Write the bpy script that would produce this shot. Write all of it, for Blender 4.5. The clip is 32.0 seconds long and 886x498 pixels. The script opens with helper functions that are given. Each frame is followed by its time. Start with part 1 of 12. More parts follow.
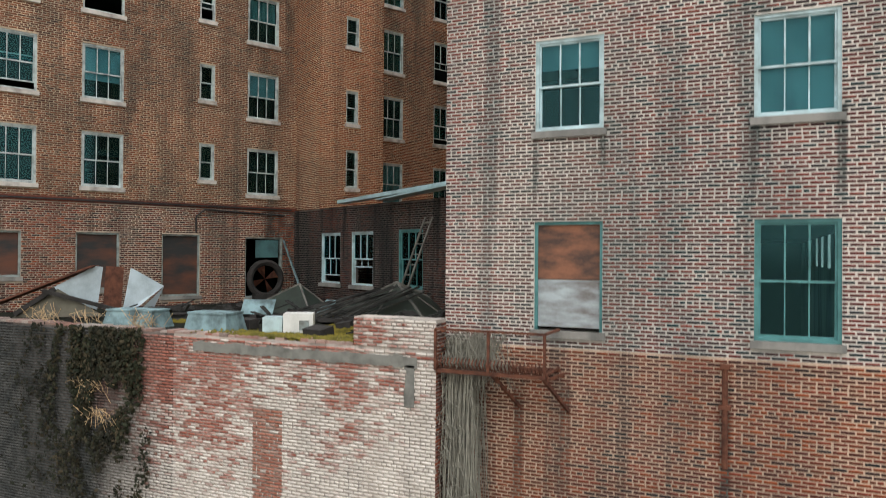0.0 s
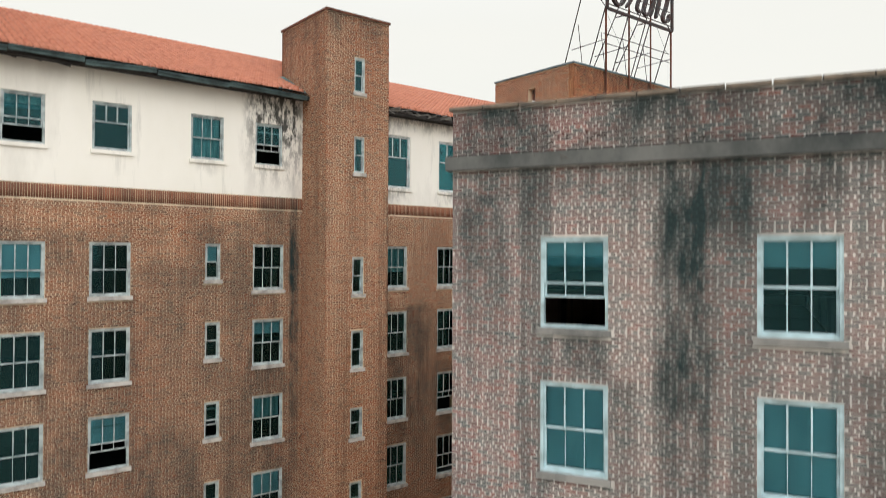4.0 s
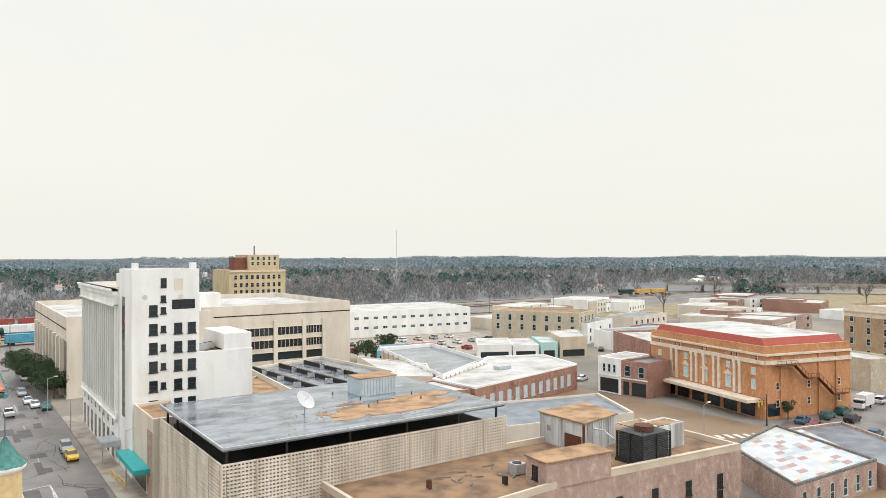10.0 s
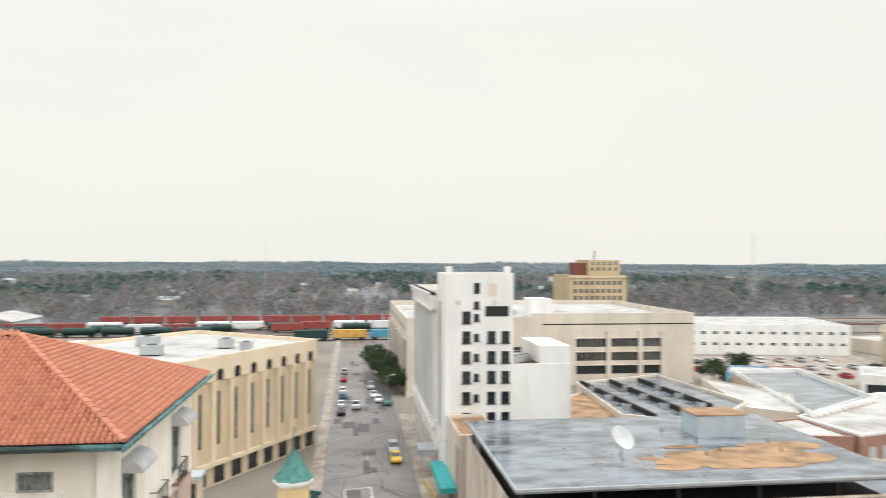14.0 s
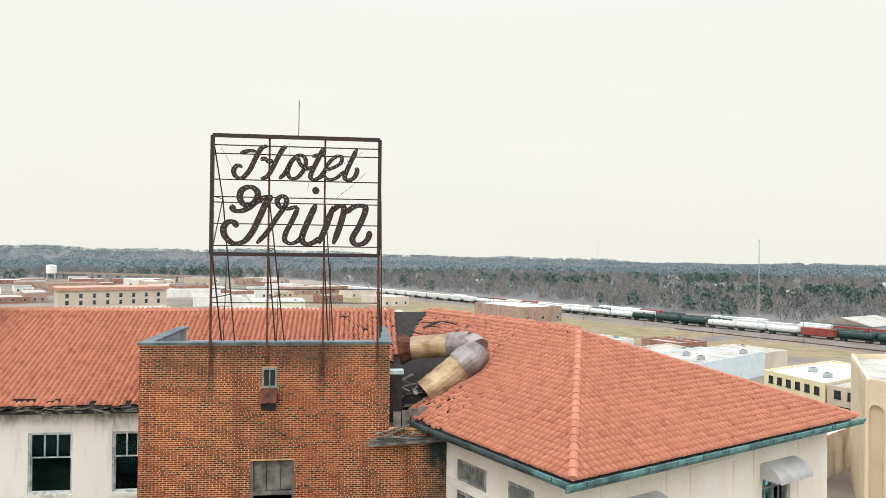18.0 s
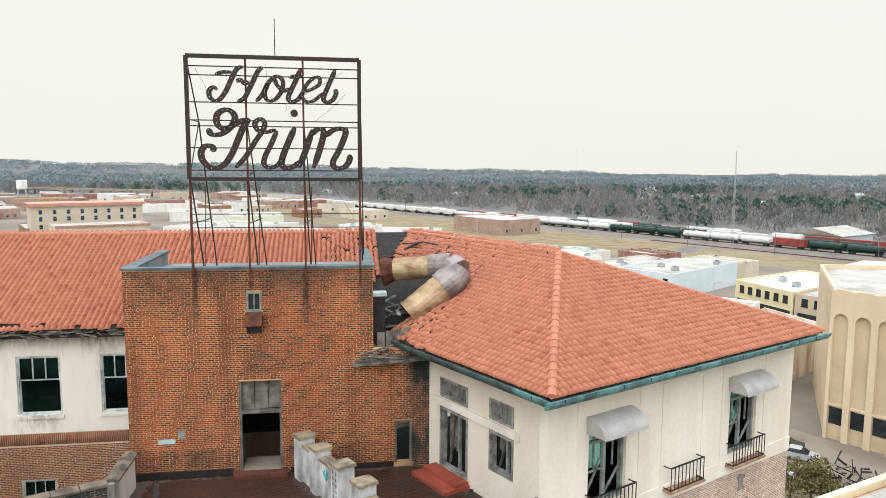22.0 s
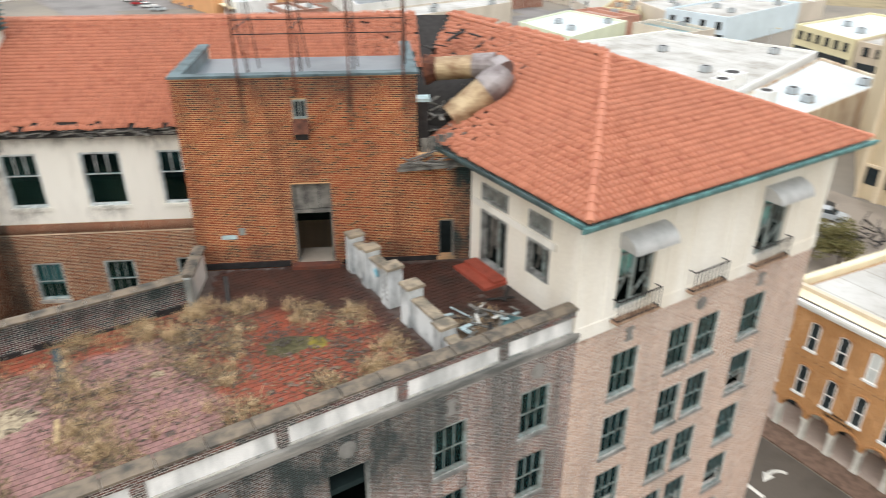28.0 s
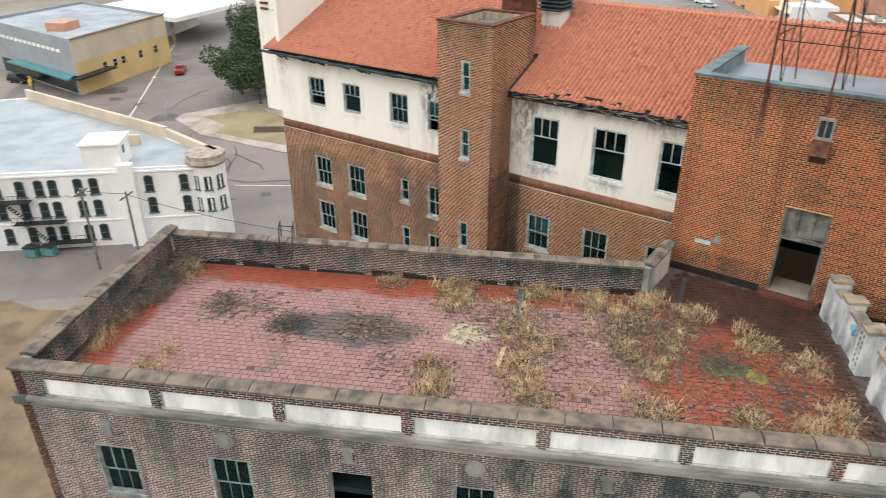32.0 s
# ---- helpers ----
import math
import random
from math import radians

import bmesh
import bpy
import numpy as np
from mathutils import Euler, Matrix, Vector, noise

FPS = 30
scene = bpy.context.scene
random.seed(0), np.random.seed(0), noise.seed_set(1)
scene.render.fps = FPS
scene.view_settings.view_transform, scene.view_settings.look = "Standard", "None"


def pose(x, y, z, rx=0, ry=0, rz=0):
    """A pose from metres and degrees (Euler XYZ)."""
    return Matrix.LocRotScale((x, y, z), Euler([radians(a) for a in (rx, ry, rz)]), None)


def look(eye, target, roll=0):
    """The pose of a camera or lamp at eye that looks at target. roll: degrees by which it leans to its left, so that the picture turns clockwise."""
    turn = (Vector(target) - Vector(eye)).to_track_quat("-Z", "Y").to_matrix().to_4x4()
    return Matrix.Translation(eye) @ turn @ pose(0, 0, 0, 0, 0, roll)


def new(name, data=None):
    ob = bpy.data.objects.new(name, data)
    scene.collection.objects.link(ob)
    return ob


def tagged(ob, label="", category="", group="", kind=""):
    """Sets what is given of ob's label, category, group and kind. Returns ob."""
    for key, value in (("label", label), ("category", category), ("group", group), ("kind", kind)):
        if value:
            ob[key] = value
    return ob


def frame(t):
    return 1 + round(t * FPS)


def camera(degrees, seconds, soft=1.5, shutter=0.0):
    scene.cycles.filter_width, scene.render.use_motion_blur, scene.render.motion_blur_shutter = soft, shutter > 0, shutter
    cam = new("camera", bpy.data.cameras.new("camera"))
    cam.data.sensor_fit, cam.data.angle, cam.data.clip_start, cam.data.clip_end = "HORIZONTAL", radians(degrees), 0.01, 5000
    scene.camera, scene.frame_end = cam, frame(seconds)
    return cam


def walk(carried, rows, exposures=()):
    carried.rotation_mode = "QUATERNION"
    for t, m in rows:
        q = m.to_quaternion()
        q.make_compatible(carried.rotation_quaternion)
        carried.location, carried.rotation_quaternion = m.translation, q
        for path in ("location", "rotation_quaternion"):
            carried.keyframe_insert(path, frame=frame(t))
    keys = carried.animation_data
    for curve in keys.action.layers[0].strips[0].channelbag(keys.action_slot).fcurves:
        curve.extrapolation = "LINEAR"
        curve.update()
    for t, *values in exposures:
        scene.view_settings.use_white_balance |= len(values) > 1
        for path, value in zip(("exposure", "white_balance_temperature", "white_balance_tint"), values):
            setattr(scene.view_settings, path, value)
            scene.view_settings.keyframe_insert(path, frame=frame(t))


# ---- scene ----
cam = camera(64.1, 32.0, 0.8, 0.5)
PATH = [
    (0, -0.000, 0.000, 10.120, 23.97, 0.42, 0.39),
    (0.5, 0.026, 0.012, 11.439, 24.13, -0.08, 0.13),
    (1, 0.025, 0.010, 13.196, 24.15, 0.38, 0.36),
    (1.5, 0.024, -0.010, 15.085, 24.15, 0.49, 0.36),
    (2, 0.028, -0.065, 17.029, 24.15, 0.43, 0.30),
    (2.5, 0.036, -0.105, 19.023, 24.21, 0.47, 0.29),
    (3, 0.036, -0.149, 21.006, 24.23, 0.59, 0.28),
    (3.5, 0.015, -0.196, 23.001, 24.21, 0.62, 0.26),
    (4, 0.001, -0.203, 24.961, 24.20, 0.59, 0.23),
    (4.5, -0.005, -0.209, 26.885, 24.17, 0.51, 0.15),
    (6.5, 0.032, -0.108, 34.431, 24.02, 0.20, 0.08),
    (7, 0.035, -0.117, 36.020, 23.89, 0.58, -0.13),
    (7.5, 0.086, -0.093, 37.151, 23.88, 0.64, -0.16),
    (8, 0.291, 0.081, 37.767, 22.34, -0.01, 0.04),
    (8.5, 0.579, 0.425, 37.995, 5.25, 0.42, 0.04),
    (9, 0.896, 0.914, 37.931, -21.65, 0.33, -0.06),
    (9.5, 1.238, 1.523, 37.707, -34.88, 0.36, -0.17),
    (10, 1.633, 2.212, 37.463, -34.97, 0.33, -0.18),
    (10.5, 2.198, 3.033, 37.277, -34.89, 0.47, -0.15),
    (11, 3.008, 4.068, 37.163, -32.87, 0.68, -0.15),
    (11.5, 4.054, 5.375, 37.113, -31.19, 0.73, -0.11),
    (12, 5.292, 6.987, 37.101, -31.16, 0.70, -0.06),
    (12.5, 6.642, 8.903, 37.124, -30.52, 0.70, -0.01),
    (13, 8.031, 11.070, 37.173, -27.31, 0.70, 0.09),
    (13.5, 9.454, 13.404, 37.217, -18.04, 0.75, 0.19),
    (14, 10.912, 15.782, 37.231, -7.40, 0.77, 0.28),
    (14.5, 12.349, 18.126, 37.280, 2.42, 0.78, 0.32),
    (15, 13.675, 20.334, 37.340, 17.71, 0.69, 0.52),
    (15.5, 14.815, 22.309, 37.380, 37.73, 0.69, 0.66),
    (17.5, 16.652, 27.082, 36.982, 55.20, 0.52, 0.69),
    (18, 16.746, 27.327, 36.854, 56.73, 0.55, 0.66),
    (18.5, 16.787, 27.396, 36.759, 56.48, 0.52, 0.62),
    (19, 16.822, 27.386, 36.688, 56.19, -0.91, 0.61),
    (19.5, 16.845, 27.345, 36.645, 55.91, -1.58, 0.57),
    (20, 16.867, 27.270, 36.588, 55.60, -3.13, 0.50),
    (20.5, 16.846, 27.249, 36.542, 55.44, -6.07, 0.45),
    (21, 16.800, 27.239, 36.587, 55.32, -6.68, 0.41),
    (21.5, 16.758, 27.233, 36.812, 55.08, -6.52, 0.46),
    (22, 16.730, 27.219, 37.217, 54.96, -6.50, 0.36),
    (22.5, 16.693, 27.211, 37.786, 54.77, -7.02, 0.38),
    (23, 16.682, 27.203, 38.508, 54.64, -6.51, 0.41),
    (23.5, 16.666, 27.197, 39.189, 54.48, -5.83, 0.40),
    (24, 16.636, 27.172, 39.607, 54.26, -6.22, 0.31),
    (24.5, 16.632, 27.140, 39.672, 54.03, -8.06, 0.24),
    (25, 16.642, 27.114, 39.694, 53.87, -12.17, 0.24),
    (25.5, 16.651, 27.088, 39.701, 53.68, -17.38, 0.18),
    (27.5, 16.475, 27.078, 39.639, 52.91, -27.45, 0.32),
    (28, 16.448, 27.088, 39.623, 57.85, -27.51, 0.12),
    (28.5, 16.421, 27.092, 39.613, 70.66, -27.56, -0.04),
    (29, 16.416, 27.088, 39.612, 74.13, -27.64, -0.12),
    (29.5, 16.426, 27.070, 39.625, 82.82, -27.74, -0.09),
    (30, 16.430, 27.059, 39.633, 86.68, -27.84, 0.03),
    (30.5, 16.431, 27.054, 39.635, 88.99, -27.85, -0.04),
    (31, 16.440, 27.058, 39.625, 90.64, -27.84, -0.08),
    (31.5, 16.454, 27.063, 39.618, 94.76, -27.72, -0.13),
    (32, 16.465, 27.072, 39.614, 98.88, -27.69, -0.14),
]


def aim(x, y, z, yaw, pitch, roll):
    a, b = radians(yaw), radians(pitch)
    return look((x, y, z), (x - math.sin(a) * math.cos(b), y + math.cos(a) * math.cos(b), z + math.sin(b)), roll)


walk(cam, [(t, aim(*row)) for t, *row in PATH])

# ---- light ----
SKY = bpy.data.worlds.new("overcast_sky")
scene.world = SKY
SKY.use_nodes = True
wn = SKY.node_tree
wn.nodes.clear()
w_sky = wn.nodes.new("ShaderNodeTexSky")
w_sky.sky_type = "NISHITA"
w_sky.sun_disc = False
w_sky.sun_elevation, w_sky.sun_rotation = radians(48), radians(150)
w_sky.air_density, w_sky.dust_density = 1.0, 6.0
w_bg = wn.nodes.new("ShaderNodeBackground")
w_bg.inputs["Strength"].default_value = 0.015
w_cl = wn.nodes.new("ShaderNodeBackground")
w_cl.inputs["Strength"].default_value = 1.0
w_tc = wn.nodes.new("ShaderNodeTexCoord")
w_no = wn.nodes.new("ShaderNodeTexNoise")
w_no.inputs["Scale"].default_value = 2.2
w_no.inputs["Detail"].default_value = 3
w_mp = wn.nodes.new("ShaderNodeMapping")
w_mp.inputs["Scale"].default_value = (1, 1, 4)
w_ra = wn.nodes.new("ShaderNodeValToRGB")
w_ra.color_ramp.elements[0].position, w_ra.color_ramp.elements[0].color = 0.35, (0.88, 0.875, 0.81, 1)
w_ra.color_ramp.elements[1].position, w_ra.color_ramp.elements[1].color = 0.6, (0.9, 0.888, 0.82, 1)
w_add = wn.nodes.new("ShaderNodeAddShader")
w_out = wn.nodes.new("ShaderNodeOutputWorld")
wn.links.new(w_tc.outputs["Generated"], w_mp.inputs["Vector"])
wn.links.new(w_mp.outputs["Vector"], w_no.inputs["Vector"])
wn.links.new(w_no.outputs["Fac"], w_ra.inputs["Fac"])
w_sep = wn.nodes.new("ShaderNodeSeparateXYZ")
w_up = wn.nodes.new("ShaderNodeMapRange")
w_up.interpolation_type = "SMOOTHSTEP"
for key, val in (("From Min", 0.3), ("From Max", 0.95), ("To Min", 1.0), ("To Max", 2.9)):
    w_up.inputs[key].default_value = val
wn.links.new(w_tc.outputs["Generated"], w_sep.inputs[0])
wn.links.new(w_sep.outputs["Z"], w_up.inputs["Value"])
wn.links.new(w_up.outputs["Result"], w_cl.inputs["Strength"])
w_hi = wn.nodes.new("ShaderNodeMix")
w_hi.data_type = "RGBA"
w_hi.inputs[7].default_value = (0.85, 0.88, 0.92, 1)
w_el = wn.nodes.new("ShaderNodeMapRange")
w_el.inputs["From Min"].default_value, w_el.inputs["From Max"].default_value = 0.3, 0.7
wn.links.new(w_sep.outputs["Z"], w_el.inputs["Value"])
wn.links.new(w_el.outputs["Result"], w_hi.inputs[0])
wn.links.new(w_ra.outputs["Color"], w_hi.inputs[6])
wn.links.new(w_hi.outputs[2], w_cl.inputs["Color"])
wn.links.new(w_sky.outputs["Color"], w_bg.inputs["Color"])
wn.links.new(w_bg.outputs["Background"], w_add.inputs[0])
wn.links.new(w_cl.outputs["Background"], w_add.inputs[1])
wn.links.new(w_add.outputs["Shader"], w_out.inputs["Surface"])

sun = new("sun", bpy.data.lights.new("sun", "SUN"))
sun.data.energy, sun.data.angle, sun.data.color = 0.75, radians(40), (1.0, 0.985, 0.96)
sun.matrix_world = look((75, -75, 100), (0, 20, 20))

# ---- materials ----


class Mat:
    """A small builder for node materials."""

    def __init__(self, name, rough=0.85, metal=0.0, spec=0.3):
        self.m = bpy.data.materials.new(name)
        self.m.use_nodes = True
        self.t = self.m.node_tree
        self.b = self.t.nodes["Principled BSDF"]
        self.b.inputs["Roughness"].default_value = rough
        self.b.inputs["Metallic"].default_value = metal
        self.b.inputs["Specular IOR Level"].default_value = spec
        self.geo = self.t.nodes.new("ShaderNodeNewGeometry")

    def n(self, kind, **kw):
        node = self.t.nodes.new(kind)
        for k, v in kw.items():
            node.inputs[k].default_value = v
        return node

    def pos(self, scale=(1, 1, 1)):
        mp = self.n("ShaderNodeMapping", Scale=scale)
        self.t.links.new(self.geo.outputs["Position"], mp.inputs["Vector"])
        return mp.outputs["Vector"]

    def noise(self, scale, detail=4, stretch=(1, 1, 1), rough=0.55):
        no = self.n("ShaderNodeTexNoise", Scale=scale, Detail=detail, Roughness=rough)
        self.t.links.new(self.pos(stretch), no.inputs["Vector"])
        return no.outputs["Fac"]

    def ramp(self, fac, stops):
        ra = self.t.nodes.new("ShaderNodeValToRGB")
        while len(ra.color_ramp.elements) < len(stops):
            ra.color_ramp.elements.new(0.5)
        for e, (p, c) in zip(ra.color_ramp.elements, stops):
            e.position = p
            e.color = (*c, 1) if len(c) == 3 else c
        self.t.links.new(fac, ra.inputs["Fac"])
        return ra.outputs["Color"]

    def mix(self, fac, a, b, mode="MIX"):
        mx = self.t.nodes.new("ShaderNodeMix")
        mx.data_type, mx.blend_type = "RGBA", mode
        for sock, val in ((mx.inputs[0], fac), (mx.inputs[6], a), (mx.inputs[7], b)):
            if isinstance(val, (int, float)):
                sock.default_value = val
            elif isinstance(val, tuple):
                sock.default_value = (*val, 1)
            else:
                self.t.links.new(val, sock)
        return mx.outputs[2]

    def math(self, op, a, b=0.0):
        ma = self.t.nodes.new("ShaderNodeMath")
        ma.operation = op
        for sock, val in ((ma.inputs[0], a), (ma.inputs[1], b)):
            if isinstance(val, (int, float)):
                sock.default_value = val
            else:
                self.t.links.new(val, sock)
        return ma.outputs[0]

    def color(self, c):
        if isinstance(c, tuple):
            self.b.inputs["Base Color"].default_value = (*c, 1)
        else:
            self.t.links.new(c, self.b.inputs["Base Color"])
        return self

    def bump(self, h, strength=0.3, dist=0.02):
        bu = self.n("ShaderNodeBump", Strength=strength, Distance=dist)
        self.t.links.new(h, bu.inputs["Height"])
        self.t.links.new(bu.outputs["Normal"], self.b.inputs["Normal"])
        return self

    def rough(self, fac, lo, hi):
        mr = self.n("ShaderNodeMapRange")
        mr.inputs["To Min"].default_value, mr.inputs["To Max"].default_value = lo, hi
        self.t.links.new(fac, mr.inputs["Value"])
        self.t.links.new(mr.outputs["Result"], self.b.inputs["Roughness"])
        return self


def plain(name, col, rough=0.8, metal=0.0, vary=0.25, scale=1.5, bump=0.15, dark=None, stretch=(1, 1, 1), spec=0.3):
    """A painted or raw surface with large stains and fine grain."""
    k = Mat(name, rough, metal, spec)
    lo = dark or tuple(c * (1 - vary) for c in col)
    hi = tuple(min(1, c * (1 + vary * 0.25)) for c in col)
    big = k.ramp(k.noise(scale, 5, stretch), [(0.35, lo), (0.6, hi)])
    fine = k.noise(scale * 18, 3)
    k.color(k.mix(0.25, big, k.ramp(fine, [(0.3, tuple(c * 0.75 for c in col)), (0.7, hi)])))
    if bump:
        k.bump(fine, bump, 0.01)
    return k.m


def stain_shade_mask(k, axis, specs, scale=1.3, lo=0.36, hi=0.58, floor=0.3):
    """Ragged run-off stains and painted courtyard shade on a wall: each spec is its middle along the wall, half width,
    top, foot and strength.
    """
    sep = k.t.nodes.new("ShaderNodeSeparateXYZ")
    k.t.links.new(k.geo.outputs["Position"], sep.inputs[0])
    wob = k.math("MULTIPLY", k.math("SUBTRACT", k.noise(0.9, 5, (1, 1, 0.5), 0.65), 0.5), 1.3)
    u = k.math("ADD", k.math("MULTIPLY", sep.outputs["X"], axis[0]), k.math("MULTIPLY", sep.outputs["Y"], axis[1]))
    z = k.math("ADD", sep.outputs["Z"], wob)

    def span(val, a, b, lim=1.0):
        mr = k.n("ShaderNodeMapRange")
        for key, v in (("From Min", a), ("From Max", b), ("To Max", lim)):
            mr.inputs[key].default_value = v
        k.t.links.new(val, mr.inputs["Value"])
        return mr.outputs["Result"]

    total = None
    for uc, half, top, foot, amount in specs:
        uw = k.math("ADD", u, k.math("MULTIPLY", wob, min(1.0, half)))
        side = span(k.math("ABSOLUTE", k.math("SUBTRACT", uw, uc)), half * 1.15, half * 0.55, amount)
        m = k.math("MULTIPLY", side, k.math("MULTIPLY", span(z, top + 0.35, top + 0.1), span(z, foot, foot + (top - foot) * 0.6)))
        total = m if total is None else k.math("MAXIMUM", total, m)
    rag = k.noise(scale, 7, (1, 1, 0.4), 0.72)
    return k.math("MULTIPLY", total, k.ramp(rag, [(lo, (floor, floor, floor)), (hi, (1, 1, 1))]))


def brick_mat(name, tones, dirt, dirt_scale=0.5, dirt_amount=0.6, grey=(0.2, 0.22, 0.21), single=False, stains=None):
    """Fired bricks: each piece its own tone, darkened and greyed by run-off streaks."""
    k = Mat(name, 0.88, 0, 0.25)
    isl = k.t.nodes.new("ShaderNodeObjectInfo").outputs["Random"] if single else k.geo.outputs["Random Per Island"]
    stops = [(i / max(1, len(tones) - 1), c) for i, c in enumerate(tones)]
    base = k.ramp(isl, stops)
    streak = k.noise(dirt_scale, 6, (1, 1, 0.22), 0.62)
    soot = k.ramp(streak, [(0.46, (0, 0, 0)), (0.62, (1, 1, 1))])
    base = k.mix(k.math("MULTIPLY", soot, dirt_amount), base, dirt)
    wash = k.noise(dirt_scale * 0.35, 4, (1, 1, 0.5))
    base = k.mix(k.ramp(wash, [(0.5, (0, 0, 0)), (0.75, (0.45, 0.45, 0.45))]), base, grey)
    run = k.noise(1.5, 6, (1, 1, 0.05), 0.66)
    base = k.mix(k.math("MULTIPLY", k.ramp(run, [(0.52, (0, 0, 0)), (0.62, (1, 1, 1))]), dirt_amount), base, dirt)
    if stains:
        base = k.mix(stain_shade_mask(k, *stains), base, STAIN_SHADE_DARK)
    grain = k.noise(60, 3)
    base = k.mix(0.3, base, k.ramp(grain, [(0.3, (0.04, 0.03, 0.03)), (0.75, (0.5, 0.4, 0.35))]), "SOFT_LIGHT")
    k.color(base).bump(grain, 0.25, 0.004)
    return k.m


def mortar_mat(name, col, dirt, amount=0.5, scale=0.5, stains=None):
    k = Mat(name, 0.95, 0, 0.15)
    streak = k.noise(scale, 6, (1, 1, 0.22), 0.62)
    soot = k.ramp(streak, [(0.46, (0, 0, 0)), (0.64, (1, 1, 1))])
    run = k.noise(1.5, 6, (1, 1, 0.05), 0.66)
    soot = k.math("MAXIMUM", soot, k.ramp(run, [(0.52, (0, 0, 0)), (0.62, (1, 1, 1))]))
    fine = k.noise(35, 3)
    base = k.mix(0.4, k.ramp(fine, [(0.3, tuple(c * 0.7 for c in col)), (0.7, col)]), col)
    base = k.mix(k.math("MULTIPLY", soot, amount), base, dirt)
    if stains:
        base = k.mix(stain_shade_mask(k, *stains), base, tuple(c * 1.5 for c in STAIN_SHADE_DARK))
    k.color(base).bump(fine, 0.2, 0.004)
    return k.m


def facade_mat(name, brick, mortar, scale=1.0, vary=0.3, turn=0.0):
    """Brickwork of other buildings: courses run along each wall, with stains over them."""
    k = Mat(name, 0.9, 0, 0.2)
    ns = k.t.nodes.new("ShaderNodeSeparateXYZ")
    ps = k.t.nodes.new("ShaderNodeSeparateXYZ")
    k.t.links.new(k.geo.outputs["Normal"], ns.inputs[0])
    k.t.links.new(k.geo.outputs["Position"], ps.inputs[0])
    u = k.math("SUBTRACT", k.math("MULTIPLY", ps.outputs["Y"], ns.outputs["X"]), k.math("MULTIPLY", ps.outputs["X"], ns.outputs["Y"]))
    cv = k.t.nodes.new("ShaderNodeCombineXYZ")
    k.t.links.new(u, cv.inputs[0])
    k.t.links.new(ps.outputs["Z"], cv.inputs[1])
    bt = k.n("ShaderNodeTexBrick", Scale=1.0)
    for key, val in (("Brick Width", 0.23), ("Row Height", 0.078), ("Mortar Size", 0.012), ("Bias", 0.0)):
        bt.inputs[key].default_value = val
    bt.inputs["Color1"].default_value = (*brick, 1)
    bt.inputs["Color2"].default_value = (*(c * (1 - vary) for c in brick), 1)
    bt.inputs["Mortar"].default_value = (*mortar, 1)
    k.t.links.new(cv.outputs[0], bt.inputs["Vector"])
    big = k.noise(0.25, 6, (1, 1, 0.4))
    mid = k.noise(1.6, 5, (1, 1, 0.5))
    base = k.mix(k.ramp(big, [(0.45, (0, 0, 0)), (0.75, (0.6, 0.6, 0.6))]), bt.outputs["Color"], tuple(c * 0.55 for c in brick))
    base = k.mix(k.ramp(mid, [(0.5, (0, 0, 0)), (0.75, (0.35, 0.35, 0.35))]), base, tuple(min(1, c * 1.5) for c in mortar))
    k.color(base).bump(bt.outputs["Fac"], 0.3, 0.02)
    return k.m


STAIN_SHADE_DARK = (0.024, 0.04, 0.04)
WING = (0.4446, 0.8957)
END_STAINS = ((1, 0), [(-1.2, 0.55, 26.7, 17.5, 1.0), (-0.5, 0.5, 26.5, 24.6, 0.9), (0.9, 0.4, 26.6, 25.2, 0.9), (2.6, 0.8, 26.7, 23.5, 0.8), (-5.1, 0.6, 26.2, 22.5, 0.75), (-3.1, 0.6, 23.5, 22.2, 0.75), (-1.4, 5.0, 26.8, 25.7, 0.6), (-4.3, 0.45, 26.6, 24.9, 0.7), (1.7, 0.3, 23.0, 19.5, 0.6), (-2.3, 0.3, 22.5, 19.8, 0.45), (-3.88, 0.07, 12.4, 10.9, 0.8), (-2.6, 0.06, 12.4, 11.3, 0.7), (-0.06, 0.09, 12.4, 11.0, 0.8), (1.24, 0.08, 12.4, 10.6, 0.85), (-1.4, 0.3, 14.0, 9.5, 0.35), (-4.7, 1.0, 28.2, 26.6, 0.95), (-1.4, 1.5, 28.2, 26.6, 0.9), (1.7, 1.1, 28.2, 26.6, 0.95)])
EAST_STAINS = ((0, 1), [(30.5, 6.5, 26.7, 22.6, 0.9), (24.0, 5.0, 26.7, 23.4, 0.65), (18.0, 2.4, 26.7, 24.0, 0.45)])
# Run-off streaks, plus broad low entries that paint the courtyard's shade into the brick.
MAIN_STAINS_SHADE = (WING, [(12.78, 0.24, 31.0, 10.5, 1.0), (3.2, 3.4, 25.5, 4.0, 0.46), (7.6, 3.2, 24.5, 4.0, 0.46), (10.8, 2.2, 26.0, 4.0, 0.5), (6.0, 8.5, 13.4, -6.0, 0.5), (2.0, 1.7, 19.6, -8.0, 0.58), (4.9, 1.5, 21.2, -8.0, 0.55), (8.0, 1.9, 19.0, -8.0, 0.6), (11.5, 1.4, 22.3, -8.0, 0.64), (12.2, 0.9, 27.3, 24.4, 0.6), (18.0, 2.2, 22.5, 11.0, 0.6), (21.5, 2.6, 20.0, 11.0, 0.6), (24.0, 1.6, 23.5, 11.0, 0.6), (16.25, 0.4, 27.3, 16.0, 0.75), (24.4, 0.7, 27.3, 18.0, 0.65), (14.5, 1.7, 34.3, 32.9, 0.55), (4.0, 6.0, 27.0, 26.2, 0.3), (7.9, 0.5, 14.5, 11.8, 0.5), (10.6, 2.0, 12.6, 11.8, 0.6)])
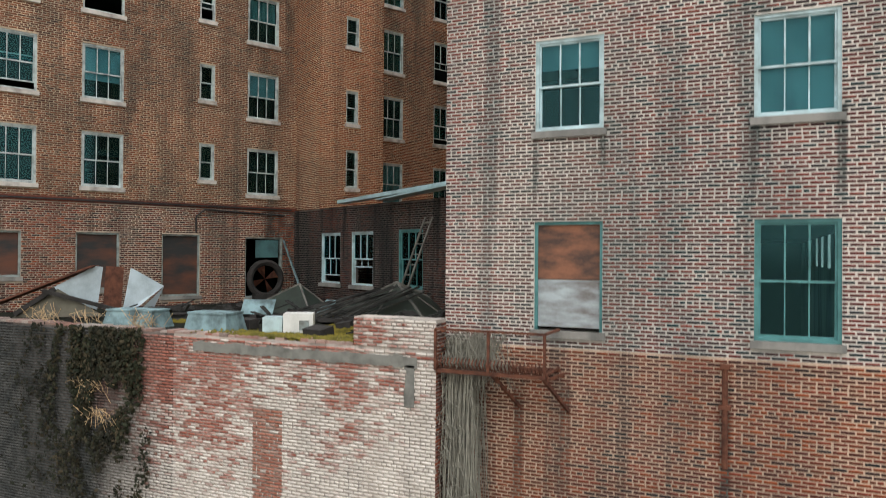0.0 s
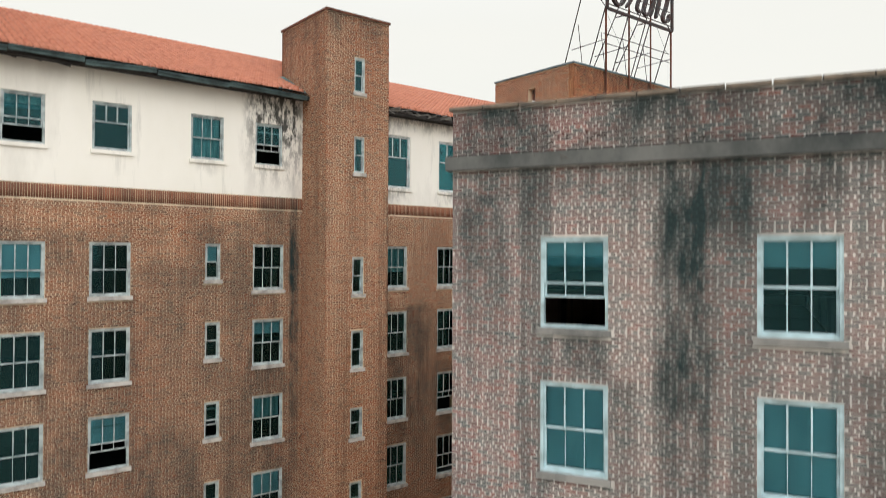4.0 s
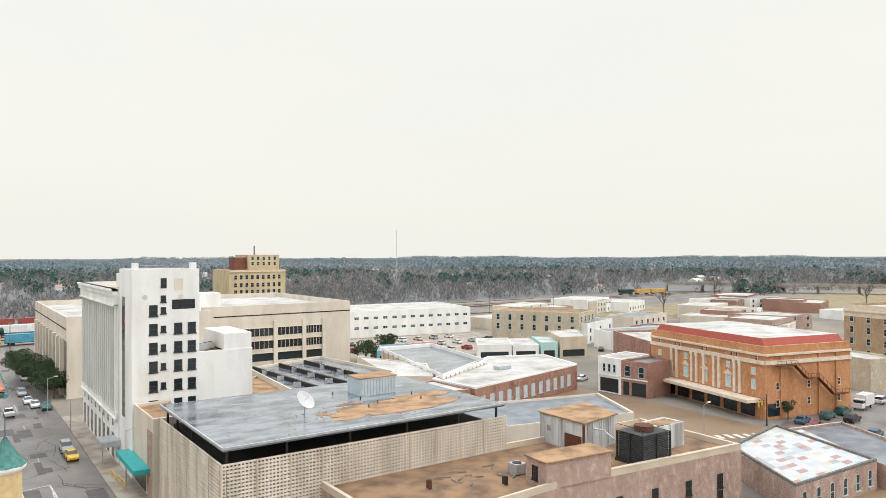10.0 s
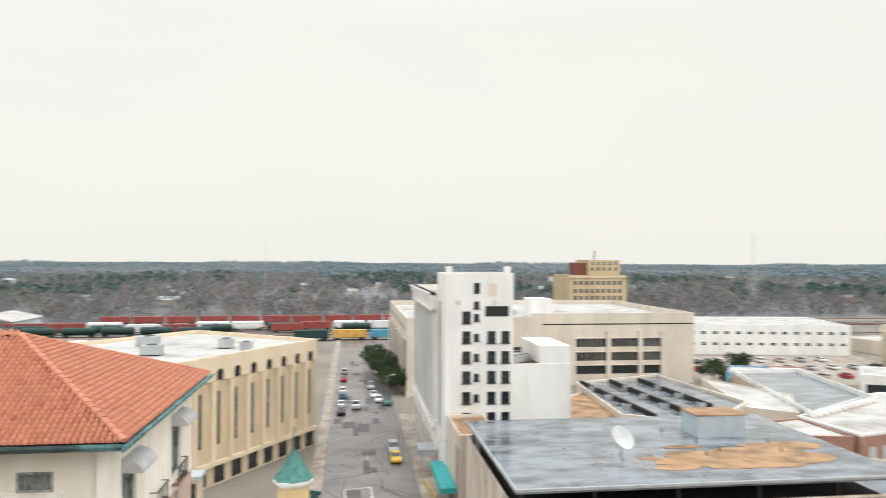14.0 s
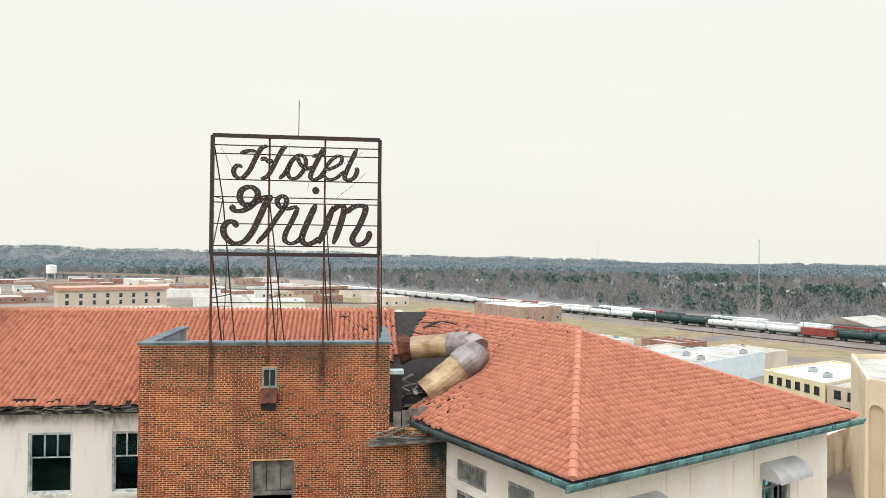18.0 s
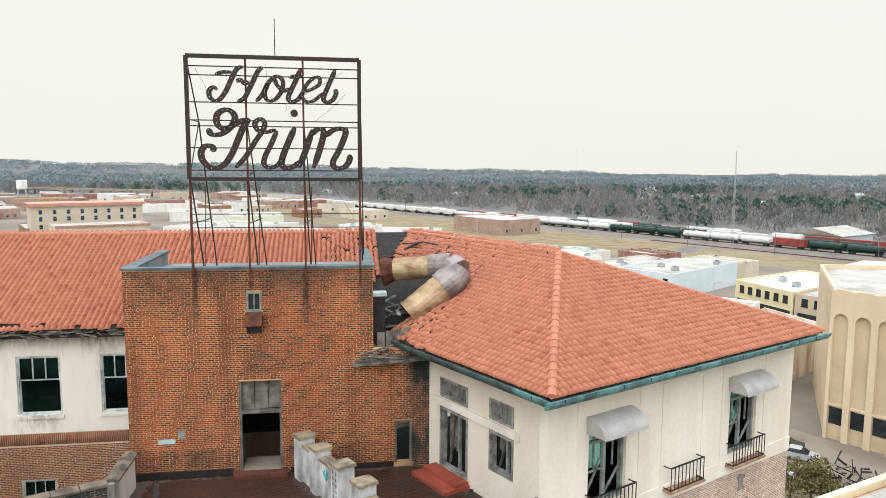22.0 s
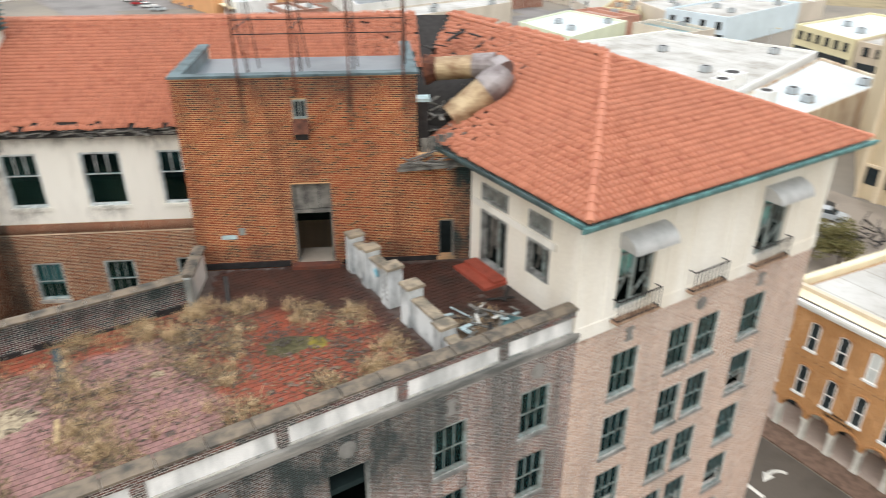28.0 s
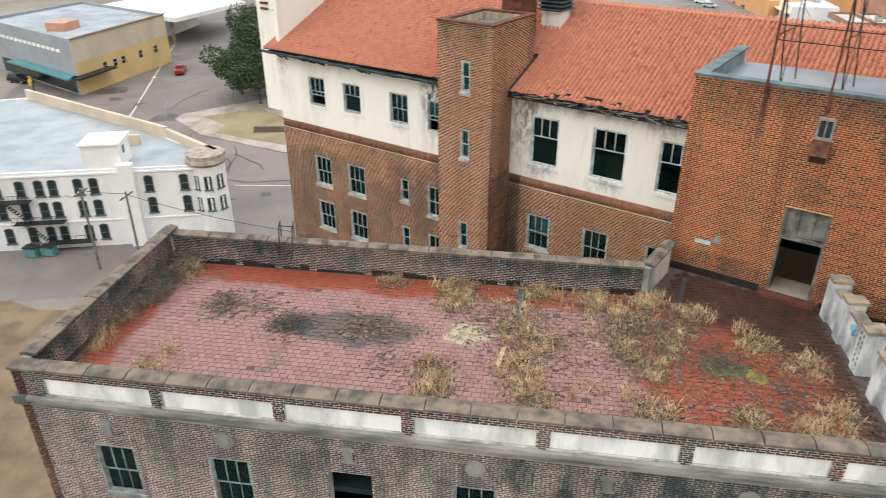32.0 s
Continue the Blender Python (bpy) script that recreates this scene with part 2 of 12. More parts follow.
BLOCK_STAINS = (WING, [(27.2, 0.14, 33.9, 31.6, 0.9), (29.0, 0.14, 33.9, 32.8, 0.8), (30.8, 0.16, 33.9, 31.9, 0.85), (29.0, 4.6, 34.0, 32.7, 0.6), (35.1, 1.1, 31.4, 22.5, 1.0), (32.8, 0.3, 34.0, 31.0, 0.7), (26.3, 1.0, 33.9, 31.8, 0.5), (29.2, 0.6, 30.9, 29.9, 0.35), (29.0, 5.0, 27.4, 26.6, 0.5)])
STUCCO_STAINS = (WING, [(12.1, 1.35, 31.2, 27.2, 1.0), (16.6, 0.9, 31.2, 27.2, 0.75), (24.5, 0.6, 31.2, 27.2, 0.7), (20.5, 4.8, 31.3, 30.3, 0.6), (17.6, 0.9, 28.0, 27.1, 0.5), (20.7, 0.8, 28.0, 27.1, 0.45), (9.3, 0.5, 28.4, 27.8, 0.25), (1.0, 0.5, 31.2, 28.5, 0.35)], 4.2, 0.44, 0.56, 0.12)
MORTAR_PALE = mortar_mat("mortar_pale", (0.73, 0.68, 0.62), (0.12, 0.155, 0.15), 0.55, 0.5, END_STAINS)
MORTAR_SOOT = mortar_mat("mortar_soot", (0.17, 0.145, 0.13), (0.012, 0.013, 0.013), 0.95)
MORTAR_TAN = mortar_mat("mortar_tan", (0.78, 0.61, 0.43), (0.12, 0.09, 0.075), 0.35, 0.5, MAIN_STAINS_SHADE)
BRICK_WASHED = brick_mat("brick_washed", [(0.13, 0.042, 0.04), (0.22, 0.064, 0.054), (0.12, 0.06, 0.056), (0.03, 0.055, 0.062), (0.28, 0.08, 0.058), (0.015, 0.05, 0.056), (0.15, 0.05, 0.05)], (0.022, 0.042, 0.045), 0.45, 0.5, (0.29, 0.22, 0.175), False, END_STAINS)
BRICK_EAST = brick_mat("brick_east", [(0.2, 0.1, 0.075), (0.34, 0.17, 0.115), (0.26, 0.13, 0.095), (0.12, 0.085, 0.075), (0.4, 0.22, 0.15)], (0.035, 0.052, 0.054), 0.5, 0.55, (0.36, 0.28, 0.22), False, EAST_STAINS)
MORTAR_EAST = mortar_mat("mortar_east", (0.84, 0.81, 0.77), (0.11, 0.13, 0.125), 0.6, 0.5, EAST_STAINS)
RAW_TONES = [(0.1, 0.036, 0.026), (0.24, 0.062, 0.036), (0.025, 0.026, 0.028), (0.16, 0.05, 0.032), (0.29, 0.08, 0.032), (0.055, 0.04, 0.038)]
BRICK_RAW = brick_mat("brick_raw", RAW_TONES, (0.035, 0.036, 0.036), 0.6, 0.55, (0.27, 0.095, 0.045))
BRICK_RAW_SINGLE = brick_mat("brick_raw_single", RAW_TONES, (0.035, 0.036, 0.036), 0.6, 0.55, (0.27, 0.095, 0.045), True)
BRICK_MAIN = brick_mat("brick_main", [(0.17, 0.055, 0.026), (0.38, 0.13, 0.055), (0.29, 0.095, 0.042), (0.11, 0.045, 0.03)], (0.06, 0.042, 0.034), 0.35, 0.24, (0.27, 0.13, 0.07), False, MAIN_STAINS_SHADE)
BRICK_BLOCK = brick_mat("brick_block", [(0.05, 0.05, 0.035), (0.25, 0.05, 0.024), (0.38, 0.1, 0.04), (0.32, 0.07, 0.03), (0.41, 0.12, 0.046), (0.27, 0.055, 0.028), (0.06, 0.048, 0.035)], (0.12, 0.03, 0.02), 0.5, 0.45, (0.38, 0.105, 0.04), False, BLOCK_STAINS)
MORTAR_BLOCK = mortar_mat("mortar_block", (0.76, 0.46, 0.24), (0.25, 0.13, 0.075), 0.42, 0.4, BLOCK_STAINS)
BRICK_BUFF = brick_mat("brick_buff", [(0.5, 0.34, 0.26), (0.66, 0.5, 0.4), (0.58, 0.41, 0.315), (0.42, 0.29, 0.23)], (0.28, 0.23, 0.2), 0.35, 0.3, (0.46, 0.4, 0.36))
MORTAR_BUFF = mortar_mat("mortar_buff", (0.9, 0.86, 0.8), (0.3, 0.27, 0.25), 0.35)
BRICK_SOOT = brick_mat("brick_soot", [(0.05, 0.025, 0.022), (0.12, 0.042, 0.03), (0.06, 0.032, 0.028), (0.02, 0.02, 0.02)], (0.008, 0.012, 0.012), 0.7, 0.97, (0.035, 0.03, 0.028))
BRICK_WHITE = brick_mat("brick_whitewashed", [(0.42, 0.38, 0.35), (0.3, 0.13, 0.1), (0.5, 0.42, 0.38), (0.34, 0.12, 0.08), (0.2, 0.15, 0.13)], (0.26, 0.27, 0.25), 0.3, 0.45, (0.68, 0.64, 0.6))


def stucco_mat():
    k = Mat("stucco_white", 0.92, 0, 0.2)
    big = k.noise(0.4, 6, (1, 1, 0.3), 0.6)
    base = k.ramp(big, [(0.3, (0.8, 0.77, 0.69)), (0.52, (0.84, 0.81, 0.74)), (0.72, (0.64, 0.61, 0.55))])
    streak = k.noise(1.6, 6, (1, 1, 0.12), 0.65)
    base = k.mix(k.ramp(streak, [(0.58, (0, 0, 0)), (0.74, (0.5, 0.5, 0.5))]), base, (0.34, 0.33, 0.3))
    base = k.mix(stain_shade_mask(k, *STUCCO_STAINS), base, (0.075, 0.075, 0.068))
    fine = k.noise(30, 4)
    k.color(base).bump(fine, 0.2, 0.008)
    return k.m


STUCCO = stucco_mat()
STUCCO_CLEAN = plain("stucco_cream", (0.86, 0.825, 0.745), 0.9, 0, 0.12, 0.5, 0.15, (0.74, 0.67, 0.55), (1, 1, 0.25))
SILL_PALE = plain("pale_sill_stone", (0.5, 0.47, 0.43), 0.9, 0, 0.4, 2.5, 0.2, (0.22, 0.2, 0.18))
# pale tone for the blind at 17.0 and for sky reflection in panes
BLIND_REFLECTION = plain("blind_and_reflection", (0.7, 0.75, 0.78), 0.9, 0, 0.3, 1.5, 0, (0.45, 0.5, 0.53), (1, 1, 0.4))
LEDGE = plain("blackened_ledge_stone", (0.14, 0.14, 0.13), 0.9, 0, 0.5, 0.7, 0.3, (0.022, 0.03, 0.03), (1, 1, 0.6))
VERDIGRIS = plain("streaked_verdigris", (0.13, 0.29, 0.28), 0.6, 0.1, 0.6, 2.4, 0.2, (0.035, 0.06, 0.065), (1, 1, 0.5))
GUTTER_GREY = plain("battered_gutter_metal", (0.075, 0.115, 0.115), 0.6, 0.2, 0.6, 1.6, 0.2, (0.018, 0.024, 0.025))
STONE = plain("cast_stone", (0.26, 0.25, 0.23), 0.9, 0, 0.45, 1.6, 0.3, (0.1, 0.105, 0.1), (1, 1, 0.5))
STONE_DARK = plain("weathered_coping", (0.175, 0.14, 0.105), 0.95, 0, 0.75, 2.2, 0.4, (0.038, 0.044, 0.044))
PANEL = plain("stained_panel", (0.78, 0.77, 0.75), 0.9, 0, 0.5, 1.3, 0.2, (0.4, 0.41, 0.4), (1, 1, 0.35))
PAINT_WHITE = plain("white_paint", (0.47, 0.61, 0.64), 0.6, 0, 0.35, 3, 0.2, (0.26, 0.34, 0.35))
PAINT_MAIN = plain("weathered_white_paint", (0.44, 0.5, 0.5), 0.7, 0, 0.45, 4, 0.2, (0.18, 0.2, 0.2))
PAINT_PALE = plain("pale_sash_paint", (0.62, 0.66, 0.66), 0.7, 0, 0.45, 4, 0.2, (0.3, 0.32, 0.32))
PAINT_DIRTY = plain("dirty_grey_paint", (0.34, 0.345, 0.33), 0.7, 0, 0.5, 3, 0.2, (0.1, 0.1, 0.095))
PAINT_GREEN = plain("blue_green_paint", (0.09, 0.25, 0.25), 0.55, 0, 0.4, 3, 0.2)
PAINT_GREY = plain("grey_green_paint", (0.26, 0.31, 0.3), 0.65, 0, 0.5, 4, 0.2, (0.12, 0.11, 0.09))
DARK_COPPER = plain("blackened_copper", (0.06, 0.085, 0.095), 0.6, 0.2, 0.6, 1.4, 0.2, (0.025, 0.035, 0.04))
COPPER = plain("verdigris_copper", (0.07, 0.16, 0.165), 0.6, 0.2, 0.6, 1.4, 0.2, (0.04, 0.06, 0.065))
RUST = plain("rusted_iron", (0.16, 0.065, 0.04), 0.85, 0.3, 0.5, 5, 0.3, (0.05, 0.025, 0.02))
BLACK_IRON = plain("black_iron", (0.045, 0.042, 0.042), 0.6, 0.5, 0.4, 6, 0.2)
SIGN_METAL = plain("rusty_black_enamel", (0.035, 0.033, 0.033), 0.55, 0.3, 0.4, 5, 0.2, (0.07, 0.03, 0.025))
DARK_VOID = plain("interior_shade", (0.016, 0.03, 0.03), 0.95, 0, 0.3, 2, 0)
WOOD_GREY = plain("weathered_boards", (0.19, 0.18, 0.16), 0.95, 0, 0.55, 3, 0.4, (0.06, 0.058, 0.055))
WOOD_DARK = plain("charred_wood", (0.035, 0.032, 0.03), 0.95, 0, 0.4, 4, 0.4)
BOARD_RUSTY = plain("rust_brown_board", (0.22, 0.1, 0.06), 0.85, 0, 0.6, 1.8, 0.2, (0.035, 0.035, 0.035), (1, 1, 2.6))
BOARD_BLUE = plain("blue_washed_board", (0.36, 0.41, 0.43), 0.85, 0, 0.6, 1.1, 0.2, (0.12, 0.09, 0.075), (1, 1, 3))
TAR = plain("wet_tar_roof", (0.17, 0.19, 0.21), 0.35, 0, 0.5, 0.35, 0.1, (0.06, 0.07, 0.085), (1, 1, 1), 0.5)


def membrane_mat():
    """White roof sheets with welded seams, dust and dirty ponds."""
    k = Mat("white_roof_membrane", 0.7, 0, 0.3)
    base = k.ramp(k.noise(0.16, 6, (1, 1, 1), 0.62), [(0.32, (0.3, 0.28, 0.245)), (0.5, (0.47, 0.455, 0.425)), (0.68, (0.55, 0.545, 0.52))])
    bt = k.n("ShaderNodeTexBrick", Scale=1.0)
    for key, val in (("Brick Width", 14.0), ("Row Height", 2.6), ("Mortar Size", 0.05)):
        bt.inputs[key].default_value = val
    bt.inputs["Color1"].default_value, bt.inputs["Color2"].default_value = (1, 1, 1, 1), (0.9, 0.9, 0.9, 1)
    bt.inputs["Mortar"].default_value = (0.62, 0.6, 0.56, 1)
    k.t.links.new(k.geo.outputs["Position"], bt.inputs["Vector"])
    base = k.mix(1.0, base, bt.outputs["Color"], "MULTIPLY")
    fine = k.noise(2.2, 5)
    k.color(k.mix(k.ramp(fine, [(0.55, (0, 0, 0)), (0.75, (0.4, 0.4, 0.4))]), base, (0.3, 0.27, 0.22))).bump(fine, 0.05, 0.02)
    return k.m


MEMBRANE = membrane_mat()
GRAVEL = plain("tan_gravel_roof", (0.36, 0.225, 0.125), 0.95, 0, 0.5, 0.35, 0.5, (0.13, 0.085, 0.055))
GALV = plain("galvanised_steel", (0.5, 0.53, 0.55), 0.45, 0.6, 0.2, 1.2, 0.1)


def glass_mat():
    k = Mat("window_glass")
    t = k.t
    tr = t.nodes.new("ShaderNodeBsdfTransparent")
    tr.inputs["Color"].default_value = (0.6, 0.8, 0.83, 1)
    gl = t.nodes.new("ShaderNodeBsdfGlossy")
    gl.inputs["Roughness"].default_value = 0.06
    gl.inputs["Color"].default_value = (0.34, 0.75, 0.78, 1)
    fr = t.nodes.new("ShaderNodeFresnel")
    fr.inputs["IOR"].default_value = 1.55
    no = k.noise(3, 3)
    bu = k.n("ShaderNodeBump", Strength=0.05, Distance=0.02)
    t.links.new(no, bu.inputs["Height"])
    t.links.new(bu.outputs["Normal"], gl.inputs["Normal"])
    mx = t.nodes.new("ShaderNodeMixShader")
    t.links.new(fr.outputs["Fac"], mx.inputs[0])
    t.links.new(tr.outputs[0], mx.inputs[1])
    t.links.new(gl.outputs[0], mx.inputs[2])
    t.links.new(mx.outputs[0], t.nodes["Material Output"].inputs["Surface"])
    return k.m


GLASS = glass_mat()
GLASS_DARK = plain("dark_glazing", (0.02, 0.028, 0.032), 0.12, 0, 0.3, 2, 0, None, (1, 1, 1), 0.6)


def tile_mat():
    k = Mat("clay_roof_tile", 0.5, 0, 0.32)
    isl = k.geo.outputs["Random Per Island"]
    base = k.ramp(isl, [(0, (0.4, 0.142, 0.08)), (0.35, (0.46, 0.173, 0.1)), (0.7, (0.5, 0.194, 0.114)), (0.93, (0.44, 0.162, 0.095)), (1, (0.35, 0.11, 0.062))])
    big = k.noise(0.5, 5)
    base = k.mix(k.ramp(big, [(0.48, (0, 0, 0)), (0.72, (0.4, 0.4, 0.4))]), base, (0.4, 0.16, 0.1))
    fine = k.noise(22, 4)
    base = k.mix(k.ramp(fine, [(0.58, (0, 0, 0)), (0.8, (0.35, 0.35, 0.35))]), base, (0.2, 0.1, 0.07))
    k.color(base).bump(fine, 0.2, 0.006)
    return k.m


ROOF_TILE = tile_mat()


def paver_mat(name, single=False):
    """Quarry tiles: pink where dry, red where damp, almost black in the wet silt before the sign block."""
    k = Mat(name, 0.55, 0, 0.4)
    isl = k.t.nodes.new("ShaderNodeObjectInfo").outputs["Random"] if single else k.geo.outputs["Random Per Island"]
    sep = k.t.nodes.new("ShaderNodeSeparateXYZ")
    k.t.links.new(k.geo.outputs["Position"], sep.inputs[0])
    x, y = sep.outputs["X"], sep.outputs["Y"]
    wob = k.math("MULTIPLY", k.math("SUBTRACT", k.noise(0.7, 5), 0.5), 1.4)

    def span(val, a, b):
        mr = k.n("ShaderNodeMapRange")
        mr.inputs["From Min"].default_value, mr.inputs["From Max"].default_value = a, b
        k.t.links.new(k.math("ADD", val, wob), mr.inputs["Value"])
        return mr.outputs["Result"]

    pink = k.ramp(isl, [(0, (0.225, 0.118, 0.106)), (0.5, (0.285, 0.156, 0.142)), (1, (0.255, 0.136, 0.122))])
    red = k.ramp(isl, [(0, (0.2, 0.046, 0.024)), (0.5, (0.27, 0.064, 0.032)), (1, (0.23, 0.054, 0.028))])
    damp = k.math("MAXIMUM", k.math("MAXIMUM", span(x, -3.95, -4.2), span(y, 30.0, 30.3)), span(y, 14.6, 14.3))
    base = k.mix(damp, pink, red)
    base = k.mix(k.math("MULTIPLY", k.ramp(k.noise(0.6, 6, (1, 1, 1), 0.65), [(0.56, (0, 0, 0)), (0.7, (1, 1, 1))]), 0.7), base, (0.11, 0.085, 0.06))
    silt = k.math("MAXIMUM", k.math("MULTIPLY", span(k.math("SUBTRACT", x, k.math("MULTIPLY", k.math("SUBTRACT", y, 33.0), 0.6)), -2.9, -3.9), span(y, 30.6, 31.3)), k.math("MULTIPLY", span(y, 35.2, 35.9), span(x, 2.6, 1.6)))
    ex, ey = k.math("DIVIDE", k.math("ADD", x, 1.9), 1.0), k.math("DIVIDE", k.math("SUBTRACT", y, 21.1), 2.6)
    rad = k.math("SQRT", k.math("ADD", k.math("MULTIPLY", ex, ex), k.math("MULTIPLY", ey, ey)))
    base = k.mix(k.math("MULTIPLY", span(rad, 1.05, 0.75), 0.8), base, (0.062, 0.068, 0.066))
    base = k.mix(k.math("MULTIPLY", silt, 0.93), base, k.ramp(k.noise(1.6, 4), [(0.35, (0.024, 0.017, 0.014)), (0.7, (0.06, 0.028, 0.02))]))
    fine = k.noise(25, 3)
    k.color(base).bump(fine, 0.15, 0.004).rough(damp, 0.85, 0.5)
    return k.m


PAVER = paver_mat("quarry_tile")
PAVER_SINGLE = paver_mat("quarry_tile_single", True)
PAVER_JOINT = plain("mossy_joint", (0.1, 0.075, 0.065), 0.95, 0, 0.4, 3, 0.2)
ASPHALT = plain("worn_asphalt", (0.185, 0.16, 0.147), 0.6, 0, 0.3, 0.12, 0.2, (0.125, 0.108, 0.1), (1, 1, 1), 0.35)
CONCRETE = plain("concrete_paving", (0.36, 0.32, 0.27), 0.9, 0, 0.3, 0.3, 0.2, (0.22, 0.17, 0.13))
DRY_GRASS = plain("dry_lawn", (0.27, 0.22, 0.13), 0.95, 0, 0.35, 0.2, 0.4)
PAINT_LINE = plain("road_paint", (0.62, 0.6, 0.54), 0.8, 0, 0.35, 1.5, 0.1)
YELLOW_LINE = plain("yellow_kerb_paint", (0.55, 0.4, 0.14), 0.8, 0, 0.3, 1.5, 0.1)
EARTH = plain("mixed_ground", (0.24, 0.21, 0.17), 0.95, 0, 0.35, 0.03, 0.3, (0.15, 0.135, 0.12))
WHITE_WALL = plain("white_render", (0.8, 0.8, 0.775), 0.8, 0, 0.12, 0.25, 0.1, (0.66, 0.65, 0.61), (1, 1, 0.3))
CREAM_WALL = plain("cream_concrete", (0.66, 0.59, 0.5), 0.85, 0, 0.15, 0.2, 0.1, (0.52, 0.46, 0.38), (1, 1, 0.3))
TAN_WALL = plain("tan_render", (0.56, 0.47, 0.36), 0.85, 0, 0.2, 0.3, 0.1, None, (1, 1, 0.4))
BROWN_BRICK = facade_mat("brown_brick", (0.36, 0.215, 0.165), (0.52, 0.43, 0.37))
RED_BRICK = facade_mat("red_brick", (0.3, 0.125, 0.085), (0.42, 0.3, 0.24))
ORANGE_BRICK = facade_mat("orange_brick", (0.54, 0.225, 0.09), (0.56, 0.33, 0.19), 1, 0.3)
YELLOW_BRICK = facade_mat("yellow_brick", (0.5, 0.42, 0.3), (0.58, 0.52, 0.42))
WHITE_BRICK = facade_mat("white_painted_brick", (0.8, 0.79, 0.77), (0.84, 0.83, 0.81), 1, 0.08)

# ---- building helpers ----
WORLD = {}


def group_of(name, at, label, category, group="", kind=""):
    """An Empty at the base of a thing."""
    ob = new(name)
    ob.matrix_basis = at if isinstance(at, Matrix) else Matrix.Translation(at)
    WORLD[ob] = ob.matrix_basis.copy()
    return tagged(ob, label, category, group, kind)


def part(name, data, mat, parent=None, label="", m=None, kind=""):
    """A mesh object at the world pose m (identity where its mesh is in world metres), under a thing or a part."""
    me = data.mesh(name) if isinstance(data, MB) else data
    if mat is not None and not me.materials:
        me.materials.append(mat)
    ob = new(name, me)
    ob.matrix_basis = m or Matrix()
    WORLD[ob] = ob.matrix_basis.copy()
    if parent is not None:
        ob.parent = parent
        ob.matrix_parent_inverse = WORLD[parent].inverted()
    if label:
        ob["label"] = label
    if kind:
        ob["kind"] = kind
    return ob


BOXF = ((0, 3, 2, 1), (4, 5, 6, 7), (0, 1, 5, 4), (1, 2, 6, 5), (2, 3, 7, 6), (3, 0, 4, 7))


class MB:
    """Collects vertices and faces of one mesh."""

    def __init__(self, m=None):
        self.v, self.f, self.m = [], [], m

    def add(self, vs, fs):
        k = len(self.v)
        self.v.extend(self.m @ Vector(p) for p in vs) if self.m else self.v.extend(vs)
        self.f.extend(tuple(k + i for i in f) for f in fs)
        return self

    def box(self, a, b, m=None):
        (x0, y0, z0), (x1, y1, z1) = [min(p, q) for p, q in zip(a, b)], [max(p, q) for p, q in zip(a, b)]
        vs = [(x0, y0, z0), (x1, y0, z0), (x1, y1, z0), (x0, y1, z0), (x0, y0, z1), (x1, y0, z1), (x1, y1, z1), (x0, y1, z1)]
        if m:
            vs = [m @ Vector(p) for p in vs]
        return self.add(vs, BOXF)

    def poly(self, pts, z0, z1):
        """An upright prism over a counterclockwise outline."""
        k = len(pts)
        vs = [(x, y, z0) for x, y in pts] + [(x, y, z1) for x, y in pts]
        return self.add(vs, [tuple(range(k))[::-1], tuple(range(k, 2 * k))] + [(i, (i + 1) % k, k + (i + 1) % k, k + i) for i in range(k)])

    def face(self, *pts):
        return self.add(pts, [tuple(range(len(pts)))])

    def tube(self, pts, r, sides=6, closed=False, caps=True):
        """A round bar along a line; r may be a list."""
        pts = [Vector(p) for p in pts]
        k, rings, up = len(pts), [], None
        for i, p in enumerate(pts):
            if closed:
                t = (pts[(i + 1) % k] - pts[i - 1]).normalized()
            else:
                t = (pts[min(i + 1, k - 1)] - pts[max(i - 1, 0)]).normalized()
            if up is None:
                up = t.orthogonal().normalized()
            up = (up - t * up.dot(t)).normalized()
            side = t.cross(up)
            rr = r[i] if isinstance(r, (list, tuple)) else r
            rings.append([p + (up * math.cos(a) + side * math.sin(a)) * rr for a in [2 * math.pi * j / sides for j in range(sides)]])
        vs = [q for ring in rings for q in ring]
        fs = []
        for i in range(k if closed else k - 1):
            for j in range(sides):
                a, b = i * sides, ((i + 1) % k) * sides
                fs.append((a + j, a + (j + 1) % sides, b + (j + 1) % sides, b + j))
        if caps and not closed:
            fs += [tuple(range(sides))[::-1], tuple(range((k - 1) * sides, k * sides))]
        return self.add(vs, fs)

    def bar(self, a, b, w, h=None, up=(0, 0, 1)):
        """A square bar from a to b."""
        a, b, h = Vector(a), Vector(b), h or w
        t = (b - a).normalized()
        s = t.cross(Vector(up))
        s = s.normalized() if s.length > 1e-4 else Vector((1, 0, 0))
        u = s.cross(t)
        vs = [p + s * sx * w / 2 + u * uy * h / 2 for p in (a, b) for sx, uy in ((-1, -1), (1, -1), (1, 1), (-1, 1))]
        return self.add(vs, [(0, 1, 2, 3), (7, 6, 5, 4), (0, 4, 5, 1), (1, 5, 6, 2), (2, 6, 7, 3), (3, 7, 4, 0)])

    def mesh(self, name):
        me = bpy.data.meshes.new(name)
        me.from_pydata([tuple(p) for p in self.v], [], self.f)
        me.update()
        return me


def frame_m(origin, along, out=None):
    """Wall frame: local x runs along the wall, local y points out of it, local z is up."""
    a = Vector((along[0], along[1], 0)).normalized()
    o = Vector((out[0], out[1], 0)).normalized() if out else Vector((a.y, -a.x, 0))
    m = Matrix.Identity(4)
    m.col[0][:3], m.col[1][:3], m.col[2][:3], m.col[3][:3] = a, o, (0, 0, 1), origin
    return m


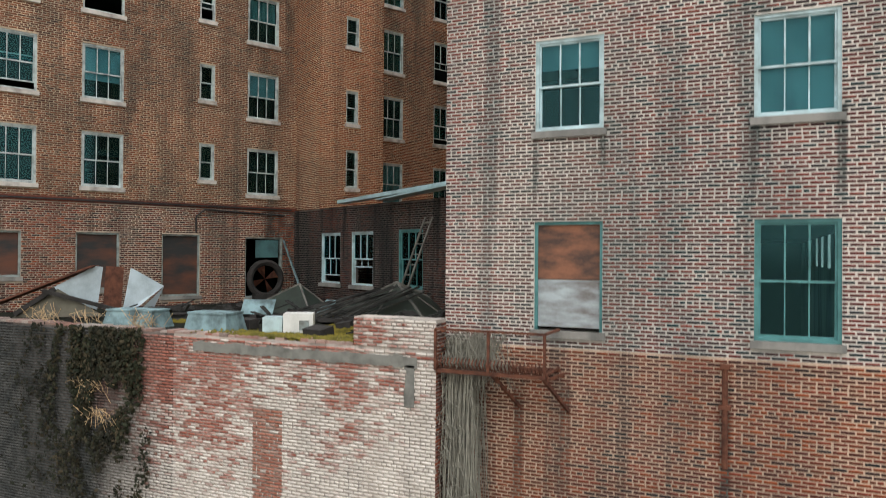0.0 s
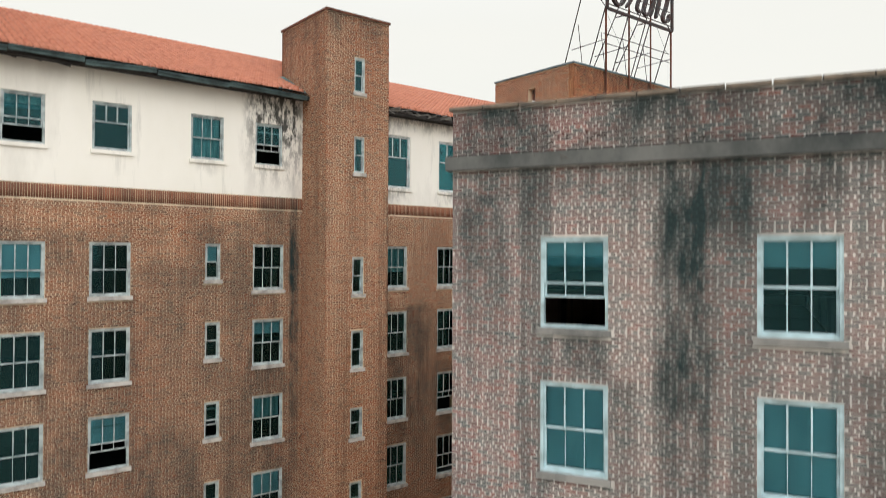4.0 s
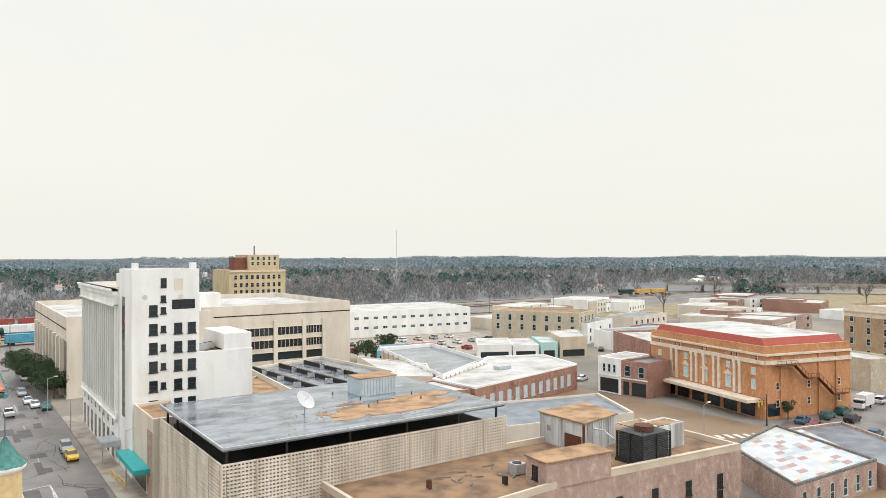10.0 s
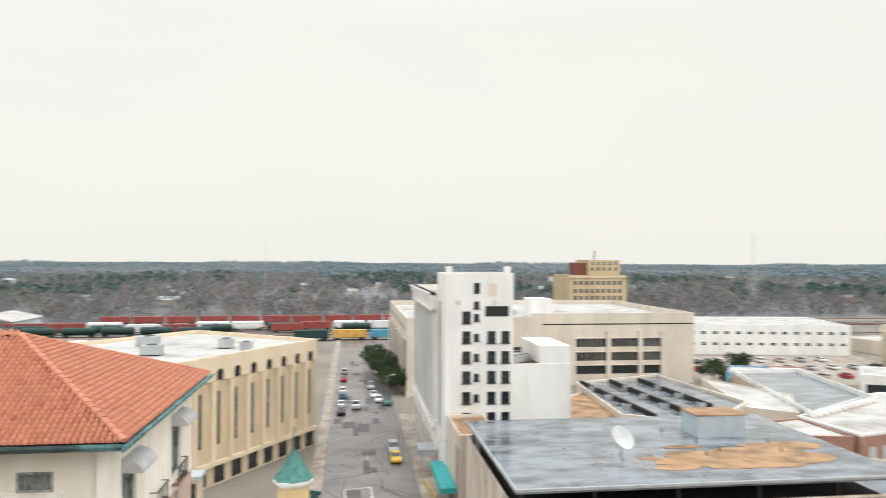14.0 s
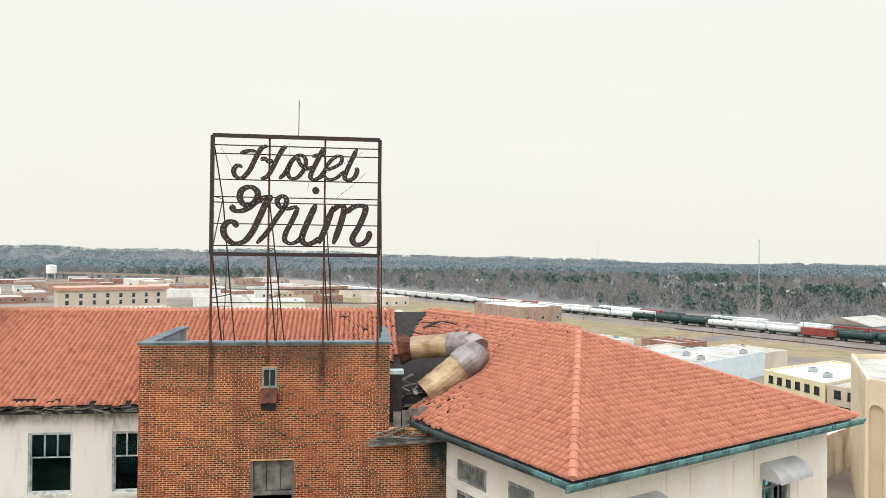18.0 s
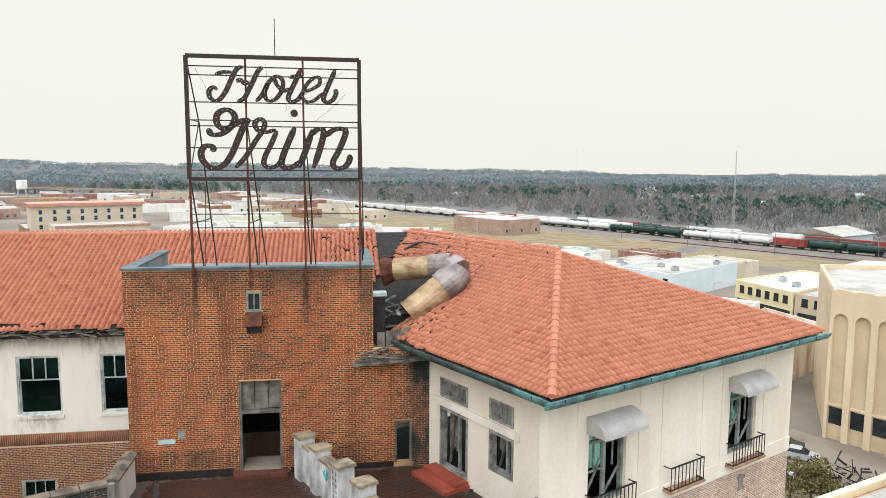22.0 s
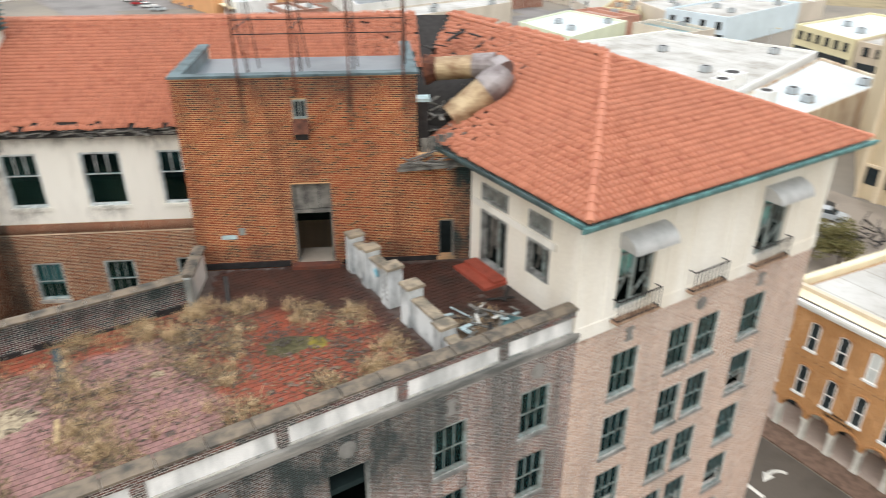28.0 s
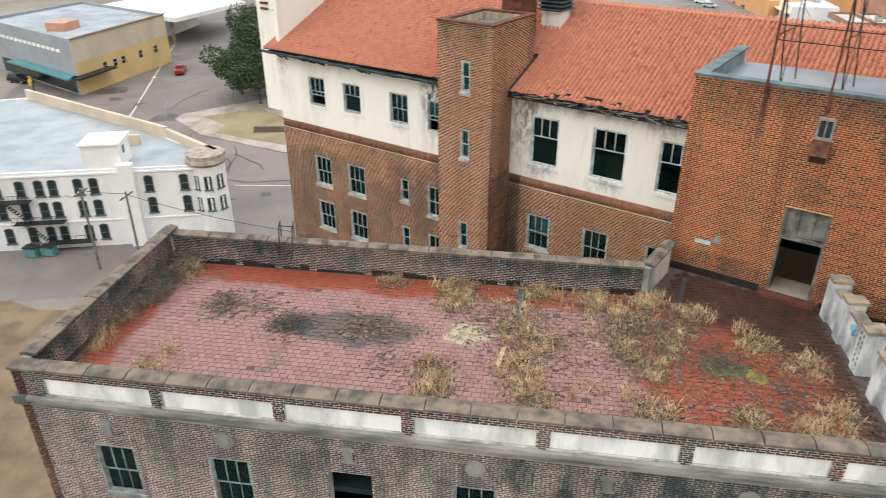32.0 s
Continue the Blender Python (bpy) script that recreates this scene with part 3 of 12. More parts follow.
def wall_grid(m, u0, u1, z0, z1, holes, depth, back=0.0):
    """A wall slab of that depth behind local y = 0 with rectangular holes cut right through."""
    us = sorted({u0, u1} | {c for h in holes for c in h[:2] if u0 < c < u1})
    zs = sorted({z0, z1} | {c for h in holes for c in h[2:] if z0 < c < z1})
    solid = {}
    for i in range(len(us) - 1):
        for j in range(len(zs) - 1):
            cu, cz = (us[i] + us[i + 1]) / 2, (zs[j] + zs[j + 1]) / 2
            solid[i, j] = not any(h[0] < cu < h[1] and h[2] < cz < h[3] for h in holes)
    b = MB(m)
    y0, y1 = -back, -back - depth
    for (i, j), s in solid.items():
        if not s:
            continue
        a, c, e, f = us[i], us[i + 1], zs[j], zs[j + 1]
        b.face((a, y0, e), (a, y0, f), (c, y0, f), (c, y0, e))
        b.face((a, y1, e), (c, y1, e), (c, y1, f), (a, y1, f))
        if not solid.get((i - 1, j)):
            b.face((a, y0, e), (a, y1, e), (a, y1, f), (a, y0, f))
        if not solid.get((i + 1, j)):
            b.face((c, y0, e), (c, y0, f), (c, y1, f), (c, y1, e))
        if not solid.get((i, j - 1)):
            b.face((a, y0, e), (c, y0, e), (c, y1, e), (a, y1, e))
        if not solid.get((i, j + 1)):
            b.face((a, y0, f), (a, y1, f), (c, y1, f), (c, y0, f))
    return b


def brick_rows(u0, u1, z0, z1, holes, length=0.225, course=0.0705, joint=0.024, headers=7):
    """Places of bricks in running bond, with a course of headers every few rows: rows of ua, ub, za, zb."""
    out = []
    rj = random.Random(int(u0 * 100) + int(z0 * 10))
    k = 0
    z = z0
    while z + course <= z1 + 0.001:
        za, zb = z + joint / 2, z + course - joint / 2
        step = length / 2 if headers and k % headers == headers - 1 else length
        u = u0 - (0 if k % 2 else step / 2) - abs(rj.gauss(0, 0.012))
        cut = [(h[0], h[1]) for h in holes if h[2] < zb and h[3] > za]
        while u < u1 - 0.02:
            ja, jb = rj.uniform(-0.004, 0.006), rj.uniform(-0.006, 0.004)
            a, b = max(u + joint / 2 + ja, u0), min(u + step - joint / 2 + jb, u1)
            pieces = [(a, b)]
            for c, e in cut:
                nxt = []
                for p, q in pieces:
                    if q <= c or p >= e:
                        nxt.append((p, q))
                    else:
                        if p < c:
                            nxt.append((p, c - 0.004))
                        if q > e:
                            nxt.append((e + 0.004, q))
                pieces = nxt
            out += [(p, q, za, zb) for p, q in pieces if q - p > 0.03]
            u += step
        z += course
        k += 1
    return out


BR_F = np.array([[0, 4, 7, 3], [4, 5, 6, 7], [1, 2, 6, 5], [3, 7, 6, 2], [0, 1, 5, 4]])


def bricks_mesh(name, m, rows, proud=0.009, seed=3):
    """All bricks of a wall in one mesh, each slightly uneven."""
    r = np.array(rows)
    rng = np.random.RandomState(seed)
    k = len(r)
    p = proud + rng.uniform(-0.003, 0.004, k)
    ua, ub, za, zb = r.T
    zero = np.full(k, -0.02)
    v = np.stack([np.stack([ua, zero, za], 1), np.stack([ub, zero, za], 1), np.stack([ub, zero, zb], 1), np.stack([ua, zero, zb], 1),
                  np.stack([ua, p, za], 1), np.stack([ub, p, za], 1), np.stack([ub, p, zb], 1), np.stack([ua, p, zb], 1)], 1).reshape(-1, 3)
    mm = np.array(m)
    v = v @ mm[:3, :3].T + mm[:3, 3]
    f = (BR_F[None] + 8 * np.arange(k)[:, None, None]).reshape(-1, 4)
    if np.linalg.det(mm[:3, :3]) < 0:
        f = f[:, ::-1]
    return np_mesh(name, v, f)


def np_mesh(name, v, f):
    me = bpy.data.meshes.new(name)
    k, n = f.shape
    me.vertices.add(len(v))
    me.vertices.foreach_set("co", np.ascontiguousarray(v, dtype=np.float32).ravel())
    me.loops.add(k * n)
    me.loops.foreach_set("vertex_index", np.ascontiguousarray(f, dtype=np.int32).ravel())
    me.polygons.add(k)
    me.polygons.foreach_set("loop_start", np.arange(k, dtype=np.int32) * n)
    me.update(calc_edges=True)
    return me

# ---- the hotel ----
GROUND = 3.2
DA = radians(26.4)
DV = Vector((math.sin(DA), math.cos(DA), 0))
NV = Vector((math.cos(DA), -math.sin(DA), 0))


def dn(s, n, z):
    """A place from metres along the oblique wing, metres out from it, and height."""
    p = DV * s + NV * n
    return Vector((p.x, p.y, z))


hotel = group_of("hotel", (-8, 30, GROUND), "derelict brick hotel with stuccoed top storey and clay tile roof", "building")
F_END = frame_m((0, 13.05, 0), (1, 0), (0, -1))
F_EAST = frame_m((2.95, 0, 0), (0, 1), (1, 0))
F_MAIN = frame_m(dn(0, -24.82, 0), DV[:2], NV[:2])
F_BLOCK = frame_m(dn(0, -21.12, 0), DV[:2], NV[:2])
F_BLOCK_SIDE = frame_m(dn(24.95, 0, 0), NV[:2], (-DV)[:2])
F_TOWER = frame_m(dn(0, -23.0, 0), DV[:2], NV[:2])
F_TOWER_L = frame_m(dn(13.13, 0, 0), NV[:2], (-DV)[:2])
F_TOWER_R = frame_m(dn(15.95, 0, 0), NV[:2], DV[:2])
F_LOW = frame_m(dn(13.05, 0, 0), NV[:2], (-DV)[:2])
F_PAV = frame_m((0, 40.75, 0), (1, 0), (0, -1))

WIN_CACHE = {}


def win_meshes(w, h, style):
    """Meshes of a sash window of that size, in its own frame: x along, y out, z up from the sill."""
    key = (round(w, 2), round(h, 2), style)
    if key in WIN_CACHE:
        return WIN_CACHE[key]
    t = 0.06
    fr = MB()
    fr.box((0, -0.16, 0), (t, -0.03, h)).box((w - t, -0.16, 0), (w, -0.03, h)).box((t, -0.16, h - t), (w - t, -0.03, h)).box((t, -0.16, 0), (w - t, -0.03, t))
    up, lo = MB(), MB()
    mid = h * (0.58 if style == "clear" else 0.48)
    cols = 1 if w < 0.8 else 3
    lift = {"raised": h * 0.3, "half": h * 0.12}.get(style, 0.0)

    def sash(b, z0, z1, y, bars, fine=0.016):
        r = 0.04
        b.box((t, y - 0.04, z0), (t + r, y, z1)).box((w - t - r, y - 0.04, z0), (w - t, y, z1))
        b.box((t + r, y - 0.04, z0), (w - t - r, y, z0 + r)).box((t + r, y - 0.04, z1 - r), (w - t - r, y, z1))
        for i in range(1, bars):
            x = t + r + (w - 2 * t - 2 * r) * i / bars
            b.box((x - fine, y - 0.035, z0 + r), (x + fine, y - 0.004, z1 - r))

    sash(up, mid, h - t, -0.06, cols, 0.024 if style == "clear" else 0.016)
    sash(lo, t + lift, mid + 0.04 + lift, -0.11, 1 if style == "clear" else cols, 0.012 if style in ("bars", "raised") else 0.007)
    pu, pl = MB(), MB()
    pu.box((t + 0.045, -0.088, mid + 0.045), (w - t - 0.045, -0.082, h - t - 0.045))
    pl.box((t + 0.045, -0.138, t + lift + 0.045), (w - t - 0.045, -0.132, mid + lift))
    si = MB()
    si.box((-0.06, -0.16, -0.13), (w + 0.06, 0.07, 0.0))
    WIN_CACHE[key] = [b.mesh(nm) for b, nm in ((fr, "window"), (up, "upper_sash"), (lo, "lower_sash"), (pu, "pane"), (pl, "pane"), (si, "sill"))]
    return WIN_CACHE[key]


WIN_RNG = random.Random(7)


def sash_window(m, u, z, w, h, style="", paint=None, sill=STONE, blind=0.25):
    """A double-hung window whose lower left corner lies at u, z of a wall frame."""
    style = style or WIN_RNG.choice(["plain", "bars", "plain", "half", "plain", "bars", "raised"])
    fr, up, lo, pu, pl, si = win_meshes(w, h, style)
    at = m @ Matrix.Translation((u, 0, z))
    paint = paint or PAINT_WHITE
    win = group_part("window", fr, paint, hotel, at)
    for me, nm, mt in ((up, "upper_sash", paint), (lo, "lower_sash", paint), (pu, "pane", GLASS), (si, "sill", sill)):
        group_part(nm, me, mt, win, at)
    if style != "raised" or WIN_RNG.random() < 0.4:
        group_part("pane", pl, GLASS, win, at)
    if WIN_RNG.random() < blind:
        drop = h * WIN_RNG.choice([0.3, 0.5, 0.5, 0.62, 0.92])
        if blind > 0.8 or WIN_RNG.random() < 0.6:
            # pale sheet added behind the upper panes to carry the sky's reflection
            sh_ = MB().box((0.08, -0.2, h - drop), (w - 0.08, -0.194, h - 0.06)).box((0.08, -0.205, h - drop - 0.03), (w - 0.08, -0.19, h - drop))
            group_part("roller_shade", sh_.mesh("roller_shade"), BLIND_REFLECTION, win, at)
            return win
        b = MB()
        k = 9
        for i in range(k):
            x0, x1 = 0.09 + (w - 0.18) * i / k, 0.09 + (w - 0.18) * (i + 1) / k
            y0, y1 = (-0.2, -0.235) if i % 2 else (-0.235, -0.2)
            b.face((x0, y0, h - 0.08), (x1, y1, h - 0.08), (x1, y1, h - drop), (x0, y0, h - drop))
        group_part("curtain", b.mesh("curtain"), CURTAIN, win, at)
    return win


def group_part(name, me, mat, parent, at):
    """A part that shares a mesh and takes its material on its own slot."""
    if not me.materials:
        me.materials.append(mat)
    ob = new(name, me)
    ob.matrix_basis = at
    WORLD[ob] = at.copy()
    if me.materials[0] is not mat:
        ob.material_slots[0].link = "OBJECT"
        ob.material_slots[0].material = mat
    ob.parent = parent
    ob.matrix_parent_inverse = WORLD[parent].inverted()
    return ob


CURTAIN = plain("faded_curtain", (0.4, 0.52, 0.52), 0.95, 0, 0.4, 1.2, 0, (0.12, 0.22, 0.23), (6, 6, 0.6))


SINGLES = []


def brick_wall(name, m, u0, u1, z0, z1, holes, brick, mortar, label="", depth=0.3, zb=None, headers=7, seed=3, course=0.068, single=None, joint=0.024, zt=None):
    """A wall with its mortar bed and all its bricks."""
    w = part(name, wall_grid(m, u0, u1, z0, z1, holes, depth), mortar, hotel, label)
    holes2 = holes + [(h[0] - 0.06, h[1] + 0.06, h[2] - 0.14, h[2]) for h in holes if len(h) == 4]
    rows = brick_rows(u0, u1, z0 if zb is None else zb, z1 if zt is None else zt, holes2, headers=headers, course=course, joint=joint)
    if single:
        pick = [r for r in rows if single[0] < r[0] and r[1] < single[1] and single[2] < r[2] and r[3] < single[3]]
        SINGLES.append((w, m, pick))
        chosen = set(pick)
        rows = [r for r in rows if r not in chosen]
    ob = part("bricks", bricks_mesh("bricks", m, rows, seed=seed), brick, w, kind="stuff")
    return w, ob


# openings of the end wall of the terrace wing
END_TOPS = [25.34, 22.57, 19.8, 17.03, 14.2]
holes_end = [(u, u + 1.3, t - 1.74, t) for u in (-3.89, -0.06) for t in END_TOPS]
holes_end += [(u, u + 1.3, 8.7, 10.75) for u in (-3.9, -0.05)]
hi = [h for h in holes_end if h[2] > 8.4]
brick_wall("wall_end_upper", F_END, -5.74, 2.95, 8.38, 26.7, hi, BRICK_WASHED, MORTAR_PALE, "lime-washed red brick with pale mortar and dark run-off streaks", joint=0.028)
brick_wall("wall_end_lower", F_END, -5.74, 2.95, GROUND, 8.38, [], BRICK_RAW, mortar_mat("mortar_buff_old", (0.66, 0.5, 0.38), (0.06, 0.05, 0.045), 0.5, 0.5, ((1, 0), [(-0.5, 0.1, 7.5, 4.5, 0.9), (-4.2, 0.12, 7.3, 4.5, 0.8), (-3.3, 0.12, 7.3, 4.8, 0.8), (-5.3, 0.4, 8.4, 3.5, 0.7)])), "bare red brick", zb=4.2, single=(-3.6, -1.0, 6.2, 8.3))
brick_wall("parapet_end", F_END, -5.74, 2.95, 26.98, 27.9, [], BRICK_WASHED, MORTAR_PALE, seed=5)
STYLE_END = {(0, 0): "raised", (0, 2): "half", (1, 1): "plain"}
for i, u in enumerate((-3.89, -0.06)):
    for j, t in enumerate(END_TOPS):
        sash_window(F_END, u, t - 1.74, 1.3, 1.74, STYLE_END.get((i, j), "plain" if j % 2 else "bars"), PAINT_WHITE, STONE, 0.85)
sash_window(F_END, -0.05, 8.7, 1.3, 2.05, "bars", PAINT_GREEN, STONE, 0)
bd = MB(F_END)
bd.box((-3.84, -0.115, 9.66), (-2.66, -0.085, 10.69))
boarded = part("window", MB(F_END).box((-3.9, -0.16, 8.7), (-3.84, -0.05, 10.75)).box((-2.66, -0.16, 8.7), (-2.6, -0.05, 10.75)).box((-3.84, -0.16, 10.69), (-2.66, -0.05, 10.75)), PAINT_GREEN, hotel, "window closed with weathered painted boards")
part("board", bd, BOARD_RUSTY, boarded)
part("board", MB(F_END).box((-3.84, -0.12, 8.76), (-2.66, -0.09, 9.65)), BOARD_BLUE, boarded)
part("sill", MB(F_END).box((-3.96, -0.16, 8.56), (-2.54, 0.08, 8.7)), STONE, boarded)

# east wall: terrace wing and pavilion in one plane
EAST_TOPS = [25.4, 22.64, 19.88, 17.1, 14.3, 11.5]
east_cols = [14.92, 18.35, 21.8, 25.2, 28.55, 31.95, 35.25, 38.45]
pav_cols = [(42.33, 1.3), (45.17, 1.2), (46.68, 1.2), (49.3, 1.3)]
holes_east = [(u, u + 1.2, t - 1.85, t) for u in east_cols for t in EAST_TOPS] + [(u, u + w, t - 1.9, t) for u, w in pav_cols for t in EAST_TOPS]
brick_wall("wall_east_terrace", F_EAST, 13.05, 40.6, GROUND, 26.6, [h for h in holes_east if h[0] < 40], BRICK_EAST, MORTAR_EAST, "washed brick, blackened along the top", zb=12.5, seed=11, joint=0.029)
brick_wall("wall_east_pavilion", F_EAST, 40.6, 53.1, GROUND, 26.6, [h for h in holes_east if h[0] > 40], BRICK_BUFF, MORTAR_BUFF, "pale buff brick", zb=10.5, seed=12)
brick_wall("parapet_east", F_EAST, 13.05, 40.45, 26.98, 27.86, [(13.94 + 3.42 * i, 17.03 + 3.42 * i, 27.02, 27.58) for i in range(8)], BRICK_WASHED, MORTAR_PALE, seed=13)
for i in range(8):
    a = 13.94 + 3.42 * i
    part("panel", MB(F_EAST).box((a + 0.01, -0.28, 27.03), (min(a + 3.08, 40.4), -0.05, 27.57)), PANEL, hotel, "white rendered panel, stained")
for u in east_cols:
    for t in EAST_TOPS[:5]:
        if (u, t) in ((31.95, 25.4), (21.8, 25.4)):
            continue
        sash_window(F_EAST, u, t - 1.85, 1.2, 1.85, "", PAINT_GREY, STONE, 0.5)
for u, w in pav_cols:
    for t in EAST_TOPS:
        sash_window(F_EAST, u, t - 1.9, w, 1.9, "", PAINT_GREY, STONE, 0.5)

# oblique wing
MAIN_TOPS = [25.38, 22.55, 19.7, 16.84, 14.0]
m_cols = [(2.98, 1.25, 1.78), (5.5, 1.27, 1.78), (9.3, 0.56, 1.3), (11.1, 1.25, 1.72), (17.05, 1.2, 1.78), (19.95, 1.25, 1.78), (22.95, 1.2, 1.78)]
holes_main = [(u, u + w, t - h, t) for u, w, h in m_cols for t in MAIN_TOPS]
low_holes = [(2.6, 3.85, 9.34, 10.75), (5.36, 6.68, 8.9, 10.75), (8.04, 9.37, 8.6, 10.75), (11.06, 12.56, 8.45, 10.7)]
hm_hi = [h for h in holes_main if h[2] > 11.9]
brick_wall("wall_main", F_MAIN, 0.65, 24.95, 11.85, 27.2, hm_hi, BRICK_MAIN, MORTAR_TAN, "orange-brown brick", seed=21, zt=26.72)
brick_wall("wall_main_lower", F_MAIN, 0.65, 24.95, GROUND, 11.7, low_holes, BRICK_RAW, mortar_mat("mortar_cream", (0.58, 0.48, 0.38), (0.06, 0.055, 0.05), 0.5, 0.5, (WING, [(12.7, 1.2, 12.5, 7.0, 1.0), (10.6, 2.5, 12.4, 11.2, 0.7), (1.5, 1.5, 11.5, 8.0, 0.6)])), "dark red brick", zb=8.0, seed=22)
soldier = [(0.66 + k * 0.0735, 0.66 + k * 0.0735 + 0.058, 26.74, 27.17) for k in range(330)]
part("soldier_course", bricks_mesh("soldier_course", F_MAIN, soldier, seed=24), brick_mat("brick_soldier", [(0.24, 0.1, 0.06), (0.36, 0.15, 0.085), (0.3, 0.125, 0.075)], (0.12, 0.07, 0.05), 0.35, 0.45, (0.42, 0.28, 0.2), False, MAIN_STAINS_SHADE), hotel, "band of upright washed brown bricks", kind="stuff")
part("string_course", MB(F_MAIN).box((0.65, -0.3, 11.7), (24.95, 0.035, 11.85)), BRICK_RAW, hotel)
st_cols = [(3.0, 1.2, 28.4, 29.97), (5.55, 1.22, 28.4, 29.97), (8.75, 1.2, 28.38, 29.97), (11.17, 1.1, 28.38, 29.95), (17.0, 1.4, 27.9, 30.18), (20.0, 1.55, 27.9, 30.18), (22.95, 1.4, 27.9, 30.18)]
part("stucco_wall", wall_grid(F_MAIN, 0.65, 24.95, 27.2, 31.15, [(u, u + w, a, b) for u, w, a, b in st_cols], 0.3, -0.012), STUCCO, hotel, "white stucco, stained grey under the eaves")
for u, w, a, b in st_cols:
    sash_window(F_MAIN, u, a, w, b - a, "raised" if u in (3.0, 11.17) else "plain" if u == 8.75 else "clear", PAINT_MAIN if w < 1.3 else PAINT_PALE, STUCCO, 0.95 if u == 17.0 else 0.3)
for u, w, h in m_cols:
    for t in MAIN_TOPS:
        sash_window(F_MAIN, u, t - h, w, h, "", PAINT_MAIN, SILL_PALE, 0.45)

# stair tower
tow_wins = [(14.36, 0.48, 31.25, 32.6), (14.36, 0.48, 28.15, 29.55), (14.3, 0.52, 23.5, 24.92), (14.27, 0.55, 20.65, 22.1), (14.23, 0.58, 18.0, 19.15), (14.23, 0.55, 15.05, 16.32), (14.23, 0.55, 12.6, 14.06)]
th = [(u, u + w, a, b) for u, w, a, b in tow_wins]
brick_wall("tower_front", F_TOWER, 13.13, 15.95, 11.0, 34.15, th, BRICK_MAIN, MORTAR_TAN, seed=31)
brick_wall("tower_side", F_TOWER_L, -26.6, -23.3, 11.0, 34.15, [], BRICK_MAIN, MORTAR_TAN, seed=32)
brick_wall("tower_side", F_TOWER_R, -26.6, -23.3, 11.0, 34.15, [], BRICK_MAIN, MORTAR_TAN, seed=33)
for fm in (F_TOWER_L, F_TOWER_R):
    part("bricks", bricks_mesh("bricks", fm, brick_rows(-23.29, -23.0, 11.0, 34.15, []), seed=34), BRICK_MAIN, hotel, kind="stuff")
part("tower_back", MB(F_TOWER).box((13.13, -3.6, 28), (15.95, -3.3, 34.15)), MORTAR_TAN, hotel)
for u, w, a, b in tow_wins:
    sash_window(F_TOWER, u, a, w, b - a, "plain", PAINT_MAIN, SILL_PALE, 0.3)
cop = MB(F_TOWER)
cop.box((13.08, -0.35, 34.15), (16.0, 0.06, 34.24)).box((13.08, -3.65, 34.15), (16.0, -3.3, 34.24)).box((13.08, -3.3, 34.15), (13.43, -0.35, 34.24)).box((15.65, -3.3, 34.15), (16.0, -0.35, 34.24))
part("tower_coping", cop, RUST, hotel)
part("tower_roof", MB(F_TOWER).box((13.43, -3.3, 33.7), (15.65, -0.3, 33.8)), TAR, hotel)

# sign block
blk_holes = [(28.5, 29.92, 26.85, 30.02), (28.84, 29.32, 32.42, 33.08), (33.8, 34.38, 26.85, 28.4)]
brick_wall("block_front", F_BLOCK, 24.95, 33.05, 26.4, 33.85, blk_holes[:2], BRICK_BLOCK, MORTAR_BLOCK, "orange-red brick", seed=41, joint=0.023)
brick_wall("block_front_low", F_BLOCK, 33.05, 35.1, 26.4, 31.0, blk_holes[2:], BRICK_BLOCK, MORTAR_BLOCK, seed=42, joint=0.023)
brick_wall("block_front_base", F_BLOCK, 24.95, 26.9, GROUND, 26.4, [], BRICK_MAIN, MORTAR_TAN, zb=20, seed=43)
sd_holes = [(-23.98, -23.5, 31.99, 33.15), (-24.6, -23.35, 27.85, 29.57), (-22.76, -22.16, 28.35, 29.56), (-24.5, -23.4, 23.6, 25.38), (-24.5, -23.4, 20.8, 22.55)]
brick_wall("block_side", F_BLOCK_SIDE, -26.3, -21.42, GROUND, 33.85, sd_holes, BRICK_MAIN, MORTAR_TAN, zb=14, seed=44)
for u0, u1, a, b in sd_holes[1:]:
    sash_window(F_BLOCK_SIDE, u0, a, u1 - u0, b - a, "plain", PAINT_GREY, STONE, 0)
part("bricks", bricks_mesh("bricks", F_BLOCK_SIDE, brick_rows(-21.41, -21.12, 20, 33.85, []), seed=45), BRICK_MAIN, hotel, kind="stuff")
F_BLOCK_R = frame_m(dn(33.05, 0, 0), NV[:2], DV[:2])
part("block_side", MB(F_BLOCK_R).box((-26.3, -0.3, 26.4), (-21.42, 0, 33.85)), MORTAR_TAN, hotel)
BLUE_COPING = plain("dull_blue_coping", (0.12, 0.17, 0.185), 0.55, 0.2, 0.6, 1.4, 0.1, (0.035, 0.05, 0.055))
for a, b in (((24.88, -0.36, 33.85), (33.12, 0.05, 33.93)), ((24.88, -5.2, 33.85), (25.3, -0.36, 33.93)), ((32.7, -5.2, 33.85), (33.12, -0.36, 33.93))):
    part("block_coping", MB(F_BLOCK).box(a, b), BLUE_COPING, hotel)
BLUE_FLASH = plain("blue_grey_flashing", (0.2, 0.27, 0.29), 0.5, 0.2, 0.5, 1.2, 0.1, (0.08, 0.11, 0.12), (1, 1, 0.5))
for a, b in (((25.252, -4.9, 33.4), (25.275, -0.325, 33.86)), ((25.275, -0.325, 33.4), (32.74, -0.302, 33.86)), ((32.72, -4.9, 33.4), (32.745, -0.33, 33.86))):
    part("parapet_flashing", MB(F_BLOCK).box(a, b), BLUE_FLASH, hotel, "blue-grey sheet flashing")
part("block_roof", MB(F_BLOCK).box((25.25, -4.9, 33.3), (32.75, -0.3, 33.42)), TAR, hotel)

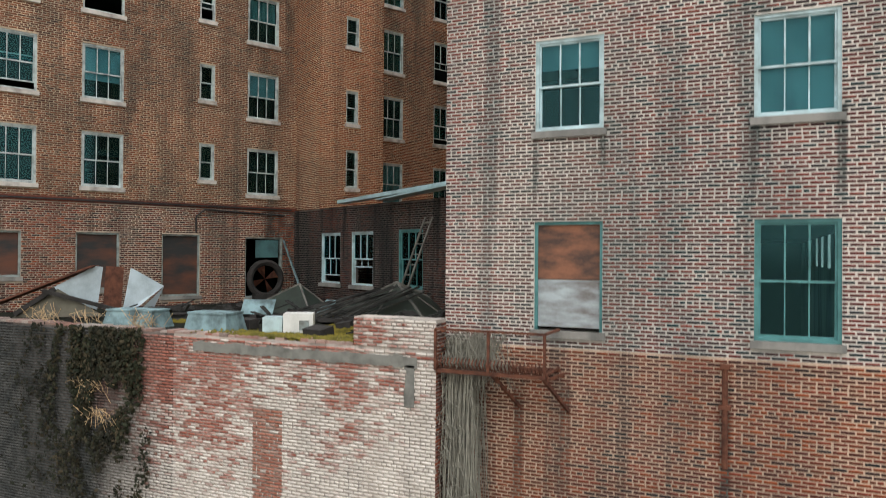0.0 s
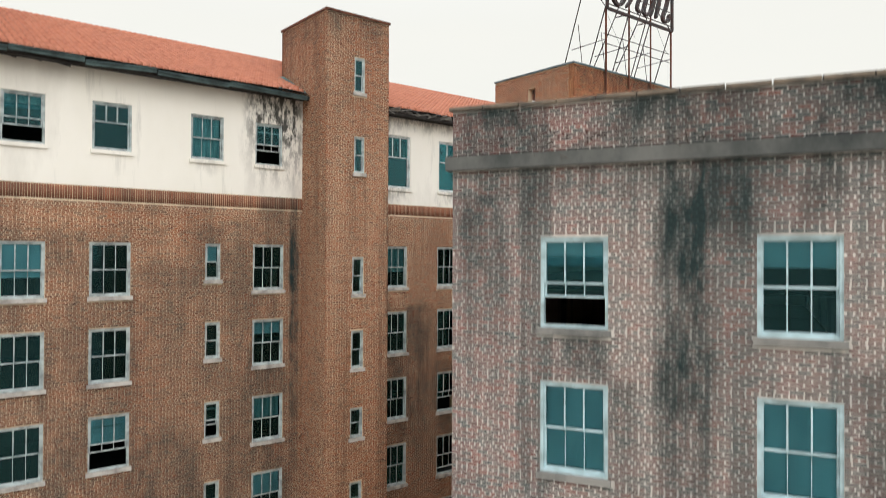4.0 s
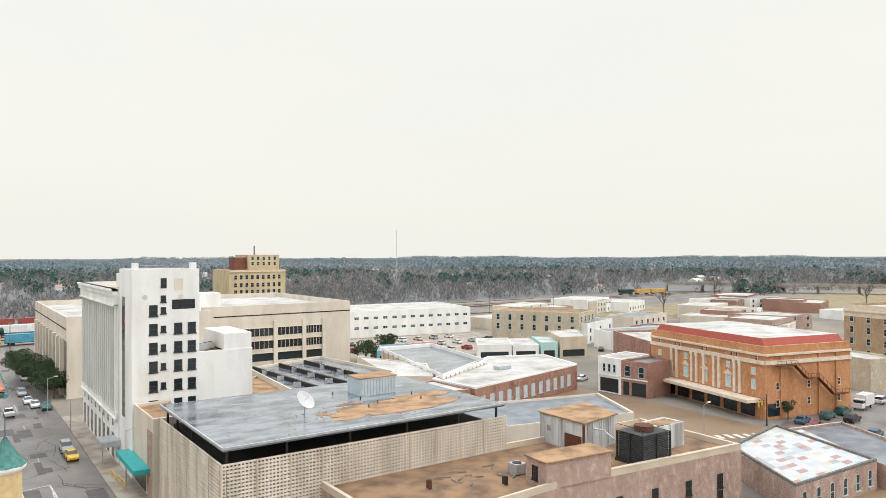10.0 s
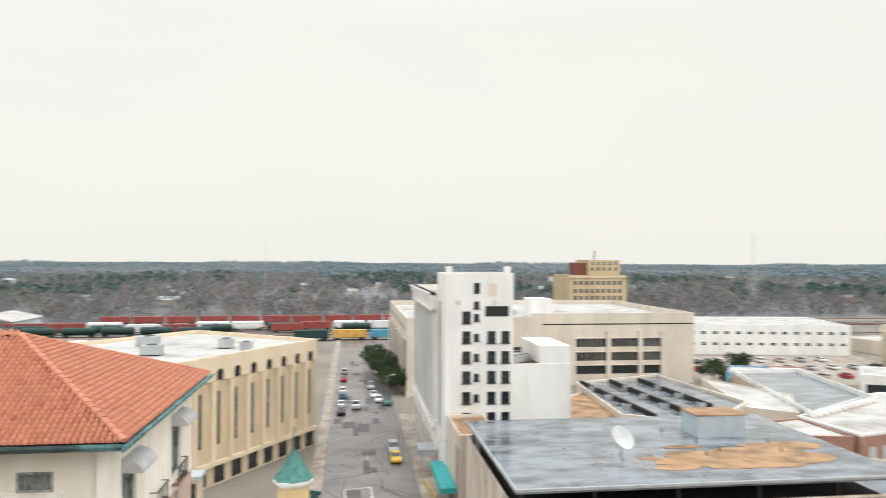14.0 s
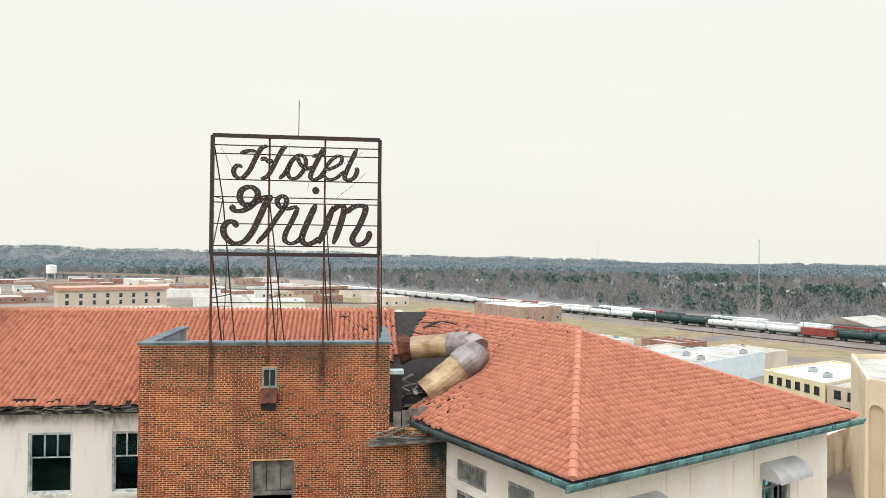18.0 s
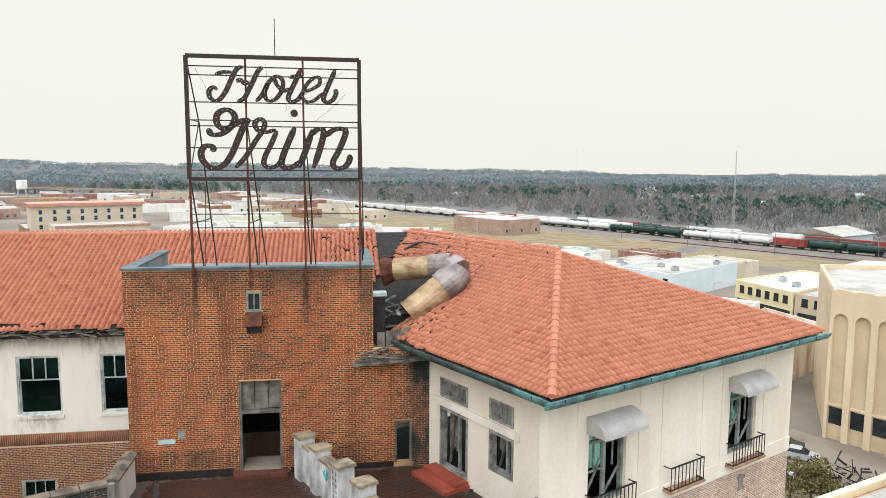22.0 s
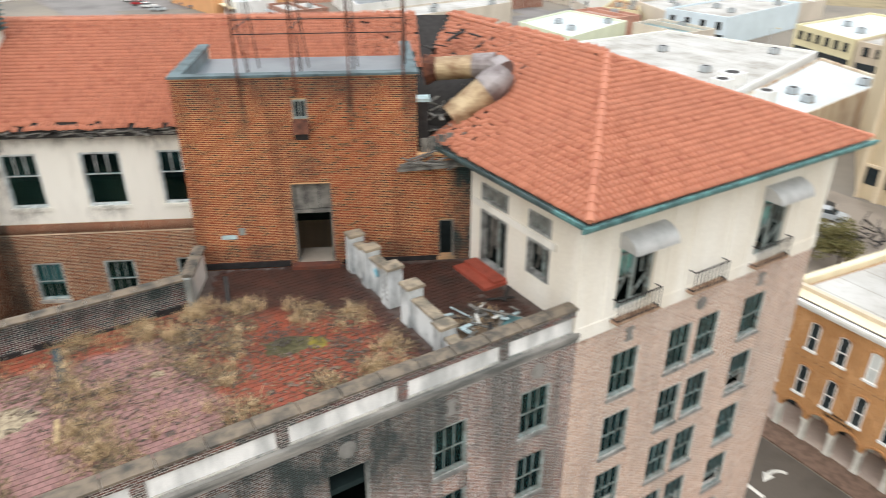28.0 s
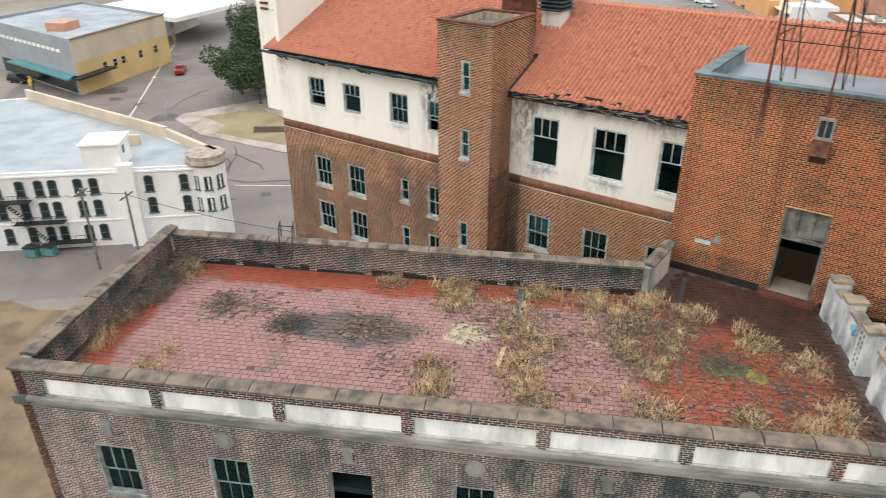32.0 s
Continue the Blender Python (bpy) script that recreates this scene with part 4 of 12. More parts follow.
# pavilion walls above the terrace
pav_open = [(-2.66, -1.08, 26.95, 29.1), (0.04, 1.2, 27.8, 29.1), (-2.66, -1.08, 29.45, 30.12), (0.04, 1.2, 29.45, 30.12)]
part("pavilion_wall_south", wall_grid(F_PAV, -4.6, 2.95, 26.4, 31.1, pav_open, 0.3), STUCCO_CLEAN, hotel, "white stucco")
pe_open = [(42.1, 43.75, 27.25, 29.75), (49.1, 50.75, 27.25, 29.75)]
part("pavilion_wall_east", wall_grid(F_EAST, 41.05, 53.1, 27.1, 31.1, pe_open, 0.3, -0.01), STUCCO_CLEAN, hotel, "cream stucco")
part("pavilion_wall_north", MB(F_PAV).box((-12, -12.35, GROUND), (2.94, -12.05, 31.1)), STUCCO_CLEAN, hotel)

# ledges and copings
led = MB()
led.box((-5.86, 12.93, 26.7), (3.07, 13.35, 26.98))
part("stone_ledge", led, LEDGE, hotel, "stained cast-stone band")
LEDGE_EAST = plain("washed_ledge_stone", (0.3, 0.285, 0.26), 0.9, 0, 0.75, 1.1, 0.3, (0.06, 0.068, 0.066), (1, 0.5, 2))
part("stone_ledge", MB().box((2.65, 13.35, 26.84), (3.08, 40.6, 26.98)), LEDGE_EAST, hotel, "streaked grey stone ledge")
part("ledge_moulding", MB().box((2.65, 13.35, 26.72), (3.03, 40.6, 26.84)).box((2.65, 13.35, 26.6), (2.97, 40.6, 26.72)), LEDGE_EAST, hotel)
part("pavilion_band", MB(F_EAST).box((40.6, -0.25, 26.6), (53.12, 0.04, 27.1)).box((40.45, -0.3, 26.98), (41.05, 0.02, 31.1)), STUCCO_CLEAN, hotel)

# floors and walls added inside, painted near-black so that the closed rooms read as shade
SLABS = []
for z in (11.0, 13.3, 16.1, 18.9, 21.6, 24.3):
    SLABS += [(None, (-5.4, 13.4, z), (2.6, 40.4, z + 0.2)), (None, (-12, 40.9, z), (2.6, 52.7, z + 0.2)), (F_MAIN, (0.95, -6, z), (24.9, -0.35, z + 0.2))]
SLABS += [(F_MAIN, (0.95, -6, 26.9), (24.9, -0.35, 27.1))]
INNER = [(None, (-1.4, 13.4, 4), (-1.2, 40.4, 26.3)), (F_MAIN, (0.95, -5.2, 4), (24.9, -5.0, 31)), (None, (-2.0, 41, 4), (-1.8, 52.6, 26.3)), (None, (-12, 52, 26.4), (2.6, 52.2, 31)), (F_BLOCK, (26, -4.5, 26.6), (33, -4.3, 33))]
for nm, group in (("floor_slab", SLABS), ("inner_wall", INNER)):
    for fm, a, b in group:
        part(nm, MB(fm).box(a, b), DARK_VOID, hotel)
wst = MB()
wst.box((-5.74, 13.35, GROUND), (-5.44, 31.3, 26.4))
part("wall_west_terrace", wst, MORTAR_TAN, hotel)

# terrace floor and parapets
part("terrace_slab", MB().poly([(-5.44, 13.35), (2.65, 13.35), (2.65, 40.75), (-3.3, 40.75), (-7.6, 31.9)], 26.35, 26.74), PAVER_JOINT, hotel)
wp = MB()
wp.poly([(-5.74, 13.35), (-5.38, 13.35), (-5.38, 30.8), (-7.2, 31.75), (-7.45, 31.45), (-5.74, 30.55)], 26.35, 27.8)
part("parapet_west", wp, MORTAR_PALE, hotel, "brick parapet")
rows = brick_rows(13.4, 30.6, 26.78, 27.78, [])
F_WP = frame_m((-5.38, 0, 0), (0, 1), (1, 0))
part("bricks", bricks_mesh("bricks", F_WP, rows, seed=51), BRICK_WASHED, hotel, kind="stuff")
rows = brick_rows(-5.3, 2.6, 26.78, 27.88, [])
part("bricks", bricks_mesh("bricks", frame_m((0, 13.35, 0), (1, 0), (0, 1)), rows, seed=52), BRICK_WASHED, hotel, kind="stuff")


def copings(m, u0, u1, y0, y1, z, length, seed):
    rng = random.Random(seed)
    u = u0
    while u < u1 - 0.1:
        e = min(u + length, u1)
        b = MB(m)
        dz = rng.uniform(-0.008, 0.012)
        b.add([(u, y0, z + dz), (e - 0.03, y0, z + dz), (e - 0.03, y1, z + dz), (u, y1, z + dz), (u, y0, z + 0.07 + dz), (e - 0.03, y0, z + 0.07 + dz), (e - 0.03, y1, z + 0.07 + dz), (u, y1, z + 0.07 + dz), (u, (y0 + y1) / 2, z + 0.13 + dz), (e - 0.03, (y0 + y1) / 2, z + 0.13 + dz)],
              [(0, 3, 2, 1), (0, 1, 5, 4), (2, 3, 7, 6), (4, 5, 9, 8), (6, 7, 8, 9), (1, 2, 6, 9, 5), (3, 0, 4, 8, 7)])
        part("coping", b, STONE_DARK, hotel)
        u = e


copings(F_EAST, 13.0, 40.5, -0.42, 0.08, 27.86, 1.15, 1)
copings(F_END, -5.8, 2.5, -0.4, 0.08, 27.9, 0.75, 2)
copings(F_WP, 13.4, 30.7, -0.4, 0.06, 27.8, 0.75, 3)
copings(frame_m((-5.55, 30.75, 0), (-2.0, 1.0)), 0, 2.2, -0.22, 0.22, 27.8, 0.75, 4)

# ---- clay tile roofs ----


def barrel_tiles(name, origin, across, up, width, height, keep, seed, pitch=0.212, expo=0.235):
    """Rows of barrel tiles on a sloping plane. keep(a, b) says whether a tile at a across and b up the slope lies on it."""
    rng = np.random.RandomState(seed)
    across, up = Vector(across).normalized(), Vector(up).normalized()
    nrm = across.cross(up).normalized()
    if nrm.z < 0:
        nrm = -nrm
    prof = [(-0.5, -0.012), (-0.39, 0.0), (-0.32, 0.05), (-0.14, 0.096), (0.14, 0.096), (0.32, 0.05), (0.39, 0.0), (0.5, -0.012)]
    n = len(prof)
    vs, fs = [], []
    k = 0
    o, A, U, N = (np.array(v) for v in (Vector(origin), across, up, nrm))
    for j in range(int(height / expo) + 1):
        for i in range(int(width / pitch) + 1):
            a, b = (i + 0.5) * pitch, j * expo
            st = keep(a, b)
            if not st:
                continue
            da, db, lift, rot = rng.uniform(-0.004, 0.004), rng.uniform(-0.007, 0.007), rng.uniform(0, 0.005), 0.0
            if st == 2:
                if rng.uniform() < 0.05:
                    continue
                da, db, lift, rot = rng.uniform(-0.02, 0.02), rng.uniform(-0.06, 0.06), rng.uniform(0, 0.04), rng.uniform(-0.14, 0.14)
            for end in (0, 1):
                for p, h in prof:
                    aa = a + da + p * pitch * (1.0 if end == 0 else 0.95) + rot * (end - 0.5) * expo
                    bb = b + db + (expo * 1.12 if end else 0)
                    hh = h * (1.0 if end == 0 else 0.86) + (0.034 if end == 0 else 0.0) + lift
                    vs.append(o + A * aa + U * bb + N * hh)
            for q in range(n - 1):
                fs.append((k + q, k + q + 1, k + n + 1 + q, k + n + q))
            fs += [(k + 1, k + 6, k + 5, k + 2), (k + 2, k + 5, k + 4, k + 3)]
            k += 2 * n
    v = np.array(vs)
    return np_mesh(name, v, np.array(fs))


def ridge_tiles(name, a, b, r=0.15, step=0.36):
    a, b = Vector(a), Vector(b)
    n = max(1, int((b - a).length / step))
    t = (b - a) / n
    mb = MB()
    side = t.cross(Vector((0, 0, 1))).normalized()
    upv = side.cross(t).normalized()
    for i in range(n):
        p, q = a + t * i, a + t * (i + 1.12)
        vs = []
        for pt, rr in ((p, r), (q, r * 0.82)):
            for an in (0, 36, 72, 108, 144, 180):
                vs.append(pt + side * math.cos(radians(an)) * rr + upv * (math.sin(radians(an)) * rr * 0.8 - 0.03))
        mb.add(vs, [(j, j + 1, 7 + j, 6 + j) for j in range(5)] + [(0, 5, 4, 3, 2, 1)])
    return mb.mesh(name)


EAVE, RIDGE = 31.2, 34.15
apex, r_end = Vector((-1.95, 45.5, RIDGE)), dn(35.2, -31.0, RIDGE)
roof = part("roof_deck", MB().add([dn(0.2, -24.3, EAVE), dn(32.5, -24.3, EAVE), r_end, dn(0.2, -31.0, RIDGE), dn(0.2, -38, EAVE), dn(35, -38, EAVE), (-12, 53.8, EAVE),
                                   (-7.2, 39.85, EAVE), (3.7, 39.85, EAVE), apex, (3.65, 53.8, EAVE)],
                                  [(0, 1, 2, 3), (3, 2, 5, 4), (7, 8, 9, 2), (8, 10, 9), (9, 10, 6, 2)]), WOOD_DARK, hotel, "boarded roof deck under the tiles")
main_up = (dn(0, -31.0, RIDGE) - dn(0, -24.3, EAVE))
main_h = main_up.length


def keep_main(a, b):
    s = a + 0.2
    n = -24.3 - b / main_h * 6.7
    if 13.0 < s < 16.1 and n > -26.7:
        return 0
    if 24.8 < s < 33.2 and n > -26.4:
        return 0
    if s > 32.5 + (b / main_h) * 2.7 - 0.1:
        return 0
    if s > 31.2 and b > 1.2:
        return 2 if (s - 31.2) < 2.6 else 0
    if b < 0.3 and (16.1 < s < 24.8):
        return 2
    if b < 0.6 and 11.8 < s < 13.1:
        return 2
    return 1


roof_tiles = part("roof_tiles", barrel_tiles("roof_tiles", dn(0.2, -24.3, EAVE + 0.02), DV, main_up, 35, main_h, keep_main, 61), ROOF_TILE, hotel, "orange clay barrel tiles, some slipped", kind="stuff")
s_up = Vector((0, 5.65, RIDGE - EAVE))


def keep_south(a, b):
    x = 3.7 - a
    f = b / s_up.length
    if x > 3.7 - 5.65 * f - 0.08:
        return 0
    if x < -7.2 - 5 * f:
        return 0
    if x < -4.7 - 0.6 * f and f < 0.55:
        return 0
    if x < -3.6 - f or (x < -2.2 and f < 0.3) or f > 0.95:
        return 2
    return 1


part("roof_tiles", barrel_tiles("roof_tiles", (3.7, 39.85, EAVE + 0.02), (-1, 0, 0), s_up, 16, s_up.length, keep_south, 62), ROOF_TILE, hotel, kind="stuff")
e_up = Vector((-5.65, 0, RIDGE - EAVE))


def keep_east(a, b):
    y = 39.85 + a
    f = b / e_up.length
    return 1 if 39.85 + 5.65 * f + 0.08 < y < 53.8 - 8.3 * f - 0.08 else 0


part("roof_tiles", barrel_tiles("roof_tiles", (3.7, 39.85, EAVE + 0.02), (0, 1, 0), e_up, 14, e_up.length, keep_east, 63), ROOF_TILE, hotel, kind="stuff")
for nm, a, b in (("hip", (3.7, 39.85, EAVE + 0.06), apex), ("hip", (3.65, 53.8, EAVE + 0.06), apex), ("ridge", apex, r_end), ("ridge", dn(0.2, -31, RIDGE), dn(33.4, -31, RIDGE))):
    part(nm + "_tiles", ridge_tiles(nm + "_tiles", Vector(a) + Vector((0, 0, 0.05)), Vector(b) + Vector((0, 0, 0.05))), ROOF_TILE, hotel, kind="stuff")
# gutters and soffits
for a, b in (((3.78, 39.64, 0), (3.78, 53.9, 0)), ((3.655, 39.77, 0), (2.35, 39.77, 0)), ((2.34, 39.77, 0), (-4.4, 39.77, 0))):
    a, b = Vector(a), Vector(b)
    ow = Vector((1, 0, 0)) if a.x == b.x else Vector((0, -1, 0))
    prof = [(-0.06, -0.02), (0.08, -0.02), (0.1, 0.03), (0.13, 0.03), (0.13, -0.07), (0.08, -0.1), (0.05, -0.17), (-0.02, -0.22), (-0.12, -0.24), (-0.12, -0.14)]
    k = len(prof)
    g = MB().add([p + ow * d + Vector((0, 0, EAVE + h)) for p in (a, b) for d, h in prof], [(i, (i + 1) % k, k + (i + 1) % k, k + i) for i in range(k)] + [tuple(range(k))[::-1], tuple(range(k, 2 * k))])
    dark = a.x < 3 and b.x < 0
    gu = part("gutter", g, GUTTER_GREY if dark else VERDIGRIS, hotel, "battered blackened gutter" if dark else "moulded verdigris copper gutter, streaked black")
    L = (b - a).length
    for i in range(int(L / 1.15)):
        p = a + (b - a).normalized() * (0.5 + i * 1.15) + ow * 0.135
        part("gutter_strap", MB().box(p + Vector((-0.012, -0.012, EAVE - 0.08)), p + Vector((0.012, 0.012, EAVE + 0.035))), DARK_COPPER, gu)
sof = MB()
sof.box((2.96, 39.85, 31.0), (3.68, 53.8, 31.1)).box((-4.4, 39.87, 31.0), (2.94, 40.74, 31.1))
part("soffit", sof, PAINT_WHITE, hotel)
g = MB()
rg_ = random.Random(17)
s0 = 0.2
for s1, z0, z1 in ((3.1, -0.1, -0.16), (5.2, -0.1, -0.12), (7.4, -0.2, -0.1), (9.9, -0.16, -0.2), (13.0, -0.14, -0.22)):
    gu = part("gutter", MB().bar(dn(s0, -24.22, EAVE + z0), dn(s1 - 0.03, -24.2, EAVE + z1), 0.1, 0.12), GUTTER_GREY, hotel, "bent blackened metal gutter length")
    part("gutter_lip", MB().bar(dn(s0, -24.12, EAVE + z0 + 0.07), dn(s1 - 0.03, -24.1, EAVE + z1 + 0.07), 0.04, 0.03), GUTTER_GREY, gu)
    s0 = s1
for _ in range(26):
    u = rg_.uniform(0.5, 12.8)
    g.bar(dn(u, -24.35, EAVE - 0.26 + rg_.uniform(0, 0.1)), dn(u + rg_.uniform(0.3, 1.2), -24.3 + rg_.uniform(-0.1, 0.1), EAVE - 0.28 + rg_.uniform(-0.08, 0.1)), 0.1, 0.03)
part("rotten_fascia", g, WOOD_DARK, hotel, "splintered rotten fascia boards", kind="stuff")
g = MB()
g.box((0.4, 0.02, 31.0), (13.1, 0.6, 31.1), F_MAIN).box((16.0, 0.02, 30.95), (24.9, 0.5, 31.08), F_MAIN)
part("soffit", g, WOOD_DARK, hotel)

# ---- rooftop sign ----
sign = group_of("rooftop_sign", dn(29.9, -21.6, 33.42), "tall skeleton sign with black steel script letters on rusty posts", "sign")
F_SIGN = frame_m(dn(27.18, -20.95, 36.83), DV[:2], NV[:2])
SW, SH = 5.44, 3.88
for nm, a, b in (("frame_bar", (0, SH), (SW, SH)), ("frame_bar", (0, 0), (SW, 0)), ("frame_bar", (0, 0), (0, SH)), ("frame_bar", (SW, 0), (SW, SH))):
    part(nm, MB(F_SIGN).bar((a[0], 0, a[1]), (b[0], 0, b[1]), 0.12, 0.12, (0, 1, 0)), SIGN_METAL, sign)
for v in (0.28, 1.0, 1.7, 1.88, 2.45, 3.3, 3.58):
    part("rail", MB(F_SIGN).bar((0.05, -0.08, v), (SW - 0.05, -0.08, v), 0.035), SIGN_METAL, sign)
for i in range(4):
    u = SW * i / 3
    part("post", MB(F_SIGN).bar((u, -0.07, -3.6), (u, -0.07, SH if 0 < i < 3 else 0), 0.07 if i in (0, 3) else 0.06), RUST, sign)
    br = MB(F_SIGN)
    ky, kz = (-1.35, 1.9) if i in (0, 3) else (-1.0, 0.2)
    br.bar((u, -0.1, SH - 0.1 if i in (0, 3) else 1.9), (u + 0.1, ky, kz), 0.035).bar((u + 0.1, ky, kz), (u + 0.25, -3.3, -3.4), 0.04)
    br.bar((u + 0.1, ky, kz), (u, -0.1, 0.1), 0.03).bar((u, -0.1, kz), (u + 0.1, ky, kz), 0.025)
    br.bar((u, -0.1, -1.45), (u + 0.2, -2.35, -1.45), 0.03).bar((u, -0.1, 0.1), (u + 0.14, -1.5, -3.4), 0.04).bar((u + 0.16, -1.9, -0.3), (u + 0.14, -1.5, -3.4), 0.025)
    part("brace", br, SIGN_METAL, sign)
for v in (-1.15, -1.6):
    part("tie", MB(F_SIGN).bar((0, -0.2, v), (SW, -0.2, v), 0.03), SIGN_METAL, sign)
part("mast", MB(F_SIGN).tube([(2.75, -0.1, SH), (2.75, -0.1, SH + 1.25)], 0.014, 5), SIGN_METAL, sign)
wires = MB(F_SIGN)
for a, b in (((0.25, 3.5), (0.7, 2.5)), ((2.45, 3.7), (2.4, 2.6)), ((3.3, 2.55), (4.9, 3.5)), ((4.0, 1.9), (5.0, 2.8)), ((0.2, -0.2), (1.2, -1.5)), ((1.5, 0.2), (2.4, -0.9)), ((4.2, 0.2), (5.2, -1.2)), ((3.05, 2.2), (3.05, 2.45))):
    wires.tube([(a[0], -0.15, a[1]), ((a[0] + b[0]) / 2 + 0.05, -0.2, (a[1] + b[1]) / 2), (b[0], -0.15, b[1])], 0.007, 4)
part("wire_tangle", wires, BLACK_IRON, sign, kind="stuff")


def smooth(pts, n=5):
    """A Catmull-Rom line through the points."""
    p = [Vector(q) for q in pts]
    p = [2 * p[0] - p[1]] + p + [2 * p[-1] - p[-2]]
    out = []
    for i in range(1, len(p) - 2):
        for k in range(n):
            t = k / n
            out.append(0.5 * ((2 * p[i]) + (p[i + 1] - p[i - 1]) * t + (2 * p[i - 1] - 5 * p[i] + 4 * p[i + 1] - p[i + 2]) * t * t + (3 * p[i] - p[i - 1] - 3 * p[i + 1] + p[i + 2]) * t ** 3))
    return out + [p[-2]]


def stroke(b, studs, pts, w0, w1):
    """A channel letter stroke: a flat ribbon with depth, thinner at its ends, with sockets along it."""
    line = smooth([((x - 30) / 733 * SW, (552 + 4 * x / 745 - y) / (527 - 18 * x / 745) * SH) for x, y in pts])
    k = len(line)
    vs = []
    for i, p in enumerate(line):
        t = (line[min(i + 1, k - 1)] - line[max(i - 1, 0)]).normalized()
        nn = Vector((-t.y, t.x))
        steep = abs(t.y)
        w = (w0 + (w1 - w0) * steep) / 2 * min(1, 0.45 + i / 3, 0.45 + (k - 1 - i) / 3)
        a, c = p + nn * w, p - nn * w
        vs += [(a.x, 0.09, a.y), (c.x, 0.09, c.y), (c.x, -0.05, c.y), (a.x, -0.05, a.y)]
        if i % 3 == 1:
            studs.tube([(p.x, 0.09, p.y), (p.x, 0.105, p.y)], 0.015, 6)
    fs = [(4 * i + j, 4 * i + (j + 1) % 4, 4 * i + 4 + (j + 1) % 4, 4 * i + 4 + j) for i in range(k - 1) for j in range(4)] + [(3, 2, 1, 0), tuple(range(4 * k - 4, 4 * k))]
    b.add(vs, fs)


LETTERS = [
    (0.09, 0.15, [[(158, 168), (138, 160), (122, 182), (132, 210), (160, 215), (190, 182), (215, 130), (240, 85), (268, 73)], [(150, 106), (185, 96), (222, 98)], [(350, 76), (330, 92), (300, 150), (270, 205), (240, 220)], [(238, 137), (255, 129), (272, 145), (290, 136)]]),
    (0.09, 0.14, [[(318, 220), (345, 192), (372, 142), (405, 115), (432, 130), (430, 170), (400, 212), (366, 215), (356, 182), (375, 140)], [(398, 120), (408, 150), (435, 176), (462, 166)]]),
    (0.09, 0.16, [[(512, 82), (490, 130), (465, 180), (455, 210), (470, 222), (497, 212), (522, 180)], [(462, 121), (490, 114), (522, 118)]]),
    (0.08, 0.13, [[(522, 180), (555, 170), (588, 150), (592, 124), (570, 120), (535, 150), (515, 195), (530, 220), (565, 218), (605, 185)]]),
    (0.09, 0.16, [[(660, 88), (640, 130), (615, 185), (607, 213), (625, 225), (650, 212), (662, 185), (656, 170)]]),
    (0.13, 0.2, [[(115, 335), (128, 360), (165, 360), (205, 335), (228, 292), (215, 264), (185, 256), (155, 275), (152, 312), (178, 338), (215, 325), (255, 303), (292, 298)], [(290, 296), (262, 330), (235, 392), (205, 455), (170, 497), (125, 505), (90, 475), (82, 438), (100, 411), (128, 412), (138, 435)]]),
    (0.1, 0.17, [[(225, 505), (270, 455), (312, 390), (346, 340), (352, 310), (335, 295), (312, 312), (322, 342), (355, 352), (400, 340)], [(405, 345), (380, 400), (352, 455), (347, 490), (372, 505), (405, 492), (430, 460)]]),
    (0.13, 0.21, [[(482, 330), (455, 390), (428, 455), (422, 490), (442, 507), (475, 498), (500, 478)]]),
    (0.13, 0.21, [[(495, 505), (525, 435), (558, 340)], [(548, 365), (580, 340), (606, 350), (590, 420), (560, 506)], [(612, 370), (650, 342), (688, 338), (702, 356), (675, 425), (645, 480), (658, 506), (692, 503), (715, 480), (722, 448)]]),
]
for w0, w1, strokes in LETTERS:
    b, studs = MB(F_SIGN), MB(F_SIGN)
    for pts in strokes:
        stroke(b, studs, pts, w0, w1)
    lt = part("letter", b, SIGN_METAL, sign)
    part("lamp_sockets", studs, GALV, lt)
dot = MB(F_SIGN)
dx, dz = (480 - 30) / 733 * SW, (554 - 270) / 516 * SH
dot.tube([(dx, -0.05, dz), (dx, 0.09, dz)], 0.12, 12)
part("letter_dot", dot, SIGN_METAL, sign)

# ---- block openings and fittings ----
bdoor = MB(F_BLOCK)
for i, (a, b) in enumerate(((28.56, 29.0), (29.02, 29.46), (29.48, 29.86))):
    part("board", MB(F_BLOCK).box((a, -0.2, 28.98 + 0.02 * i), (b, -0.16 + 0.01 * (i % 2), 30.0)), WOOD_GREY, hotel, "grey weathered board over the door")
bdoor.box((28.5, -0.28, 26.85), (28.58, -0.05, 30.02)).box((29.84, -0.28, 26.85), (29.92, -0.05, 30.02)).box((28.58, -0.26, 28.86), (29.84, -0.06, 28.97))
part("door_frame", bdoor, WOOD_GREY, hotel)
part("doorstep", MB(F_BLOCK).box((28.3, 0.012, 26.74), (30.1, 0.4, 26.88)), BRICK_RAW, hotel)
part("threshold", MB(F_BLOCK).box((28.58, -1.2, 26.8), (29.84, 0.05, 26.86)), CONCRETE, hotel)
part("door_frame", MB(F_BLOCK).box((33.8, -0.25, 26.85), (33.86, -0.03, 28.4)).box((34.32, -0.25, 26.85), (34.38, -0.03, 28.4)).box((33.86, -0.25, 28.33), (34.32, -0.03, 28.4)), WOOD_GREY, hotel)
sw = part("window", MB(F_BLOCK).box((28.84, -0.12, 32.42), (28.9, 0.03, 33.08)).box((29.26, -0.12, 32.42), (29.32, 0.03, 33.08)).box((28.9, -0.12, 33.02), (29.26, 0.03, 33.08)).box((28.9, -0.12, 32.42), (29.26, 0.03, 32.48)).box((29.06, -0.1, 32.48), (29.1, -0.02, 33.02)), PAINT_GREY, hotel)
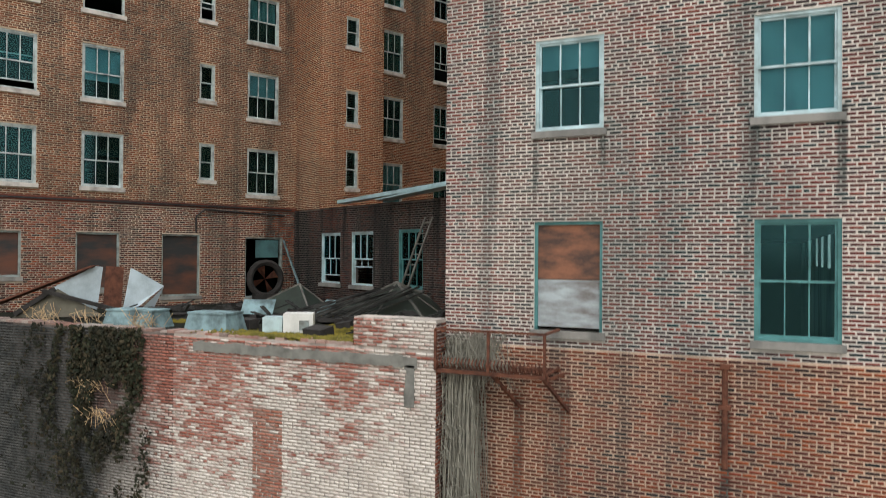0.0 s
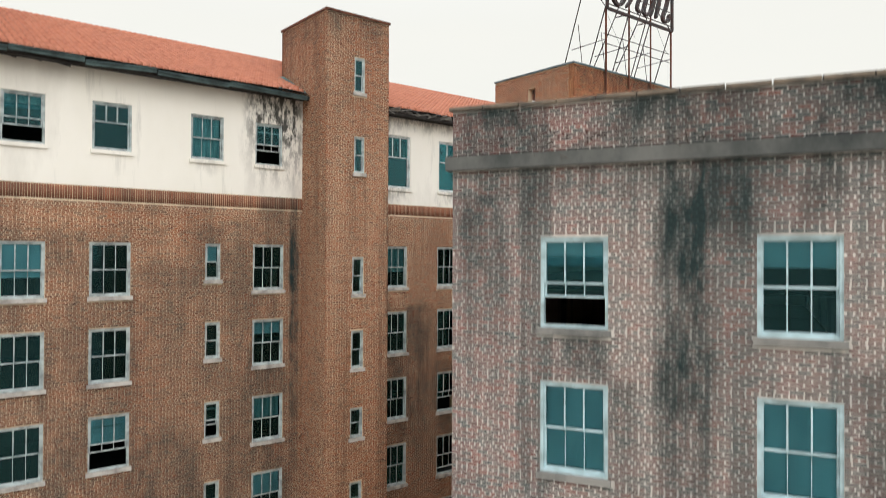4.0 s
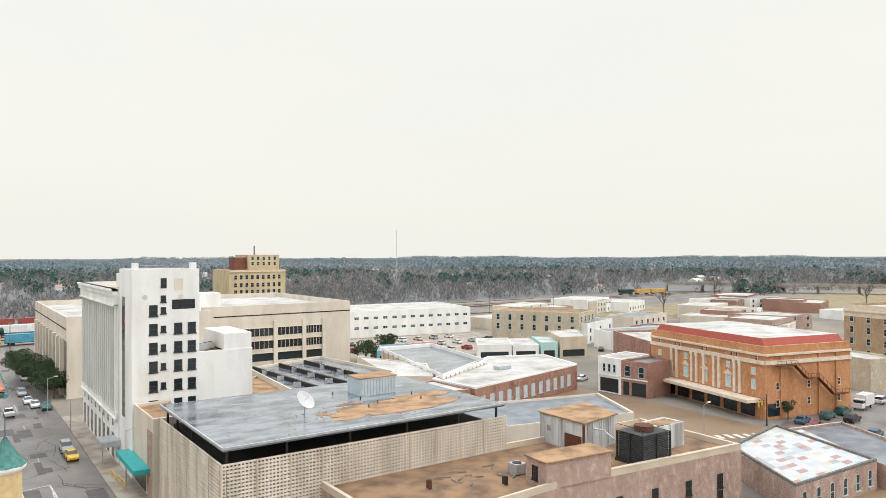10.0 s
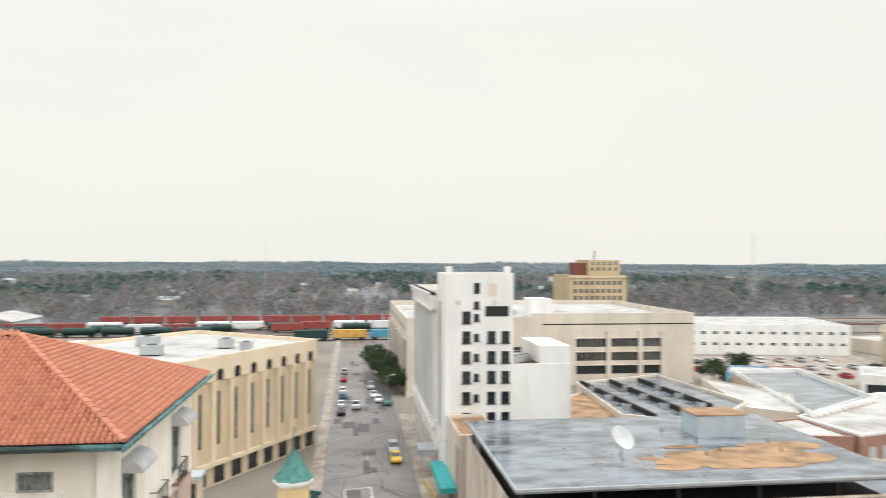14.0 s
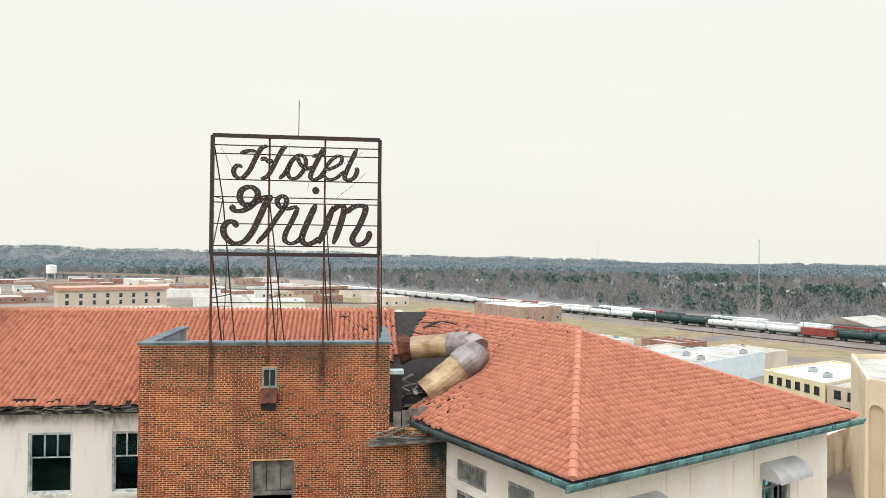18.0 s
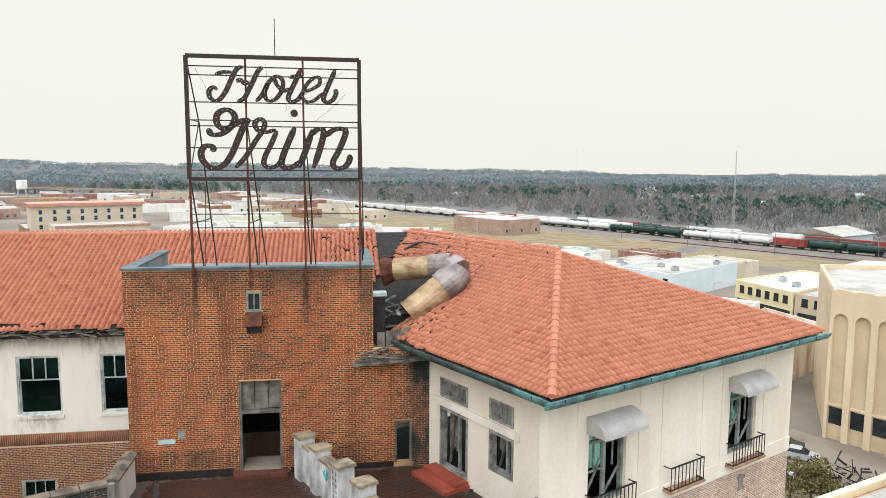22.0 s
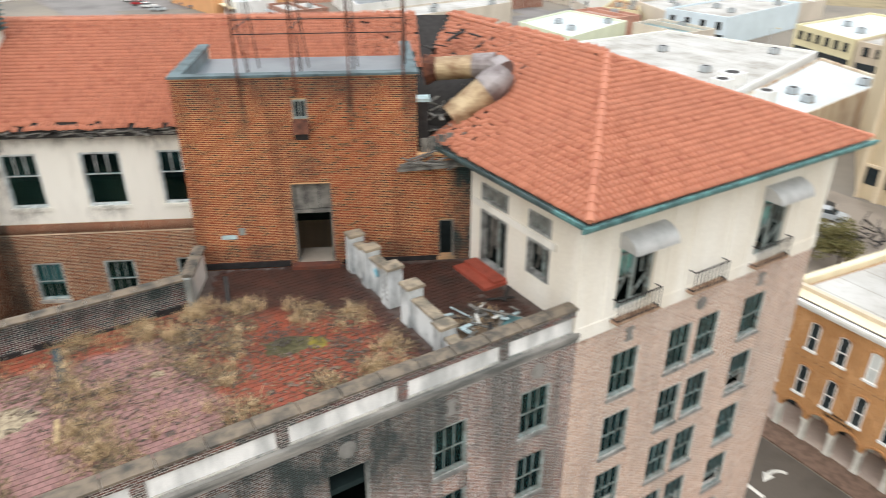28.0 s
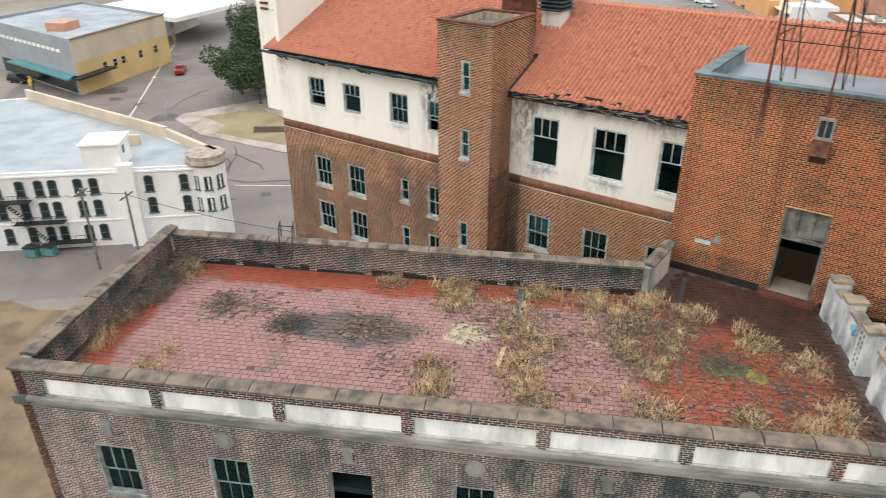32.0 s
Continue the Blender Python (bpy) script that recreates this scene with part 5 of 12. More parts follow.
part("pane", MB(F_BLOCK).box((28.9, -0.08, 32.48), (29.26, -0.07, 33.02)), GLASS_DARK, sw)
vb = MB(F_BLOCK)
vb.add([(28.8, 0.012, 31.95), (29.36, 0.012, 31.95), (29.36, 0.45, 32.0), (28.8, 0.45, 32.0), (28.8, 0.012, 32.4), (29.36, 0.012, 32.4), (29.36, 0.25, 32.36), (28.8, 0.25, 32.36)], [(0, 1, 5, 4), (3, 7, 6, 2), (0, 4, 7, 3), (1, 2, 6, 5), (4, 5, 6, 7)])
vent = part("vent_hood", vb, RUST, hotel, "rusty sheet-metal vent hood")
part("vent_box", MB(F_BLOCK).box((28.84, 0.012, 31.72), (29.32, 0.2, 31.94)), BLACK_IRON, vent)
part("patch", MB(F_BLOCK).box((25.85, 0.01, 27.95), (26.4, 0.018, 28.12)), PAINT_WHITE, hotel, "smear of old white paint")
part("patch", MB(F_BLOCK).box((26.5, 0.01, 28.1), (26.72, 0.018, 28.4)), PAINT_GREY, hotel, "grey cement patch")
part("tar_flashing", MB(F_BLOCK).box((25.0, 0.012, 26.74), (28.25, 0.06, 26.98)), BLACK_IRON, hotel, "torn black tar flashing")
part("tar_flashing", MB(F_BLOCK).box((30.2, 0.012, 26.74), (33.75, 0.05, 26.93)), BLACK_IRON, hotel)
rng_f = random.Random(8)
y_f = 13.9
while y_f < 30.5:
    l_f = rng_f.uniform(0.25, 1.1)
    part("tar_flashing", MB().box((-5.37, y_f, 26.74), (-5.3 - rng_f.uniform(0, 0.05), min(30.6, y_f + l_f), 26.78 + rng_f.choice([0.02, 0.05, 0.09, 0.15]))), BLACK_IRON, hotel)
    y_f += l_f + rng_f.choice([0.0, 0.0, 0.05, 0.3])
for u in (27.2, 29.0, 30.8):
    part("post_stub", MB(F_BLOCK).bar((u, 0.1, 32.9 if u != 29.0 else 33.3), (u, 0.1, 34.05), 0.055), RUST, hotel)
# torn eave beside the block
lg = MB(F_BLOCK)
rg = random.Random(5)
for i in range(14):
    a = 32.4 + rg.random() * 2.2
    lg.bar((a, 0.1 + rg.random() * 0.5, 30.55 + rg.random() * 0.5), (a + rg.uniform(0.4, 1.2), 0.0 + rg.random() * 0.4, 30.55 + rg.random() * 0.6), 0.1, 0.03)
for i in range(6):
    lg.box((33.2 + i * 0.3, -0.25, 30.85), (33.46 + i * 0.3, -0.2, 31.5 + rg.random() * 0.2))
lg.bar((32.3, 0.35, 30.55), (35.0, 0.35, 30.7), 0.14, 0.1)
lg.bar((32.4, 0.1, 30.62), (35.0, 0.1, 30.75), 0.3, 0.05)
part("broken_eave", lg, WOOD_GREY, hotel, "splintered grey eave boards", kind="stuff")
# solid near-black block stands in for the darkness of the open hole
void = MB()
void.poly([(-8.5, 41.5), (-5.2, 40.1), (-3.9, 40.6), (-4.6, 43.3), (-8.5, 44.5)], 30.6, 31.5)
part("roof_hole", void, WOOD_DARK, hotel, "near-black fill for the dark hole in the collapsed valley")
rub = MB()
for i in range(60):
    c = Vector((rg.uniform(-7.0, -4.2), rg.uniform(40.0, 43.4), rg.uniform(31.4, 32.3)))
    rub.bar(c, c + Vector((rg.uniform(-0.9, 0.9), rg.uniform(-0.9, 0.9), rg.uniform(-0.35, 0.45))), rg.uniform(0.05, 0.16), 0.04)
part("debris", rub, WOOD_GREY, hotel, "heap of broken boards", kind="stuff")
rub = MB()
for i in range(22):
    c = Vector((rg.uniform(-9.6, -7.4), rg.uniform(42.5, 45.0), rg.uniform(32.9, 34.2)))
    rub.bar(c, c + Vector((rg.uniform(-0.9, 0.2), rg.uniform(-0.2, 0.9), rg.uniform(-0.2, 0.3))), 0.15, 0.04)
part("debris", rub, WOOD_DARK, hotel, kind="stuff")
part("water_tank", MB(F_BLOCK).box((33.08, -1.0, 31.1), (33.5, -0.5, 32.75)), BLACK_IRON, hotel, "tall black iron tank beside the block")
part("water_tank_lid", MB(F_BLOCK).box((33.06, -1.03, 32.75), (33.56, -0.46, 32.86)), PAINT_WHITE, hotel, "pale blue sheet lid")

# ---- fallen ventilation duct ----
duct = group_of("ventilation_duct", (-4.9, 41.2, 31.3), "large rust-stained galvanised duct lying broken on the tile roof", "duct")
DUCT_SKIN = plain("rust_stained_zinc", (0.44, 0.34, 0.21), 0.5, 0.3, 0.75, 2.6, 0.2, (0.17, 0.075, 0.035), (0.5, 0.5, 1))
DUCT_BAND = plain("brown_zinc", (0.3, 0.27, 0.265), 0.45, 0.35, 0.5, 2.0, 0.2, (0.12, 0.09, 0.085))


def drum(a, b, r, name, mat):
    a, b = Vector(a), Vector(b)
    pts, rad = [], []
    n = 12
    for i in range(n + 1):
        pts.append(a.lerp(b, i / n))
        rad.append(r * (1.0 + (0.02 if i % 3 == 0 else 0)))
    part(name, MB().tube(pts, rad, 24, caps=False), mat, duct)
    part(name + "_lining", MB().tube(pts, [q * 0.97 for q in rad], 20, caps=False), WOOD_DARK, duct)


drum((-4.82, 40.85, 31.85), (-4.36, 42.2, 32.95), 0.56, "lower_pipe", DUCT_SKIN)
drum((-6.3, 41.1, 33.35), (-5.35, 42.2, 33.5), 0.43, "upper_pipe", DUCT_SKIN)
part("collar", MB().tube([(-4.42, 42.02, 32.8), (-4.34, 42.27, 33.0), (-4.32, 42.5, 33.14)], [0.61, 0.63, 0.61], 24, caps=False), DUCT_BAND, duct, "mauve-grey sheet-metal collar")
el = [(-4.33, 42.4, 33.06), (-4.4, 42.76, 33.36), (-4.8, 42.7, 33.55), (-5.4, 42.15, 33.5)]
for i in range(3):
    part("elbow_segment", MB().tube([el[i], el[i + 1]], [0.56 - i * 0.03, 0.53 - i * 0.03], 20), DUCT_BAND, duct, "dented mauve-grey duct segment")
part("flared_mouth", MB().tube([(-6.3, 41.1, 33.35), (-6.42, 40.96, 33.33), (-6.58, 40.78, 33.3)], [0.44, 0.5, 0.62], 8, caps=False), RUST, duct, "rusty flared duct mouth")
part("torn_base", MB().add([(-5.9, 39.95, 31.15), (-4.75, 40.2, 31.1), (-4.6, 40.75, 31.6), (-5.8, 40.5, 31.8), (-5.7, 40.1, 31.3), (-4.85, 40.3, 31.25)], [(0, 1, 5, 4), (1, 2, 5), (2, 3, 4, 5), (3, 0, 4)]), WOOD_DARK, duct)

# ---- pavilion fittings ----


def wall_frame_part(m, u0, u1, z0, z1, w, y0, y1, mat, name="frame"):
    b = MB(m)
    b.box((u0, y0, z0), (u0 + w, y1, z1)).box((u1 - w, y0, z0), (u1, y1, z1)).box((u0 + w, y0, z1 - w), (u1 - w, y1, z1)).box((u0 + w, y0, z0), (u1 - w, y1, z0 + w))
    return part(name, b, mat, hotel)


for u0, u1 in ((42.1, 43.75), (49.1, 50.75)):
    fr = wall_frame_part(F_EAST, u0, u1, 27.25, 29.75, 0.1, -0.25, -0.1, PAINT_GREY, "door_frame")
    mid = (u0 + u1) / 2
    part("mullion", MB(F_EAST).box((mid - 0.06, -0.22, 27.35), (mid + 0.06, -0.12, 29.65)), PAINT_GREY, fr)
    part("transom", MB(F_EAST).box((u0 + 0.1, -0.21, 29.15), (mid - 0.065, -0.13, 29.23)), PAINT_GREY, fr)
    part("transom", MB(F_EAST).box((mid + 0.065, -0.21, 29.15), (u1 - 0.1, -0.13, 29.23)), PAINT_GREY, fr)
    for q in (u0 + 0.42, u1 - 0.42):
        part("glazing_bar", MB(F_EAST).box((q - 0.02, -0.2, 28.3), (q + 0.02, -0.15, 29.65)), PAINT_GREY, fr)
    for a, c in (((u0 + 0.1, 27.6), (u0 + 0.7, 28.6)), ((u0 + 0.1, 28.3), (mid, 28.3)), ((u1 - 0.75, 27.5), (u1 - 0.15, 28.2))):
        part("broken_slat", MB(F_EAST).bar((a[0], -0.17, a[1]), (c[0], -0.17, c[1]), 0.055), PAINT_GREY, fr)
    part("pane", MB(F_EAST).box((u0 + 0.12, -0.19, 28.4), (mid - 0.08, -0.185, 29.6)), GLASS, fr)
    aw = MB(F_EAST)
    n = 8
    top = [(0.02 + 0.72 * math.sin(radians(90 * i / n)), 29.62 + 0.5 * math.cos(radians(90 * i / n))) for i in range(n + 1)]
    for (y0, z0), (y1, z1) in zip(top, top[1:]):
        aw.face((u0 - 0.12, y0, z0), (u1 + 0.12, y0, z0), (u1 + 0.12, y1, z1), (u0 - 0.12, y1, z1))
        aw.face((u0 - 0.12, y0, z0 - 0.03), (u0 - 0.12, y1, z1 - 0.03), (u1 + 0.12, y1, z1 - 0.03), (u1 + 0.12, y0, z0 - 0.03))
    for u in (u0 - 0.12, u1 + 0.12):
        aw.add([(u, 0.02, 29.62)] + [(u, y, z) for y, z in top], [tuple(range(n + 2))])
    part("awning", aw, plain("grey_awning_metal", (0.5, 0.5, 0.49), 0.6, 0.2, 0.2, 2, 0.05), hotel, "curved grey metal awning")


def railing(u0, u1, z, y, nm="balcony_rail"):
    rl_ = part(nm, MB(F_EAST).bar((u0, y, z + 0.82), (u1, y, z + 0.82), 0.04), BLACK_IRON, hotel, "rusty wrought-iron window rail")
    part("bottom_rail", MB(F_EAST).bar((u0, y, z + 0.08), (u1, y, z + 0.08), 0.03), BLACK_IRON, rl_)
    for i in range(int((u1 - u0) / 0.17) + 1):
        u = u0 + (u1 - u0) * i / int((u1 - u0) / 0.17)
        part("bar", MB(F_EAST).bar((u, y, z + 0.05), (u, y, z + 0.82), 0.022), BLACK_IRON, rl_)
    for u in (u0, u1):
        for zz in (0.8, 0.08):
            part("bracket", MB(F_EAST).bar((u, 0.02, z + zz), (u, y, z + zz), 0.03), BLACK_IRON, rl_)
    return rl_


for u0, u1 in ((42.0, 43.9), (45.6, 47.3), (49.0, 50.9)):
    railing(u0, u1, 26.95, 0.32)
    part("balcony_slab", MB(F_EAST).box((u0 - 0.06, 0.01, 26.92), (u1 + 0.06, 0.38, 26.99)), plain("rust_stained_slab", (0.42, 0.29, 0.2), 0.9, 0, 0.5, 3, 0.2, (0.2, 0.1, 0.06)) if "rust_stained_slab" not in bpy.data.materials else bpy.data.materials["rust_stained_slab"], hotel, "rust-stained stone slab")
bf = MB(F_EAST)
bf.box((45.4, 0.01, 30.45), (47.6, 0.04, 30.55)).box((45.4, 0.01, 27.1), (45.5, 0.04, 30.45)).box((47.5, 0.01, 27.1), (47.6, 0.04, 30.45))
part("blind_panel_moulding", bf, STUCCO_CLEAN, hotel)
for u in (48.6, 51.2, 44.3, 41.6):
    part("pilaster", MB(F_EAST).box((u, 0.01, 27.1), (u + 0.12, 0.035, 30.6)), STUCCO_CLEAN, hotel)
for u, z, rr in ((43.0, 26.1, 0), (46.6, 26.1, 1), (50.0, 26.1, 0), (15.5, 26.1, 0), (18.95, 26.1, 1), (22.4, 26.1, 0), (25.8, 26.1, 1), (29.15, 26.1, 0), (32.55, 26.1, 1), (35.85, 26.1, 0), (39.05, 26.1, 1)):
    md = MB(F_EAST)
    if rr:
        md.tube([(u, 0.005, z), (u, 0.05, z)], 0.27, 14).tube([(u, 0.05, z), (u, 0.08, z)], 0.17, 10)
    else:
        md.box((u - 0.13, 0.005, z - 0.28), (u + 0.13, 0.05, z + 0.25)).box((u - 0.2, 0.005, z + 0.12), (u + 0.2, 0.06, z + 0.22)).box((u - 0.18, 0.005, z - 0.3), (u + 0.18, 0.06, z - 0.22))
    part("medallion", md, STONE, hotel, "worn cast-stone medallion")
DUSTY_PANE = plain("dusty_glass", (0.2, 0.2, 0.185), 0.35, 0, 0.7, 3, 0.05, (0.05, 0.055, 0.05))
for u0, u1, a, b in pav_open:
    fr = wall_frame_part(F_PAV, u0, u1, a, b, 0.08, -0.24, 0.03, PAINT_DIRTY, "window")
    mm = MB(F_PAV)
    if b < 29.2:
        mm.box(((u0 + u1) / 2 + 0.12, -0.2, a + 0.08), ((u0 + u1) / 2 + 0.2, -0.1, b - 0.08))
        part("leaning_slat", MB(F_PAV).bar((u0 + 0.2, -0.3, a + 0.1), (u0 + 0.5, -0.3, b - 0.2), 0.1, 0.03), WOOD_GREY, fr)
        cu = MB(F_PAV)
        for k in range(5):
            x = u0 + 0.1 + k * 0.12
            cu.face((x, -0.35 - 0.04 * (k % 2), b - 0.1), (x + 0.1, -0.38, b - 0.1), (x + 0.13, -0.4, a + 0.5 + 0.15 * (k % 3)), (x - 0.02, -0.36, a + 0.6))
        part("torn_curtain", cu, WOOD_GREY, fr)
    else:
        for k in range(1, 5):
            x = u0 + (u1 - u0) * k / 5
            part("glazing_bar", MB(F_PAV).box((x - 0.015, -0.15, a + 0.08), (x + 0.015, -0.1, b - 0.08)), PAINT_GREY, fr)
        part("pane", MB(F_PAV).box((u0 + 0.08, -0.13, a + 0.08), (u1 - 0.08, -0.125, b - 0.08)), DUSTY_PANE, fr)
    if mm.v:
        part("mullion", mm, PAINT_GREY, fr)
part("window_band", MB(F_PAV).box((-3.2, 0.005, 29.15), (1.5, 0.07, 29.4)), STUCCO, hotel)
part("red_step", MB().box((-2.95, 39.75, 26.74), (-0.95, 40.75, 26.86)), plain("red_painted_concrete", (0.36, 0.08, 0.05), 0.6, 0, 0.3, 2, 0.1), hotel, "red painted concrete step")
part("red_step", MB().box((-2.9, 40.2, 26.86), (-1.0, 40.74, 26.97)), bpy.data.materials["red_painted_concrete"], hotel)

# ---- terrace: low wall, tiles, rubble and weeds ----
lw = group_of("low_terrace_wall", (-1.2, 36.6, 26.74), "whitewashed low wall with stone-capped piers, stained, on the roof terrace", "wall")
LOWW = plain("stained_whitewash", (0.58, 0.6, 0.6), 0.9, 0, 0.85, 1.6, 0.2, (0.1, 0.115, 0.12), (1, 1, 0.45))
CAPST = plain("lichen_stone_cap", (0.3, 0.245, 0.175), 0.95, 0, 0.7, 2.2, 0.4, (0.085, 0.08, 0.07))
for x0, x1, top in ((-5.0, -4.55, 28.2), (-3.75, -3.3, 28.2), (-2.2, -1.7, 28.2), (-0.85, -0.35, 28.15), (1.15, 1.6, 27.75)):
    p = part("pier", MB().box((x0, 36.35, 26.74), (x1, 36.9, top)), LOWW, lw)
    part("cap", MB().add([(x0 - 0.05, 36.3, top), (x1 + 0.05, 36.3, top), (x1 + 0.05, 36.95, top), (x0 - 0.05, 36.95, top), (x0 - 0.04, 36.31, top + 0.09), (x1 + 0.04, 36.31, top + 0.09), (x1 + 0.04, 36.94, top + 0.1), (x0 - 0.04, 36.94, top + 0.08)], BOXF), CAPST, p)
for x0, x1, top in ((-4.55, -3.75, 27.95), (-3.3, -2.2, 27.95), (-0.35, 1.15, 27.78), (1.6, 2.6, 27.45)):
    p = part("wall_panel", MB().box((x0, 36.47, 26.74), (x1, 36.78, top)), LOWW, lw)
    part("cap", MB().box((x0 + 0.05, 36.42, top), (x1 - 0.05, 36.83, top + 0.08)), CAPST, p)
slits = MB()
for k in range(6):
    for x in (-2.05, -1.85):
        slits.box((x - 0.025, 36.343, 27.0 + k * 0.19), (x + 0.025, 36.349, 27.12 + k * 0.19))
part("slits", slits, BLACK_IRON, lw)
gf = MB()
for a in (-50, -25, 0, 25, 50):
    gf.bar((-2.75, 36.46, 27.45), (-2.75 + 0.32 * math.sin(radians(a)), 36.46, 27.45 + 0.36 * math.cos(radians(a))), 0.05, 0.006)
part("painted_mark", gf, plain("blue_spray_paint", (0.12, 0.4, 0.5), 0.7, 0, 0.2, 5, 0), lw, "blue spray-painted mark")


def terrace_tiles():
    rng = random.Random(9)
    rows = []
    tw, tl = 0.2, 0.245
    x = -5.28
    k = 0
    while x < 2.6 - tw:
        y = 13.42 + (tl / 2 if k % 2 else 0)
        while y < 40.6 - tl:
            inside = x > -5.3
            if inside and not (36.3 < y + 0.1 < 36.95 and x > -5.1) and rng.random() > 0.004:
                rows.append((x, y))
            y += tl
        x += tw
        k += 1
    # the wedge towards the block
    x = -5.28 - tw
    while x > -7.6:
        lim = 31.75 - (x + 7.2) * 0.55 + 0.25
        y = 31.0
        while y < 40:
            blk = (x * NV.x + y * NV.y)
            if y > lim and blk > -20.95:
                rows.append((x, y))
            y += tl
        x -= tw
    return [(a, b) for a, b in rows if (a * NV.x + b * NV.y) > -20.95 and not (a < -0.9 and b > 39.6 and a > -3.0)], tw, tl


t_rows, t_w, t_l = terrace_tiles()
me_tile = MB().add([(0.009, 0.009, -0.012), (t_w - 0.009, 0.009, -0.012), (t_w - 0.009, t_l - 0.009, -0.012), (0.009, t_l - 0.009, -0.012), (0.011, 0.011, 0.012), (t_w - 0.011, 0.011, 0.012), (t_w - 0.011, t_l - 0.011, 0.012), (0.011, t_l - 0.011, 0.012)], BOXF[1:]).mesh("tile")
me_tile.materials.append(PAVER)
rng_t = random.Random(4)
near = [r for r in t_rows if 20.0 < r[1] < 24.6 and r[0] > -1.6][:280]
nearset = set(near)
terr = part("terrace_paving", MB().box((-5.3, 13.4, 26.735), (2.6, 36.3, 26.742)), PAVER_JOINT, hotel, "sandy bedding under red quarry tiles")
rest = MB()
for x, y in t_rows:
    if (x, y) in nearset:
        continue
    dz = rng_t.uniform(-0.003, 0.004)
    rest.add([(x + 0.009, y + 0.009, 26.73), (x + t_w - 0.009, y + 0.009, 26.73), (x + t_w - 0.009, y + t_l - 0.009, 26.73), (x + 0.009, y + t_l - 0.009, 26.73),
              (x + 0.011, y + 0.011, 26.755 + dz), (x + t_w - 0.011, y + 0.011, 26.755 + dz), (x + t_w - 0.011, y + t_l - 0.011, 26.755 + dz), (x + 0.011, y + t_l - 0.011, 26.755 + dz)], BOXF[1:])
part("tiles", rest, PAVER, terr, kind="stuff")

STRAW = plain("dry_grass_blades", (0.52, 0.38, 0.22), 0.95, 0, 0.6, 2.2, 0, (0.2, 0.13, 0.07))
MOSS = plain("moss_cushion", (0.14, 0.13, 0.04), 0.98, 0, 0.5, 4, 0.4, (0.06, 0.055, 0.03))
TWIG = plain("dead_twigs", (0.12, 0.105, 0.09), 0.98, 0, 0.45, 4, 0, (0.06, 0.05, 0.045))
rng_g = random.Random(12)


def tuft(b, x, y, z, n, r, h):
    for _ in range(n):
        a, d = rng_g.uniform(0, 6.283), r * math.sqrt(rng_g.random())
        px, py = x + d * math.cos(a), y + d * math.sin(a)
        hh, lean, la = h * rng_g.uniform(0.5, 1.15), rng_g.uniform(0.1, 1.1) * h, rng_g.uniform(0, 6.283)
        w = rng_g.choice([0.005, 0.007, 0.01])
        qx, qy = px + lean * math.cos(la), py + lean * math.sin(la)
        mx, my = (px * 2 + qx) / 3, (py * 2 + qy) / 3
        ox, oy = -w * math.sin(la), w * math.cos(la)
        b.add([(px - ox, py - oy, z), (px + ox, py + oy, z), (mx + ox, my + oy, z + hh * 0.6), (mx - ox, my - oy, z + hh * 0.6), (qx, qy, z + hh)], [(0, 1, 2, 3), (3, 2, 4)])


weeds = MB()
zones = [(-5.1, 21.9, 0.15, 0.5, 9), (-4.9, 24.2, 0.5, 0.6, 26), (-3.9, 24.3, 0.5, 0.5, 14), (-0.2, 24.1, 0.5, 0.25, 12), (0.8, 24.2, 0.5, 0.3, 12), (-4.9, 27.0, 0.5, 0.6, 18), (-2.6, 26.6, 0.9, 0.5, 22), (-0.5, 26.8, 0.8, 0.5, 20), (0.8, 27.1, 0.5, 0.5, 12),
         (-4.8, 29.0, 0.5, 0.5, 22), (-4.9, 30.7, 0.5, 0.5, 22), (-3.6, 30.2, 0.6, 0.5, 16), (-2.2, 29.8, 0.6, 0.4, 12), (-2.4, 31.1, 0.5, 0.4, 14), (-1.0, 30.5, 0.5, 0.3, 10), (0.9, 30.5, 0.5, 0.4, 14), (-4.4, 32.0, 0.5, 0.5, 12), (-3.4, 31.6, 0.5, 0.5, 8),
         (-2.9, 33.9, 0.5, 0.5, 14), (-2.0, 35.0, 0.5, 0.4, 12), (0.9, 34.5, 0.6, 0.5, 24), (0.3, 35.6, 0.6, 0.4, 14), (0.8, 32.9, 0.3, 0.3, 5), (0.6, 16.0, 0.6, 0.35, 16), (-5.0, 13.9, 0.3, 0.3, 7), (-2.6, 13.8, 0.8, 0.2, 10), (-0.6, 13.7, 0.8, 0.15, 7), (-2.0, 27.6, 2.2, 2.0, 60), (-4.6, 14.1, 0.6, 0.4, 16), (0.9, 38.6, 1.0, 0.8, 8)]
for cx, cy, rx, ry, n in zones:
    for _ in range(n):
        tuft(weeds, min(2.5, max(-5.2, rng_g.gauss(cx, rx * 0.68))), min(39.0, max(13.5, rng_g.gauss(cy, ry * 0.7))), 26.75, rng_g.randint(18, 60), rng_g.uniform(0.1, 0.5), rng_g.choice([0.05, 0.08, 0.12, 0.17, 0.26, 0.4] if cy > 15 else [0.2, 0.35, 0.5]))
tagged(part("dry_weeds", weeds, STRAW), "dry straw-coloured weeds growing through the terrace tiles", "weeds", "", "stuff")
twigs = MB()
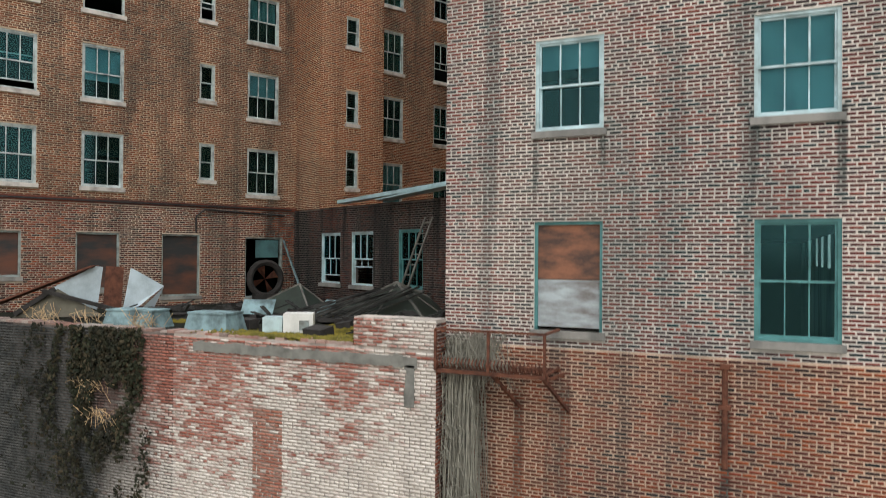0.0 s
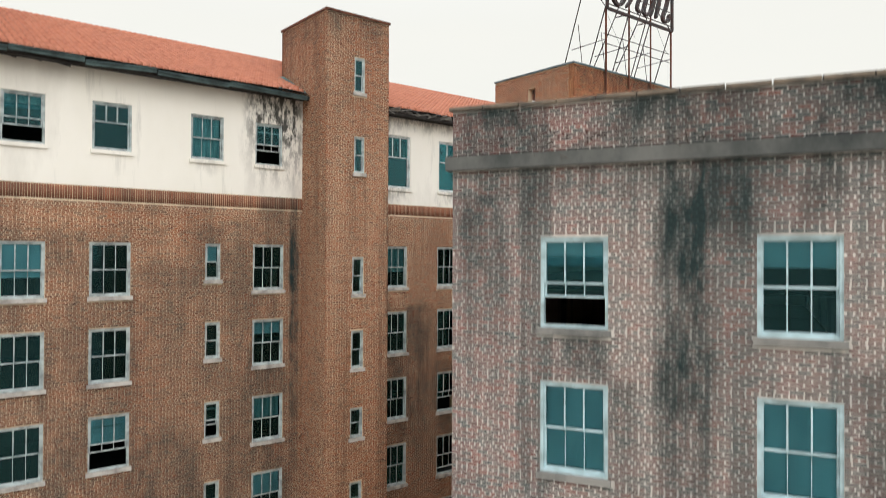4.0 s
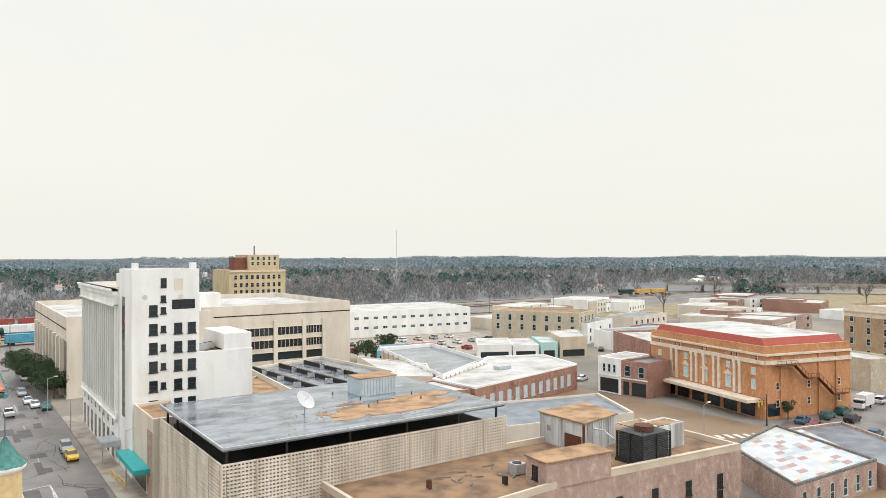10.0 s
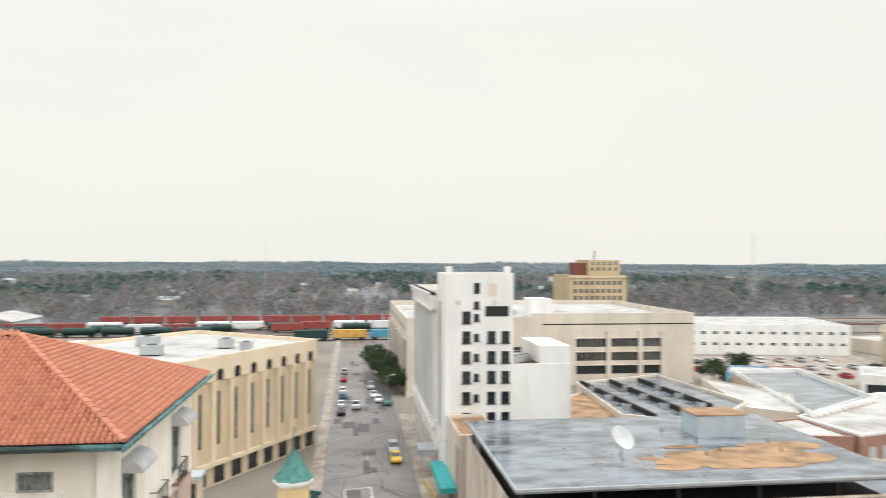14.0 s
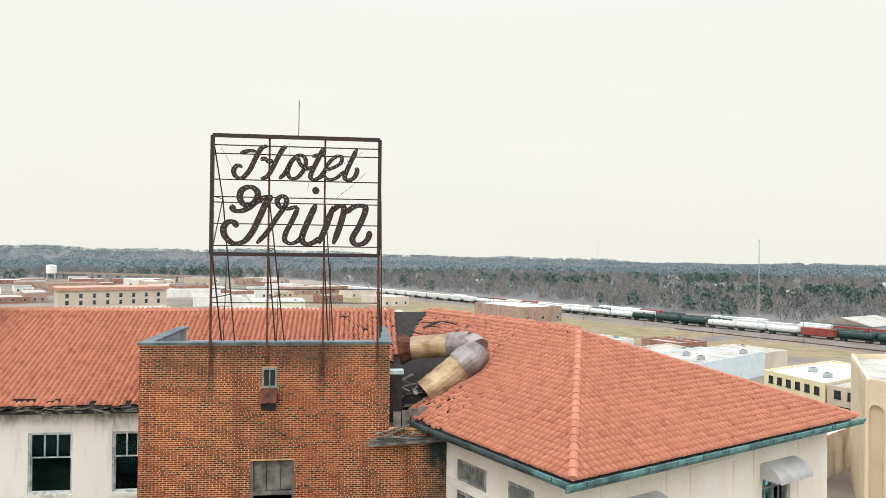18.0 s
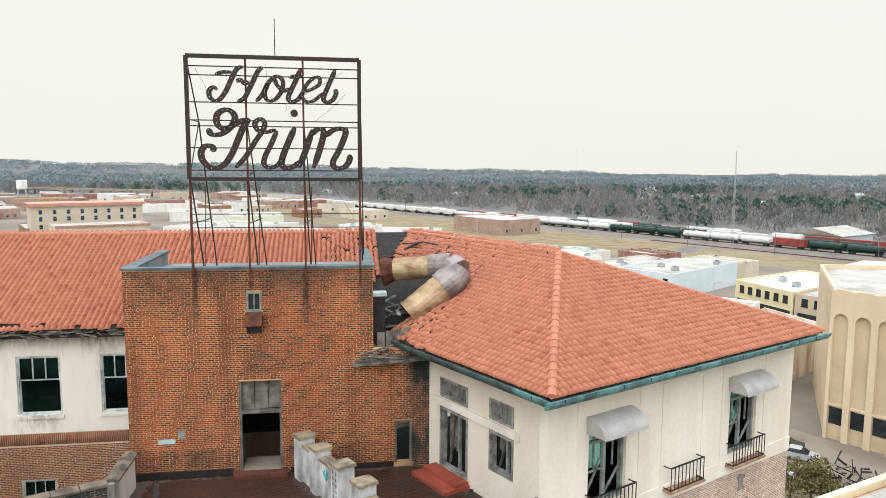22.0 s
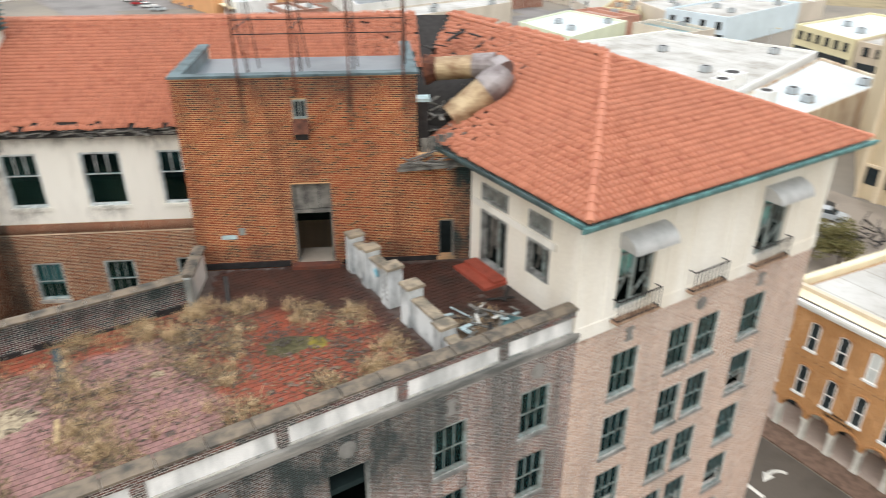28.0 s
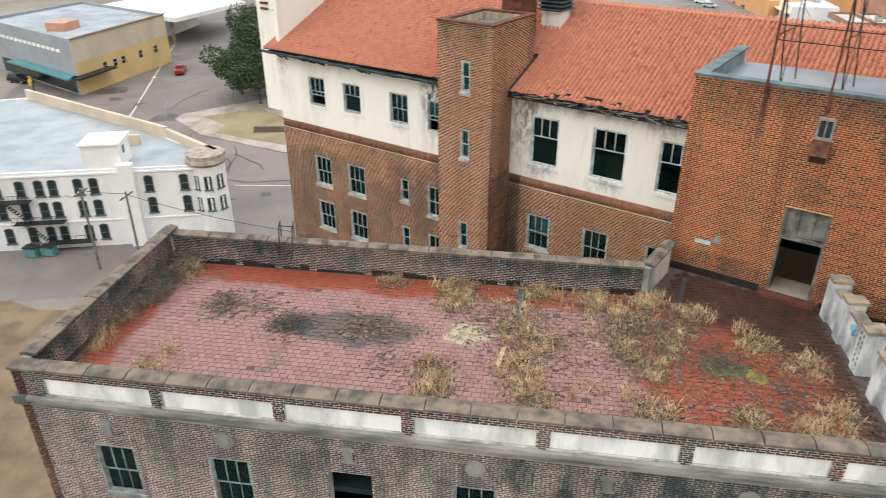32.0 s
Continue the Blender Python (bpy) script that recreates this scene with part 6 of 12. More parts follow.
for cx, cy, r, n in ((-4.9, 14.0, 0.6, 420), (-3.6, 13.9, 0.7, 420), (-2.5, 13.9, 0.5, 260), (-1.4, 13.7, 0.5, 120), (-2.7, 16.6, 0.5, 60), (-1.75, 19.2, 0.45, 190), (-2.0, 21.8, 0.7, 50), (0.9, 38.2, 1.1, 120), (-2.2, 31.0, 1.6, 160), (-3.4, 30.2, 1.2, 160), (-2.0, 27.0, 1.6, 160), (-1.8, 32.6, 0.5, 90), (-0.5, 34.2, 0.9, 80)):
    for _ in range(n):
        c = Vector((rng_g.gauss(cx, r * 0.6), rng_g.gauss(cy, r * 0.6), 26.76 + rng_g.random() * (0.5 if cy < 15 else 0.22)))
        if -5.25 < c.x < 2.55:
            twigs.bar(c, c + Vector((rng_g.uniform(-0.3, 0.3), rng_g.uniform(-0.3, 0.3), rng_g.uniform(-0.02, 0.22))), 0.014)
tagged(part("dead_twigs", twigs, TWIG), "tangled dead twigs and stalks on the terrace", "twigs", "", "stuff")


def mound(name, x, y, z, rx, ry, h, mat, label, seed):
    rng = random.Random(seed)
    b = MB()
    vs, fs = [(x, y, z + h)], []
    n, k = 16, 4
    for i in range(1, k + 1):
        for j in range(n):
            a = 2 * math.pi * j / n
            f = i / k
            w = f * (0.8 + 0.35 * noise.noise((math.cos(a) * 2 + seed, math.sin(a) * 2, f * 3)))
            vs.append((x + rx * w * math.cos(a), y + ry * w * math.sin(a), z + h * (1 - f * f) * rng.uniform(0.6, 1.1) + (0 if i < k else -0.01)))
    for j in range(n):
        fs.append((0, 1 + j, 1 + (j + 1) % n))
        for i in range(k - 1):
            a, c = 1 + i * n, 1 + (i + 1) * n
            fs.append((a + j, c + j, c + (j + 1) % n, a + (j + 1) % n))
    return tagged(part(name, b.add(vs, fs), mat), label, "litter")


mound("moss_cushion", -1.2, 33.5, 26.75, 0.5, 0.45, 0.07, plain("olive_moss", (0.2, 0.16, 0.03), 0.98, 0, 0.5, 4, 0.4, (0.08, 0.07, 0.03)), "yellow-green moss cushion on wet tiles", 1)
PALE_GRIT = plain("pale_grit", (0.34, 0.28, 0.19), 0.98, 0, 0.8, 7, 0.5, (0.12, 0.085, 0.06))
mound("grit_patch", -2.15, 28.9, 26.75, 0.28, 0.3, 0.02, PALE_GRIT, "small heap of pale grit on the tiles", 9)
mound("grit_patch", -2.1, 25.0, 26.752, 0.95, 1.15, 0.02, PALE_GRIT, "pale gritty dirt spread on the tiles", 2)
DIRT = plain("black_silt", (0.07, 0.072, 0.068), 0.9, 0, 0.4, 5, 0.4)
mound("silt_patch", -1.7, 19.6, 26.752, 0.5, 0.6, 0.07, DIRT, "dark silt with dead plants", 4)
mound("silt_patch", -1.5, 32.7, 26.752, 0.7, 1.1, 0.07, plain("mossy_soil", (0.1, 0.09, 0.045), 0.98, 0, 0.5, 5, 0.5), "mossy soil bank on the terrace", 5)
mound("silt_patch", 1.2, 38.3, 26.752, 1.2, 1.3, 0.18, plain("brown_litter", (0.14, 0.1, 0.065), 0.98, 0, 0.5, 6, 0.6), "brown leaf litter and rubble beside the pavilion", 6)
lf = MB()
for i in range(1300):
    cx, cy, r = rng_g.choice([(-2.6, 16.6, 0.8), (-2.7, 17.9, 0.5), (-3, 26, 1.6), (0.5, 30.5, 1.8), (0, 34, 1.5), (-1.7, 19.2, 0.7), (-1.8, 21.8, 1.1), (-1.6, 29, 1.8), (1.2, 38.3, 1.2), (-0.8, 32.5, 1.5), (-0.2, 22.8, 0.7)])
    c = Vector((rng_g.gauss(cx, r * 0.6), rng_g.gauss(cy, r * 0.6), 26.765))
    if -5.2 < c.x < 2.5:
        s, a = rng_g.choice([0.015, 0.02, 0.03, 0.04, 0.07]), rng_g.uniform(0, 3)
        lf.box((-s, -s * 0.6, 0), (s, s * 0.6, rng_g.uniform(0.005, 0.04)), Matrix.Translation(c) @ Matrix.Rotation(a, 4, "Z"))
tagged(part("rubble_scatter", lf, plain("mixed_rubble", (0.2, 0.14, 0.11), 0.95, 0, 0.6, 7, 0.3, (0.06, 0.052, 0.048))), "broken tile and mortar bits on the terrace", "rubble", "", "stuff")
LITTER = brick_mat("leaf_litter", [(0.06, 0.045, 0.03), (0.2, 0.14, 0.08), (0.11, 0.085, 0.05), (0.32, 0.24, 0.15), (0.07, 0.065, 0.05), (0.16, 0.07, 0.05)], (0.05, 0.045, 0.035), 1.2, 0.4, (0.16, 0.12, 0.08))
li = MB()
spots = [(cx, cy, max(rx, 0.5), max(ry, 0.5)) for cx, cy, rx, ry, n in zones if cy > 21] + [(-2.2, 28.5, 1.6, 2.2), (-3.2, 30.6, 1.2, 1.0), (-1.2, 31.5, 1.8, 1.4), (-0.6, 34.0, 1.6, 1.2), (-2.6, 16.7, 0.6, 0.6), (-1.75, 19.2, 0.4, 0.5), (-4.2, 13.8, 0.9, 0.35), (-2.2, 13.7, 0.8, 0.25), (-1.8, 21.8, 0.6, 1.0), (-3.6, 25.6, 1.0, 1.0), (1.2, 38.3, 1.0, 1.2)]
for _ in range(15000):
    cx, cy, rx, ry = rng_g.choice(spots)
    px, py = rng_g.gauss(cx, rx * 0.7), rng_g.gauss(cy, ry * 0.7)
    if not -5.2 < px < 2.5 or not 13.5 < py < 39.3 or 36.2 < py < 37:
        continue
    s, a = rng_g.choice([0.015, 0.025, 0.035, 0.045, 0.06, 0.08]), rng_g.uniform(0, 6.28)
    m = Matrix.Translation((px, py, 26.768)) @ Matrix.Rotation(a, 4, "Z")
    up = rng_g.uniform(0.004, 0.03)
    li.add([m @ Vector(p) for p in ((-s, -s * 0.3, 0), (0, -s * 0.6, up), (s, 0, 0.002), (0.2 * s, s * 0.6, up), (-0.7 * s, s * 0.4, 0.004))], [(0, 1, 2, 3, 4)])
tagged(part("leaf_litter", li, LITTER), "brown leaf litter and dirt crumbs strewn over terrace tiles", "litter", "", "stuff")
plank = part("plank", MB().box((-0.5, -0.07, 0), (0.5, 0.07, 0.04), Matrix.Translation((-0.95, 26.1, 26.8)) @ Matrix.Rotation(radians(-6), 4, "Z")), plain("pale_timber", (0.45, 0.33, 0.18), 0.9, 0, 0.3, 5, 0.2))
tagged(plank, "short pale timber plank lying among weeds", "plank")
wfr = group_of("broken_window_frame", (1.2, 38.9, 26.95), "broken grey window sash lying on rubble", "window")
wm = Matrix.Translation((1.2, 38.9, 26.98)) @ Matrix.Rotation(radians(35), 4, "Z") @ Matrix.Rotation(radians(8), 4, "X")
for a, b in (((-0.9, -0.4), (0.9, -0.4)), ((-0.9, 0.4), (0.9, 0.4)), ((-0.9, -0.4), (-0.9, 0.4)), ((0.9, -0.4), (0.9, 0.4)), ((0, -0.4), (0, 0.4))):
    part("rail", MB(wm).bar((*a, 0), (*b, 0), 0.09, 0.05), WOOD_GREY, wfr)
part("green_panel", MB(wm).box((0.1, -0.3, 0.03), (0.75, 0.35, 0.05)), COPPER, wfr)

# ---- roof fittings ----
chim = group_of("roof_vent", dn(15.6, -29.3, 33.0), "square stuccoed chimney with a louvred green cowl on tile roof", "chimney")
cm = frame_m(dn(15.6, -29.3, 0), DV[:2], NV[:2])
part("shaft", MB(cm).box((-0.5, -0.5, 32.6), (0.5, 0.5, 34.0)), STUCCO, chim)
part("cowl_core", MB(cm).box((-0.55, -0.55, 34.0), (0.55, 0.55, 35.3)), WOOD_DARK, chim)
for i in range(7):
    part("louvre", MB(cm).box((-0.66, -0.66, 34.05 + i * 0.18), (0.66, 0.66, 34.1 + i * 0.18)), COPPER, chim)
part("cap", MB(cm).box((-0.75, -0.75, 35.3), (0.75, 0.75, 35.42)), COPPER, chim)
hood = group_of("roof_hood", dn(14.7, -26.9, 34.2), "curved rusty metal hood behind the stair tower", "vent")
hm = frame_m(dn(14.7, -27.4, 0), DV[:2], NV[:2])
part("body", MB(hm).box((-0.7, -0.5, 32.6), (0.6, 0.5, 34.7)), RUST, hood)
part("curl", MB(hm).add([(-0.75, -0.55, 34.7), (0.65, -0.55, 34.7), (0.65, 0.55, 34.7), (-0.75, 0.55, 34.7), (0.2, -0.5, 35.25), (0.75, -0.5, 35.45), (0.75, 0.5, 35.45), (0.2, 0.5, 35.25)], BOXF), plain("rust_streaked_hood", (0.42, 0.3, 0.22), 0.6, 0.2, 0.5, 1.8, 0.2, (0.16, 0.06, 0.035)), hood)
# corner turret with louvres at the far end of the oblique wing
tur = part("turret", wall_grid(frame_m(dn(0.65, 0, 0), NV[:2], (-DV)[:2]), -28.6, -24.9, GROUND, 36, [], 0.3), STUCCO, hotel)
tb = MB(F_MAIN)
tb.box((-1.6, -3.9, 27.2), (0.62, -0.9, 37.5))
part("turret", tb, STUCCO, hotel, "stuccoed corner turret, rust stained")
for u in (-1.2, -0.2):
    sl = MB(F_MAIN)
    for i in range(10):
        sl.box((u, -0.93, 33.0 + i * 0.3), (u + 0.6, -0.82, 33.12 + i * 0.3))
    part("louvre", sl, RUST, hotel)
for a in (-1.5, -2.6, -3.6):
    sl = MB(F_MAIN)
    for i in range(10):
        sl.box((0.6, a - 0.6, 33.0 + i * 0.3), (0.7, a, 33.12 + i * 0.3))
    part("louvre", sl, RUST, hotel)
part("wall_end_oblique", MB(F_MAIN).box((0.35, -13, GROUND), (0.65, -0.3, 31.1)), MORTAR_TAN, hotel)
part("wall_back_oblique", MB(F_MAIN).box((0.65, -13, GROUND), (36, -12.7, 31.1)), MORTAR_TAN, hotel)
# torn gutter boards under the broken eave
tg = MB(F_MAIN)
for i in range(110):
    u = 16.1 + rng_g.random() * 8.6
    tg.bar((u, 0.15 + rng_g.random() * 0.4, 31.0 + rng_g.random() * 0.2), (u + rng_g.uniform(0.2, 0.9), 0.15 + rng_g.random() * 0.5, 30.95 + rng_g.random() * 0.3), 0.1, 0.04)
part("torn_gutter", tg, WOOD_GREY, hotel, "rotten blackened gutter boards", kind="stuff")
part("dormer", MB(F_MAIN).add([(12.0, 0.3, 31.3), (13.13, 0.3, 31.3), (13.13, -1.6, 32.3), (12.0, -1.6, 32.1)], [(0, 1, 2, 3)]), COPPER, hotel)

# boards and scrap by the pavilion
rng_s = random.Random(45)
SCRAP = [WOOD_GREY, plain("pale_blue_board", (0.42, 0.52, 0.54), 0.85, 0, 0.4, 3, 0.2), plain("white_board", (0.66, 0.65, 0.6), 0.85, 0, 0.4, 3, 0.2), WOOD_DARK, WOOD_GREY]
for i in range(34):
    sx, sy, sl, sw_ = rng_s.uniform(-0.2, 2.3), rng_s.uniform(37.2, 40.3), rng_s.uniform(0.3, 1.3), rng_s.uniform(0.05, 0.18)
    m_s = Matrix.Translation((sx, sy, 26.8 + rng_s.uniform(0, 0.22))) @ Matrix.Rotation(rng_s.uniform(0, 3.1), 4, "Z") @ Matrix.Rotation(rng_s.uniform(-0.25, 0.25), 4, "Y")
    tagged(part("loose_board", MB(m_s).box((-sl / 2, -sw_ / 2, -0.015), (sl / 2, sw_ / 2, 0.015)), SCRAP[i % 5]), "weathered loose board lying on rubble", "board", "boards by the pavilion")
tagged(part("loose_board", MB(Matrix.Translation((-4.1, 26.5, 26.79))).box((-0.95, -0.12, -0.02), (0.95, 0.12, 0.025)), DARK_COPPER), "dark green board lying across the tiles", "board", "boards by the pavilion")
tagged(part("leaning_timber", MB().bar((-4.7, 31.8, 26.77), (-5.9, 32.1, 27.25), 0.16, 0.1), WOOD_DARK), "dark timber leaning at the parapet corner", "timber")
hk = group_of("parapet_ladder_hook", (-5.6, 17.8, 27.9), "bent rusty ladder handles over the parapet", "ladder")
for y in (17.55, 18.05):
    part("handle", MB().tube([(-5.75, y, 27.4), (-5.75, y, 28.45), (-5.55, y + 0.1, 28.6), (-5.3, y + 0.12, 28.45), (-5.22, y + 0.1, 27.6), (-5.25, y, 27.2)], 0.022, 6), BLACK_IRON, hk)
part("rung", MB().tube([(-5.75, 17.55, 28.3), (-5.75, 18.05, 28.3)], 0.018, 6), BLACK_IRON, hk)

# ---- courtyard beside the hotel ----
court = MB()
court.poly([(-21.6, 12.4), (-5.8, 12.4), (-5.8, 30), tuple(dn(24.9, -24.8, 0)[:2])], GROUND, 8.28)
tagged(part("courtyard_roof", court, plain("mossy_tar_roof", (0.022, 0.024, 0.018), 0.95, 0, 0.5, 0.9, 0.4, (0.008, 0.009, 0.009), (1, 1, 1), 0.05)), "sooty flat roof of the courtyard building", "roof", "", "structure")
low_open = [(-22.74, -21.4, 9.06, 10.85), (-20.69, -19.35, 9.05, 10.86), (-17.95, -16.7, 9.05, 10.88)]
brick_wall("annex_wall", F_LOW, -24.8, -13.0, 8.2, 11.75, low_open, BRICK_SOOT, MORTAR_SOOT, "fire-blackened brick", zb=8.3, seed=71)
for i, (a, b, c, e) in enumerate(low_open):
    sash_window(F_LOW, a, c, b - a, e - c, ("half", "raised", "plain")[i], PAINT_WHITE if i < 2 else PAINT_GREEN, STONE, 0.4)
part("annex_roof", MB().add([dn(13.0, -24.8, 11.75), dn(13.0, -13, 11.75), dn(24, -13, 11.9), dn(24, -24.8, 11.9)], [(0, 1, 2, 3)]), plain("rusty_leaf_litter", (0.2, 0.085, 0.035), 0.95, 0, 0.6, 1.4, 0.4, (0.05, 0.025, 0.015)), hotel, "flat roof strewn with rust-brown leaves")
an = MB()
an.bar(dn(12.95, -21.2, 11.9), dn(12.95, -14.5, 12.15), 0.35, 0.12)
an.bar(dn(12.8, -18.5, 11.82), dn(12.7, -14.5, 12.05), 0.5, 0.04)
part("bent_flashing", an, plain("pale_blue_metal", (0.4, 0.55, 0.58), 0.5, 0.3, 0.4, 2, 0.1), hotel, "bent pale blue roof edge")
gap = MB()
gap.box((0.0, 0.02, 11.75), (12.9, 0.07, 11.8), F_MAIN)
gap.tube([F_MAIN @ Vector((9.2, 0.05, 10.85)), F_MAIN @ Vector((9.2, 0.05, 11.4)), F_MAIN @ Vector((9.5, 0.06, 11.65)), F_MAIN @ Vector((12.6, 0.06, 11.55))], 0.03, 6)
part("cable", gap, BLACK_IRON, hotel)
for u0, u1, a, b in low_holes:
    fr = wall_frame_part(F_MAIN, u0, u1, a, b, 0.06, -0.2, -0.06, PAINT_GREY, "window")
    if u0 < 11:
        part("board", MB(F_MAIN).box((u0 + 0.06, -0.17, a + 0.06), (u1 - 0.06, -0.14, b - 0.06)), plain("stained_dark_board", (0.026, 0.028, 0.028), 0.6, 0, 0.6, 1.3, 0.2, (0.15, 0.055, 0.03), (0.6, 0.6, 1.6)) if "stained_dark_board" not in bpy.data.materials else bpy.data.materials["stained_dark_board"], fr)
    part("sill", MB(F_MAIN).box((u0 - 0.05, -0.1, a - 0.12), (u1 + 0.05, 0.06, a)), STONE, fr)
part("green_sash", MB(F_MAIN).box((11.5, -0.1, 9.95), (12.4, -0.05, 10.6)), COPPER, hotel)
fan = group_of("exhaust_fan", F_MAIN @ Vector((11.75, 0.3, 8.28)), "burnt round exhaust fan housing against the wall", "fan")
fr_ = [F_MAIN @ Vector((11.75 + 0.62 * math.cos(a), 0.25, 9.15 + 0.62 * math.sin(a))) for a in [i * math.pi / 10 for i in range(20)]]
part("ring", MB().tube(fr_, 0.12, 6, closed=True), WOOD_DARK, fan)
for i in range(4):
    a = i * math.pi / 2 + 0.4
    part("blade", MB(F_MAIN).add([(11.75, 0.2, 9.15), (11.75 + 0.5 * math.cos(a - 0.3), 0.3, 9.15 + 0.5 * math.sin(a - 0.3)), (11.75 + 0.5 * math.cos(a + 0.3), 0.15, 9.15 + 0.5 * math.sin(a + 0.3))], [(0, 1, 2), (2, 1, 0)]), RUST, fan)
part("stand", MB(F_MAIN).box((11.3, 0.1, 8.28), (12.2, 0.45, 8.6)), WOOD_DARK, fan)

# old boundary wall, whitewashed
bw = group_of("boundary_wall", (-12, 12.3, GROUND), "old whitewashed brick boundary wall, flaking to red brick", "wall")
F_BW = frame_m((0, 12.1, 0), (1, 0), (0, -1))
body = part("mortar_bed", MB().box((-12.0, 12.11, GROUND), (-5.51, 12.55, 8.3)).box((-7.3, 12.11, 8.3), (-5.51, 12.55, 8.88)), mortar_mat("lime_mortar", (0.56, 0.5, 0.45), (0.12, 0.12, 0.11), 0.6, 0.35), bw)

part("mortar_bed", MB().box((-30, 12.11, GROUND), (-12.0, 12.55, 8.3)), MORTAR_SOOT, bw)


def whitewash():
    k = Mat("flaking_whitewash", 0.95, 0, 0.15)
    isl = k.geo.outputs["Random Per Island"]
    red = k.ramp(isl, [(0, (0.25, 0.09, 0.066)), (0.5, (0.38, 0.15, 0.11)), (1, (0.3, 0.13, 0.1))])
    lime = k.ramp(k.noise(1.5, 4), [(0.3, (0.54, 0.49, 0.44)), (0.7, (0.74, 0.69, 0.63))])
    cover = k.math("ADD", k.math("MULTIPLY", isl, 0.14), k.math("ADD", k.math("MULTIPLY", k.noise(0.45, 4), 0.55), k.math("MULTIPLY", k.noise(1.5, 7, (1, 1, 5.5), 0.78), 0.62)))
    place = k.t.nodes.new("ShaderNodeSeparateXYZ")
    k.t.links.new(k.geo.outputs["Position"], place.inputs[0])
    cover = k.math("ADD", cover, k.math("SUBTRACT", k.math("MULTIPLY", k.math("ADD", place.outputs["X"], 8.8), 0.022), k.math("MULTIPLY", k.math("SUBTRACT", place.outputs["Z"], 6.4), 0.05)))
    base = k.mix(k.ramp(cover, [(0.56, (0, 0, 0)), (0.66, (1, 1, 1))]), red, lime)
    base = k.mix(k.ramp(k.noise(2.5, 6, (1, 1, 2), 0.7), [(0.5, (0, 0, 0)), (0.72, (0.6, 0.6, 0.6))]), base, (0.3, 0.27, 0.24))
    sep = k.t.nodes.new("ShaderNodeSeparateXYZ")
    k.t.links.new(k.geo.outputs["Position"], sep.inputs[0])
    grime = k.math("ADD", sep.outputs["X"], k.math("MULTIPLY", k.noise(0.5, 5), 3.5))
    mr = k.n("ShaderNodeMapRange")
    mr.inputs["From Min"].default_value, mr.inputs["From Max"].default_value = -10.2, -12.6
    k.t.links.new(grime, mr.inputs["Value"])
    base = k.mix(mr.outputs["Result"], base, k.ramp(k.noise(3, 4), [(0.3, (0.035, 0.04, 0.04)), (0.7, (0.1, 0.1, 0.095))]))
    k.color(base).bump(k.noise(40, 3), 0.4, 0.008)
    return k.m


rows = brick_rows(-30, -5.51, 3.6, 8.28, []) + brick_rows(-7.3, -5.51, 8.3, 8.88, [])
part("bricks", bricks_mesh("bricks", F_BW, rows, proud=0.012, seed=81), whitewash(), body, kind="stuff")
rows = brick_rows(12.1, 12.55, 3.6, 8.88, [], length=0.225)
part("bricks", bricks_mesh("bricks", frame_m((-5.505, 0, 0), (0, 1), (1, 0)), rows, seed=82), BRICK_RAW, body, kind="stuff")
rng_c = random.Random(31)
cl = MB()
x = -30.0
while x < -7.4:
    w = rng_c.uniform(0.18, 0.24)
    if rng_c.random() < 0.85:
        cl.box((x, 12.08 + rng_c.uniform(0, 0.04), 8.3), (x + w - 0.012, 12.5, 8.3 + rng_c.uniform(0.04, 0.075)))
    x += w
part("loose_top_bricks", cl, BRICK_WHITE, body, kind="stuff")

# smeared cement along the wall top, and a bricked-up opening lower down
CEMENT = plain("grey_cement_smear", (0.2, 0.2, 0.18), 0.95, 0, 0.5, 3, 0.4, (0.1, 0.1, 0.09))
sm = MB()
edge = lambda x, s: 0.05 * noise.noise((x * 2.1, s, 0)) + 0.03 * noise.noise((x * 7, s, 3))
x = -11.4
while x < -5.98:
    a, b = x, x + 0.1
    sm.box((a, 12.072, 7.95 + edge(a, 1)), (b, 12.1, 8.16 + edge(a, 5)))
    x += 0.1
z = 7.2
while z < 7.95:
    sm.box((-6.14 + edge(z, 9), 12.072, z), (-5.95, 12.1, z + 0.1))
    z += 0.1
part("cement_smear", sm, CEMENT, body, "grey cement smear")
rows = brick_rows(-9.75, -9.0, 3.6, 6.85, [])
part("bricked_up_opening", bricks_mesh("bricked_up_opening", F_BW, rows, proud=0.016, seed=83), brick_mat("brick_infill", [(0.38, 0.17, 0.12), (0.46, 0.22, 0.16), (0.33, 0.13, 0.09), (0.5, 0.36, 0.3)], (0.3, 0.2, 0.16), 0.8, 0.3, (0.5, 0.4, 0.34)), body, "bare red brick infill", kind="stuff")
mo = MB()
for _ in range(2600):
    u, v = rng_c.choice([(-8.6, 0.9), (-7.9, 0.7), (-9.8, 0.6)])
    c = Vector((min(-7.35, rng_c.gauss(u, v)), rng_c.uniform(12.15, 12.9), 8.3 + rng_c.random() * 0.07))
    s = rng_c.uniform(0.02, 0.05)
    mo.add([c + Vector((-s, 0, 0)), c + Vector((0, -s, 0)), c + Vector((s, 0, 0)), c + Vector((0, s, 0)), c + Vector((0, 0, s * 1.2))], [(0, 1, 4), (1, 2, 4), (2, 3, 4), (3, 0, 4)])
tagged(part("moss_mat", mo, plain("yellow_moss", (0.17, 0.14, 0.025), 0.98, 0, 0.6, 3, 0, (0.05, 0.055, 0.015))), "yellow-green moss on the top of the old wall", "moss", "", "stuff")

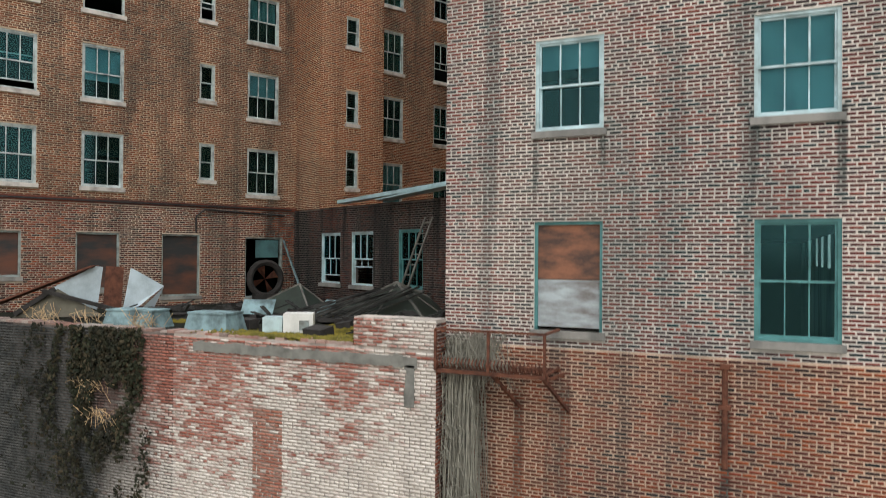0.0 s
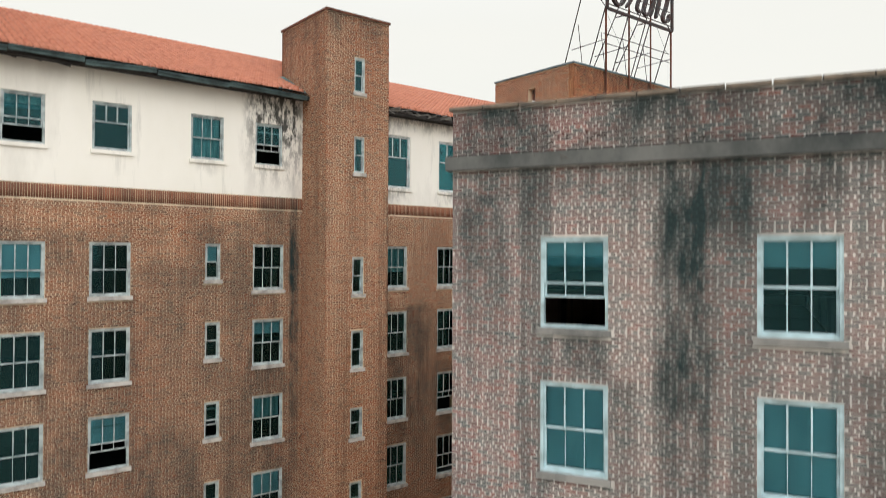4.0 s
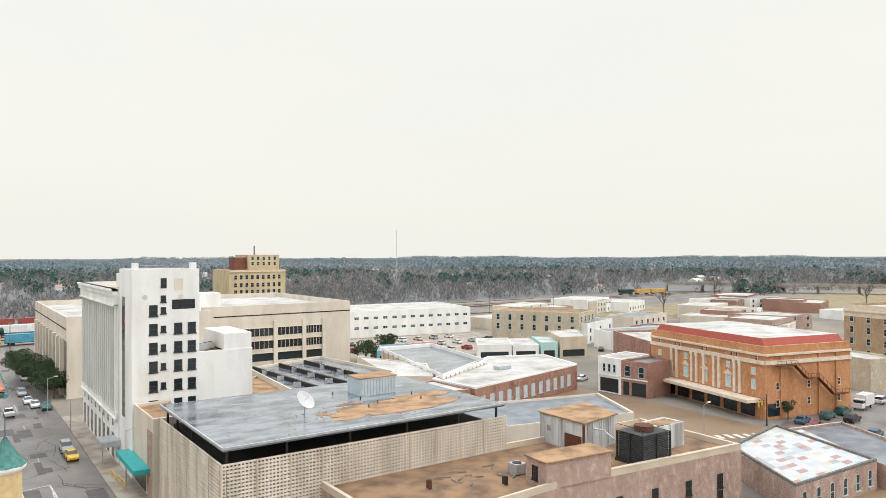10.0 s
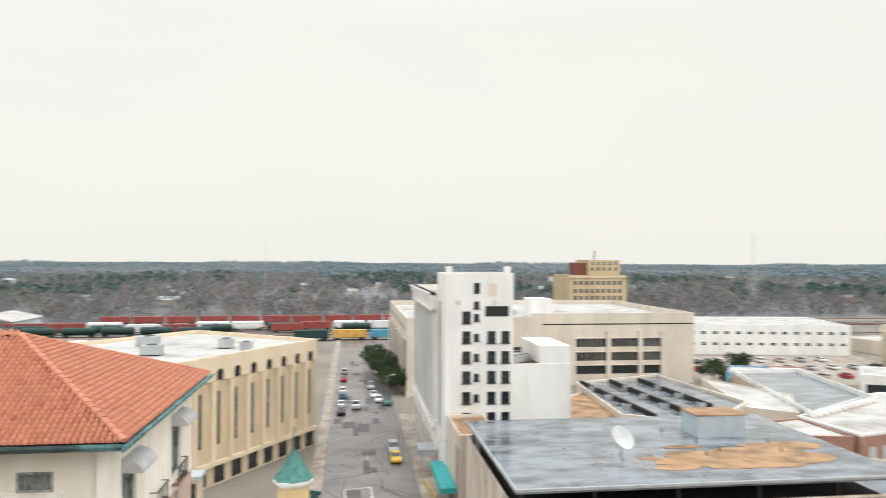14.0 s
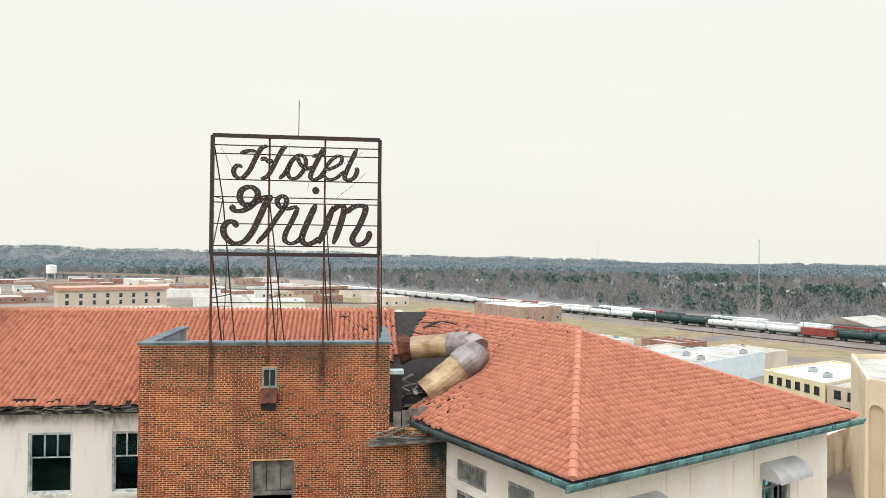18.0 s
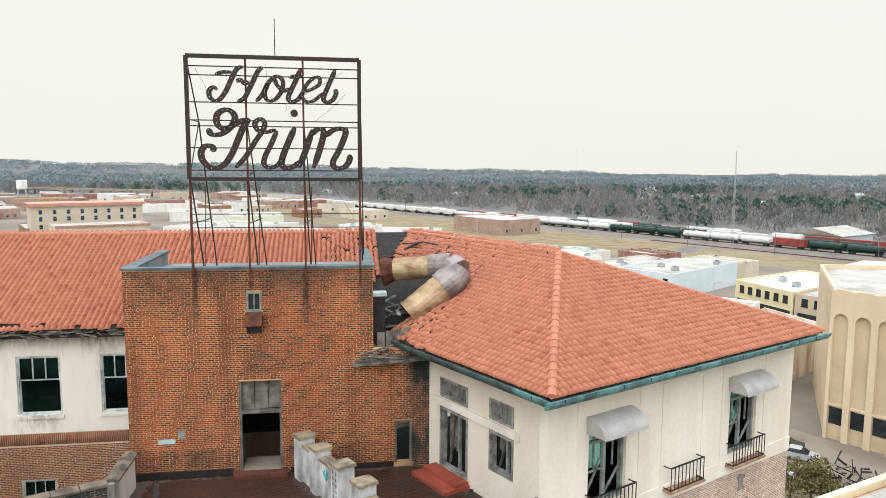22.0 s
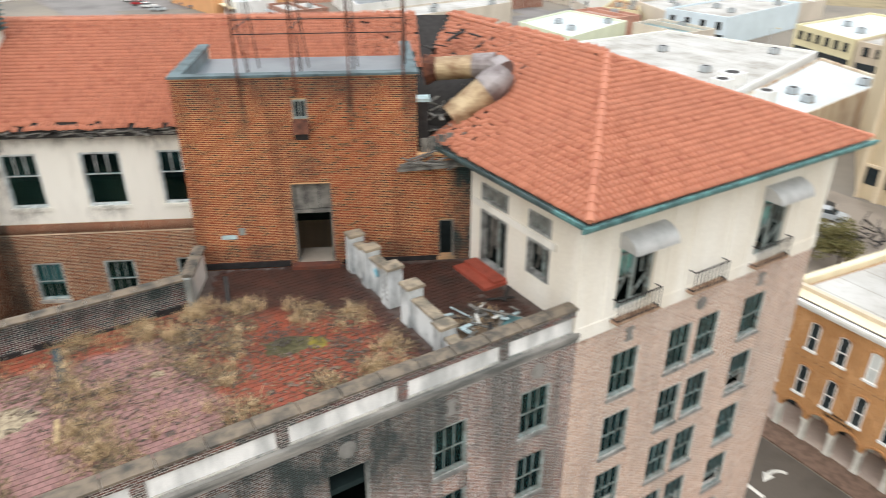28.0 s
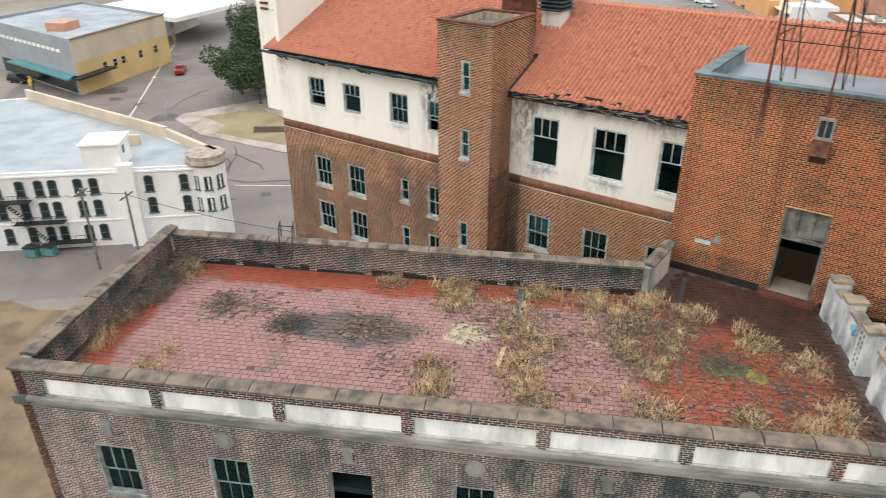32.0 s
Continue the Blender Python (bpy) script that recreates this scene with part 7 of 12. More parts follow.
# ivy and dead vines
IVY_LEAF = brick_mat("ivy_leaf", [(0.012, 0.018, 0.01), (0.03, 0.036, 0.018), (0.018, 0.024, 0.014), (0.075, 0.06, 0.034), (0.02, 0.028, 0.016)], (0.01, 0.012, 0.01), 0.8, 0.6, (0.05, 0.042, 0.028))
ivy = MB()
for _ in range(9000):
    u = rng_c.gauss(-14.3, 1.15) + 0.35 * math.sin(rng_c.random() * 9)
    z = 8.35 - abs(rng_c.gauss(0, 2.4))
    if noise.noise((u * 2.1, z * 0.7, 4)) < -0.12:
        continue
    if not (-19 < u < -12.6) or z < 3.5:
        continue
    s, a = rng_c.uniform(0.03, 0.075), rng_c.uniform(0, 6.28)
    c = Vector((u, 12.07 - rng_c.random() * 0.16, z))
    m = Matrix.Translation(c) @ Matrix.Rotation(rng_c.uniform(-0.8, 0.8), 4, "X") @ Matrix.Rotation(rng_c.uniform(-0.8, 0.8), 4, "Z") @ Matrix.Rotation(a, 4, "Y")
    ivy.add([m @ Vector(p) for p in ((0, 0, -s), (s * 0.7, 0.01, -0.1 * s), (0, -0.01, s), (-s * 0.7, 0.01, 0.1 * s))], [(0, 1, 2, 3)])
tagged(part("ivy", ivy, IVY_LEAF), "dark half-dead ivy clinging to the boundary wall", "ivy", "", "stuff")
vine = MB()
for _ in range(150):
    x, y = rng_c.uniform(-5.5, -4.85), rng_c.uniform(12.2, 12.98)
    z0 = 8.2 + rng_c.uniform(-0.3, 0.3)
    pts = [(x, y, z0)]
    while pts[-1][2] > 3.6:
        p = pts[-1]
        pts.append((p[0] + rng_c.uniform(-0.06, 0.06), min(13.0, p[1] + rng_c.uniform(-0.05, 0.05)), p[2] - rng_c.uniform(0.35, 0.7)))
    vine.tube(pts, 0.009, 3)
for _ in range(260):
    x, y, z = rng_c.uniform(-5.5, -4.85), rng_c.uniform(12.1, 12.95), rng_c.uniform(4, 8.6)
    vine.tube([(x, y, z), (x + rng_c.uniform(-0.25, 0.25), y - rng_c.random() * 0.15, z - rng_c.uniform(0.1, 0.3)), (x + rng_c.uniform(-0.3, 0.3), y, z - rng_c.uniform(0.3, 0.6))], 0.006, 3)
for _ in range(160):
    x = rng_c.uniform(-5.4, -4.6)
    vine.tube([(x, 12.6, 8.1), (x + rng_c.uniform(-0.3, 0.5), 12.5, 8.5 + rng_c.random() * 0.2), (x + rng_c.uniform(-0.4, 0.8), 12.3, 8.0 - rng_c.random() * 0.4)], 0.006, 3)
tagged(part("dead_vines", vine, plain("grey_dead_vine", (0.24, 0.23, 0.19), 0.95, 0, 0.4, 6, 0)), "curtain of grey dead vines hanging in the corner", "vines", "", "stuff")
tw = MB()
for u, z, n in ((-15.0, 8.35, 20), (-14.6, 6.9, 30), (-13.2, 8.35, 30), (-14.2, 6.2, 26), (-16.6, 8.4, 30)):
    for _ in range(n):
        c = Vector((rng_c.gauss(u, 0.3), 12.05 if z < 8 else rng_c.uniform(12.2, 12.8), z + rng_c.uniform(-0.1, 0.1)))
        tw.tube([c, c + Vector((rng_c.uniform(-0.2, 0.2), -0.15 * rng_c.random(), rng_c.uniform(0, 0.2))), c + Vector((rng_c.uniform(-0.4, 0.4), -0.1, rng_c.uniform(-0.35, 0.25) if z < 8 else rng_c.uniform(0.1, 0.4)))], 0.007, 3)
tagged(part("dry_grass_tufts", tw, STRAW), "dry grass tufts on top of the old wall", "grass", "", "stuff")

# rusted balcony of the fire escape
fe = group_of("fire_escape_landing", (-4.4, 12.6, 8.0), "small rusted iron fire-escape landing with bent grating", "balcony")
for a, b in (((-5.5, 12.05, 8.72), (-3.4, 12.05, 8.72)), ((-5.5, 12.05, 7.95), (-5.5, 12.05, 8.72)), ((-4.45, 12.05, 7.95), (-4.45, 12.05, 8.72)), ((-3.4, 12.05, 7.95), (-3.4, 12.05, 8.72)), ((-3.4, 12.05, 8.72), (-3.4, 13.03, 8.72)), ((-3.4, 12.05, 8.0), (-3.4, 13.03, 8.0))):
    part("rail", MB().bar(a, b, 0.045), RUST, fe)
gr = MB()
for i in range(30):
    x = -5.45 + i * 0.07
    gr.tube([(x, 12.9, 8.0), (x, 12.3, 7.98), (x, 12.08, 8.02), (x, 12.0, 8.12), (x, 12.08, 8.2)], 0.014, 4)
gr.bar((-5.5, 12.95, 7.97), (-3.35, 12.95, 7.97), 0.06).bar((-5.5, 12.1, 7.95), (-3.35, 12.1, 7.95), 0.07)
part("grating", gr, RUST, fe)
for x in (-4.4, -3.45):
    part("bracket", MB().bar((x, 12.1, 7.95), (x + 0.25, 13.03, 7.2), 0.06).bar((x + 0.05, 12.1, 7.9), (x + 0.15, 13.03, 7.9), 0.05), RUST, fe)
pipe = MB()
pipe.tube([(-0.5, 12.98, 6.5), (-0.5, 12.98, 8.22)], 0.05, 8)
pipe.box((-0.58, 12.9, 8.2), (-0.42, 13.04, 8.28)).box((-0.6, 12.93, 7.5), (-0.4, 13.04, 7.58))
tagged(part("standpipe", pipe, RUST), "rusted iron standpipe fixed to the brick wall", "pipe")

# wreckage on the courtyard roof
Z0 = 8.28
tent = group_of("collapsed_skylight", (-16.2, 14.6, Z0), "collapsed metal skylight with white and rusty panels", "skylight")
WHITE_SHEET = plain("white_sheet_metal", (0.42, 0.5, 0.54), 0.5, 0.3, 0.35, 1.5, 0.1)
ap, ap2 = Vector((-16.9, 14.1, 9.72)), Vector((-16.3, 14.8, 9.68))
part("panel", MB().face((-17.9, 13.3, 9.0), (-16.85, 14.15, 8.5), (-16.75, 14.25, 9.7), ap), WHITE_SHEET, tent)
part("panel", MB().face((-16.75, 14.25, 8.5), (-16.45, 14.6, 8.45), (-16.4, 14.65, 9.7), (-16.7, 14.3, 9.72)), RUST, tent, "rust-red panel")
part("panel", MB().face((-16.42, 14.62, 8.4), (-16.05, 14.9, 8.6), (-15.6, 15.35, 9.15), ap2), WHITE_SHEET, tent)
part("panel", MB().face((-16.0, 14.9, 8.5), (-15.6, 15.35, 9.12), (-15.9, 15.2, 8.4)), WHITE_SHEET, tent)
part("ridge_board", MB().bar((-20.0, 12.6, 8.35), ap, 0.5, 0.05), RUST, tent)
part("rafter", MB().bar((-17.8, 13.2, 9.05), (-15.7, 14.4, 8.4), 0.1), WOOD_DARK, tent)
part("rafter", MB().bar((-18.5, 12.9, 8.4), (-17.6, 13.4, 9.1), 0.12), WOOD_DARK, tent)
part("glazing", MB().face((-18.6, 12.9, 8.3), (-16.4, 14.0, 8.35), (-17.6, 13.5, 9.1)), plain("dirty_glazing", (0.13, 0.12, 0.09), 0.4, 0, 0.4, 3, 0.1), tent)


def tank(x, y, w, d, h, mat, label, rot):
    m = Matrix.Translation((x, y, Z0)) @ Matrix.Rotation(radians(rot), 4, "Z")
    g = group_of("roof_curb", m, label, "box")
    part("body", MB(m).add([(-w, -d, 0), (w, -d, 0), (w, d, 0), (-w, d, 0), (-w * 0.86, -d * 0.8, h), (w * 0.86, -d * 0.8, h), (w * 0.86, d * 0.8, h), (-w * 0.86, d * 0.8, h)], BOXF), mat, g)
    part("rim", MB(m).box((-w * 0.9, -d * 0.85, h), (w * 0.9, d * 0.85, h + 0.04)), mat, g)


PALE_TEAL = plain("weathered_pale_blue_paint", (0.2, 0.3, 0.32), 0.8, 0, 0.6, 2.6, 0.2, (0.045, 0.06, 0.06))
tank(-14.0, 12.95, 0.75, 0.4, 0.4, PALE_TEAL, "weathered pale blue metal roof curb", 8)
tank(-11.6, 13.0, 0.6, 0.4, 0.42, PALE_TEAL, "weathered pale blue roof curb with white end", 5)
ac = group_of("window_air_conditioner", (-9.4, 13.1, Z0), "discarded white window air conditioner", "appliance")
acm = Matrix.Translation((-9.35, 13.2, Z0)) @ Matrix.Rotation(radians(30), 4, "Z")
part("case", MB(acm).box((-0.35, -0.3, 0.06), (0.3, 0.3, 0.5)), plain("appliance_white", (0.72, 0.72, 0.68), 0.5, 0, 0.2, 3, 0.05), ac)
part("grille", MB(acm).box((0.0, -0.315, 0.14), (0.22, -0.302, 0.36)), PAINT_GREY, ac)
part("pan", MB(acm).box((-0.75, -0.4, 0.0), (0.45, 0.35, 0.06)), WHITE_SHEET, ac)
part("coil", MB(acm).box((-0.8, -0.25, 0.1), (-0.37, 0.28, 0.42)), plain("pale_blue_fins", (0.5, 0.64, 0.66), 0.5, 0.3, 0.3, 4, 0.1), ac)
sky = group_of("pyramid_skylight", (-9.6, 18.3, Z0), "dark pyramid skylight with dirty glass", "skylight")
sx, sy, top = -9.6, 18.3, 9.3
cor = [(sx - 1.5, sy - 1.3, Z0 + 0.1), (sx + 1.5, sy - 1.3, Z0 + 0.1), (sx + 1.5, sy + 1.3, Z0 + 0.1), (sx - 1.5, sy + 1.3, Z0 + 0.1)]
GLZ = plain("black_green_glazing", (0.03, 0.04, 0.032), 0.3, 0, 0.4, 2, 0.05)
for i in range(4):
    part("pane", MB().face(cor[i], cor[(i + 1) % 4], (sx, sy, top)), GLZ, sky)
    part("bar", MB().bar(cor[i], (sx, sy, top), 0.06), WOOD_GREY, sky)
    mid = (Vector(cor[i]) + Vector(cor[(i + 1) % 4])) / 2
    part("bar", MB().bar(mid, (sx, sy, top), 0.05), WOOD_GREY, sky)
part("curb", MB().box((sx - 1.55, sy - 1.35, Z0), (sx + 1.55, sy + 1.35, Z0 + 0.1)), WOOD_DARK, sky)
sky2 = group_of("pyramid_skylight", (-13.6, 18.6, Z0), "broken dark skylight with a tilted panel", "skylight")
c2 = [(-14.8, 17.8, Z0), (-12.4, 18.0, Z0), (-12.6, 19.6, Z0), (-14.6, 19.5, Z0)]
for i in range(4):
    part("pane", MB().face(c2[i], c2[(i + 1) % 4], (-13.3, 18.7, 9.15)), GLZ, sky2)
    part("bar", MB().bar(c2[i], (-13.3, 18.7, 9.15), 0.05), WOOD_GREY, sky2)
jb = MB()
for _ in range(85):
    c = Vector((rng_c.uniform(-16, -7.5), rng_c.uniform(13.2, 20), Z0 + rng_c.random() * 0.25))
    jb.bar(c, c + Vector((rng_c.uniform(-0.9, 0.9), rng_c.uniform(-0.6, 0.6), rng_c.uniform(-0.05, 0.25))), rng_c.uniform(0.04, 0.14), 0.03)
for i in range(16):
    jb.bar((-12.2 + i * 0.16, 15.2 + i * 0.05, Z0 + 0.05), (-10.0 + i * 0.1, 17.4 + rng_c.random() * 0.6, Z0 + 0.75 + rng_c.random() * 0.2), 0.07, 0.04)
tagged(part("roof_wreckage", jb, plain("sooty_boards", (0.05, 0.05, 0.047), 0.95, 0, 0.7, 2.5, 0.4, (0.01, 0.01, 0.01), (1, 1, 1), 0.1)), "heap of grey broken boards and laths on the courtyard roof", "debris", "", "stuff")
ch = MB()
for _ in range(90):
    c = Vector((rng_c.uniform(-17, -7.5), rng_c.uniform(12.8, 20), Z0 + 0.02))
    s = rng_c.uniform(0.06, 0.3)
    ch.box((-s, -s * 0.7, 0), (s, s * 0.7, rng_c.uniform(0.03, 0.25)), Matrix.Translation(c) @ Matrix.Rotation(rng_c.uniform(0, 3), 4, "Z") @ Matrix.Rotation(rng_c.uniform(-0.4, 0.4), 4, "X"))
tagged(part("charred_rubble", ch, WOOD_DARK), "charred rubble on the courtyard roof", "rubble", "", "stuff")
moss = MB()
for i in range(42):
    for j in range(16):
        x, y = -14.6 + i * 0.24, 12.75 + j * 0.3
        if noise.noise((x * 0.7, y * 0.9, 2)) < (0.0 if x > -10.6 and y < 15 else 0.18):
            continue
        moss.add([(x, y, Z0 + 0.02), (x + 0.26, y, Z0 + 0.02), (x + 0.26, y + 0.32, Z0 + 0.02), (x, y + 0.32, Z0 + 0.02), (x + 0.13, y + 0.16, Z0 + 0.06 + rng_c.random() * 0.06)], [(0, 1, 4), (1, 2, 4), (2, 3, 4), (3, 0, 4)])
tagged(part("moss_patch", moss, plain("yellow_green_moss", (0.15, 0.12, 0.022), 0.98, 0, 0.5, 3, 0.5, (0.05, 0.048, 0.014), (1, 1, 1), 0.05)), "yellow-green moss along the wall top", "moss", "", "stuff")
for u, v, w, h, rot in ((-12.6, 15.8, 0.9, 0.5, 20), (-10.9, 16.6, 0.6, 0.5, -30)):
    m = Matrix.Translation((u, v, Z0 + 0.35)) @ Matrix.Rotation(radians(rot), 4, "Z") @ Matrix.Rotation(radians(50), 4, "X")
    tagged(part("metal_sheet", MB(m).box((-w / 2, -h / 2, -0.01), (w / 2, h / 2, 0.01)), PALE_TEAL), "bent pale blue metal sheet leaning on rubble", "sheet metal")
ld = MB()
a, b = dn(12.9, -16.4, 11.2), dn(12.6, -17.6, 8.4)
off = NV * 0.35
ld.bar(a, b, 0.05).bar(a + off, b + off, 0.05)
for i in range(9):
    p = a.lerp(b, (i + 0.5) / 9)
    ld.bar(p, p + off, 0.03)
tagged(part("ladder", ld, WOOD_GREY), "thin metal ladder leaning on the burnt annex", "ladder")
pole = MB().bar(F_MAIN @ Vector((12.45, 0.3, 10.6)), F_MAIN @ Vector((13.0, 1.0, 8.3)), 0.1, 0.05)
tagged(part("leaning_board", pole, PALE_TEAL), "long pale blue board leaning against the wall", "board")

# ---- ground, streets and kerbs ----
tagged(part("ground", MB().add([(-6000, -6000, GROUND), (6000, -6000, GROUND), (6000, 6000, GROUND), (-6000, 6000, GROUND)], [(0, 1, 2, 3)]), EARTH), "dry winter ground of lots and fields", "ground", "", "structure")


def flat(name, pts, mat, label, cat, z=0.02, thick=0.0, kind="structure"):
    b = MB()
    if thick:
        b.poly(pts, GROUND, GROUND + thick)
    else:
        b.add([(x, y, GROUND + z) for x, y in pts], [tuple(range(len(pts)))])
    return tagged(part(name, b, mat), label, cat, "", kind)


WET = plain("wet_asphalt", (0.185, 0.165, 0.155), 0.32, 0, 0.4, 0.16, 0.1, (0.085, 0.075, 0.07), (1, 1, 1), 0.45)
BROWN_ROAD = plain("brown_wet_road", (0.22, 0.15, 0.09), 0.5, 0, 0.3, 0.08, 0.1, (0.15, 0.1, 0.06), (1, 1, 1), 0.4)
flat("road", [(7, -140), (21, -140), (21, 330), (7, 330)], WET, "worn patched asphalt main street", "road", 0.02)
flat("road", [(-110, 56.5), (7, 56.5), (7, 68.3), (-110, 68.3)], plain("dark_road", (0.09, 0.075, 0.06), 0.7, 0, 0.3, 0.3, 0.1), "dark asphalt cross street", "road", 0.024)
flat("road", [(21, 20), (260, 20), (260, 44), (21, 44)], WET, "asphalt cross street", "road", 0.024)
flat("road", [(108, 40), (132, 74), (133.5, 106), (132, 180), (118, 182), (119, 112), (112, 82), (94, 46)], BROWN_ROAD, "brown wet side street before the theatre", "road", 0.03)
flat("road", [(120, 60), (260, 66), (260, 80), (140, 80), (128, 76)], WET, "broad street with parked cars", "road", 0.034)
flat("car_park", [(110, 196), (180, 190), (190, 250), (112, 254)], CONCRETE, "parking lot full of cars", "car park", 0.03)
flat("car_park", [(-60, 100), (-14, 92), (-14, 117), (-60, 117)], plain("stained_lot", (0.25, 0.21, 0.17), 0.8, 0, 0.3, 0.2, 0.1), "stained concrete parking lot", "car park", 0.03)
flat("road", [(-420, 25), (-120, 62), (-120, 74), (-420, 40)], ASPHALT, "grey street leading west", "road", 0.03)
flat("field", [(-560, 215), (-200, 215), (-130, 262), (-60, 300), (-560, 296)], DRY_GRASS, "dry yellow grass beside the railway", "field", 0.015)
flat("road", [(-560, 228), (-140, 236), (-140, 244), (-560, 236)], ASPHALT, "service road across the grass", "road", 0.03)
flat("rail_ballast", [(-900, 308), (500, 308), (700, 390), (-900, 372)], plain("brown_ballast", (0.2, 0.18, 0.16), 0.95, 0, 0.4, 0.1, 0.3), "brown gravel of the rail yard", "ballast", 0.03)
flat("field", [(120, 265), (700, 180), (760, 280), (140, 300)], DRY_GRASS, "dry grass strip along the tracks", "field", 0.015)
flat("pavement", [(3.0, -20), (6.9, -20), (6.9, 56), (3.0, 56)], CONCRETE, "concrete pavement along the hotel", "pavement", 0, 0.15)
flat("pavement", [(21.1, 46), (25, 46), (25, 170), (21.1, 170)], CONCRETE, "stained concrete pavement", "pavement", 0, 0.15)
flat("pavement", [(-40, 68.4), (6.9, 68.4), (6.9, 70.4), (-40, 70.4)], plain("brown_brick_paving", (0.17, 0.11, 0.08), 0.9, 0, 0.4, 2, 0.3), "brown brick pavement", "pavement", 0, 0.15)
flat("pavement", [(4.9, 72), (6.9, 72), (6.9, 330), (4.9, 330)], CONCRETE, "narrow pavement", "pavement", 0, 0.15)
flat("road", [(-260, -140), (-30, -46), (-30, -40), (-44, 5), (-66, 60), (-80, 120), (-100, 120), (-92, 60), (-80, 0), (-240, -66), (-340, -80), (-340, -130)], ASPHALT, "wide worn asphalt intersection", "road", 0.02)
flat("lot", [(-46, -60), (-8, -60), (-8, 8), (-38, 8), (-34, -20)], plain("muddy_lot", (0.19, 0.135, 0.085), 0.9, 0, 0.4, 0.35, 0.2, (0.1, 0.072, 0.05)), "muddy brown vacant lot", "lot", 0.012)
flat("traffic_island", [(-82, -8), (-79, -12), (-85, -28), (-92, -36), (-95, -36), (-112, -20), (-100, 2)], CONCRETE, "concrete kerbed island", "pavement", 0, 0.16)
flat("lawn", [(-84, -10), (-82, -13), (-86, -26), (-90, -26), (-94, -8)], DRY_GRASS, "yellow dry lawn on the island", "lawn", 0.175)
flat("lawn", [(-93, -14), (-90, -26), (-94, -32), (-100, -24)], DRY_GRASS, "yellow dry lawn on the island", "lawn", 0.175)
flat("flower_bed", [(-88, -14), (-87, -20), (-90, -21), (-91, -15)], plain("dark_mulch", (0.07, 0.045, 0.03), 0.98, 0, 0.4, 1, 0.4), "dark mulched bed", "bed", 0.185)
ln = MB()
for k in range(9):
    ln.add([(13.9, 60 + k * 24, GROUND + 0.026), (14.05, 60 + k * 24, GROUND + 0.026), (14.05, 70 + k * 24, GROUND + 0.026), (13.9, 70 + k * 24, GROUND + 0.026)], [(0, 1, 2, 3)])
ln.add([(-66, -14, GROUND + 0.026), (-70, 20, GROUND + 0.026), (-70.2, 20, GROUND + 0.026), (-66.2, -14, GROUND + 0.026)], [(0, 1, 2, 3)])
ln.add([(-86, -42, GROUND + 0.026), (-150, -66, GROUND + 0.026), (-150, -66.3, GROUND + 0.026), (-86, -42.3, GROUND + 0.026)], [(0, 1, 2, 3)])
for k in range(9):
    a = Vector((118.0 + k * 1.7, 79.5 - k * 0.9, GROUND + 0.042))
    ln.add([a, a + Vector((0.8, -0.4, 0)), a + Vector((1.8, 2.2, 0)), a + Vector((1.0, 2.6, 0))], [(0, 1, 2, 3)])
tagged(part("road_markings", ln, PAINT_LINE), "worn white road markings", "road marking", "", "stuff")


rw = random.Random(61)
pt, cr = MB(), MB()
for i in range(34):
    zp = GROUND + 0.03 + 0.0005 * i
    x, y, w, d = rw.uniform(8, 20), rw.uniform(84, 250), rw.uniform(0.8, 2.6), rw.uniform(1.5, 9)
    pt.add([(x - w / 2, y - d / 2, zp), (x + w / 2, y - d / 2 + rw.uniform(-0.3, 0.3), zp), (x + w / 2, y + d / 2, zp), (x - w / 2, y + d / 2, zp)], [(0, 1, 2, 3)])
for i in range(40):
    x, y, r = rw.uniform(-112, -60), rw.uniform(-60, 60), rw.uniform(1, 3.5)
    pt.add([(x + r * rw.uniform(0.5, 1.2) * math.cos(a), y + r * rw.uniform(0.5, 1.2) * math.sin(a), GROUND + 0.03 + 0.0005 * i) for a in (0.3, 1.4, 2.6, 3.7, 4.6, 5.6)], [tuple(range(6))])


def crack(x, y, a, n, w):
    p = Vector((x, y, GROUND + 0.055 + 0.00002 * len(cr.v)))
    for _ in range(n):
        a += rw.uniform(-0.5, 0.5)
        q = p + Vector((math.cos(a), math.sin(a), 0)) * rw.uniform(1.2, 3.5)
        o = Vector((-math.sin(a), math.cos(a), 0)) * w
        cr.add([p - o, q - o, q + o, p + o], [(0, 1, 2, 3)])
        p = q


for _ in range(46):
    crack(rw.uniform(8, 20), rw.uniform(84, 240), rw.choice([0, 1.57, 1.57, 1.2, 2.1]), rw.randint(2, 6), 0.05)
for _ in range(70):
    crack(rw.uniform(-150, -55), rw.uniform(-80, 60), rw.uniform(0, 6.28), rw.randint(3, 8), 0.07)
tagged(part("road_patches", pt, plain("dark_tar_patch", (0.095, 0.085, 0.08), 0.5, 0, 0.35, 0.6, 0.1, (0.06, 0.054, 0.05), (1, 1, 1), 0.35)), "dark tar patches on the worn streets", "road patch", "", "stuff")
tagged(part("road_cracks", cr, plain("tar_seal", (0.06, 0.055, 0.052), 0.55, 0, 0.3, 1, 0.05)), "tar-sealed cracks across the asphalt", "road crack", "", "stuff")
bxm = MB()
for a, b in (((10.2, 120.8), (14.0, 121.6)), ((14.0, 121.6), (14.3, 112.6)), ((14.3, 112.6), (10.6, 111.2)), ((10.6, 111.2), (10.2, 120.8))):
    bxm.bar((*a, GROUND + 0.085), (*b, GROUND + 0.085), 0.22, 0.008)
for k in range(7):
    bxm.bar((8.6, 150 + k * 7, GROUND + 0.085), (11.2, 151.5 + k * 7, GROUND + 0.085), 0.14, 0.008)
tagged(part("lane_box", bxm, PAINT_LINE), "worn white painted boxes and bay lines on the street", "road marking", "", "stuff")


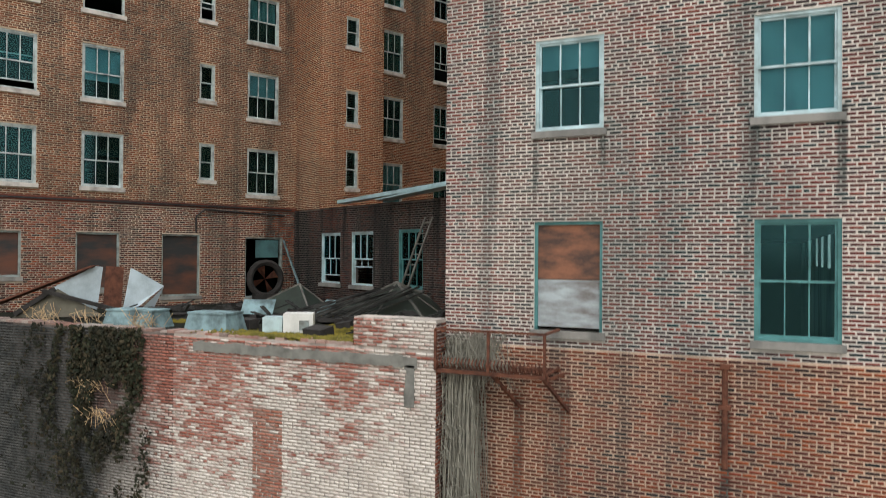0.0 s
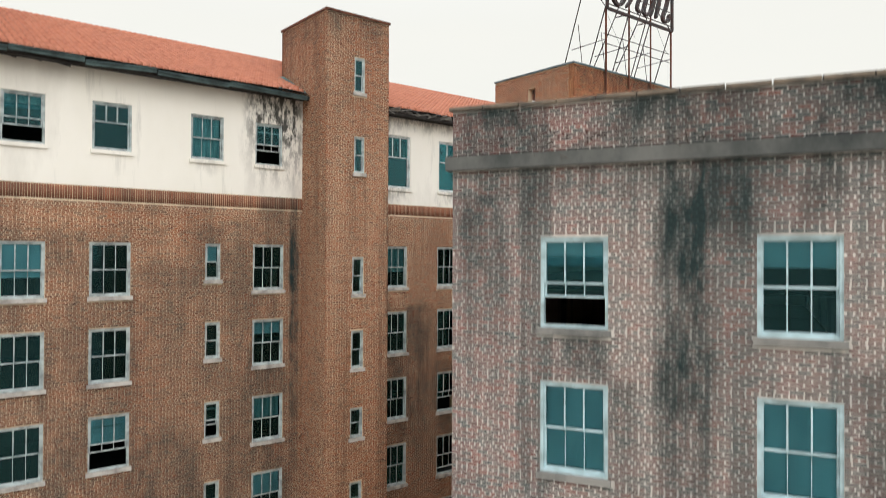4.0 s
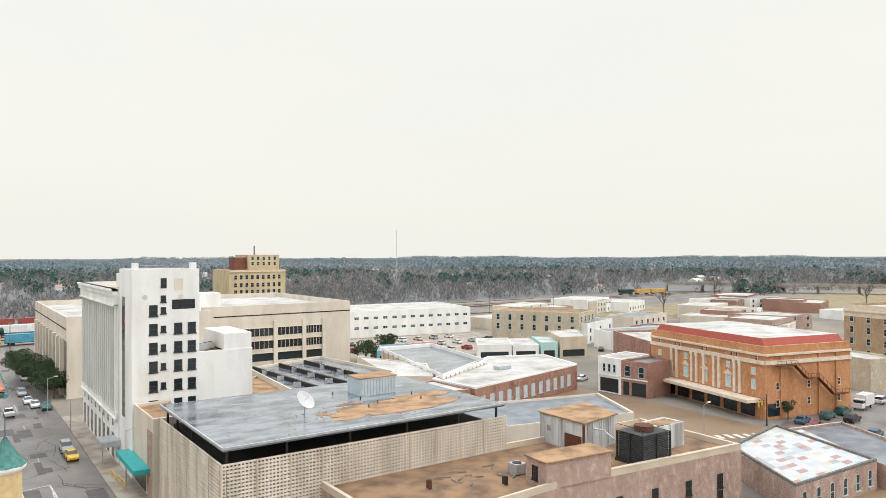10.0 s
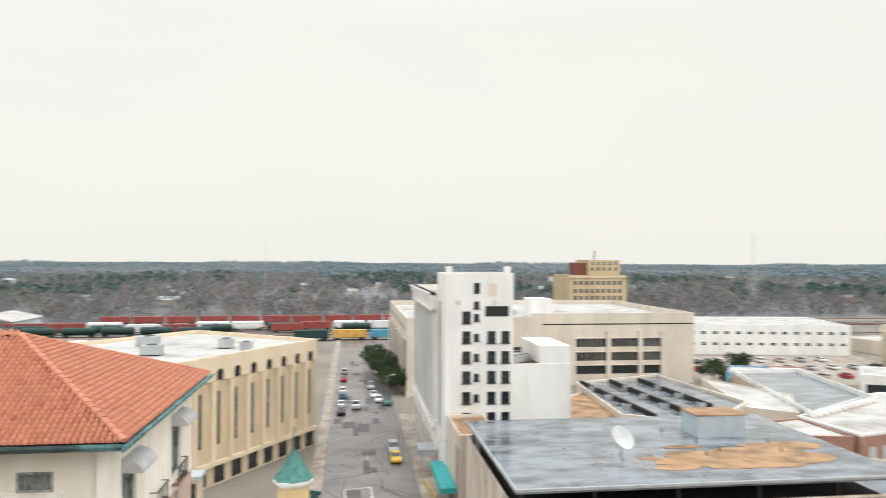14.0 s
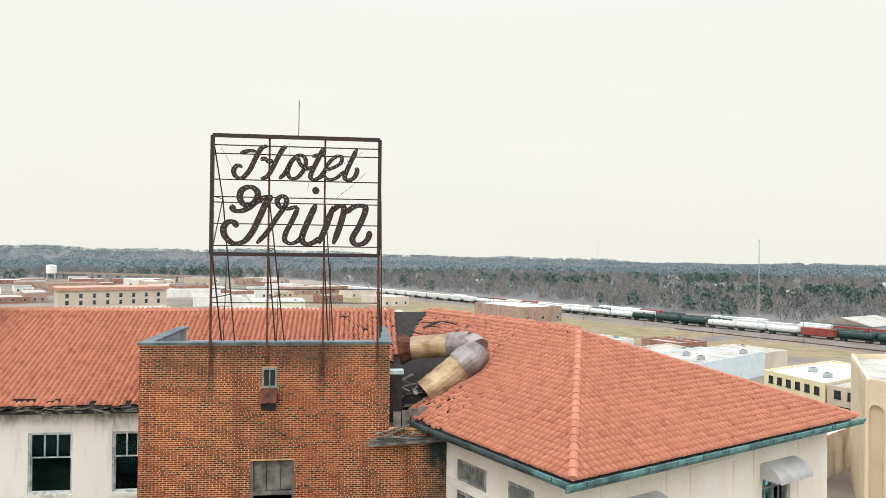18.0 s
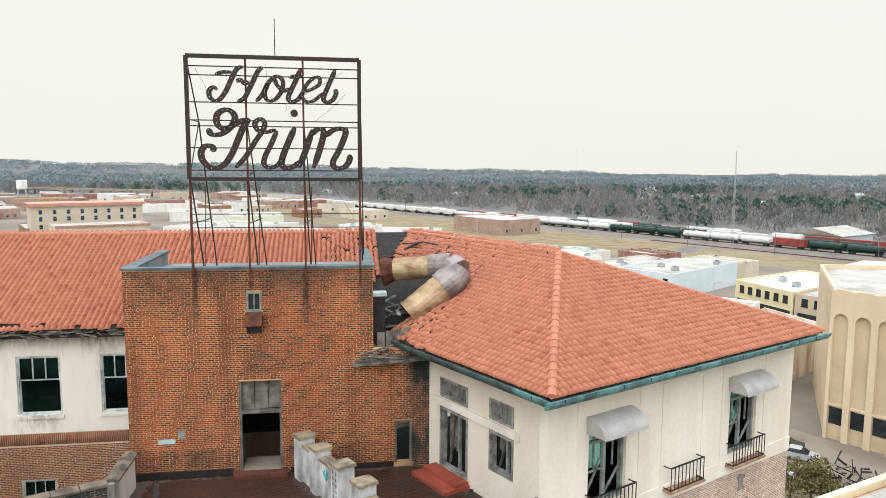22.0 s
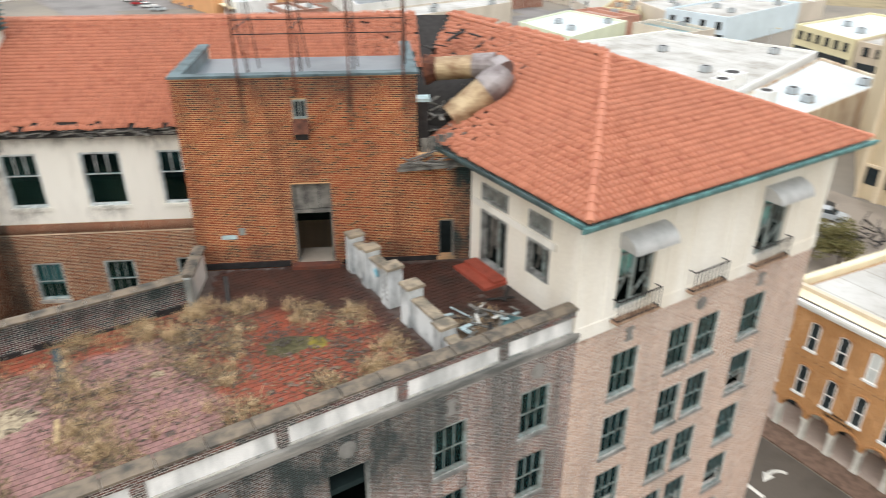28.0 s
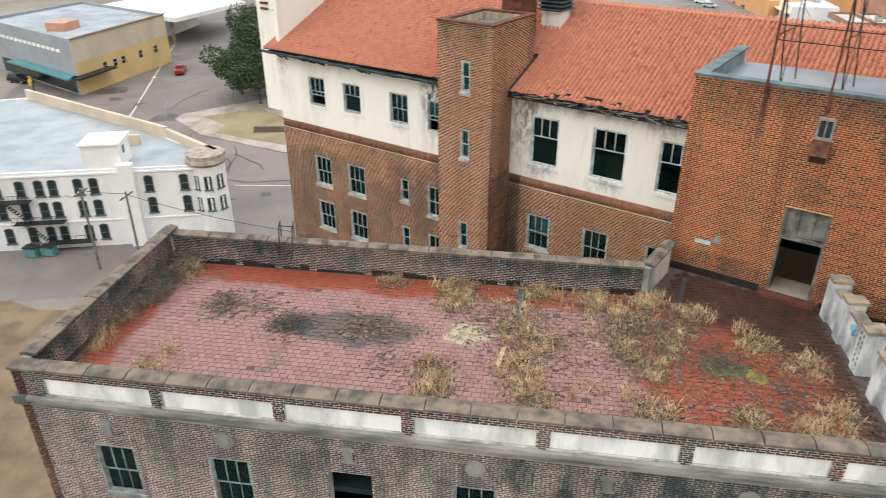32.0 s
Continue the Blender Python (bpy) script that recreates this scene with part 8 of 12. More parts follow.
def arrow(x, y, rot, bent, label):
    m = Matrix.Translation((x, y, GROUND + 0.03)) @ Matrix.Rotation(radians(rot), 4, "Z")
    b = MB(m)
    if bent:
        arc = [(0.9 * math.sin(radians(a)), 0.9 - 0.9 * math.cos(radians(a))) for a in range(0, 91, 15)]
        for (x0, y0), (x1, y1) in zip(arc, arc[1:]):
            t = Vector((x1 - x0, y1 - y0)).normalized() * 0.15
            b.face((x0 - t.y, y0 + t.x, 0), (x0 + t.y, y0 - t.x, 0), (x1 + t.y, y1 - t.x, 0), (x1 - t.y, y1 + t.x, 0))
        b.face((0.5, 0.9, 0), (1.3, 0.9, 0), (0.9, 1.9, 0))
    else:
        b.face((-1.1, -0.15, 0), (0.7, -0.15, 0), (0.7, 0.15, 0), (-1.1, 0.15, 0))
        b.face((0.7, -0.45, 0), (1.6, 0, 0), (0.7, 0.45, 0))
    tagged(part("lane_arrow", b, PAINT_LINE), label, "road marking")


arrow(-1.6, 66.6, 195, True, "white turn arrow painted on asphalt")
arrow(-2.2, 63.4, 180, False, "white straight arrow painted on asphalt")

# ---- building helpers ----
PANE_FAR = GLASS_DARK
WFAR = {}


def far_window(b, m, u, z, w, h, frame=PAINT_WHITE, pane=None, arch=False, sill=True, bars=1):
    key = (round(w, 2), round(h, 2), arch, sill, bars)
    if key not in WFAR:
        t = 0.09
        fr, pn = MB(), MB()
        fr.box((0, 0, 0), (t, 0.06, h)).box((w - t, 0, 0), (w, 0.06, h)).box((t, 0, h / 2 - 0.04), (w - t, 0.05, h / 2 + 0.04))
        if sill:
            fr.box((-0.1, 0, -0.16), (w + 0.1, 0.14, 0))
        for k in range(1, bars):
            fr.box((w * k / bars - 0.04, 0, 0), (w * k / bars + 0.04, 0.05, h))
        if arch:
            n = 6
            ps = [(w / 2 + w / 2 * math.cos(math.pi * k / n), h + w / 2 * 0.6 * math.sin(math.pi * k / n)) for k in range(n + 1)]
            for (x0, z0), (x1, z1) in zip(ps, ps[1:]):
                fr.bar((x0, 0.03, z0), (x1, 0.03, z1), 0.08, 0.06, (0, 1, 0))
            pn.add([(0.02, 0.02, 0), (w - 0.02, 0.02, 0)] + [(x, 0.02, zz) for x, zz in ps], [tuple(range(n + 3))])
        else:
            fr.box((t, 0, h - t), (w - t, 0.06, h))
            pn.add([(0.02, 0.02, 0.0), (w - 0.02, 0.02, 0), (w - 0.02, 0.02, h), (0.02, 0.02, h)], [(0, 1, 2, 3)])
        WFAR[key] = (fr.mesh("window"), pn.mesh("pane"))
    fr, pn = WFAR[key]
    at = m @ Matrix.Translation((u, 0, z))
    wo = group_part("window", fr, frame, b, at)
    group_part("pane", pn, pane or PANE_FAR, wo, at)
    return wo


def ring(pts, inset):
    c = Vector((sum(p[0] for p in pts) / len(pts), sum(p[1] for p in pts) / len(pts)))
    return [tuple(Vector(p) + (c - Vector(p)).normalized() * inset) for p in pts]


def poly_building(name, pts, h, wall, roof, label, parapet=0.6, cap=None, base=GROUND, category="building"):
    """A building over a counterclockwise outline; returns it and a wall frame for each side."""
    cx, cy = sum(p[0] for p in pts) / len(pts), sum(p[1] for p in pts) / len(pts)
    b = group_of(name, (cx, cy, base), label, category)
    z1 = base + h
    w = MB().poly(pts, base, z1 - parapet)
    part("wall", w, wall, b)
    inn = ring(pts, 0.5)
    k = len(pts)
    if parapet > 0:
        pw = MB()
        vs = [(*p, z1 - parapet) for p in pts] + [(*p, z1) for p in pts] + [(*p, z1) for p in inn] + [(*p, z1 - parapet) for p in inn]
        fs = []
        for i in range(k):
            j = (i + 1) % k
            fs += [(i, j, k + j, k + i), (k + i, k + j, 2 * k + j, 2 * k + i), (2 * k + i, 2 * k + j, 3 * k + j, 3 * k + i)]
        part("parapet", pw.add(vs, fs), cap or wall, b)
    part("roof", MB().add([(*p, z1 - parapet + 0.03) for p in inn], [tuple(range(k))]), roof, b)
    frames = []
    for i in range(k):
        a, c = Vector(pts[i]), Vector(pts[(i + 1) % k])
        frames.append((frame_m((a.x, a.y, base), (c - a)[:]), (c - a).length))
    return b, frames


def rect(x0, y0, x1, y1):
    return [(x0, y0), (x1, y0), (x1, y1), (x0, y1)]


def win_grid(b, fl, cols, rows, w, h, margin=1.5, **kw):
    m, L = fl
    for i in range(cols):
        u = margin + (L - 2 * margin - w) * (i / max(1, cols - 1) if cols > 1 else 0.5)
        for z in rows:
            far_window(b, m, u, z, w, h, **kw)


def band(b, fl, z, h, d, mat, name="cornice", u0=None, u1=None):
    m, L = fl
    part(name, MB(m).box((0 if u0 is None else u0, 0.0, z), (L if u1 is None else u1, d, z + h)), mat, b)


def roof_unit(x, y, z, w, d, h, label="grey roof air-conditioning unit", mat=None):
    g = group_of("roof_unit", (x, y, z), label, "air conditioner")
    part("case", MB().box((x - w / 2, y - d / 2, z), (x + w / 2, y + d / 2, z + h)), mat or GALV, g)
    part("fan_grille", MB().tube([(x, y, z + h), (x, y, z + h + 0.06)], min(w, d) * 0.38, 10), BLACK_IRON, g)
    part("skid", MB().box((x - w / 2 - 0.08, y - d / 2, z - 0.0), (x + w / 2 + 0.08, y + d / 2, z + 0.1)), CONCRETE, g)


# ---- white office tower ----
DARK_FRAME = plain("dark_bronze_frame", (0.05, 0.052, 0.055), 0.5, 0.2, 0.3, 2, 0)
tow, tf = poly_building("office_tower", rect(24.5, 117.5, 34.6, 127), 31.9, WHITE_WALL, MEMBRANE, "white rendered office tower with dark paired windows", 0.9)
for z in (30.5, 28.7, 25.8, 22.9, 20.0, 17.0, 14.0):
    for u, w, h in ((2.5, 1.25, 1.7), (4.2, 0.8, 1.0), (6.2, 1.25, 1.7), (8.3, 1.25, 1.7)):
        if z == 30.5 and u != 4.2:
            continue
        if z == 28.7 and u > 5:
            continue
        far_window(tow, tf[0][0], u, z - GROUND - h / 2, w, h, DARK_FRAME, None, False, True)
far_window(tow, tf[0][0], 4.2, 28.9, 0.9, 1.6, DARK_FRAME, None, False, False)
part("louvre_panel", MB(tf[0][0]).box((6.3, 0, 28.6), (7.6, 0.05, 30.4)), CREAM_WALL, tow)
for u in (0.6, 9.3):
    part("chimney", MB(tf[0][0]).box((u - 0.45, -1.2, 31.9), (u + 0.45, -0.3, 32.9)), WHITE_WALL, tow)
part("roof_rail", MB(tf[0][0]).bar((1.2, -0.2, 32.5), (8.8, -0.2, 32.5), 0.06).bar((1.2, -0.2, 32.2), (8.8, -0.2, 32.2), 0.04), GALV, tow)
far_window(tow, tf[0][0], 5.9, 25.6, 3.5, 1.5, BLACK_IRON, None, False, False, 6)
for u in (1.9, 7.2):
    part("roundel", MB(tf[0][0]).tube([(u, 0, 27.6), (u, 0.06, 27.6)], 0.38, 12), CREAM_WALL, tow)
# flat dark strip laid on the wall as the shade of a recess
part("dark_recess", MB(tf[3][0]).box((2.2, 0.0, 8.5), (4.4, 0.02, 27.5)), GLASS_DARK, tow)
slab, sf = poly_building("office_slab", rect(24.3, 127.2, 33.8, 163), 28.6, WHITE_WALL, GRAVEL, "white office slab with tall fins between dark strips", 1.2)
part("dark_glazing", MB(sf[3][0]).box((1.0, 0.0, 8.6), (34.6, 0.02, 25.6)), GLASS_DARK, slab)
for i in range(18):
    part("fin", MB(sf[3][0]).box((0.6 + i * 2.0, 0.0, 8.4), (1.15 + i * 2.0, 0.35, 25.8)), WHITE_WALL, slab)
band(slab, sf[3], 25.8, 1.6, 0.6, WHITE_WALL)
band(slab, sf[3], 27.4, 1.2, 0.9, WHITE_WALL)
for z, h, d in ((25.7, 0.25, 0.75), (28.2, 0.4, 1.2), (7.2, 0.3, 0.5)):
    band(slab, sf[3], z, h, d, WHITE_WALL)
for i in range(8):
    far_window(slab, sf[3][0], 1.5 + i * 4.2, 5.6, 1.6, 1.3, WHITE_WALL, None, False, False)
    part("opening", MB(sf[3][0]).box((1.2 + i * 4.2, 0.0, 0.3), (3.2 + i * 4.2, 0.03, 4.4)), GLASS_DARK, slab)
band(slab, sf[3], 7.4, 1.0, 0.3, WHITE_WALL)
part("canopy", MB().box((21.5, 125.5, GROUND + 3.4), (24.4, 130, GROUND + 4.3)), GALV, slab)
part("penthouse", MB().box((25.5, 127.5, GROUND + 28.6), (29, 135, GROUND + 31)), WHITE_WALL, slab)
ann, af = poly_building("tower_annex", rect(34.6, 117.5, 43.3, 130), 18.6, WHITE_WALL, GRAVEL, "plain white annex with machinery on its roof", 0.3)
part("stair_box", MB().box((38.6, 117.6, GROUND + 18.6), (43.2, 129, GROUND + 21.2)), WHITE_WALL, ann)
for i in range(3):
    roof_unit(35.4 + i * 1.1, 120 + i, GROUND + 18.4, 1.0, 1.6, 1.1)
mid, mf = poly_building("street_front", rect(24.8, 105.2, 30, 117.3), 11.5, CREAM_WALL, GRAVEL, "narrow cream street front beside the garage", 0.4)
part("brick_side", MB(mf[3][0]).box((8.6, 0, 0.2), (11.8, 0.03, 9.5)), BROWN_BRICK, mid)
part("shopfront", MB(mf[3][0]).box((0.6, 0, 0.3), (8, 0.03, 3.2)), GLASS_DARK, mid)
TEAL_AWN = plain("turquoise_awning", (0.04, 0.36, 0.36), 0.6, 0, 0.15, 1, 0)
part("awning", MB(mf[3][0]).box((-2, 0.05, 3.6), (10.5, 2.2, 4.3)), TEAL_AWN, mid, "turquoise street awning")

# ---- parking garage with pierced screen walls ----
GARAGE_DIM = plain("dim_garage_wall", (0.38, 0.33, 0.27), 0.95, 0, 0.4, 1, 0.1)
SCREEN = plain("stained_screen_block", (0.66, 0.59, 0.5), 0.9, 0, 0.35, 0.4, 0.1, (0.44, 0.38, 0.3), (1, 1, 0.3))
gar = group_of("parking_garage", (45, 90, GROUND), "low garage with pierced cream screen walls and a wet black roof", "building")
# unseen near-black block added to fill the garage's dark inside
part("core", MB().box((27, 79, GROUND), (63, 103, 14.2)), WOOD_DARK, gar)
F_GS, F_GW = frame_m((25.4, 77.4, GROUND), (1, 0), (0, -1)), frame_m((25.4, 104, GROUND), (0, -1), (-1, 0))
for fm, L in ((F_GS, 39.4), (F_GW, 26.6)):
    n = int(L / 3.9)
    for p in range(n):
        b = MB(fm)
        u0, u1 = p * L / n, (p + 1) * L / n
        k = int((u1 - u0) / 0.4)
        for i in range(k + 1):
            u = u0 + 0.06 + (u1 - u0 - 0.12) * i / k
            b.box((u - 0.085, -0.18, 0.4), (u + 0.085, -0.02, 11.7))
        for j in range(29):
            b.box((u0 + 0.02, -0.16, 0.4 + j * 0.4), (u1 - 0.02, 0.0, 0.6 + j * 0.4))
        part("screen_panel", b, SCREEN, gar)
        part("screen_post", MB(fm).box((u0 - 0.08, -0.2, 0), (u0 + 0.08, 0.06, 11.8)), TAN_WALL, gar)
    # added back sheet; its brown stands in for dimness seen through the holes
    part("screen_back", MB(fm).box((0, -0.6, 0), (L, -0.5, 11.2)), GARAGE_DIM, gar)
for x in (26.2, 33, 41, 49, 57, 63.5):
    part("roof_post", MB().box((x - 0.12, 77.9, 14), (x + 0.12, 78.15, 16.4)), BLACK_IRON, gar)
for y in (84, 91, 98, 103):
    part("roof_post", MB().box((26.1, y - 0.12, 14), (26.35, y + 0.12, 16.4)), BLACK_IRON, gar)
# blue-grey base raised so the colour carries part of the sky's reflection
SKY_TINT_ROOF = plain("wet_roofing_sky_tint", (0.2, 0.22, 0.24), 0.11, 0, 0.5, 0.45, 0.04, (0.03, 0.036, 0.042), (0.5, 1, 1), 0.55)
part("roof_slab", MB().box((25.5, 77.2, 16.4), (64.3, 104.2, 16.75)), SKY_TINT_ROOF, gar)
part("roof_edge", MB().box((25.4, 77.1, 16.6), (64.4, 77.3, 16.85)).box((25.4, 77.3, 16.6), (25.6, 104.3, 16.85)), GALV, gar)
gp = MB()
rg6 = random.Random(8)
for cx, cy, rx, ry, n in ((51, 84.5, 9.5, 3.6, 44), (43.0, 82.2, 2.4, 1.0, 20), (58, 88.5, 4.5, 1.8, 26), (41.5, 85.5, 1.2, 0.6, 12), (47, 89.4, 2.2, 0.7, 14)):
    ps = []
    for a in range(n):
        t = a * 6.283 / n
        f = 1 + 0.3 * noise.noise((math.cos(t) * 2.2 + cx, math.sin(t) * 2.2, cy)) + 0.12 * noise.noise((math.cos(t) * 7, math.sin(t) * 7, cx))
        ps.append((cx + rx * f * math.cos(t), cy + ry * f * math.sin(t)))
    gp.poly(ps, 16.752, 16.79 + 0.004 * (n % 5))
for _ in range(120):
    x, y, s = rg6.gauss(46, 7), rg6.gauss(84.5, 3.2), rg6.uniform(0.06, 0.25)
    gp.poly([(x - s, y - s * 0.6), (x + s * 0.7, y - s * 0.5), (x + s, y + s * 0.5), (x - s * 0.5, y + s * 0.6)], 16.752, 16.8)
part("gravel_patch", gp, GRAVEL, gar, "patches of tan gravel", kind="stuff")
dish = group_of("satellite_dish", (38.5, 85.5, 16.75), "white satellite dish on a post on the garage roof", "antenna")
part("post", MB().tube([(38.5, 85.5, 16.75), (38.5, 85.5, 18.4)], 0.09, 8), GALV, dish)
dv, df = [], []
dm = look((38.5, 85.5, 18.9), (45.2, 72.4, 31.9))
for i in range(4):
    for j in range(16):
        r = 1.35 * i / 3
        dv.append(dm @ Vector((r * math.cos(j * math.pi / 8), r * math.sin(j * math.pi / 8), -0.28 * (i / 3) ** 2)))
for i in range(3):
    for j in range(16):
        df.append((i * 16 + j, i * 16 + (j + 1) % 16, (i + 1) * 16 + (j + 1) % 16, (i + 1) * 16 + j))
part("reflector", MB().add(dv, df), plain("grey_dish_paint", (0.52, 0.53, 0.52), 0.6, 0, 0.2, 0.8, 0.05), dish)
part("feed_arm", MB().bar((38.5, 85.5, 18.9), dm @ Vector((0, 0, -1.2)), 0.05), GALV, dish)
bx = group_of("roof_housing", (53.5, 95, 16.75), "pale blue corrugated machine housing on the roof", "housing")
part("case", MB().box((50.5, 93, 16.75), (56.5, 97, 19.2)), plain("pale_blue_steel", (0.5, 0.58, 0.62), 0.5, 0.2, 0.15, 1, 0.1), bx)
part("lid", MB().box((50.4, 92.9, 19.2), (56.6, 97.1, 19.35)), GRAVEL, bx)
for i in range(12):
    part("rib", MB().box((50.6 + i * 0.5, 92.94, 16.8), (50.7 + i * 0.5, 93.0, 19.1)), GALV, bx)
for i in range(7):
    x, y = rg6.uniform(28, 62), rg6.uniform(80, 102)
    g = part("roof_vent_pipe", MB().tube([(x, y, 16.75), (x, y, 17.25)], 0.08, 6), BLACK_IRON)
    tagged(g, "small black vent pipe on the wet roof", "vent pipe", "garage roof vents")

# ---- brown brick building with penthouses ----
bb, bf = poly_building("brown_brick_block", [(37, 60.5), (60.3, 61.7), (91, 58.6), (92, 76.5), (70, 77.6), (37, 79.3)], 7.9, BROWN_BRICK, plain("dark_gravel_roof", (0.25, 0.155, 0.09), 0.95, 0, 0.5, 0.3, 0.5, (0.1, 0.068, 0.046)), "brown brick block with tan gravel roof and parapet", 0.8, TAN_WALL)
for u in (8, 14, 20, 26):
    far_window(bb, bf[1][0], u, 2.6, 1.1, 1.9, BLACK_IRON, None, False, True, 3)
    far_window(bb, bf[1][0], u, 5.0 - 4.4, 1.1, 1.7, BLACK_IRON, None, False, True, 3)
for k in range(30):
    part("coping_tile", MB(bf[1][0]).box((0.1 + k * 1.02, -0.55, 7.9), (1.0 + k * 1.02, 0.06, 8.0)), TAN_WALL, bb)
ZR = GROUND + 7.15
CORR = plain("stained_corrugated_steel", (0.6, 0.61, 0.6), 0.7, 0.1, 0.5, 0.5, 0.1, (0.2, 0.19, 0.18), (1, 1, 0.15))
ph = group_of("corrugated_penthouse", (80, 76, ZR), "rusty grey corrugated penthouse with a tan roof", "penthouse")
part("wall", MB().poly([(71.6, 69.4), (79.4, 70.8), (81.6, 78.6), (71.8, 78.2)], ZR, 14.4), CORR, ph)
part("roof", MB().poly([(71.4, 69.1), (79.7, 70.6), (81.9, 78.8), (71.6, 78.4)], 14.4, 14.6), GRAVEL, ph)
F_PHS, F_PHW = frame_m((71.6, 69.4, 0), (7.8, 1.4)), frame_m((71.8, 78.2, 0), (-0.2, -8.8))
for fm, n in ((F_PHS, 13), (F_PHW, 14)):
    for i in range(n):
        part("rib", MB(fm).box((0.3 + i * 0.58, 0, ZR), (0.42 + i * 0.58, 0.06, 14.35)), CORR, ph)
part("door_panel", MB(F_PHW).box((5.2, 0.06, ZR), (8.4, 0.1, 12.6)), RUST, ph, "rust-brown panel")
part("corner_post", MB().box((71.45, 69.25, ZR), (71.7, 69.5, 14.4)), RUST, ph)
part("hatch", MB(F_PHW).box((1.6, 0.06, 12.2), (2.3, 0.1, 13.0)), GARAGE_DIM, ph)
p2 = group_of("brick_penthouse", (62, 62, ZR), "small brown brick roof house with a window", "penthouse")
part("wall", MB().poly([(57.6, 61.8), (67.3, 60.8), (67.6, 64.6), (57.9, 65.6)], ZR, 13.4), BROWN_BRICK, p2)
part("roof", MB().poly([(57.4, 61.6), (67.5, 60.6), (67.8, 64.8), (57.7, 65.8)], 13.4, 13.55), GRAVEL, p2)
far_window(p2, frame_m((57.9, 65.6, ZR), (-0.3, -3.8)), 1.2, 0.7, 1.1, 1.6, BLACK_IRON, None, False, True, 3)
ct = group_of("cooling_tower", (76, 63, ZR), "dark slatted wooden cooling tower with a rusty drum", "cooling tower")
part("core", MB().box((73.6, 61.2, ZR + 0.4), (78.6, 65, 14.0)), WOOD_DARK, ct)
for i in range(16):
    part("slat", MB().box((73.45, 61.05, ZR + 0.5 + i * 0.22), (78.75, 65.15, ZR + 0.6 + i * 0.22)), plain("blackened_slat", (0.07, 0.075, 0.075), 0.9, 0, 0.4, 2, 0.2) if "blackened_slat" not in bpy.data.materials else bpy.data.materials["blackened_slat"], ct)
for x, y in ((73.4, 61.0), (78.8, 61.0), (73.4, 65.2), (78.8, 65.2), (76.1, 61.0), (73.4, 63.1)):
    part("post", MB().box((x - 0.1, y - 0.1, ZR), (x + 0.1, y + 0.1, 14.2)), WOOD_DARK, ct)
part("drum", MB().tube([(76, 63, 14.0), (76, 63, 15.0)], 1.25, 16), RUST, ct)
part("guard_rail", MB().bar((73.4, 61, 15.1), (78.8, 61, 15.1), 0.06).bar((73.4, 61, 15.1), (73.4, 65.2, 15.1), 0.06).bar((78.8, 61, 14.2), (78.8, 61, 15.1), 0.06).bar((73.4, 61, 14.2), (73.4, 61, 15.1), 0.06), BLACK_IRON, ct)
part("basin", MB().box((73.2, 60.8, ZR), (79, 65.4, ZR + 0.4)), WOOD_DARK, ct)
part("pipe", MB().tube([(74, 69.7, 13.4), (75, 69.0, 13.2), (75.2, 67.5, 12.4), (75.5, 65.2, 12.4)], 0.1, 6), GALV, ph)
for x, y, w, mt in ((47, 70, 0.5, RUST), (55, 66, 0.5, BLACK_IRON), (59, 68.5, 1.6, GALV)):
    roof_unit(x, y, ZR, w, w, 1.0 if w < 1 else 1.3, "rusty vent on the gravel roof", mt)
dbr = MB()
for i in range(16):
    c = Vector((rg6.uniform(50, 60), rg6.uniform(67, 73), ZR + 0.1))
    dbr.bar(c, c + Vector((rg6.uniform(-2, 2), rg6.uniform(-1, 1), 0.05)), 0.2, 0.05)
tagged(part("roof_planks", dbr, WOOD_GREY), "grey planks lying on the gravel roof", "planks", "", "stuff")
wb, _ = poly_building("rendered_roof_house", rect(81, 64.5, 86.5, 68), 3.3, CORR, GRAVEL, "pale rendered roof house", 0.2, None, ZR)

# ---- theatre ----
TO, TA, TS = Vector((138.0, 83.0)), Vector((8.9, 35.4)).normalized(), Vector((35.4, -8.9)).normalized()
P = [TO, TO + TS * 24, TO + TS * 24 + TA * 36.5, TO + TA * 36.5]
th_, tfr = poly_building("theatre", [tuple(p) for p in P], 15.0, ORANGE_BRICK, MEMBRANE, "orange brick theatre with white columns and red tile mansard", 0.3)
FRT = tfr[3]
ROOFRED = plain("red_metal_tile", (0.36, 0.08, 0.055), 0.7, 0, 0.25, 2, 0.2)
pin = [p + ((TO + TS * 13.5 + TA * 18.2) - p).normalized() * 2.4 for p in P]
for i in (0, 3):
    j = (i + 1) % 4
    part("mansard", MB().face((*P[i], GROUND + 13.2), (*P[j], GROUND + 13.2), (*pin[j], GROUND + 16.4), (*pin[i], GROUND + 16.4)), ROOFRED, th_)
part("upper_roof", MB().face(*[(*p, GROUND + 16.4) for p in pin]), MEMBRANE, th_)
for i in (1, 2):
    j = (i + 1) % 4
    part("mansard", MB().face((*P[i], GROUND + 13.2), (*P[j], GROUND + 13.2), (*pin[j], GROUND + 16.4), (*pin[i], GROUND + 16.4)), ROOFRED, th_)
CREAMT = plain("cream_terracotta", (0.68, 0.58, 0.46), 0.8, 0, 0.2, 1, 0.1)
for fl in (FRT, tfr[0]):
    band(th_, fl, 11.2, 0.8, 0.35, CREAMT)
    band(th_, fl, 13.0, 0.4, 0.45, CREAMT)
L = FRT[1]
for i, u in enumerate((8.0, 9.8, 15, 16.6, 19, 22.2, 23.8, 28.4, 29.9)):
    part("column", MB(FRT[0]).box((u - 0.35, 0, 4.4), (u + 0.35, 0.35, 11.2)).box((u - 0.45, 0, 10.6), (u + 0.45, 0.42, 11.2)), CREAMT, th_)
